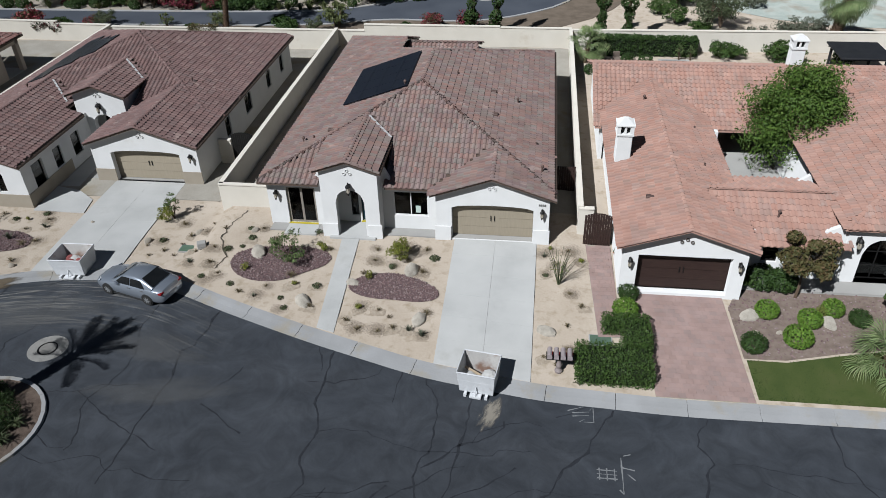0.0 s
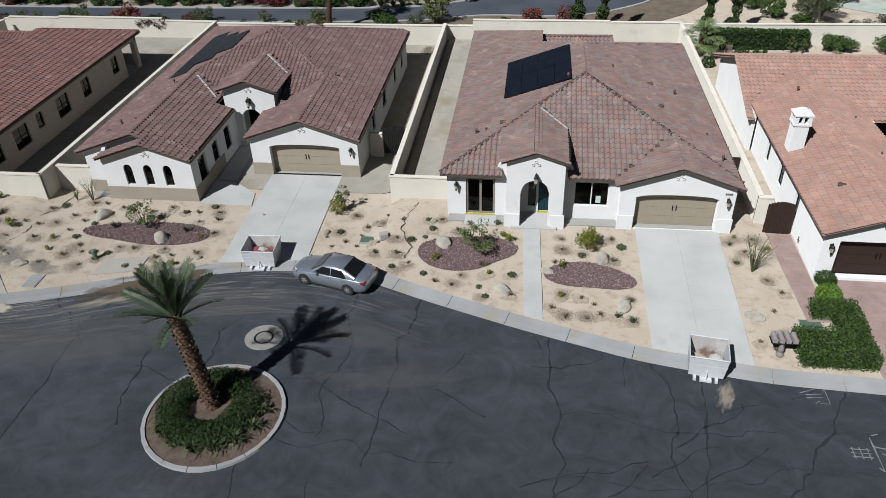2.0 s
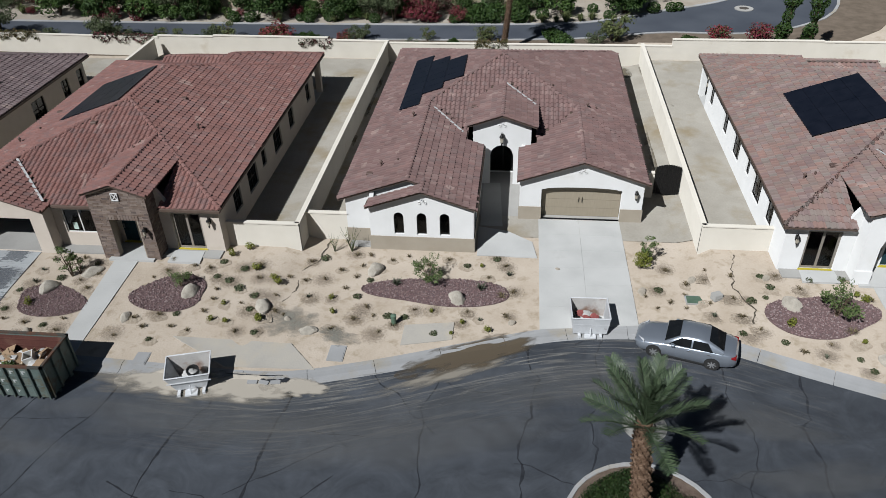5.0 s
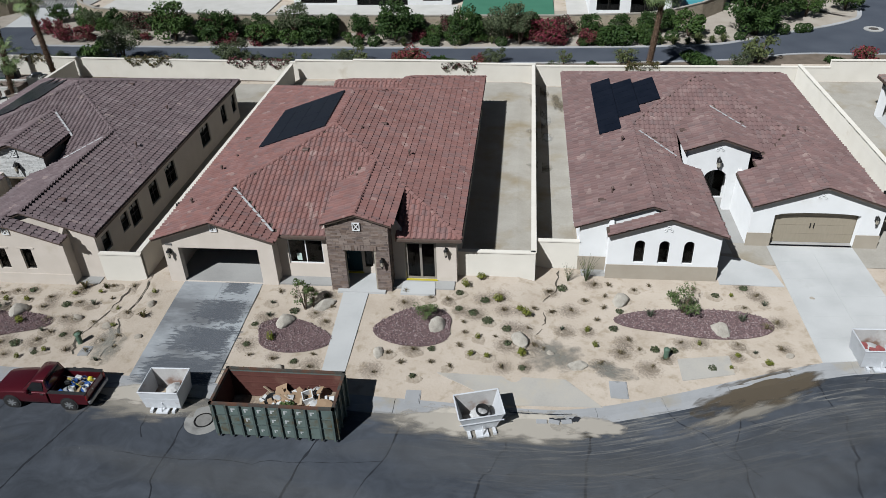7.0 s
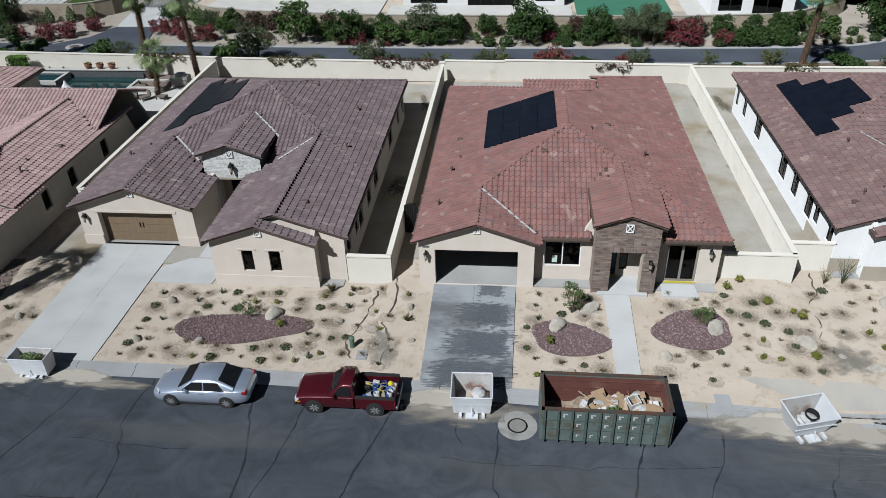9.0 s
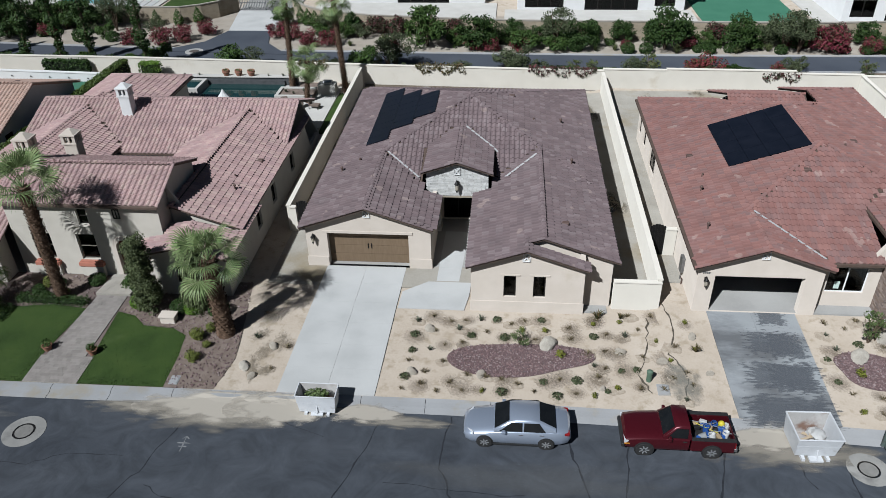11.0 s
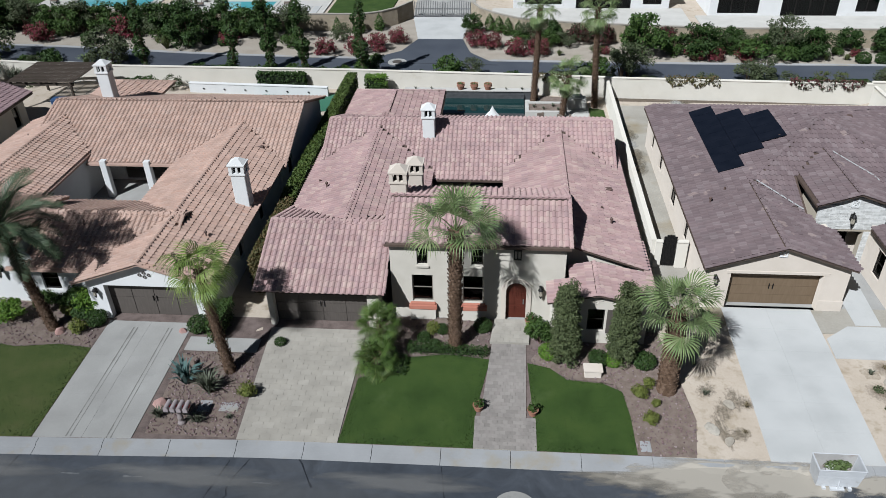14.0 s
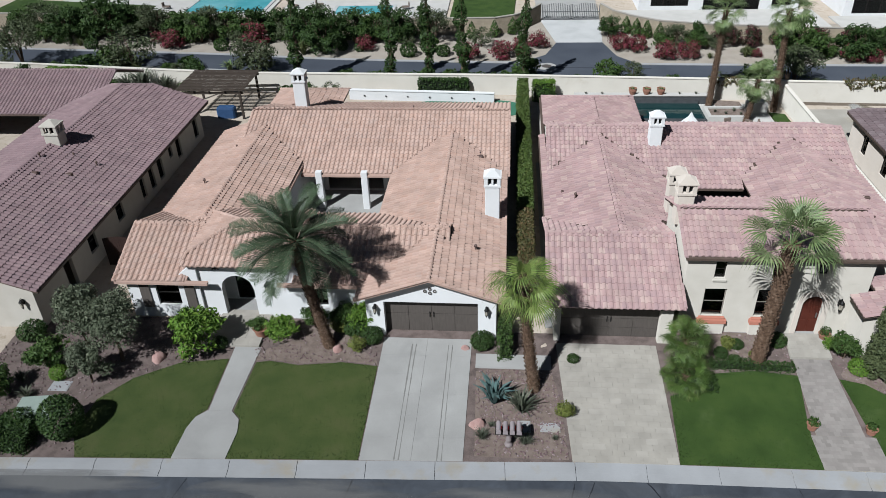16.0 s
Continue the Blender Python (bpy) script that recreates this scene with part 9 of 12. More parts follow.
# irrigation trench lines in the sand
TRENCH = mat("black drip line", [(0.0581, 0.0498, 0.0373), (0.1079, 0.0913, 0.0706)], 3, 0.9, 0.3)
for n_, (pts0) in enumerate(([(-58.7, 35.4), (-58.4, 33.5), (-58.9, 31.5), (-58.3, 30), (-58.6, 28.4)], [(-35.5, 37.6), (-35.7, 35.6), (-36.6, 34.4), (-36.3, 33.0), (-36.8, 31.5)], [(-12.6, 36.9), (-13.0, 35.5), (-13.2, 34.0), (-12.4, 32.5), (-12.7, 31.4)], [(-59.6, 34.4), (-59.9, 32), (-60.6, 30), (-60.0, 28.6)])):
    pts = []
    for (a, b), (c, d) in zip(pts0, pts0[1:]):
        pts += [(lerp(a, c, k / 6) + rng.uniform(-0.08, 0.08), lerp(b, d, k / 6)) for k in range(6)]
    single("drip_trench", ribbon(pts, 0.07, terrain, 0.012), TRENCH, "narrow dark irrigation trench in the sand", "trench", "structure")
patch("grey_spill", GREYSPILL, -36.0, 30.2, 1.6, 1.3, 20, terrain, 0.03, "grey washed-out concrete slurry on the sand")
patch("grey_spill", GREYSPILL, -33.2, 29.3, 1.3, 0.7, 160, terrain, 0.03, "grey washed-out concrete slurry on the sand")
for x, y, rx, ry, rot in ((-79.3, 30.6, 0.9, 0.5, 80), (-78.9, 29.2, 0.6, 0.45, 20), (-79.8, 31.9, 0.7, 0.5, 60), (-79.6, 29.4, 0.35, 1.2, 10), (-78.6, 31.4, 0.5, 0.9, 0)):
    patch("damp_stain", DAMPSAND, x, y, rx, ry, rot, terrain, 0.03, "damp dark stain in the sand", "stain")
patch("grey_spill", GREYSPILL, -58.6, 29.6, 1.0, 1.6, 10, terrain, 0.03, "grey washed-out concrete slurry on the sand")

# ---- traffic island ----
ix, iy, ir = -19.25, 19.5, 3.15
isl = thing("traffic_island", (ix, iy, 0), "round traffic island with a pale concrete kerb", "traffic island", kind="structure")
for k in range(16):
    a0, a1 = 2 * math.pi * k / 16 + 0.004, 2 * math.pi * (k + 1) / 16 - 0.004
    mb = MB()
    for a in (a0, (a0 + a1) / 2, a1):
        mb.v += [(ix + r * math.cos(a), iy + r * math.sin(a), z) for r, z in ((ir, 0), (ir - 0.03, 0.17), (ir - 0.2, 0.18), (ir - 0.2, 0))]
    mb.f = [(i * 4 + j, i * 4 + 4 + j, i * 4 + 4 + (j + 1) % 4, i * 4 + (j + 1) % 4) for i in (0, 1) for j in range(4)] + [(0, 1, 2, 3), (11, 10, 9, 8)]
    part("kerb_segment", mb, KERB, isl)
part("soil", MB().lathe([(ir - 0.2, 0.0), (ir - 0.2, 0.12), (1.5, 0.2), (0.02, 0.24)], 32, (ix, iy, 0)), mat("brown island mulch", [(0.07, 0.05, 0.038), (0.115, 0.085, 0.066), (0.15, 0.115, 0.09)], 3, 0.95, 0.6, 25, bump_dist=0.05), isl, "brown mulch")
zi = lambda x, y: 0.16
isle_hedge = thing("island_hedge", (ix - 0.25, iy + 0.1, 0.2), "ring of clipped dark green hedge on the island", "hedge")
for k in range(8):
    a0 = 0.9 + 2 * math.pi * 0.93 * k / 8
    V, F = leaves(2750, (0.72, 0.72, 0.38), 0.05, 31 + k, shell=0.75)
    ang = np.repeat(a0 + np.random.RandomState(5 + k).rand(2750) * 2 * math.pi * 0.93 / 8, 4)
    rr = 1.62 + 0.08 * np.sin(5 * ang)
    part("shrub_mass", MB().arrays(np.stack([V[:, 0] + ix - 0.25 + rr * np.cos(ang), V[:, 1] + iy + 0.1 + rr * np.sin(ang), V[:, 2] + 0.5], 1), F), L_ISLE, isle_hedge)
SP = plant("spider_agave", "arching strap-leaved agave on the island", "agave", [("foliage", tuft(60, 0.6, 0.6, 0.026, 33, 0.55), L_OLIVE)], "agaves on the island")
put(SP, [(ix + 2.2 * math.cos(a), iy + 2.2 * math.sin(a), sc) for a, sc in ((-0.35, 1.1), (-0.8, 1.3), (-1.2, 1.15), (-1.6, 1.3), (-2.05, 1.1), (-2.5, 1.25), (0.1, 1.0), (-2.95, 0.9))], zi)


# ---- palms ----
def date_frond(L=2.5, seed=0, droop=0.9):
    q = random.Random(seed)
    mb = MB()
    C = lambda s: Vector((L * (s - 0.18 * s * s), 0, L * (0.25 * s - droop * 0.42 * s * s)))
    mb.tube([C(s) for s in map(float, np.linspace(0, 1, 8))], [0.035, 0.03, 0.026, 0.022, 0.018, 0.014, 0.009, 0.005], 4, False)
    for k in range(44):
        s = 0.14 + 0.85 * k / 43
        p = C(s)
        t = (C(min(1, s + 0.02)) - p).normalized()
        ln = 0.52 * (1 - abs(2 * s - 0.95) ** 2.2 * 0.55)
        for sd in (-1, 1):
            d = (t * 0.75 + Vector((0, sd * 0.75, 0.35 + q.uniform(-0.15, 0.1)))).normalized()
            e = p + d * ln
            e.z -= 0.1 * ln
            wv = t * 0.013
            m = p + d * ln * 0.5
            mb.add([p - wv, m - wv * 1.2, e, m + wv * 1.2, p + wv], [(0, 1, 2, 3, 4)])
    return mb


def fan_frond(R=0.95, petiole=1.05, seed=0, droop=1.0):
    """Long stalk and a pleated fan of narrow segments that droop at their tips."""
    q = random.Random(seed)
    mb = MB()
    hub = Vector((petiole, 0, 0.10 * petiole))
    mb.tube([(0, 0, 0), (petiole * 0.5, 0, 0.10), hub], [0.028, 0.02, 0.015], 4, False)
    n = 30
    for k in range(n):
        a = radians(-105 + 210 * (k + 0.5) / n)
        r = R * (0.82 + 0.25 * math.cos(a * 0.7)) * q.uniform(0.88, 1.06)
        d = Vector((math.cos(a), math.sin(a), 0.06))
        s = Vector((-math.sin(a), math.cos(a), 0)) * (R * 0.036)
        fold = Vector((0, 0, 0.035 * (1 if k % 2 else -1)))
        m = hub + d * r * 0.55 + fold
        w = hub + d * r * 0.82 + Vector((0, 0, -0.1 * droop * r))
        tip = hub + d * r * 1.0 + Vector((0, 0, -0.42 * droop * r * q.uniform(0.5, 1.5)))
        mb.add([hub, m - s, m + s, w - s * 0.55, w + s * 0.55, tip], [(0, 1, 2), (1, 3, 4, 2), (3, 5, 4)])
    return mb


def palm(label, base, top, r0, r1, fronds, frond_mesh, frond_mat, elev, scale, skirt=0, bulge=1.15, bark=None):
    """Trunk with ringed leaf bases and a crown of single fronds."""
    t = thing("palm_tree", base, label, "palm tree", "palm trees")
    b, p = Vector(base), Vector(top)
    n = 16
    mid = [(b.lerp(p, s) + Vector((0.12 * math.sin(2.2 * s) * (p.x - b.x), 0, 0))) for s in map(float, np.linspace(0, 1, n))]
    rad = [lerp(r0, r1, s) * (bulge if s < 0.08 else 1) * (1 + 0.05 * math.sin(s * 60)) for s in map(float, np.linspace(0, 1, n))]
    part("trunk", MB().tube(mid, rad, 12), PALMBARK, t, "fibrous ringed trunk", smooth=60)
    h = (p - b).length
    mb = MB()
    rows = int(h / 0.16)
    for i in range(rows):
        s = (i + 0.5) / rows
        c = b.lerp(p, s) + Vector((0.12 * math.sin(2.2 * s) * (p.x - b.x), 0, 0))
        R = lerp(r0, r1, s)
        for k in range(9):
            a = 2 * math.pi * (k + 0.5 * (i % 2)) / 9 + i * 0.13
            d = Vector((math.cos(a), math.sin(a), 0))
            q = Vector((-d.y, d.x, 0)) * R * 0.26
            o = c + d * R * 0.97
            mb.add([o - q, o + q, o + d * (0.06 + 0.07 * ((i * 7 + k * 5) % 4) / 3) + q * 0.5 + Vector((0, 0, 0.13)), o + d * (0.06 + 0.07 * ((i * 5 + k * 3) % 4) / 3) - q * 0.5 + Vector((0, 0, 0.13)), o + Vector((0, 0, 0.2))], [(0, 1, 2, 3), (3, 2, 4)])
    part("leaf_base_sheath", mb, PALMBARK, t, "rough cut leaf bases", kind="stuff")
    me = mesh_of("frond", frond_mesh, frond_mat)
    q = random.Random(int(abs(base[0]) * 10))
    for k in range(fronds + skirt):
        az = 137.5 * k + q.uniform(-12, 12)
        f = k / max(1, fronds - 1)
        el = lerp(elev[0], elev[1], f ** 0.8) + q.uniform(-6, 6) if k < fronds else -72 + q.uniform(-8, 8)
        ob = new("frond", me)
        ob.parent = t
        sc = scale * q.uniform(0.88, 1.08) * (1 if f > 0.15 else 0.85)
        off = p - b + Vector((0, 0, -0.25 * max(0, f)))
        ob.matrix_basis = Matrix.Translation(off) @ pose(0, 0, 0, 0, 0, az) @ pose(0, 0, 0, 0, -el, 0) @ pose(0, 0, 0, q.uniform(-25, 25), 0, 0) @ Matrix.Diagonal((sc, sc, sc, 1))
    return t


DF, DU, FF, FH = date_frond(), date_frond(2.5, 5, 0.5), fan_frond(), fan_frond(0.95, 0.8, 4, 2.2)
palm("young date palm with a shaggy brown trunk on the island", (-19.45, 19.9, 0.15), (-19.95, 19.85, 5.4), 0.33, 0.27, 26, DU, L_DATE, (84, 12), 1.2)
palm("tall date palm with grey-green fronds before a white house", (-113.5, 34.5, 0.4), (-114.6, 35.0, 6.7), 0.27, 0.22, 44, DF, L_DATE, (80, -35), 1.5)
palm("tall fan palm with a rough brown trunk by a cream house", (-91.87, 34.15, 0.35), (-91.75, 33.95, 7.6), 0.29, 0.31, 14, FF, L_PALM, (78, -8), 1.22, 0)
palm("stout low fan palm with a thick brown trunk", (-81.65, 31.8, 0.25), (-81.75, 31.75, 5.0), 0.43, 0.36, 17, FF, L_PALM, (80, -16), 1.08, 0)
palm("slender leaning fan palm between two driveways", (-102.9, 31.85, 0.3), (-103.5, 32.3, 6.2), 0.25, 0.19, 13, FH, L_FRESH, (72, -30), 1.0, 1)
palm("low fan palm beside a lawn", (20.6, 26.6, 0.3), (20.7, 26.7, 1.1), 0.25, 0.22, 18, FF, L_PALM, (80, -12), 1.0)
palm("slender fan palm on the pool terrace", (-85.0, 63.6, 0.5), (-84.6, 63.7, 4.2), 0.2, 0.17, 20, FF, L_PALM, (76, -45), 0.95, 3)
palm("tall thin fan palm in a bed by the back wall", (-87.2, 67.1, 0.4), (-87.0, 67.4, 8.7), 0.24, 0.2, 18, FF, L_PALM, (76, -40), 0.95, 3)
palm("tall thin fan palm in the corner of a back yard", (-82.0, 66.3, 0.4), (-82.4, 66.3, 8.9), 0.24, 0.2, 18, FF, L_PALM, (76, -40), 0.95, 3)
palm("fan palm beside the corner of a garden wall", (8.6, 64.0, 0.5), (8.7, 64.0, 2.4), 0.2, 0.18, 20, FF, L_PALM, (78, -35), 0.95)
palm("fan palm with a thick skirted trunk beyond the wall", (30.2, 68.9, 0.3), (31.0, 69.3, 5.6), 0.5, 0.42, 34, FF, L_PALM, (80, -45), 1.35, 8)
palm("fan palm beside the curving back road", (-26.5, 70.2, 0.3), (-25.8, 70.6, 8.2), 0.26, 0.2, 28, FF, L_PALM, (80, -50), 1.15)

# ---- lawns, beds and paving of the older houses ----
def lawn(name, pts, material, blade, label, seed, density=170):
    pts = [(x, max(y, kerb_y(x) + 0.27)) for x, y in pts]
    single(name, fan(pts, terrain, 0.045, 6, 0.0), material, label, "lawn", "structure")
    r = np.random.RandomState(seed)
    xs, ys = [p[0] for p in pts], [p[1] for p in pts]
    n = int((max(xs) - min(xs)) * (max(ys) - min(ys)) * density)
    X, Y = r.uniform(min(xs), max(xs), n), r.uniform(min(ys), max(ys), n)
    keep = np.array([in_poly(pts, a, b) for a, b in zip(X, Y)])
    X, Y = X[keep], Y[keep]
    Z = np.array([terrain(a, b) for a, b in zip(X, Y)]) + 0.03
    n = len(X)
    A = r.rand(n) * 6.28
    h = 0.022 + 0.022 * r.rand(n)
    w = 0.03
    V = np.stack([np.stack([X - w * np.cos(A), Y - w * np.sin(A), Z], 1), np.stack([X + w * np.cos(A), Y + w * np.sin(A), Z], 1), np.stack([X + 0.04 * r.normal(size=n), Y + 0.04 * r.normal(size=n), Z + h], 1)], 1)
    mb = MB()
    mb.v, mb.f = V.reshape(-1, 3).tolist(), np.arange(3 * n).reshape(n, 3).tolist()
    single("grass", mb, blade, "short mown grass blades", "grass", "stuff")


lawn("lawn", [(-96.68, 27.0), (-90.66, 27.0), (-90.6, 30.0), (-90.05, 33.35), (-92.2, 33.6), (-94.2, 33.3), (-95.3, 32.2), (-96.45, 31.7)], LAWN, L_LAWN, "mown green front lawn beside a brick path", 41)
lawn("lawn", [(-87.86, 27.0), (-83.5, 27.0), (-83.55, 30.0), (-83.75, 31.5), (-84.6, 32.0), (-86.3, 32.15), (-87.1, 32.9), (-88.2, 33.2)], LAWN, L_LAWN, "mown green front lawn with a curved edge", 42)
lawn("lawn", [(-116.68, 26.3), (-110.75, 26.3), (-110.75, 30), (-110.75, 33.1), (-112.6, 33.3), (-114.8, 33.0), (-116.4, 33.25), (-117.05, 33.1), (-117.2, 29.75), (-116.75, 29.3), (-116.6, 28.5)], LAWN2, leaf_mat("dull lawn blade", [(0.0302, 0.0528, 0.0101), (0.0428, 0.0654, 0.0151), (0.0252, 0.0428, 0.009)]), "dull green front lawn beside a concrete path", 43)
lawn("lawn", [(-123.6, 26.3), (-119.17, 26.3), (-119.12, 28.6), (-118.92, 29.35), (-118.5, 29.8), (-118.55, 33.3), (-121.0, 32.9), (-123.0, 31.7), (-124.2, 30.2), (-124.4, 28.2)], LAWN2, bpy.data.materials["dull lawn blade"], "dull green front lawn beside a concrete path", 44)
lawn("lawn", [(14.75, 24.5), (24.0, 24.6), (24.0, 28.0), (21.0, 28.0), (19.2, 27.6), (16.5, 26.9), (14.7, 26.9)], LAWN2, bpy.data.materials["dull lawn blade"], "dull green front lawn by a paved driveway", 45)


FARSOIL0 = mat("dark bed mulch", [(0.083, 0.0647, 0.0564), (0.1411, 0.1079, 0.0954), (0.1743, 0.1369, 0.1245)], 2.0, 0.95, 0.5, 18)


def soil_bed(pts, label, material=None, seed=0, dens=25):
    pts = [(x, max(y, kerb_y(x) + 0.27)) for x, y in pts]
    single("planting_bed", fan(pts, terrain, 0.02, 5, 0.0), material or MULCH, label, "planting bed", "structure")
    loose(pts, terrain, dens, 0.05, seed, 0.04, GRAVEL, "loose reddish stones over a planting bed")


soil_bed([(-96.4, 31.8), (-95.2, 32.4), (-94.1, 33.4), (-92.2, 33.7), (-90.2, 33.5), (-89.7, 36.5), (-96, 36.5)], "brown mulch bed along a house front", seed=51)
soil_bed([(-83.5, 27.8), (-81.0, 27.8), (-80.6, 30.0), (-81.0, 33.0), (-81.5, 36.2), (-88.0, 36.4), (-88.0, 33.3), (-86.9, 32.7), (-86.2, 32.25), (-84.5, 32.1), (-83.6, 31.5), (-83.45, 30.0)], "reddish gravel bed beside a lawn", seed=52)
soil_bed([(-105.6, 27.7), (-101.45, 27.7), (-101.7, 31.5), (-102.0, 33.0), (-104.0, 33.2), (-105.75, 33.0)], "reddish gravel bed between two driveways", seed=53, dens=45)
soil_bed([(-110.8, 33.2), (-112.6, 33.4), (-114.8, 33.1), (-116.6, 33.35), (-117.3, 33.2), (-117.4, 36.7), (-111.2, 36.7)], "dark mulch bed along a white house", seed=54)
soil_bed([(-119.2, 33.2), (-121.0, 33.0), (-123.1, 31.8), (-124.3, 30.3), (-124.5, 28.2), (-123.7, 27.0), (-131, 26.9), (-131, 36.4), (-119.2, 36.6)], "dark mulch bed full of shrubs", FARSOIL0, 55, 18)
soil_bed([(14.6, 27.0), (16.5, 27.05), (19.2, 27.75), (21.0, 28.1), (24, 28.2), (24, 32.6), (15.6, 32.9), (14.5, 30.5)], "brown mulch bed with shrubs and boulders", seed=56)


PAVE_JOBS = []


def paving(name, quad, nu, nv, material, label, lift=0.05, category="driveway", offset=True, gap=0.007):
    """Pavers over a four-sided area: near-left, near-right, far-right, far-left; the rows run across."""
    a, b, c, d = quad
    t = thing(name, (*a, terrain(*a)), label, category, kind="structure")
    base = MB().prism([a, b, c, d], lambda x, y: terrain(x, y) - 0.1, lambda x, y: terrain(x, y) + lift - 0.014)
    part("bedding", base, DIRT, t, "sand joints")
    PAVE_JOBS.append((t, quad, nu, nv, material, lift, offset, gap))
    return t


paving("driveway", [kline(10.35, 14.6)[0], kline(10.35, 14.6)[1], (14.3, 31.3), (9.95, 31.3)], 13, 24, PAVER_PINK, "pink paved driveway with a grey worn corner")
paving("side_path", [(8.0, 27.8), (9.1, 27.9), (8.95, 35.2), (7.6, 35.2)], 4, 24, PAVER_PINK, "narrow pink paved path along the house", category="path")
paving("driveway", [kline(-101.3, -96.7)[0], kline(-101.3, -96.7)[1], (-96.6, 35.2), (-101.7, 35.2)], 9, 22, PAVER_GREY, "weathered beige paved driveway")
paving("front_path", [kline(-90.65, -87.85)[0], kline(-90.65, -87.85)[1], (-87.86, 29.6), (-90.65, 29.6)], 12, 9, BRICK_GREY, "grey brick front path widening at the street", category="path")
paving("front_path", [(-90.4, 29.61), (-88.3, 29.61), (-88.25, 34.5), (-90.0, 34.5)], 8, 22, BRICK_GREY, "grey brick front path", category="path")
paving("porch", [(-90.1, 34.52), (-88.1, 34.52), (-88.0, 36.4), (-89.9, 36.4)], 6, 6, PAVER_GREY, "pale paved porch steps", 0.16, "porch")
paving("porch", [(-120.3, 34.2), (-117.2, 34.2), (-117.2, 37.2), (-120.0, 37.2)], 5, 5, PAVER_GREY, "pale stone porch steps", 0.14, "porch")
slab("garden_step", [(-105.8, 34.2), (-105.8, 33.2)], [(-102.0, 34.2), (-102.0, 33.2)], CONCRETE2, 3, 0.06, "grey stepping slabs between driveways", "slabs", mid=False)

# clipped hedges and shrubs of the older houses
L_HEDGE2 = leaf_mat("olive hedge leaf", [(0.06, 0.095, 0.02), (0.08, 0.118, 0.026), (0.045, 0.073, 0.016), (0.10, 0.125, 0.03)])


def hedge(name, label, boxes, n, leafsize, material, seed, fill=0.12, category="hedge"):
    """Leaves over the skin of one or more boxes (x0, x1, y0, y1, z0, z1), round a solid core coloured as inner shade.
    """
    r = np.random.RandomState(seed)
    mb = MB()
    core = MB()
    area_ = [(b[1] - b[0]) * (b[3] - b[2]) + 2 * (b[5] - b[4]) * (b[1] - b[0] + b[3] - b[2]) for b in boxes]
    for b, ar in zip(boxes, area_):
        k = int(n * ar / sum(area_))
        P = np.stack([r.uniform(b[0], b[1], k), r.uniform(b[2], b[3], k), r.uniform(b[4], b[5], k)], 1)
        f = r.rand(k)
        top = f < 0.45
        P[top, 2] = b[5] + 0.05 * r.normal(size=top.sum())
        for lo, hi, ax, val in ((0.45, 0.7, 1, b[2]), (0.7, 0.8, 1, b[3]), (0.8, 0.9, 0, b[0]), (0.9, 1.01, 0, b[1])):
            s = (f >= lo) & (f < hi)
            P[s, ax] = val + 0.05 * r.normal(size=s.sum())
        nrm = r.normal(size=(k, 3)) + np.array([0, -0.2, 0.5])
        nrm /= np.linalg.norm(nrm, axis=1)[:, None]
        t = np.cross(nrm, r.normal(size=(k, 3)))
        t /= np.linalg.norm(t, axis=1)[:, None]
        bb = np.cross(nrm, t)
        s = leafsize * (0.6 + 0.8 * r.rand(k))[:, None]
        V = np.stack([P - t * s, P + bb * s * 0.5, P + t * s, P - bb * s * 0.5], 1).reshape(-1, 3)
        mb.arrays(V, np.arange(4 * k).reshape(k, 4))
        g = fill
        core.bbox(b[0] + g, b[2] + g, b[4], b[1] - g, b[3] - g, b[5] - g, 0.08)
    c = boxes[0]
    t = thing(name, ((c[0] + c[1]) / 2, (c[2] + c[3]) / 2, c[4]), label, category)
    part("foliage", mb, material, t)
    # solid block, near-black in colour to stand for shade behind the leaves
    part("inner_core", core, mat("hedge inner shade", [(0.01, 0.0166, 0.0066), (0.0166, 0.0249, 0.01)], 5, 0.9, 0.3) if "hedge inner shade" not in bpy.data.materials else bpy.data.materials["hedge inner shade"], t, "near-black block painted as the shade inside")
    return t


hedge("box_hedge", "clipped box hedge bent round a utility lid", [(6.9, 10.25, 24.7, 26.7, 0.15, 1.05), (9.1, 10.4, 26.7, 28.9, 0.2, 1.05), (8.2, 9.1, 28.0, 28.9, 0.25, 1.05)], 9000, 0.055, L_GREEN, 61)
hedge("tall_hedge", "tall narrow clipped hedge between two lots", [(-103.6, -102.7, 45.5, 67.5, 0.4, 2.85)], 15000, 0.09, L_HEDGE2, 62)
hedge("tall_hedge", "clipped hedge with a browned reddish top between two lots", [(-103.6, -102.75, 38.3, 45.5, 0.4, 2.7)], 5500, 0.09, L_RUST, 68)
hedge("tall_hedge", "clipped bright hedge block near the back wall", [(-102.2, -100.3, 68.2, 69.1, 0.4, 2.2)], 1500, 0.08, L_BRIGHT, 63)
hedge("low_hedge", "low clipped hedge edging a lawn", [(-94.2, -91.9, 33.55, 34.1, 0.35, 0.8), (-91.9, -90.2, 33.5, 34.0, 0.35, 0.75)], 2200, 0.05, L_HEDGE, 64)
hedge("low_hedge", "low clipped hedge curving round a palm clump", [(-96.3, -94.2, 32.0, 33.2, 0.3, 0.7)], 1600, 0.05, L_HEDGE, 65)
hedge("box_hedge", "clipped dark hedge along the street", [(-128.6, -125.9, 26.7, 27.9, 0.15, 1.15)], 3500, 0.06, L_HEDGE, 66)
hedge("box_hedge", "clipped dark hedge beside a driveway", [(-104.7, -104.0, 33.8, 36.2, 0.4, 1.6)], 1500, 0.055, L_GREEN, 67)

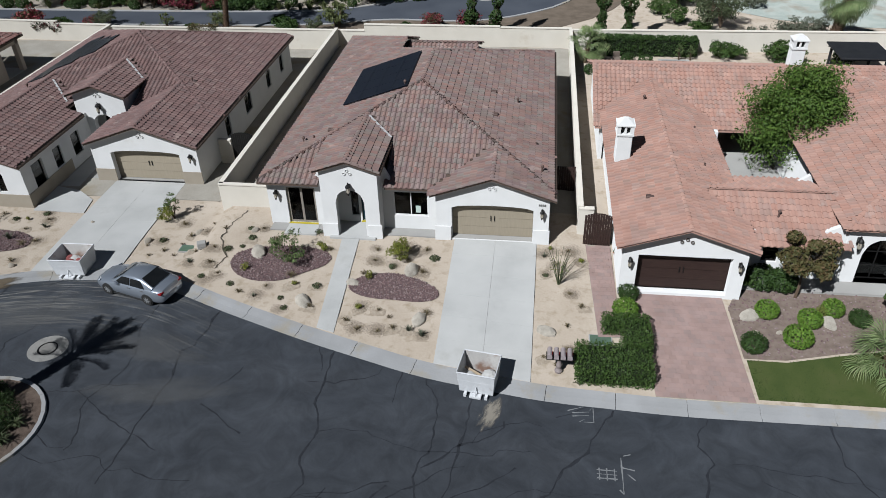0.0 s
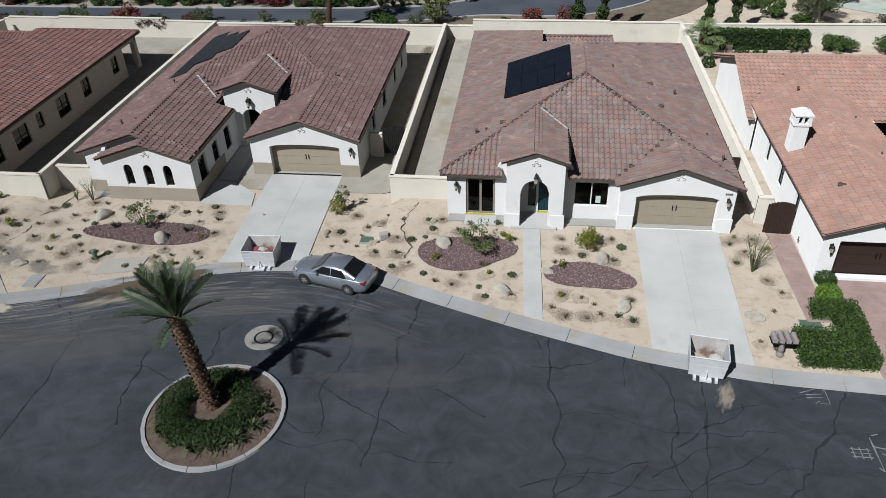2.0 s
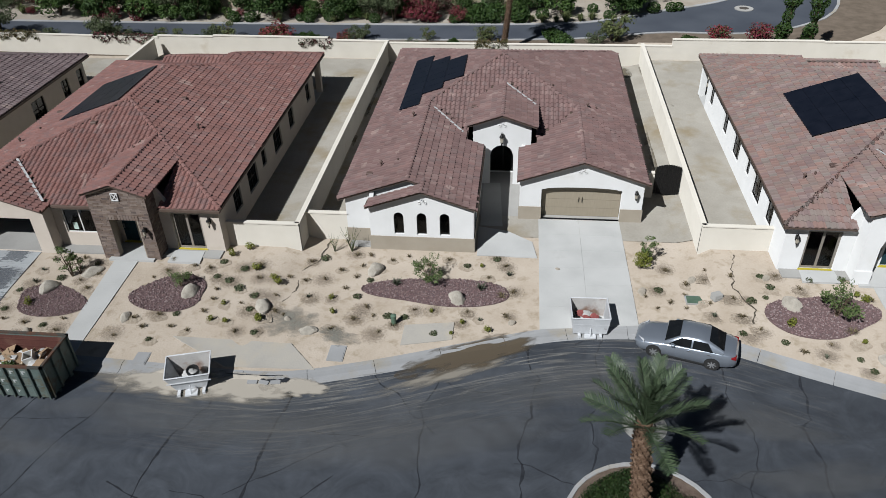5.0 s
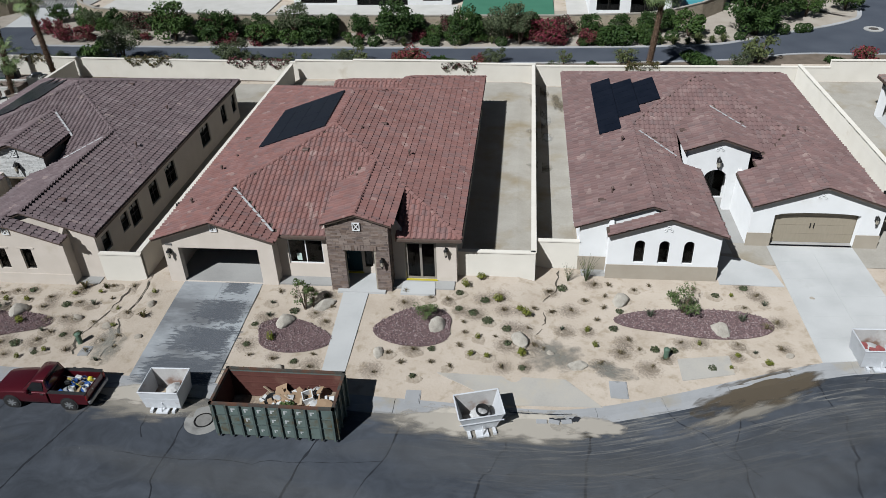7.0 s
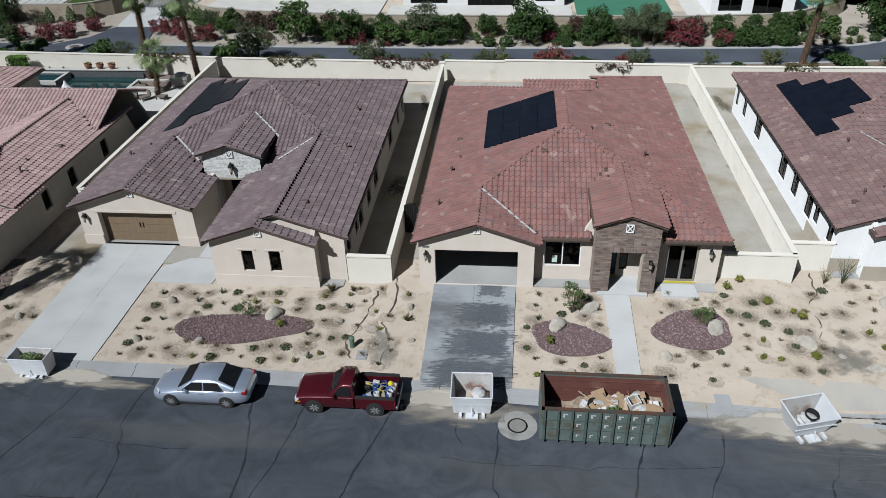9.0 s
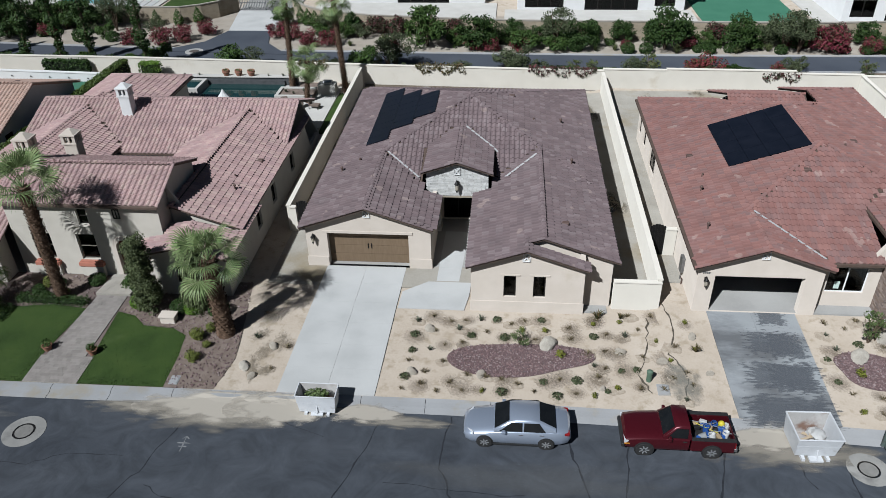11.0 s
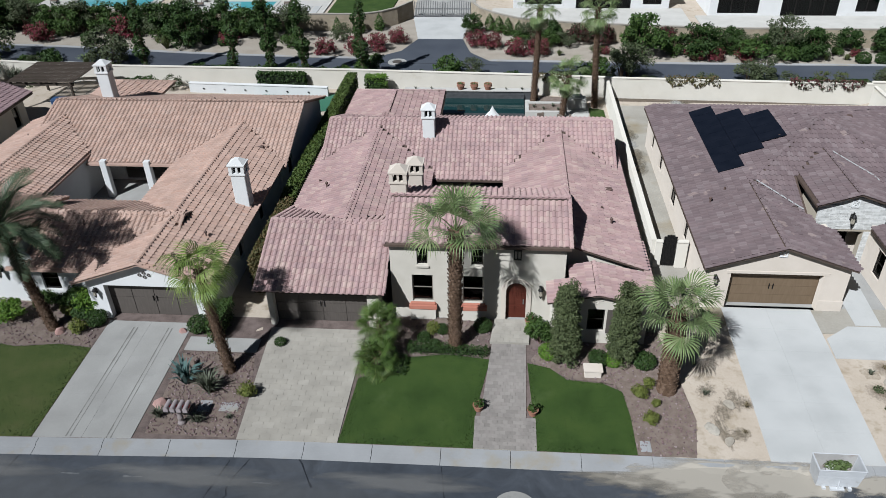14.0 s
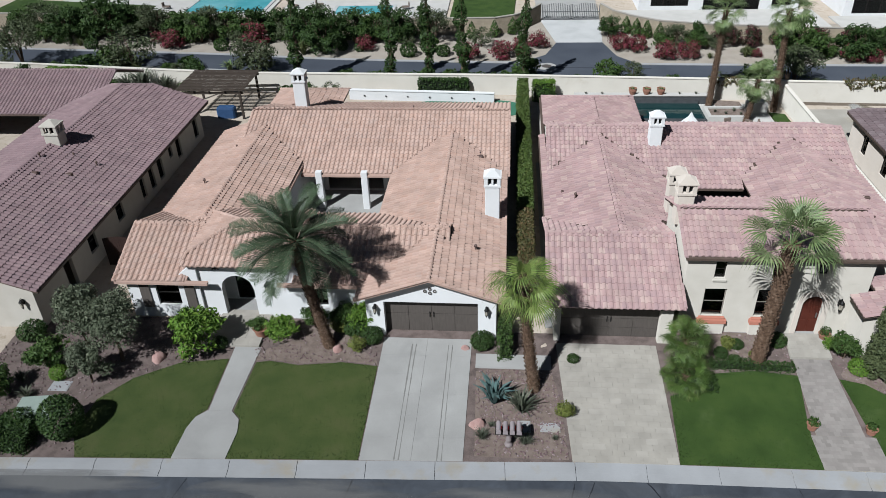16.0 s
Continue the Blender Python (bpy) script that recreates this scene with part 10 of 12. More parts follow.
R1 = plant("round_shrub", "clipped bright green ball shrub", "shrub", [("foliage", ball(1500, (0.62, 0.6, 0.5), 0.06, 71, 0.45, shell=0.75), L_BRIGHT)], "round shrubs")
put(R1, [(9.35, 29.5, 1.05), (16.2, 30.1, 0.95), (18.1, 29.6, 0.95), (17.2, 28.2, 1.1), (19.4, 30.5, 0.9), (-87.15, 33.7, 0.85), (-84.0, 33.35, 0.75), (-126.8, 31.6, 0.8)])
R2 = plant("round_shrub", "dark green rounded shrub in a bed", "shrub", [("foliage", ball(1300, (0.65, 0.6, 0.45), 0.065, 72, 0.42, shell=0.6), L_HEDGE)], "round shrubs")
put(R2, [(15.1, 27.7, 1.0), (9.6, 30.9, 0.9), (16.4, 32.4, 1.4), (17.4, 32.3, 1.3), (20.5, 29.9, 0.9), (-93.5, 34.6, 0.6), (-92.6, 35.3, 0.6), (-92.9, 34.2, 0.5), (-90.5, 35.6, 0.8), (-82.5, 33.3, 0.9), (-84.75, 33.4, 0.85), (-105.5, 34.8, 1.0), (-112.3, 35.6, 1.0), (-111.3, 35.0, 0.95), (-126.9, 28.0, 1.4), (-129.8, 34.5, 1.2), (-128.4, 33.0, 1.0), (-119.3, 34.2, 0.7), (-100.9, 33.9, 0.5)])
R3 = plant("round_shrub", "yellow-green loose shrub in a bed", "shrub", [("foliage", ball(800, (0.55, 0.5, 0.5), 0.075, 73, 0.45, shell=0.3, lobes=6), L_YELLOW), ("stem", stems(6, 0.6, 0.35, 0.015, 73), BARK)], "round shrubs")
put(R3, [(-101.5, 30.2, 0.9), (-112.0, 34.3, 0.9), (-113.2, 35.6, 0.9), (-83.0, 31.2, 0.8), (-82.7, 29.7, 0.7), (-82.5, 31.9, 0.6), (-93.1, 35.2, 0.8), (-91.9, 34.6, 0.5), (-82.3, 30.7, 0.45), (18.9, 30.4, 0.6)])
R4 = plant("leafy_bush", "big loose light green bush by the entry", "bush", [("foliage", bush(24, (1.0, 0.95, 1.0), 0.4, 100, 0.10, 74, 1.05), L_BRIGHT), ("stem", stems(9, 1.5, 0.7, 0.03, 74), BARK)], "bushes")
put(R4, [(-120.3, 33.9, 1.3), (-116.1, 34.9, 0.75), (-111.9, 36.0, 0.8), (-87.9, 35.3, 0.4)])
R5 = plant("leafy_bush", "loose dark green bush in a bed", "bush", [("foliage", bush(20, (0.85, 0.85, 0.9), 0.36, 95, 0.09, 75, 0.95), L_GREEN), ("stem", stems(8, 1.3, 0.6, 0.03, 75), BARK)], "bushes")
put(R5, [(-114.6, 36.0, 0.8), (-113.0, 36.0, 0.9), (-87.55, 34.7, 0.85), (-117.6, 35.4, 0.6), (-127.5, 32.0, 1.2), (-129.2, 30.2, 1.0), (-126.0, 35.4, 1.0), (15.1, 32.0, 0.5), (22.6, 30.5, 1.0)])
L_CYPRESS = leaf_mat("cypress leaf", [(0.06974, 0.08853, 0.037), (0.1019, 0.1202, 0.0503), (0.04829, 0.06539, 0.0252)])
CY = plant("cypress", "clipped columnar dark cypress beside a window", "cypress", [*[("foliage", bush(40, (0.72 - 0.045 * k, 0.66 - 0.045 * k, 0.95), 0.27, 115, 0.06, 76 + k, 0.8 + 0.72 * k, spread=(0.6, 0.95)), L_CYPRESS) for k in range(5)], ("trunk", MB().tube([(0, 0, -0.1), (0, 0, 3.4)], [0.09, 0.04], 7), BARK)], "cypresses")
put(CY, [(-86.43, 33.45, 1.06), (-83.6, 33.6, 1.04)])
AG = plant("blue_agave", "big blue-green agave rosette in gravel", "agave", [("foliage", tuft(42, 1.0, 0.95, 0.06, 77, 0.35), L_AGAVE)], "agaves")
put(AG, [(-104.8, 30.9, 1.45)])
AG2 = plant("yucca", "dense grey-green yucca clump in gravel", "yucca", [("foliage", tuft(90, 0.8, 0.7, 0.03, 78, 0.2), L_SAGE)], "agaves")
put(AG2, [(-103.5, 30.4, 1.45), (-103.4, 28.5, 0.8), (-105.3, 28.7, 0.75), (-102.0, 28.8, 0.35), (-104.9, 29.4, 0.4), (-128.5, 28.6, 0.8)])


def pot(x, y, r, label):
    z = terrain(x, y) + 0.04
    t = thing("flower_pot", (x, y, z), label, "plant pot", "pots")
    part("pot", MB().lathe([(r * 0.7, 0), (r, r * 1.1), (r * 1.08, r * 1.2), (r * 0.9, r * 1.2), (r * 0.8, r)], 16, (x, y, z)), CLAY, t, smooth=40)
    V, F = leaves(160, (r * 1.1, r * 1.1, r * 0.9), 0.06, int(abs(x) * 7), shell=0.2)
    part("plant", MB().arrays(V + np.array((x, y, z + r * 1.7)), F), L_GREEN, t)


for x, y, r in ((-90.5, 30.0, 0.25), (-88.0, 29.85, 0.25), (-88.0, 36.1, 0.3), (-117.3, 35.2, 0.45), (9.3, 34.2, 0.25)):
    pot(x, y, r, "terracotta pot with a leafy plant")
single("stone_planter", MB().bbox(-0.4, -0.25, 0, 0.4, 0.25, 0.4, 0.03).bbox(-0.46, -0.3, 0.4, 0.46, 0.3, 0.48, 0.02), CREAM, "cream stone planter pedestal in gravel", "planter").matrix_basis = pose(-85.05, 32.6, terrain(-85.05, 32.6), 0, 0, 0)


PC = leaf_mat("low palm leaf", [(0.06494, 0.1116, 0.02486), (0.09524, 0.1502, 0.03197), (0.04762, 0.08584, 0.01843), (0.1385, 0.1717, 0.05328)], 0.5)
for x, y, h, sc, n in ((-95.65, 33.6, 1.9, 0.66, 30), (-95.7, 32.55, 0.6, 0.68, 30)):
    palm("low bushy fan palm in a clump beside a garage", (x, y, terrain(x, y)), (x + 0.05, y + 0.05, terrain(x, y) + h), 0.14, 0.13, n, FF, PC, (86, -38), sc)
EG = plant("clipped_shrub", "large egg-shaped clipped dark shrub by a lawn", "shrub", [("foliage", ball(3600, (1.0, 1.0, 1.15), 0.075, 94, 1.1, shell=0.8), L_HEDGE)])
put(EG, [(-124.6, 28.0, 1.0)])
single("utility_cabinet", MB().bbox(-0.75, -0.5, 0, 0.75, 0.5, 0.75, 0.02).bbox(-0.8, -0.55, 0.75, 0.8, 0.55, 0.82, 0.015), mat("pale green cabinet steel", [(0.249, 0.2988, 0.2573), (0.2988, 0.3486, 0.2988)], 3, 0.5, 0.05), "pale green steel utility cabinet among shrubs", "utility cabinet").matrix_basis = pose(-126.5, 29.0, terrain(-126.5, 29.0), 0, 0, 8)
put(copy_thing(AG2, Matrix.Identity(4)), [(-128.6, 31.2, 0.9), (-127.8, 30.2, 0.8), (-129.6, 29.6, 0.9)])
single("path_apron", MB().prism([(-119.17, kerb_y(-119.17) + 0.27), (-116.7, kerb_y(-116.7) + 0.27), (-116.62, 28.5), (-116.78, 29.25), (-117.25, 29.72), (-118.45, 29.72), (-118.9, 29.3), (-119.1, 28.6)], lambda x, y: terrain(x, y) - 0.1, lambda x, y: terrain(x, y) + 0.055), CONCRETE2, "grey concrete apron with rounded shoulders where a path meets the kerb", "path", "structure")

# dark soil under the planted front yards
soil = MB()
sx = [-131.0 + 1.0 * k for k in range(50)]
for x in sx:
    k0 = kerb_y(x) + 0.26
    for i in range(13):
        y = lerp(k0, 36.0, i / 12)
        soil.v.append((x, y, terrain(x, y) + 0.006))
soil.f = [(13 * i + j, 13 * i + 13 + j, 13 * i + 14 + j, 13 * i + 1 + j) for i in range(len(sx) - 1) for j in range(12)]
single("garden_soil", soil, FARSOIL0, "dark garden soil of the planted front yards", "soil", "structure")

# ---- broadleaf trees ----
def tree(label, base, h, crown, n, leafsize, material, seed, lean=(0, 0), limbs=7, trunk_r=0.14):
    t = thing("tree", base, label, "tree", "trees")
    q = random.Random(seed)
    b = Vector(base)
    fork = b + Vector((lean[0] * 0.4, lean[1] * 0.4, h * 0.38))
    mb = MB().tube([b - Vector((0, 0, 0.2)), b.lerp(fork, 0.5) + Vector((0.06, 0.03, 0)), fork], [trunk_r * 1.25, trunk_r, trunk_r * 0.8], 9)
    part("trunk", mb, BARK, t, "rough brown trunk", smooth=60)
    top = b + Vector((lean[0], lean[1], h - crown[2]))
    for k in range(limbs):
        a = 2 * math.pi * k / limbs + q.uniform(-0.3, 0.3)
        e = top + Vector((crown[0] * 0.62 * math.cos(a), crown[1] * 0.62 * math.sin(a), q.uniform(-0.3, 0.55) * crown[2]))
        m = fork.lerp(e, 0.5) + Vector((0, 0, 0.15))
        part("limb", MB().tube([fork, m, e], [trunk_r * 0.55, trunk_r * 0.35, trunk_r * 0.12], 6), BARK, t)
    V, F = clumps(max(14, n // 260), crown, 0.27 * (crown[0] + crown[2]) / 2 * 1.25, 250, leafsize, seed, 0.0)
    part("crown", MB().arrays(V + np.array(top), F), material, t, "leafy crown", kind="stuff")
    return t


L_TREE = leaf_mat("tree leaf", [(0.0562, 0.1055, 0.01628), (0.08741, 0.1499, 0.02277), (0.04, 0.0777, 0.01298), (0.1124, 0.1666, 0.03256)])
tree("dense green courtyard tree with a broad crown", (20.4, 44.5, 0.6), 8.0, (2.8, 2.8, 4.1), 24000, 0.1, L_TREE, 81, limbs=9)
tree("small rusty-green tree in a front bed", (17.95, 31.6, 0.4), 4.2, (1.45, 1.35, 1.35), 3800, 0.11, L_RUST, 82, trunk_r=0.07)
L_OLIVETREE = leaf_mat("olive tree leaf", [(0.085, 0.102, 0.06), (0.115, 0.132, 0.08), (0.062, 0.078, 0.043), (0.15, 0.165, 0.108)])
tree("grey-green olive tree in a front bed", (-126.1, 33.4, 0.35), 4.5, (1.35, 1.3, 1.55), 7000, 0.075, L_OLIVETREE, 83, trunk_r=0.1)
tree("grey-green olive tree shading a lawn", (-124.1, 32.9, 0.35), 4.6, (1.6, 1.4, 1.75), 9000, 0.075, L_OLIVETREE, 84, trunk_r=0.09)
tree("low grey-green olive bush at the edge of a lawn", (-125.0, 31.3, 0.3), 2.4, (1.2, 1.0, 1.0), 4200, 0.07, L_OLIVETREE, 86, trunk_r=0.05)

# broken gutter beside a skip: an open joint and undermined slabs
kg = [(-38.0 + 0.2 * k, kerb_y(-38.0 + 0.2 * k) - 0.02) for k in range(15)]
single("open_joint", ribbon(kg, 0.07, lambda x, y: 0.158, 0.008), CRACK, "dark open joint behind a broken kerb", "kerb joint", "structure")
# no hollow is cut: a flat dark ribbon paints the hole's shade
hole = [(-36.2 + 0.13 * k, kerb_y(-36.2 + 0.13 * k) - 0.3 + 0.05 * math.sin(3 * k)) for k in range(11)]
single("washed_out_hole", ribbon(hole, 0.24, lambda x, y: 0.10, 0.006), CRACK, "flat dark patch painted as the shade of a washed-out gutter hole", "hole", "structure")
for x, rz in ((-36.55, 4), (-36.0, -9), (-35.45, 12)):
    single("broken_slab", MB().bbox(-0.24, -0.11, 0, 0.24, 0.11, 0.05, 0.015), KERB, "broken piece of kerb concrete in the gutter", "concrete piece", group="broken kerb pieces").matrix_basis = pose(x, kerb_y(x) - 0.4, 0.075, 3, 2, rz)

DAMPY = soft_mat("damp yard soil", (0.166, 0.1369, 0.0913), 0.7)
CHALK = soft_mat("chalky wash", (0.4814, 0.4731, 0.4399), 0.7)


# ---- behind the back wall: lane, planting belt, far walls and houses ----
def along(P, x):
    return float(np.interp(x, [p[0] for p in P], [p[1] for p in P]))


LANE = [(-260, 92), (-220, 88), (-155, 81.2), (-135, 79.6), (-120, 77.3), (-84, 75.7), (-52, 75.3), (-20, 75.8), (-12, 78.6), (-3, 82), (4, 88), (6, 118)]
FARWALL = [(-230, 97), (-158, 90.9), (-135, 89.5), (-107, 87.6), (-102.8, 89.8), (-100.8, 93.6)]
FARWALL2 = [(-93.9, 93.6), (-92.4, 89.8), (-87, 85.6), (-70, 83.4), (-59, 83), (-27, 82.7), (-20, 86), (-14, 93), (-12, 110)]
LANEASPH = mat("lane asphalt", [(0.04485, 0.051, 0.06496), (0.0573, 0.0648, 0.07946), (0.06975, 0.07725, 0.09266)], 0.25, 0.85, 0.2, 30)
BLOCK = mat("tan block wall", [(0.2988, 0.249, 0.1784), (0.3486, 0.2946, 0.22), (0.3237, 0.2739, 0.1992)], 1.0, 0.92, 0.3, 30, piece=True)
PALE = mat("pale terrace paving", [(0.415, 0.3984, 0.3652), (0.4814, 0.4648, 0.4316)], 0.8, 0.85, 0.15, 20)
WATER = mat("pool water", [(0.083, 0.3486, 0.3818), (0.1328, 0.4316, 0.4648)], 0.6, 0.08, 0.1, 3, spec=0.5)
DARKWATER = mat("dark pool water", [(0.01, 0.0332, 0.0349), (0.0166, 0.0498, 0.0481)], 0.8, 0.06, 0.06, 3, spec=0.5)
COURT = mat("green sports court", [(0.0415, 0.1328, 0.083), (0.0539, 0.1577, 0.0996)], 0.5, 0.85, 0.1)
SLATE = mat("dark slate facing", [(0.0498, 0.0523, 0.0548), (0.083, 0.0847, 0.0871)], 3, 0.7, 0.3, 20)
WASH = mat("pale green hydromulch", [(0.332, 0.3694, 0.332), (0.3901, 0.415, 0.3776), (0.2988, 0.3403, 0.3071), (0.4316, 0.4233, 0.3776)], 0.35, 0.95, 0.5, 9, stain=(0.2739, 0.2407, 0.1909), stain_scale=0.25, stain_at=0.6)
FARSAND = mat("planting belt sand", [(0.258, 0.2231, 0.1784), (0.3068, 0.2685, 0.2213), (0.3347, 0.2998, 0.2498)], 0.7, 0.95, 0.5, 14)
FARSOIL = mat("shaded bark mulch", [(0.0996, 0.0789, 0.0581), (0.1577, 0.1245, 0.0954)], 1.2, 0.95, 0.5, 14)
REDBOUG = leaf_mat("bright red bract", [(0.2072, 0.0333, 0.0407), (0.1628, 0.0222, 0.0333), (0.2442, 0.0592, 0.0629), (0.0592, 0.0666, 0.0222), (0.037, 0.0555, 0.0185)])
BRITTLE = leaf_mat("brittlebush leaf", [(0.0888, 0.1073, 0.037), (0.1184, 0.1332, 0.0518), (0.0666, 0.0888, 0.0296)])
MAROON = leaf_mat("maroon bract", [(0.0888, 0.0237, 0.0296), (0.1184, 0.0296, 0.037), (0.0222, 0.0407, 0.0148), (0.037, 0.0444, 0.0207), (0.0666, 0.0222, 0.0222)])


def along_line(P, step=2.0):
    out = []
    for (a, b), (c, d) in zip(P, P[1:]):
        n = max(1, round(math.hypot(c - a, d - b) / step))
        out += [(lerp(a, c, k / n), lerp(b, d, k / n)) for k in range(n)]
    return out + [P[-1]]


def smooth_line(P, n=3):
    for _ in range(n):
        P = [P[0]] + [q for (a, b), (c, d) in zip(P, P[1:]) for q in ((a * 0.75 + c * 0.25, b * 0.75 + d * 0.25), (a * 0.25 + c * 0.75, b * 0.25 + d * 0.75))] + [P[-1]]
    return P


flat = lambda x, y: 0.3
lane_pts = smooth_line(LANE)


def strip(name, pts, o0, o1, z, material, label, category, thick=0.0):
    """A band between two offsets from a line, positive to its far side."""
    mb = MB()
    for i, p in enumerate(pts):
        a, b = pts[max(0, i - 1)], pts[min(len(pts) - 1, i + 1)]
        L = math.hypot(b[0] - a[0], b[1] - a[1])
        nx, ny = -(b[1] - a[1]) / L, (b[0] - a[0]) / L
        f0, f1 = (o(p[0]) if callable(o) else o for o in (o0, o1))
        mb.v += [(p[0] + nx * f0, p[1] + ny * f0, z - thick), (p[0] + nx * f0, p[1] + ny * f0, z), (p[0] + nx * f1, p[1] + ny * f1, z), (p[0] + nx * f1, p[1] + ny * f1, z - thick)]
    n = len(pts)
    mb.f = [(4 * i + j, 4 * i + 4 + j, 4 * i + 5 + j, 4 * i + 1 + j) for i in range(n - 1) for j in range(3)]
    return single(name, mb, material, label, category, "structure")


near_w = lambda x: -2.3 - 4.0 * smoothstep(-14, -2, x)
far_w = lambda x: 2.0 + 1.6 * smoothstep(-20, -5, x)
strip("planting_belt", lane_pts, lambda x: far_w(x) + 0.3, lambda x: far_w(x) + 14, 0.33, FARSAND, "pale sand of a planted verge", "verge", 0.05)
strip("road_verge", lane_pts, lambda x: near_w(x) - 5.5, lambda x: near_w(x) - 0.25, 0.32, FARSOIL, "narrow mulched verge behind the garden wall", "verge", 0.05)
strip("road_back", lane_pts, near_w, far_w, 0.34, LANEASPH, "narrow dark asphalt lane behind the houses", "road", 0.05)
strip("kerb_back", lane_pts, far_w, lambda x: far_w(x) + 0.45, 0.40, KERB, "low pale concrete kerb of the lane", "kerb", 0.1)
strip("kerb_back", lane_pts, lambda x: near_w(x) - 0.3, near_w, 0.39, KERB, "low pale concrete kerb of the lane", "kerb", 0.1)
# junction with the gated drive
jx = MB().prism([(-104.5, 77.6), (-90.5, 76.9), (-93.4, 80.6), (-100.6, 81.0)], lambda x, y: 0.25, lambda x, y: 0.415).prism([(-100.6, 81.0), (-93.4, 80.6), (-94.4, 85.0), (-99.3, 85.0)], lambda x, y: 0.25, lambda x, y: 0.415)
single("road_junction", jx, LANEASPH, "dark asphalt mouth of a gated drive", "road", "structure")
single("drive_apron", MB().prism([(-99.3, 85.0), (-94.4, 85.0), (-93.9, 93.8), (-100.8, 93.8)], lambda x, y: 0.25, lambda x, y: 0.41), CONCRETE, "pale concrete apron before a double gate", "driveway", "structure")
single("drive_beyond", MB().prism([(-100.8, 93.8), (-93.9, 93.8), (-92.5, 140), (-103, 140)], lambda x, y: 0.25, lambda x, y: 0.40), CONCRETE2, "grey drive beyond the gate", "driveway", "structure")
for mx, my in ((-100.6, 77.6), (-1.6, 84.0)):
    t = thing("manhole", (mx, my, 0.34), "round iron manhole cover in a pale concrete collar", "manhole", "manholes in the lane", "structure")
    part("collar", MB().lathe([(0.95, 0), (0.95, 0.075), (0.5, 0.08), (0.5, 0)], 24, (mx, my, 0.34)), CONCRETE2, t)
    part("cover", MB().lathe([(0.47, 0), (0.47, 0.082), (0.01, 0.085)], 24, (mx, my, 0.34)), GREYDOOR, t, "dark iron cover")

# metal double gate
gt = thing("drive_gate", (-97.2, 93.5, 0.4), "grey metal double drive gate with upright bars", "gate")
for gx0, gx1 in ((-100.6, -97.25), (-97.15, -93.8)):
    lf = part("gate_leaf", MB().box(gx0, 93.4, 0.5, gx1, 93.5, 0.62).box(gx0, 93.4, 1.3, gx1, 93.5, 1.4).box(gx0, 93.4, 0.5, gx0 + 0.1, 93.5, 2.2).box(gx1 - 0.1, 93.4, 0.5, gx1, 93.5, 2.2), ALU, gt, "gate leaf frame")
    n = 15
    for k in range(n):
        xx = lerp(gx0 + 0.12, gx1 - 0.12, (k + 0.5) / n)
        hh = 2.05 + 0.3 * math.sin(math.pi * (k + 0.5) / n)
        part("bar", MB().box(xx - 0.035, 93.42, 0.55, xx + 0.035, 93.48, hh), ALU, lf)


def block_wall(name, P, h, label):
    """Tan block wall in courses of joined blocks with a cap."""
    t = thing(name, (*P[0], 0.3), label, "garden wall", kind="structure")
    for (a, b), (c, d) in zip(P, P[1:]):
        L = math.hypot(c - a, d - b)
        n = max(1, round(L / 8))
        ux, uy = (c - a) / L, (d - b) / L
        for k in range(n):
            s0, s1 = L * k / n, L * (k + 1) / n
            quad = lambda w, e=0: [(a + ux * (s0 - e) + uy * w, b + uy * (s0 - e) - ux * w), (a + ux * (s1 + e) + uy * w, b + uy * (s1 + e) - ux * w), (a + ux * (s1 + e) - uy * w, b + uy * (s1 + e) + ux * w), (a + ux * (s0 - e) - uy * w, b + uy * (s0 - e) + ux * w)]
            core = MB().prism(quad(0.085), lambda x, y: 0.1, lambda x, y: 0.3 + h)
            part("wall_core", core, TAN, t)
            courses = MB()
            for r in range(int(h / 0.2)):
                z = 0.3 + 0.2 * r
                m = max(1, round((s1 - s0) / 0.4))
                for q in range(m):
                    e0 = s0 + (s1 - s0) * q / m + 0.006
                    e1 = s0 + (s1 - s0) * (q + 1) / m - 0.006
                    w = 0.1
                    courses.prism([(a + ux * e0 + uy * w, b + uy * e0 - ux * w), (a + ux * e1 + uy * w, b + uy * e1 - ux * w), (a + ux * e1 - uy * w, b + uy * e1 + ux * w), (a + ux * e0 - uy * w, b + uy * e0 + ux * w)], lambda x, y, z=z: z + 0.006, lambda x, y, z=z: z + 0.194)
            part("block_courses", courses, BLOCK, t, "tan concrete blocks in courses", kind="stuff")
            part("cap", MB().prism(quad(0.14, 0.02), lambda x, y: 0.3 + h, lambda x, y: 0.39 + h), PAVER_GREY, t, "pale cap stones")
    return t


block_wall("wall_far", [p for p in smooth_line(FARWALL, 1)], 1.9, "tan block wall beyond the lane with a pale cap")
block_wall("wall_far", [p for p in smooth_line(FARWALL2, 1)], 1.9, "curving tan block wall beyond the lane")


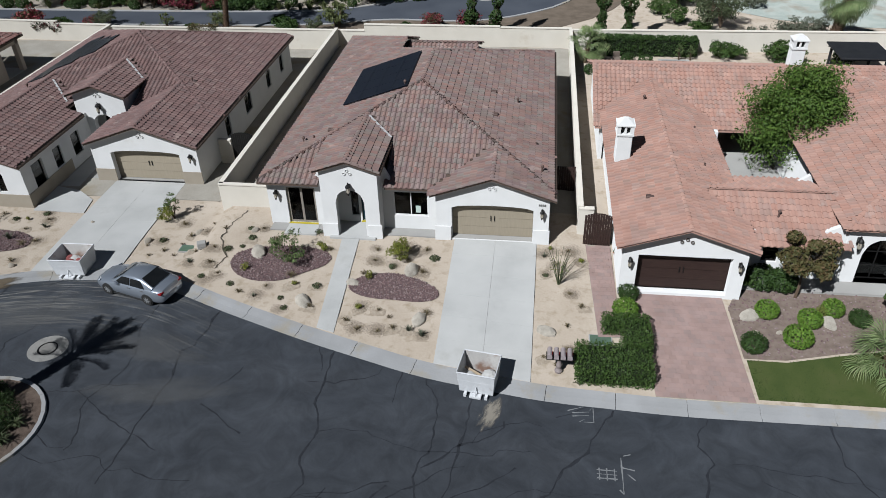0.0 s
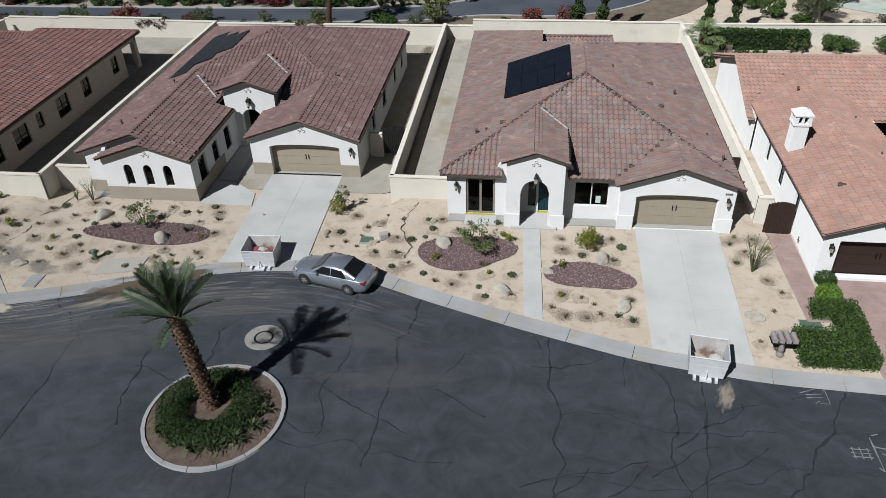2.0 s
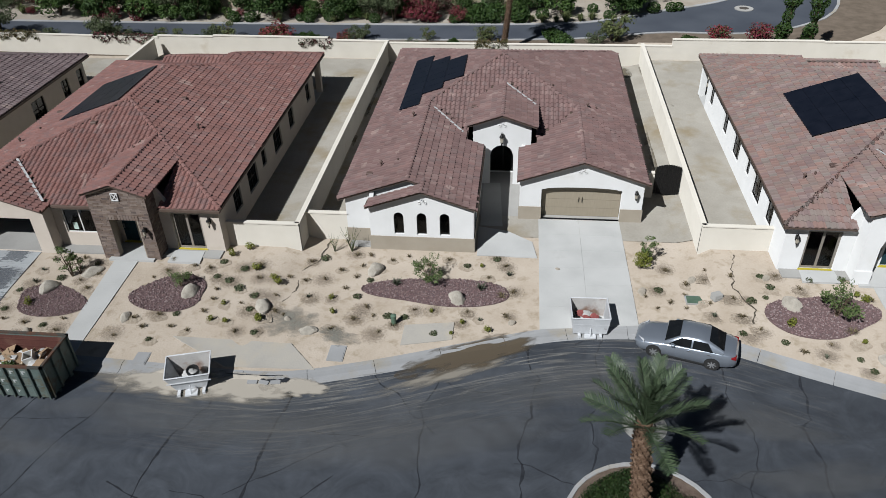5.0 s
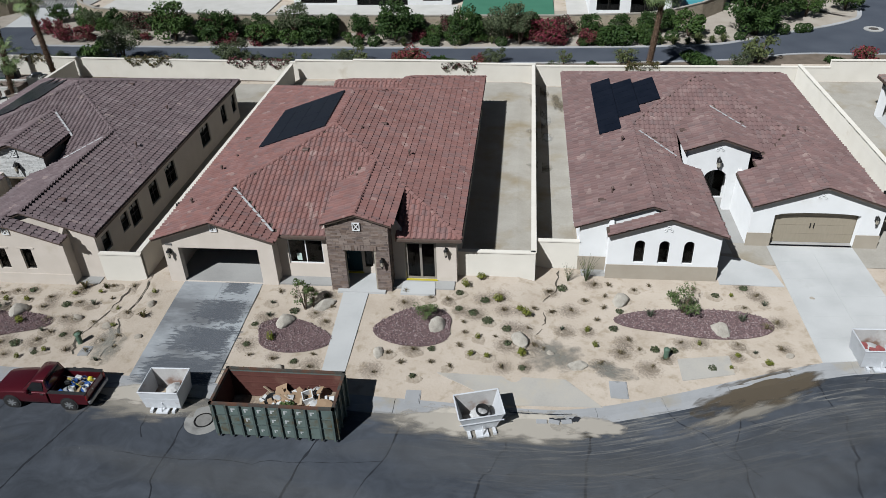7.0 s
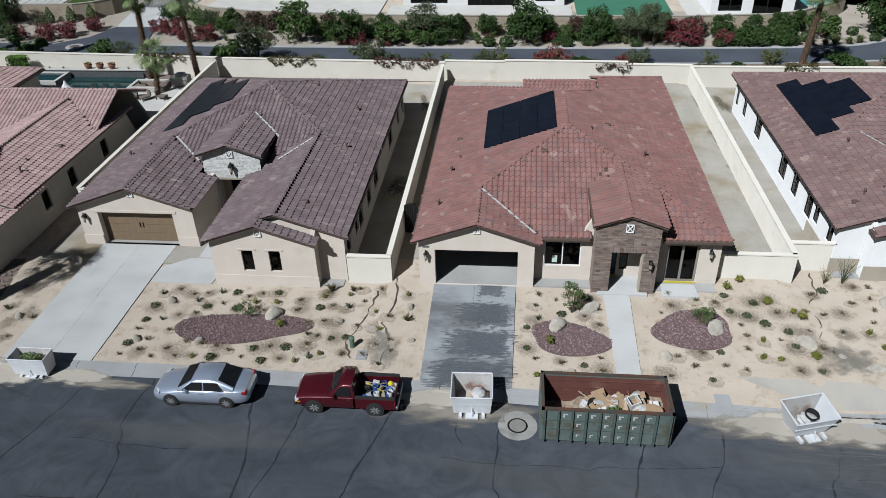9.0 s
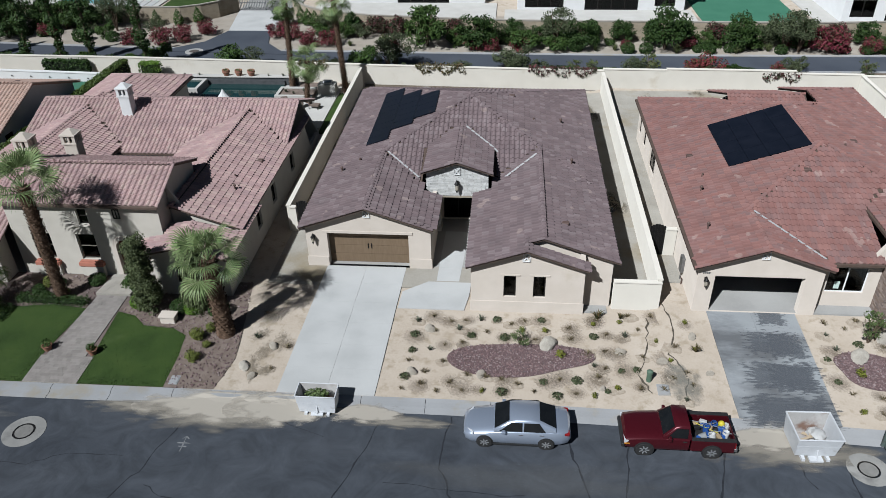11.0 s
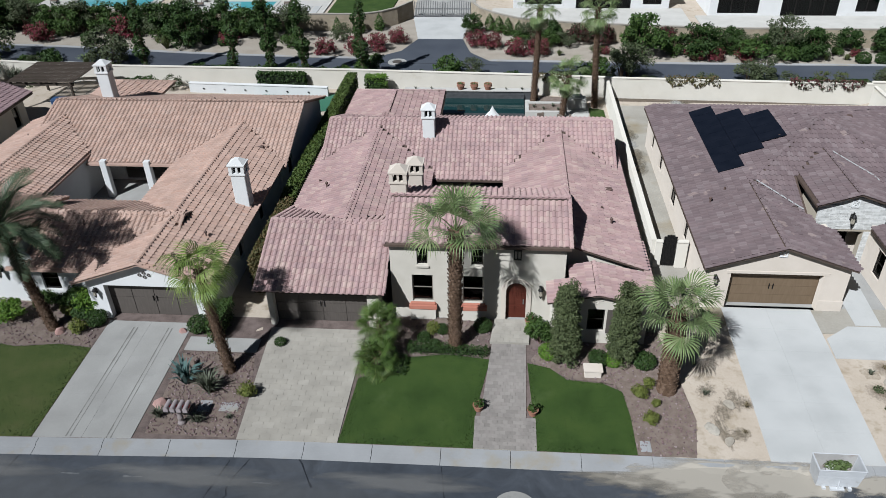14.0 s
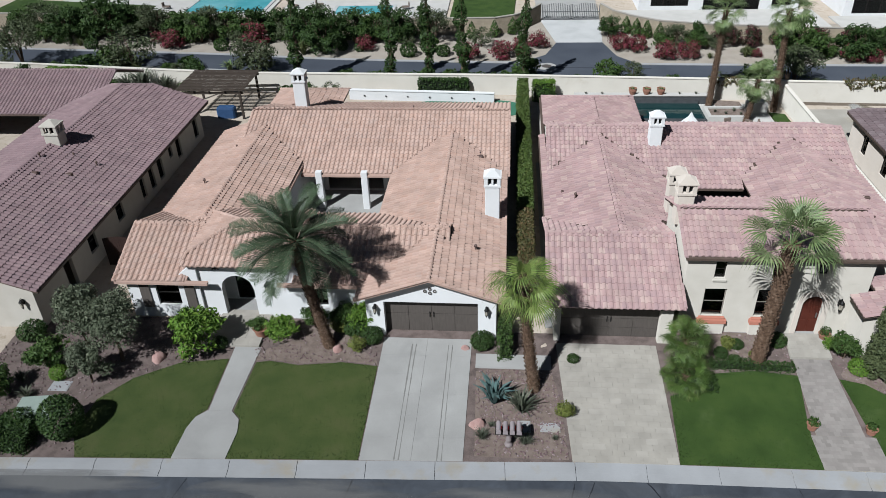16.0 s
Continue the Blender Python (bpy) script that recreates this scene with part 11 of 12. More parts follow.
# white modern houses beyond the wall
def far_house(label, x0, x1, y0, depth, h, openings, step=None):
    """Flat-roofed house; openings on its street side: (x0, x1, z0, z1, panes)."""
    t = thing("modern_house", ((x0 + x1) / 2, y0, 0.3), label, "house", "white houses beyond the lane")
    z0 = 0.25
    cuts = sorted({x0, x1} | {v for o in openings for v in o[:2]})
    for a, b in zip(cuts, cuts[1:]):
        o = [o for o in openings if o[0] <= a and b <= o[1]]
        if not o:
            part("wall", MB().box(a, y0, z0, b, y0 + 0.3, z0 + h), WHITE, t)
        else:
            if o[0][2] > 0.05:
                part("wall", MB().box(a, y0, z0, b, y0 + 0.3, z0 + o[0][2]), WHITE, t)
            part("wall", MB().box(a, y0, z0 + o[0][3], b, y0 + 0.3, z0 + h), WHITE, t)
    part("wall", MB().box(x0, y0 + 0.3, z0, x0 + 0.3, y0 + depth, z0 + h), WHITE, t)
    part("wall", MB().box(x1 - 0.3, y0 + 0.3, z0, x1, y0 + depth, z0 + h), WHITE, t)
    part("wall", MB().box(x0 + 0.3, y0 + depth - 0.3, z0, x1 - 0.3, y0 + depth, z0 + h), WHITE, t)
    part("roof", MB().bbox(x0 - 0.5, y0 - 0.6, z0 + h, x1 + 0.5, y0 + depth + 0.5, z0 + h + 0.3, 0.03), WHITE, t, "flat white roof slab")
    part("floor_slab", MB().box(x0 + 0.31, y0 + 0.31, z0, x1 - 0.31, y0 + depth - 0.31, z0 + 0.15), PALE, t)
    for a, b, lo, hi, n in openings:
        w = part("window", MB().box(a, y0 + 0.12, z0 + lo, b, y0 + 0.2, z0 + lo + 0.07), BRONZE, t, "dark framed glazing")
        part("head_rail", MB().box(a, y0 + 0.12, z0 + hi - 0.07, b, y0 + 0.2, z0 + hi), BRONZE, w)
        for k in range(n + 1):
            xx = lerp(a, b, k / n)
            part("mullion", MB().box(max(a, xx - 0.05), y0 + 0.11, z0 + lo + 0.07, min(b, xx + 0.05), y0 + 0.21, z0 + hi - 0.07), BRONZE, w)
        for k in range(n):
            part("pane", MB().box(lerp(a, b, k / n) + 0.05, y0 + 0.15, z0 + lo + 0.07, lerp(a, b, (k + 1) / n) - 0.05, y0 + 0.165, z0 + hi - 0.07), PANE, w)
    return t


far_house("white flat-roofed house with broad dark sliding doors", -89.0, -70.5, 97.2, 12, 3.6, [(-87.6, -83.2, 0.6, 2.5, 3), (-81.5, -75.0, 0.1, 2.7, 4), (-73.6, -71.4, 0.6, 2.5, 3)])
far_house("white two-storey modern house with a dark terrace opening", -66.5, -46.8, 94.2, 12, 5.4, [(-65.6, -61.0, 0.4, 2.6, 3), (-58.5, -52.2, 0.1, 2.9, 4), (-50.3, -47.9, 0.6, 2.6, 2)])
far_house("white modern house beside a turquoise pool", -30.6, -21.5, 89.4, 12, 4.2, [(-29.8, -27.2, 0.7, 2.6, 2), (-26.0, -22.8, 0.3, 2.6, 2)])
far_house("long white house behind pool terraces", -128, -112, 106, 12, 4.0, [(-126, -118, 0.1, 2.8, 4), (-116, -113, 0.5, 2.5, 2)])
far_house("white house behind a broad pool terrace", -170, -146, 116, 12, 4.0, [(-166, -156, 0.1, 2.8, 4), (-152, -148, 0.5, 2.5, 2)])


def terrace(label, pts, material=None, z=0.42):
    single("terrace", MB().prism(pts, lambda x, y: 0.2, lambda x, y: z), material or PALE, label, "terrace", "structure")


terrace("pale paved terrace behind the tan wall", [(-91.5, 91), (-87, 87), (-69, 84.4), (-69, 97.2), (-91.5, 97.2)])
terrace("pale paved terrace behind a low hedge", [(-68, 84.2), (-46, 83.8), (-46, 94.2), (-68, 94.2)])
terrace("pale terrace beside a pool", [(-33, 83.8), (-27, 83.8), (-20.5, 87), (-15.5, 93), (-13, 116), (-33, 116)])
terrace("broad pale terrace round a turquoise pool", [(-165, 92.6), (-134.5, 90.8), (-134.5, 110), (-165, 114)])
terrace("pale terrace with a small pool", [(-133, 90.6), (-112, 89.2), (-112, 106), (-133, 106)])
terrace("green lawn behind the tan wall", [(-111.5, 89), (-107.5, 89.2), (-104, 91.5), (-103.5, 106), (-111.5, 106)], LAWN, 0.4)
terrace("green lawn beside a pool terrace", [(-172, 96), (-150.5, 97), (-150.5, 101), (-172, 105)], LAWN, 0.46)
terrace("green sports court behind the tan wall", [(-45.5, 84), (-34.5, 84), (-34.5, 104), (-45.5, 104)], COURT)
for px0, px1, py0, py1, lab in ((-145.5, -135.5, 97.8, 104, "turquoise swimming pool with a pale coping"), (-126, -119.0, 96.2, 100, "small turquoise pool with a pale coping"), (-19.0, -14.6, 93.5, 100, "turquoise pool beside a white house")):
    t = thing("swimming_pool", (px0, py0, 0.42), lab, "pool", "far pools", "structure")
    part("coping", MB().box(px0 - 0.4, py0 - 0.4, 0.40, px1 + 0.4, py0, 0.50).box(px0 - 0.4, py1, 0.40, px1 + 0.4, py1 + 0.4, 0.50).box(px0 - 0.4, py0, 0.40, px0, py1, 0.50).box(px1, py0, 0.40, px1 + 0.4, py1, 0.50), CONCRETE, t)
    part("water", MB().box(px0, py0, 0.36, px1, py1, 0.455), WATER, t, "turquoise water")


def lounger(x, y, z, rz, label="low cushioned lounge chair on a terrace"):
    t = thing("lounge_chair", (0, 0, 0), label, "lounge chair", "terrace chairs")
    part("seat", MB().bbox(-0.3, -0.5, 0.26, 0.3, 0.35, 0.4, 0.04), DARKSEAT, t)
    part("backrest", MB().bbox(-0.3, 0.3, 0.35, 0.3, 0.45, 0.85, 0.04), DARKSEAT, t)
    for sx in (-0.27, 0.27):
        for sy in (-0.42, 0.38):
            part("leg", MB().box(sx - 0.025, sy - 0.025, 0, sx + 0.025, sy + 0.025, 0.27), IRON, t)
    t.matrix_basis = pose(x, y, z, 0, 0, rz)
    return t


DARKSEAT = mat("taupe outdoor cushion", [(0.1328, 0.1037, 0.083), (0.1826, 0.1452, 0.1203)], 4, 0.9, 0.1)
for x, y, rz in ((-128.5, 98.0, 90), (-128.5, 100.0, 90), (-117.2, 98.5, -80), (-131.6, 99.5, 60), (-148.5, 99.5, 90)):
    lounger(x, y, 0.42, rz)
for k in range(5):
    single("stepping_slab", MB().bbox(-20.5 + 1.15 * k, 88.6 + 1.1 * k, 0.42, -19.4 + 1.15 * k, 90.9 + 1.1 * k, 0.47, 0.01), CONCRETE, "long pale stepping slab beside a pool", "paving slab", "structure")
    single("stepping_slab", MB().bbox(-118.0 + 1.1 * k, 94.0, 0.42, -117.2 + 1.1 * k, 98.0, 0.47, 0.01), CONCRETE, "long pale stepping slab beside a pool", "paving slab", "structure")

# the open wash and turning area at the lane's end
single("wash_ground", fan(bed_outline(52, 104, 33, 30, 1.0), flat, 0.04, 6, 0.2), WASH, "open wash sprayed with pale green mulch", "wash", "structure")

# ---- planting of the belt ----
K_GREEN = plant("verge_shrub", "broad green shrub on the lane verge", "shrub", [("foliage", bush(15, (1.2, 1.15, 1.0), 0.5, 75, 0.13, 201, 0.95), L_GREEN), ("stem", stems(6, 1.4, 0.8, 0.04, 201), BARK)], "verge shrubs")
K_BALL = plant("round_shrub", "dark rounded shrub on the lane verge", "shrub", [("foliage", ball(620, (0.75, 0.72, 0.6), 0.11, 202, 0.55, shell=0.7), L_HEDGE)], "verge round shrubs")
K_BOUG = plant("bougainvillea", "mounded dusky red bougainvillea on the verge", "bougainvillea", [("foliage", bush(18, (1.4, 1.3, 1.0), 0.52, 85, 0.12, 203, 0.9), L_BOUG), ("stem", stems(6, 1.4, 0.8, 0.04, 203), BARK)], "bougainvilleas")
K_PINK = plant("bougainvillea", "low bright red bougainvillea behind the garden wall", "bougainvillea", [("foliage", bush(18, (1.6, 0.95, 0.7), 0.42, 70, 0.10, 204, 0.65), REDBOUG), ("stem", stems(6, 1.0, 0.8, 0.03, 204), BARK)], "bougainvilleas")
K_OLIVE = plant("olive_tree", "many-stemmed grey-green desert willow on the verge", "tree", [("crown", bush(26, (2.2, 2.0, 1.8), 0.62, 80, 0.12, 205, 2.5), L_OLIVE), ("stem", stems(8, 3.4, 1.5, 0.07, 205), BARK)], "verge trees")
K_TREE = plant("broad_tree", "dark bushy evergreen tree on the verge", "tree", [("crown", bush(30, (2.6, 2.4, 2.2), 0.82, 110, 0.17, 206, 2.35), L_HEDGE), ("stem", stems(7, 3.6, 1.6, 0.09, 206), BARK)], "verge trees")
K_TREE2 = plant("broad_tree", "green bushy tree on the verge", "tree", [("crown", bush(24, (2.0, 1.9, 1.7), 0.7, 100, 0.15, 207, 1.85), L_GREEN), ("stem", stems(7, 2.8, 1.3, 0.07, 207), BARK)], "verge trees")
K_SAGE = plant("sage_shrub", "feathery grey-green shrub behind the garden wall", "shrub", [("foliage", bush(20, (1.6, 1.4, 1.2), 0.48, 70, 0.10, 208, 1.3), L_OLIVE), ("stem", stems(10, 2.0, 1.2, 0.03, 208), BARK)], "sage shrubs")
K_GRASS = plant("grass_clump", "arching pale green grass clump on the verge", "grass clump", [("blade_clump", tuft(90, 0.95, 0.75, 0.04, 209, 0.5), leaf_mat("verge grass", [(0.0888, 0.111, 0.037), (0.1258, 0.1406, 0.0555), (0.0666, 0.0888, 0.0296)]))], "grass clumps")
K_YEL = plant("yellow_shrub", "airy yellow-green brittlebush behind the wall", "shrub", [("foliage", bush(12, (0.85, 0.8, 0.8), 0.34, 45, 0.09, 210, 0.9), BRITTLE), ("stem", stems(9, 1.3, 0.7, 0.025, 210), BARK)], "yellow shrubs")
K_LOW = plant("ground_cover", "low dark creeping ground cover by the wall", "ground cover", [("foliage", ball(900, (1.5, 0.7, 0.42), 0.11, 211, 0.3, shell=0.4, lobes=9), L_HEDGE)], "ground covers")
K_FAN = plant("fan_palm_shrub", "small spiky fan palm beside the lane", "palm shrub", [("foliage", tuft(60, 1.5, 1.3, 0.09, 212, 0.35), L_PALM)], "small palms")
K_MAROON = plant("flowering_hedge", "dense maroon-flecked hedge against the tan wall", "hedge", [("foliage", bush(24, (1.9, 0.8, 1.15), 0.5, 75, 0.12, 213, 1.15), MAROON)], "hedges at the tan wall")
K_DARK = plant("wall_hedge", "dense dark hedge against the tan wall", "hedge", [("foliage", bush(24, (1.9, 0.8, 1.2), 0.5, 75, 0.12, 214, 1.2), L_HEDGE)], "hedges at the tan wall")
K_CONE = plant("small_conifer", "small conical shrub against the tan wall", "conifer", [("foliage", MB().arrays(*(lambda V, F: (np.stack([V[:, 0] * (1.3 - V[:, 2] / 1.25), V[:, 1] * (1.3 - V[:, 2] / 1.25), V[:, 2] + 1.0], 1), F))(*leaves(420, (0.4, 0.4, 1.0), 0.1, 215, shell=0.6))), L_GREEN)], "small conifers")
put(K_TREE2, [(-76.0, 80.1, 1.26), (-138.9, 85.8, 1.06), (-25.7, 79.3, 0.59)], flat)
put(K_BOUG, [(-71.0, 79.3, 0.84), (-69.1, 78.6, 0.73), (-108.5, 80.0, 0.87), (-105.2, 80.2, 0.93), (-103.2, 81.2, 0.94), (-101.3, 83.7, 0.85), (-92.8, 82.8, 0.89), (-91.1, 82.3, 0.88), (-88.7, 79.9, 0.91), (-86.3, 80.0, 0.91), (-141.5, 83.8, 1.03), (-143.7, 85.8, 0.7), (-132.4, 85.2, 1.26), (-35.5, 79.1, 1.35), (-31.5, 78.8, 0.83), (-66.2, 78.7, 0.86), (-34.6, 78.9, 1.06), (-2.7, 73.2, 0.96)], flat)
put(K_GREEN, [(-65.9, 78.9, 1.33), (-72.9, 80.2, 0.74), (-81.4, 72.8, 1.29), (-95.0, 73.4, 1.19), (-102.6, 73.7, 1.22), (-145.0, 77.5, 1.53), (-42.6, 79.6, 0.74), (-62.6, 78.6, 1.0), (-30.4, 78.7, 0.74), (-20.8, 81.8, 1.51)], flat)
put(K_OLIVE, [(-62.5, 80.3, 0.98), (-78.3, 72.7, 0.87), (-92.8, 73.4, 0.48), (-128.3, 84.6, 0.76), (-155.6, 78.1, 1.18), (-39.8, 79.2, 1.05), (-38.3, 79.0, 0.85), (-79.0, 72.8, 0.76)], flat)
put(K_TREE, [(-51.4, 79.6, 1.0), (-93.5, 87.4, 0.51), (-123.8, 81.9, 0.92), (-149.8, 86.5, 1.21), (-125.6, 84.1, 1.03), (-14.2, 82.4, 1.12), (-13.9, 82.1, 0.8), (-70.5, 79.2, 0.83), (-59.8, 79.2, 0.71), (-44.1, 79.7, 0.82)], flat)
put(K_GRASS, [(-58.5, 79.0, 0.86), (-56.5, 79.1, 0.86), (-55.3, 79.1, 0.86), (-52.9, 79.0, 0.76), (-84.3, 80.0, 0.8), (-80.7, 80.5, 1.4), (-126.2, 81.6, 1.9), (-152.8, 84.9, 1.09), (-128.0, 83.4, 0.84), (-22.8, 78.8, 1.15), (-20.4, 79.0, 1.52), (-17.7, 79.8, 1.14), (-41.2, 79.2, 0.98), (-50.4, 78.4, 1.19), (-44.5, 78.4, 0.96), (-23.9, 79.0, 0.98), (-21.4, 78.8, 1.02), (-18.9, 79.3, 1.1)], flat)
put(K_YEL, [(-42.9, 80.2, 0.96), (-59.3, 72.8, 0.77), (-54.0, 72.6, 1.21), (-26.4, 80.1, 1.14), (-34.0, 72.9, 0.88), (-28.6, 73.0, 0.94), (-16.3, 73.8, 1.38), (-27.9, 73.0, 1.06), (-15.8, 73.3, 1.78), (-61.0, 72.8, 0.8)], flat)
put(K_BALL, [(-48.3, 78.8, 0.66), (-47.2, 79.7, 0.86), (-45.1, 78.8, 0.85), (-60.5, 79.0, 1.16), (-111.2, 81.1, 1.04), (-114.8, 81.0, 1.25), (-150.9, 83.9, 1.08), (-135.7, 83.2, 1.16), (-124.1, 83.1, 0.83), (-122.2, 83.1, 0.83), (-120.3, 82.7, 0.83), (-155.9, 86.0, 0.88), (-162.5, 86.1, 1.11), (-29.1, 78.9, 1.71), (-25.2, 79.0, 1.54), (-11.2, 82.5, 0.98), (-9.3, 83.0, 0.86), (-44.1, 79.2, 0.79), (-55.3, 78.3, 1.0), (-53.5, 78.3, 1.0), (-47.2, 78.3, 0.88), (-40.2, 78.4, 0.87), (-27.8, 78.9, 1.75), (-31.8, 78.5, 0.86), (-16.0, 80.4, 0.78), (-22.8, 80.2, 0.99), (-17.5, 82.5, 0.81), (-8.5, 83.3, 0.8)], flat)
put(K_SAGE, [(-66.5, 72.5, 1.11), (-129.7, 75.6, 1.61), (-142.8, 77.0, 1.81), (-129.3, 75.7, 1.2), (-55.7, 72.6, 0.63), (-41.1, 72.8, 0.62), (-66.3, 72.1, 0.72), (-55.1, 72.6, 0.62), (-40.3, 72.8, 0.69), (-67.6, 72.7, 0.9)], flat)
put(K_PINK, [(-48.6, 72.3, 1.26), (-49.4, 72.5, 0.98), (-6.2, 73.4, 1.1), (-49.5, 72.5, 0.97), (-42.2, 72.7, 0.7)], flat)
put(K_LOW, [(-46.4, 72.5, 1.07), (-93.5, 73.5, 1.06), (-97.6, 73.5, 0.86), (-89.5, 73.0, 1.13), (-149.0, 77.4, 2.04), (-136.7, 76.5, 1.8), (-120.5, 74.5, 1.17), (-45.0, 72.5, 0.94), (-20.7, 72.9, 1.1), (-8.8, 73.3, 0.91), (-61.8, 71.6, 1.33), (-21.4, 72.7, 1.61), (-46.1, 72.5, 1.12)], flat)
put(K_FAN, [(-157.0, 89.6, 1.15), (-132.6, 76.5, 0.87)], flat)
at_wall = lambda xs, gap=1.3, sc=1.0: [(x, along(FARWALL if x < -97 else FARWALL2, x) - gap, sc) for x in xs]
put(K_MAROON, at_wall((-79.5, -76.3, -73.2, -70.2, -34, -46, -146, -142.5, -139, -82)), flat)
put(K_DARK, at_wall((-84.8, -66.8, -62.4, -58.8, -55.6, -52.5, -49.2, -43.2, -40, -36.8, -31, -28, -25, -23, -120.5, -117, -113.5, -130.5, -127, -152, -157, -163)), flat)
put(K_CONE, at_wall((-108.5, -106.0, -104, -91.6, -90.6, -89.6, -88.4, -87.2), 0.9), flat)
put(copy_thing(K_TREE, Matrix.Identity(4)), at_wall((-154, -147.5, -133, -129.5, -121.5, -116.5), 2.6, 0.85), flat)
put(copy_thing(K_OLIVE, Matrix.Identity(4)), at_wall((-158, -150, -144.5, -138, -125.5, -112.5), 3.0, 1.0), flat)
put(copy_thing(K_TREE2, Matrix.Identity(4)), at_wall((-161, -141.5, -136, -119), 2.8, 1.0), flat)
# second row of mixed shrubs between the hedge and the verge
mixed = random.Random(91)
for base, n in ((K_GREEN, 22), (K_SAGE, 16), (K_TREE2, 12), (K_OLIVE, 14), (K_BOUG, 10), (K_TREE, 8)):
    xs = [mixed.uniform(-165, -24) for _ in range(n)]
    put(copy_thing(base, Matrix.Identity(4)), [(x, lerp(along(LANE, x) + 4.6, along(FARWALL if x < -97 else FARWALL2, x) - 2, mixed.random()), mixed.uniform(0.5, 0.9) * (0.72 if x > -88 else 1.0)) for x in xs if not -104 < x < -90], flat)
# dense planting that screens the lane's bend and runs on to both sides
for base, xs in ((K_TREE2, (-172, -181, -190, -7, -2)), (K_TREE, (-176, -186, -10.5))):
    put(copy_thing(base, Matrix.Identity(4)), [(x, along(LANE, x) + (6.0 if x < -60 else 8.5), 1.0) for x in xs], flat)

# loose planting between the garden wall and the lane
loose_row = random.Random(57)
for base, n, lo, hi in ((K_SAGE, 12, 0.45, 0.75), (K_GREEN, 14, 0.45, 0.75), (K_LOW, 22, 0.7, 1.1), (K_YEL, 8, 0.5, 0.8)):
    put(copy_thing(base, Matrix.Identity(4)), [(x, lerp(along(BACK[::-1], x) + 1.3, along(LANE, x) - 3.0, loose_row.random()), loose_row.uniform(lo, hi)) for x in (loose_row.uniform(-160, -14) for _ in range(n))], flat)

# vines that spill over the garden wall
for n_, (x0, x1, red) in enumerate(((-75.8, -71.2, 0), (-65.5, -59.5, 1), (-45.2, -42.0, 1), (-87.0, -84.2, 0), (-29.0, -26.0, 0))):
    r_ = np.random.RandomState(300 + n_)
    k = int((x1 - x0) * 150)
    xx = r_.uniform(x0, x1, k)
    tt = r_.rand(k) ** 1.6
    hang = (0.15 + 0.6 * np.abs(np.sin(xx * 1.7 + n_))) * tt
    wy = np.array([along(BACK[::-1], x) for x in xx])
    P = np.stack([xx, wy - 0.22 + 0.8 * (1 - tt) * r_.rand(k) - 0.1 * r_.rand(k), 2.22 - hang + 0.18 * r_.rand(k)], 1)
    d_ = r_.normal(size=(k, 3)) * 0.07
    e_ = r_.normal(size=(k, 3)) * 0.045
    vine = thing("hanging_vine", ((x0 + x1) / 2, wy.mean(), 2.2), "reddish vine spilling over the garden wall" if red else "green vine spilling over the garden wall", "vine", "vines on the wall")
    part("foliage", MB().arrays(np.stack([P - d_, P + e_, P + d_, P - e_], 1).reshape(-1, 3), np.arange(4 * k).reshape(k, 4)), MAROON if red else L_RUST, vine)
    part("root_stock", MB().box(x0 + 0.3, wy.mean() + 0.2, 0.2, x1 - 0.3, wy.mean() + 0.9, 2.05), FARSOIL, vine, "twiggy stems behind the wall")


# ivy-clad slender columns and cypress pairs
def column_tree(x, y, h, r, seed, label):
    t = thing("columnar_tree", (x, y, 0.3), label, "tree", "columnar trees")
    V, F = leaves(2300, (r, r, h / 2), 0.13, seed, shell=0.5)
    zz = V[:, 2] + h / 2
    k = (0.8 + 0.25 * np.sin(zz * 2.1 + seed) + 0.15 * np.sin(zz * 5.3)) * (1 + 0.5 * (1 - zz / h))
    V = np.stack([x + V[:, 0] * k + 0.18 * np.sin(zz * 0.8 + seed), y + V[:, 1] * k, 0.3 + zz], 1)
    part("foliage", MB().arrays(V, F), L_HEDGE, t)
    part("trunk", MB().tube([(x, y, 0.1), (x + 0.1, y, h * 0.5), (x, y, h)], [0.2, 0.16, 0.08], 8), BARK, t)


for i, (x, y, h) in enumerate(((-115.3, 71.8, 10.5), (-111.8, 71.7, 10), (-108.6, 71.6, 10), (-103.0, 71.6, 10), (-124.3, 72.4, 10.5), (-1.8, 69.3, 9.5), (0.4, 69.4, 9.5), (10.0, 69.6, 8.5), (12.4, 69.7, 8.5))):
    column_tree(x, y, h, 0.55, 400 + i, "slender vine-clad tree trunk rising above the wall")

put(copy_thing(K_GREEN, Matrix.Identity(4)), [(-116.8, 71.9, 1.0), (-114.2, 71.8, 0.9), (-112.6, 71.7, 1.1), (-110.0, 71.8, 1.0), (-107.2, 71.8, 0.95), (-105.3, 71.7, 1.0)], flat)
# shrubs in the wash
K_WASH = plant("wash_shrub", "round grey-olive shrub in the open wash", "shrub", [("foliage", bush(16, (1.4, 1.3, 0.8), 0.5, 80, 0.10, 216, 0.75), L_SAGE), ("stem", stems(9, 1.2, 1.0, 0.03, 216), BARK)], "wash shrubs")
put(K_WASH, [(24.5, 71.8, 0.9), (28.0, 73.2, 1.1), (30.4, 74.0, 1.0), (33.5, 78.2, 0.9), (26.5, 82, 1.0), (22.0, 78.5, 1.2), (20.5, 84, 1.3), (40, 74, 0.8), (44, 85, 1.0), (34.6, 71.5, 0.7), (29, 90, 1.0), (52, 78, 1.1)], flat)
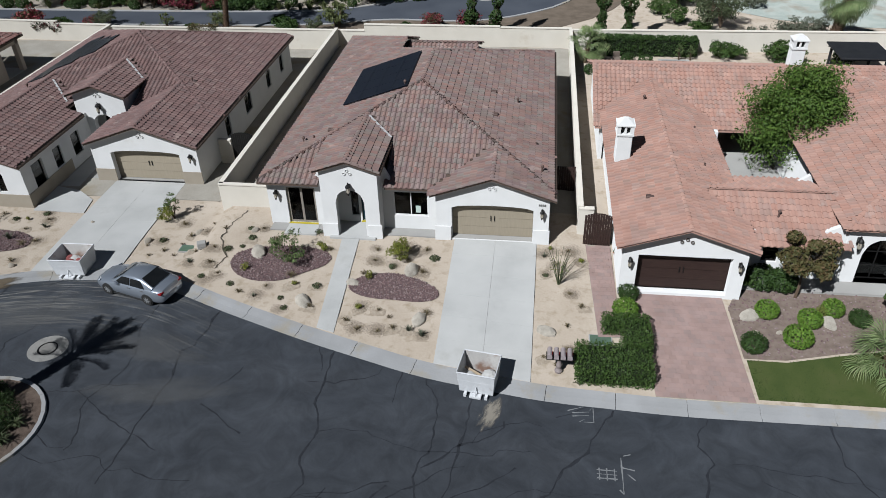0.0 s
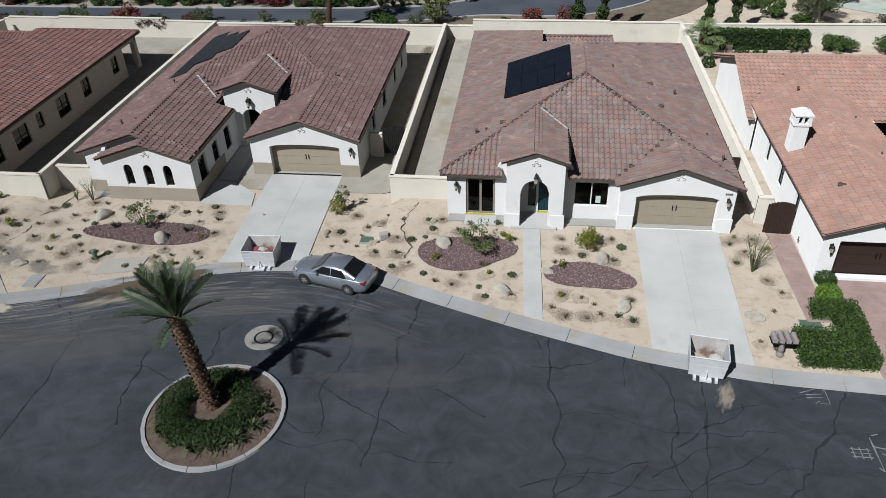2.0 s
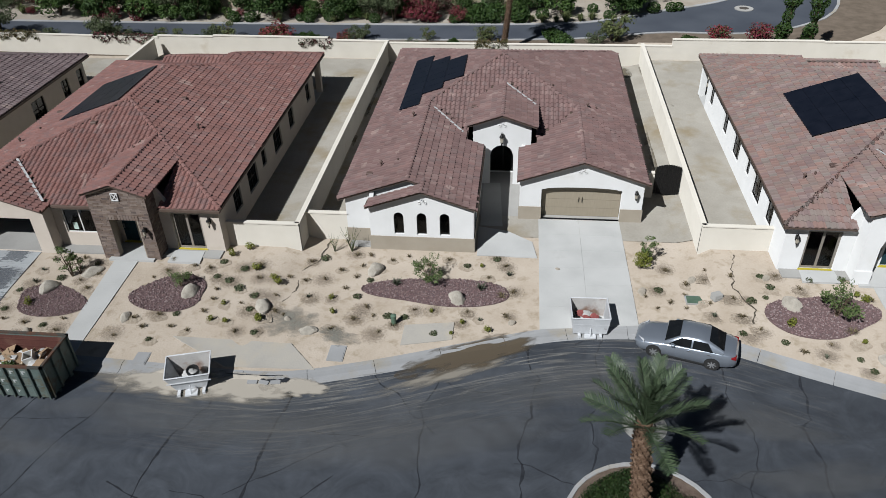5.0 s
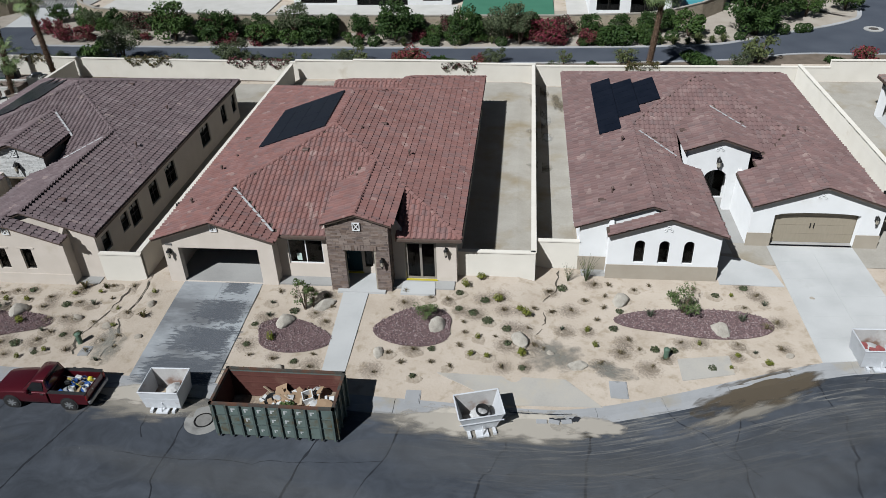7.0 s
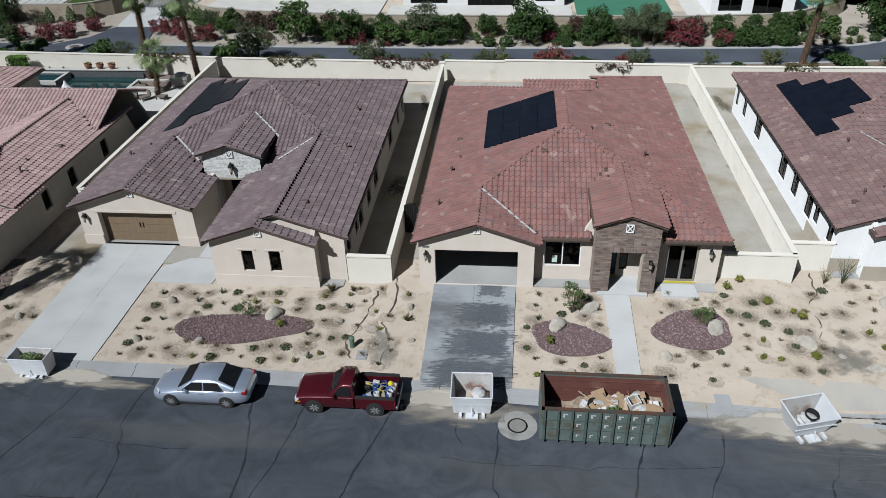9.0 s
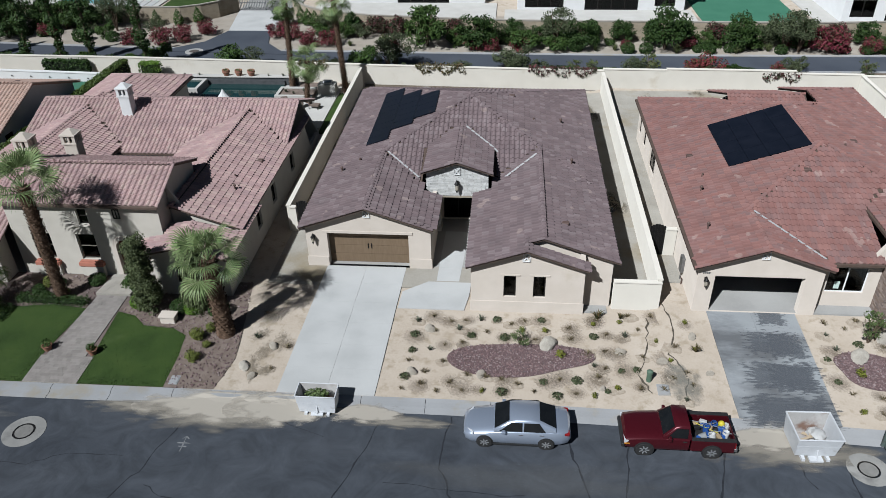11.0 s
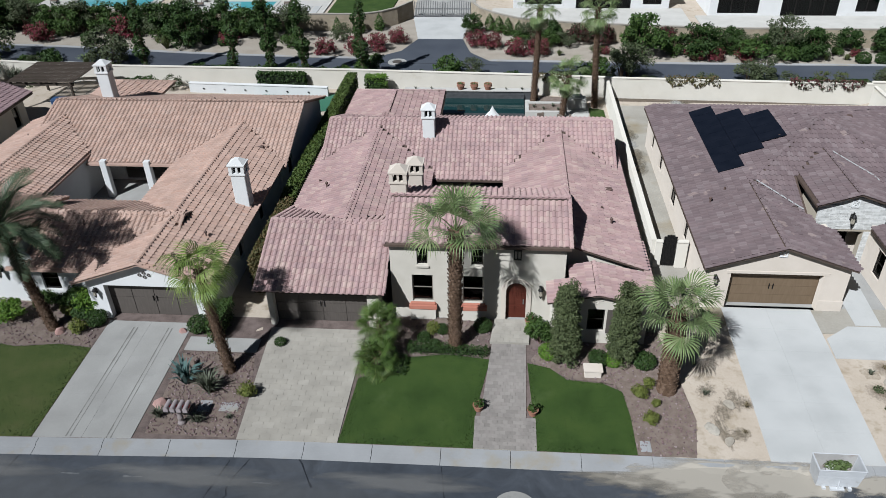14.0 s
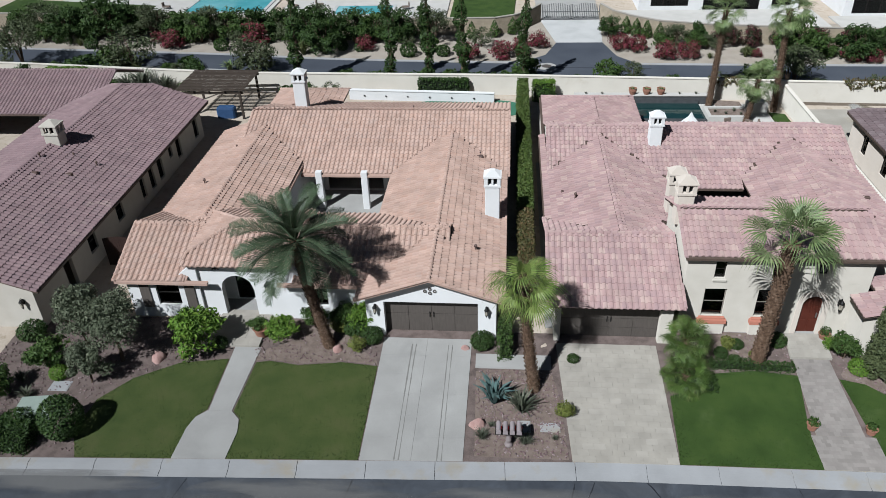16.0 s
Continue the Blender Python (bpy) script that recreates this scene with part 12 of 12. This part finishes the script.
put(copy_thing(K_GREEN, Matrix.Identity(4)), [(17.8, 76.5, 1.1), (16.5, 79.5, 0.9), (19.5, 72.8, 0.9), (18.8, 82.5, 1.2), (15.5, 85, 1.0), (20.8, 88, 1.2)], flat)
put(copy_thing(K_OLIVE, Matrix.Identity(4)), [(20.5, 73.5, 1.0), (22.0, 75.2, 0.9)], flat)

# ---- back yard of the orange-roofed house ----
YD = lambda x, y: 0.55
single("patio", MB().prism([(9.2, 60), (31, 60), (31, 66.4), (9.2, 66.6)], lambda x, y: 0.3, lambda x, y: 0.56), DIRT, "dusty paved patio behind the orange-roofed house", "patio", "structure")
hedge("back_hedge", "dark hedge along the back wall", [(9.0, 13.4, 65.6, 66.7, 0.5, 2.3), (13.4, 18.2, 65.7, 66.8, 0.5, 2.2)], 5200, 0.1, L_HEDGE, 221)
put(copy_thing(K_GREEN, Matrix.Identity(4)), [(20.3, 65.7, 0.95), (21.4, 65.8, 0.8), (25.0, 65.6, 1.0), (26.2, 65.2, 0.9), (30.4, 65.3, 0.8)], YD)
put(copy_thing(K_BALL, Matrix.Identity(4)), [(12.2, 63.9, 0.9), (13.6, 63.6, 0.9), (24.6, 63.0, 0.9), (8.9, 61.5, 0.8), (21.6, 62.8, 0.6)], YD)
put(copy_thing(S3, Matrix.Identity(4)), [(16.6, 64.9, 0.9), (17.6, 65.0, 0.8)], YD)
put(copy_thing(B3, Matrix.Identity(4)), [(21.2, 63.2, 0.7), (22.0, 63.6, 0.6), (16.9, 64.0, 0.45)], YD)
spa = thing("spa", (16.2, 64.1, 0.56), "sunken rectangular spa with dark green water", "spa")
part("rim", MB().box(14.9, 63.2, 0.56, 17.5, 63.45, 0.72).box(14.9, 64.75, 0.56, 17.5, 65.0, 0.72).box(14.9, 63.45, 0.56, 15.15, 64.75, 0.72).box(17.25, 63.45, 0.56, 17.5, 64.75, 0.72), CONCRETE2, spa)
part("water", MB().box(15.15, 63.45, 0.56, 17.25, 64.75, 0.66), DARKWATER, spa, "dark green water")
for x, y, rz in ((10.0, 63.6, 100), (11.3, 64.4, 10), (10.3, 64.6, 30), (12.3, 63.0, -80)):
    lounger(x, y, 0.56, rz, "tan wooden patio chair with cushions")
tb = thing("patio_table", (11.1, 63.3, 0.56), "low tan patio table between chairs", "table")
part("tabletop", MB().bbox(10.6, 62.9, 0.95, 11.7, 63.7, 1.0, 0.015), PAVER_GREY, tb)
for sx in (10.7, 11.6):
    for sy in (63.0, 63.6):
        part("leg", MB().box(sx - 0.03, sy - 0.03, 0.56, sx + 0.03, sy + 0.03, 0.95), IRON, tb)


def pergola(label, x0, x1, y0, y1, z, n, material, base, solid=False):
    t = thing("pergola", ((x0 + x1) / 2, (y0 + y1) / 2, base), label, "pergola")
    for x in (x0 + 0.3, x1 - 0.3):
        for y in (y0 + 0.3, y1 - 0.3):
            part("post", MB().bbox(x - 0.09, y - 0.09, base, x + 0.09, y + 0.09, z - 0.2, 0.01), material, t)
    for y in (y0 + 0.3, y1 - 0.3):
        part("beam", MB().box(x0, y - 0.07, z - 0.2, x1, y + 0.07, z), material, t)
    if solid:
        part("roof_panel", MB().bbox(x0 - 0.1, y0 - 0.1, z, x1 + 0.1, y1 + 0.1, z + 0.12, 0.02), material, t, "dark flat roof panel")
        return t
    for x in np.linspace(x0 + 0.2, x1 - 0.2, 5):
        part("rafter", MB().box(float(x) - 0.05, y0, z, float(x) + 0.05, y1, z + 0.14), material, t)
    for k in range(n):
        y = lerp(y0, y1, (k + 0.5) / n)
        part("slat", MB().box(x0 - 0.1, y - 0.09, z + 0.14, x1 + 0.1, y + 0.09, z + 0.2), material, t)
    return t


SLATWOOD = mat("dark brown pergola wood", [(0.0456, 0.0349, 0.0266), (0.0706, 0.0539, 0.0415)], 2, 0.75, 0.2, 20)
CHARCOAL = mat("charcoal metal roof", [(0.0183, 0.0191, 0.0224), (0.0291, 0.0299, 0.0332)], 2, 0.6, 0.1)
pergola("charcoal flat-roofed patio shelter", 28.4, 32.2, 60.6, 64.4, 2.6, 0, CHARCOAL, 0.5, True)
TEALTOP = mat("blue cushion", [(0.0249, 0.0581, 0.1328), (0.0373, 0.083, 0.1826)], 3, 0.85, 0.1)
so = thing("outdoor_sofa", (30.3, 61.8, 0.55), "blue-cushioned outdoor sofa under a shelter", "sofa")
part("base", MB().bbox(29.3, 61.3, 0.55, 31.3, 62.3, 0.8, 0.03), CONCRETE, so)
part("cushion", MB().bbox(29.3, 61.3, 0.8, 31.3, 62.2, 1.0, 0.06), TEALTOP, so, "blue cushion")
part("backrest", MB().bbox(29.3, 62.1, 0.95, 31.3, 62.4, 1.45, 0.06), TEALTOP, so)

# ---- pool yard of the pink-roofed house ----
PY = 0.5
single("pool_terrace", MB().prism([(-101, 58), (-82.6, 58), (-82.6, 67.4), (-90, 68.9), (-101, 70.9)], lambda x, y: 0.2, lambda x, y: PY), PALE, "pale stone terrace round a dark pool", "terrace", "structure")
pl = thing("swimming_pool", (-91.5, 65.8, PY), "dark-water swimming pool with slate walls and a raised spa", "pool")
part("water", MB().box(-95.0, 64.0, PY, -88.0, 67.4, PY + 0.14), DARKWATER, pl, "dark green water")
part("coping", MB().box(-95.3, 63.7, PY, -88.0, 64.0, PY + 0.2).box(-95.3, 67.4, PY, -88.0, 67.6, PY + 0.5), SLATE, pl, "dark slate edge")
part("ledge", MB().bbox(-98.5, 67.6, PY, -86.8, 68.1, PY + 0.75, 0.02), SLATE, pl, "dark slate planter wall")
part("ledge_cap", MB().bbox(-98.6, 67.5, PY + 0.75, -86.7, 68.2, PY + 0.82, 0.01), PALE, pl)
part("spa_wall", MB().bbox(-98.6, 64.6, PY, -95.3, 64.9, PY + 0.7, 0.01).bbox(-98.6, 67.0, PY, -95.3, 67.3, PY + 0.7, 0.01).bbox(-98.6, 64.9, PY, -98.3, 67.0, PY + 0.7, 0.01).bbox(-95.6, 64.9, PY, -95.3, 67.0, PY + 0.7, 0.01), PALE, pl, "pale coping round a raised spa")
part("spa_water", MB().box(-98.3, 64.9, PY, -95.6, 67.0, PY + 0.62), DARKWATER, pl)
part("planter_wall", MB().bbox(-87.95, 63.7, PY, -84.6, 64.0, PY + 0.5, 0.01).bbox(-87.95, 65.7, PY, -84.6, 66.0, PY + 0.5, 0.01).bbox(-87.95, 64.0, PY, -87.65, 65.7, PY + 0.5, 0.01), PALE, pl, "pale planter edge")
part("planter_soil", MB().box(-87.65, 64.0, PY, -84.6, 65.7, PY + 0.38), MULCH, pl, "brown soil")
AP = plant("potted_palm", "leafy plant in a round terracotta pot on a ledge", "potted plant", [("pot", MB().lathe([(0.22, 0), (0.36, 0.35), (0.33, 0.5), (0.36, 0.55), (0.28, 0.55), (0.25, 0.4)], 14), CLAY), ("foliage", tuft(40, 0.75, 0.5, 0.05, 222, 0.4), L_PALM)], "potted plants by the pool")
for k in range(3):
    q_ = AP if k == 0 else copy_thing(AP, Matrix.Identity(4))
    q_.matrix_basis = pose(-93.6 + 1.2 * k, 67.85, PY + 0.82, 0, 0, 40 * k)
put(copy_thing(P3, Matrix.Identity(4)), [(-87.2, 64.9, 0.9), (-86.4, 64.5, 0.8), (-85.6, 65.1, 0.9), (-85.2, 64.4, 0.7), (-97.6, 67.85, 0.6), (-96.2, 67.85, 0.6), (-89.6, 67.85, 0.6), (-88.2, 67.85, 0.7)], lambda x, y: PY + (0.82 if y > 67 else 0.38))
single("planting_bed", MB().prism([(-86.6, 66.3), (-84.4, 66.3), (-84.4, 68.0), (-86.6, 68.4)], lambda x, y: 0.3, lambda x, y: PY + 0.08), MULCH, "brown bed at the foot of a palm", "planting bed", "structure")
single("turf_strip", MB().prism([(-82.5, 57), (-81.3, 57), (-81.3, 65.4), (-82.5, 65.8)], lambda x, y: 0.3, lambda x, y: 0.53), LAWN, "narrow green turf strip by a side wall", "lawn", "structure")
bq = thing("grill_counter", (-83.7, 66.0, PY), "pale stone grill counter with a steel lid", "grill")
part("counter", MB().bbox(-84.4, 65.4, PY, -82.8, 66.4, PY + 0.9, 0.02), PALE, bq)
part("lid", MB().bbox(-84.0, 65.5, PY + 0.9, -83.1, 66.2, PY + 1.15, 0.08), ALU, bq, "steel lid")
for x, y, rz in ((-86.6, 62.3, 20), (-85.4, 62.0, -40), (-84.0, 62.2, 80)):
    lounger(x, y, PY, rz, "dark wicker patio chair on the pool terrace")
um = thing("parasol", (-90.6, 58.9, PY), "closed pale parasol standing by the pool", "parasol")
part("canopy", MB().lathe([(0.03, 2.9), (0.5, 2.0), (1.0, 1.75), (0.95, 1.72), (0.03, 2.75)], 8, (-90.6, 58.9, PY)), WHITE, um, "pale canopy")
part("pole", MB().tube([(-90.6, 58.9, PY), (-90.6, 58.9, PY + 2.95)], 0.03, 8), ALU, um)
part("base_plate", MB().lathe([(0.3, 0), (0.3, 0.08), (0.04, 0.1)], 16, (-90.6, 58.9, PY)), CONCRETE2, um)

# ---- yards of the apricot- and mauve-roofed houses ----
run_wall("wall_low", [(-118.8, 69.0), (-105.6, 68.1)], 0.85, 0.3, "low white garden wall with small round lights", None, WHITE)
for k in range(6):
    x = lerp(-117.4, -107.4, k / 5)
    single("wall_light", MB().lathe([(0.07, 0), (0.08, 0.03), (0.05, 0.05), (0.01, 0.055)], 10).moved(pose(x, lerp(68.9, 68.22, k / 5) - 0.2, 0.82, 90, 0, 0)), IRON, "small round dark light on a low wall", "wall light", group="wall lights")
single("putting_green", fan(bed_outline(-108.5, 66.2, 5.0, 3.0, 0.6), lambda x, y: terrain(x, y), 0.04, 4, 0.0), COURT, "pale green artificial putting turf", "putting green", "structure")
hedge("garden_hedge", "dark clipped hedge between the low wall and back wall", [(-112.5, -108.0, 69.4, 70.0, 0.4, 2.0)], 1500, 0.11, L_HEDGE, 231)
hedge("garden_hedge", "sloping dark hedge along a side wall", [(-152.4, -151.4, 55, 73, 0.4, 2.3)], 3600, 0.11, L_HEDGE, 232)
hedge("garden_hedge", "bright clipped hedge by the back wall", [(-149.6, -145.4, 71.8, 72.9, 0.4, 2.1)], 2200, 0.1, L_BRIGHT, 233)
put(copy_thing(K_BALL, Matrix.Identity(4)), [(-144.4, 71.8, 1.1), (-142.0, 71.5, 0.9), (-125, 69.6, 0.9), (-124, 69.8, 1.0), (-146.5, 67, 0.9), (-101.0, 67.8, 1.2)], terrain)
put(copy_thing(K_GREEN, Matrix.Identity(4)), [(-122.6, 69.0, 0.8), (-134.5, 70.2, 0.8), (-142.5, 71.0, 0.7)], terrain)
put(copy_thing(AG2, Matrix.Identity(4)), [(-139.0, 70.6, 3.0), (-140.8, 71.0, 2.2), (-137.0, 71.0, 2.0)], terrain)
put(copy_thing(K_SAGE, Matrix.Identity(4)), [(-120.6, 69.4, 0.6)], terrain)
pergola("dark slatted wooden pergola behind a mauve roof", -132.9, -127.0, 63.9, 69.2, 2.9, 15, SLATWOOD, 0.45)
bt = thing("covered_grill", (-128.9, 64.6, 0.45), "blue-covered grill under a slatted pergola", "grill")
part("cover", MB().bbox(-129.7, 64.2, 0.45, -128.1, 65.0, 1.4, 0.12), TEALTOP, bt)


# damp and chalky patches in the bare yards
yard = random.Random(12)
for x0, x1, y0, y1, n in ((-37.0, -34.8, 40, 64, 5), (-15.4, -12.6, 44, 64, 5), (-16.0, -12.0, 62, 66, 2), (-60.5, -58.6, 40, 64, 4), (-80.4, -79.4, 42, 64, 4), (-36.6, -34.2, 62, 66, 2), (-79, -72, 64, 67, 3), (-58, -50, 64.5, 66.5, 2), (4.4, 6.6, 44, 64, 4)):
    for k in range(n):
        x, y = yard.uniform(x0, x1), yard.uniform(y0, y1)
        wet = yard.random() < 0.55
        patch("yard_stain", DAMPY if wet else CHALK, x, y, yard.uniform(0.5, 1.2), yard.uniform(0.9, 2.6), yard.uniform(-15, 15), lambda a, b: terrain(a, b) + 0.02, 0.03, "brown damp stain on bare yard soil" if wet else "chalky pale wash on bare yard soil")

# ---- pavers, piece by piece ----
for t, (a, b, c, d), nu, nv, material, lift, offset, gap in PAVE_JOBS:
    o = ORIGIN[t]
    P = lambda u, v: (lerp(lerp(a[0], b[0], u), lerp(d[0], c[0], u), v), lerp(lerp(a[1], b[1], u), lerp(d[1], c[1], u), v))
    count = 0
    joined = MB()
    for j in range(nv):
        shift = 0.5 / nu if offset and j % 2 else 0
        for i in range(-1 if shift else 0, nu):
            u0, u1 = max(0, i / nu + shift), min(1, (i + 1) / nu + shift)
            if u1 - u0 < 0.01:
                continue
            W_, H_ = math.dist(P(0, 0), P(1, 0)), math.dist(P(0, 0), P(0, 1))
            e, f = gap / W_ / 2, gap / H_ / 2
            q = [P(u0 + e, j / nv + f), P(u1 - e, j / nv + f), P(u1 - e, (j + 1) / nv - f), P(u0 + e, (j + 1) / nv - f)]
            dz = rng.uniform(-0.004, 0.004)
            mb = MB().prism(q, lambda x, y: terrain(x, y) - 0.05, lambda x, y: terrain(x, y) + lift + dz)
            if count < 120:
                part("paver", mb, material, t)
            else:
                joined.add(mb.v, mb.f)
            count += 1
    if joined.f:
        part("pavers", joined, material, t, "close-laid pavers", kind="stuff")

# ---- roof tiles, piece by piece ----
TILE_MESH = {}
for roof, mats, tile, near in TILE_JOBS:
    o = ORIGIN[roof]
    mats.sort(key=lambda m: m[0][1])
    if tile.name not in TILE_MESH:
        t = MB()
        t.add(TV.tolist(), TF)
        TILE_MESH[tile.name] = mesh_of("roof_tile", t, tile)
    for p, ac, up, nz in mats[:290]:
        ob = new("roof_tile", TILE_MESH[tile.name])
        ob.parent = roof
        ob.matrix_basis = Matrix(((ac.x, up.x, nz.x, p[0] - o.x), (ac.y, up.y, nz.y, p[1] - o.y), (ac.z, up.z, nz.z, p[2] - o.z), (0, 0, 0, 1)))
    rest = mats[290:]
    if rest:
        R = np.array([[tuple(ac), tuple(up), tuple(nz)] for p, ac, up, nz in rest])
        P = np.array([p for p, *_ in rest]) - np.array(o)
        V = np.einsum("vk,nkj->nvj", TV, R) + P[:, None, :]
        nv = len(TV)
        F = np.array(TF)[None] + (np.arange(len(rest)) * nv)[:, None, None]
        me = bpy.data.meshes.new("roof_tiles")
        me.from_pydata(V.reshape(-1, 3), [], F.reshape(-1, 4))
        me.materials.append(tile)
        ob = new("roof_tiles", me)
        ob.parent = roof
        tagged(ob, "overlapping rows of curved roof tiles", kind="stuff")
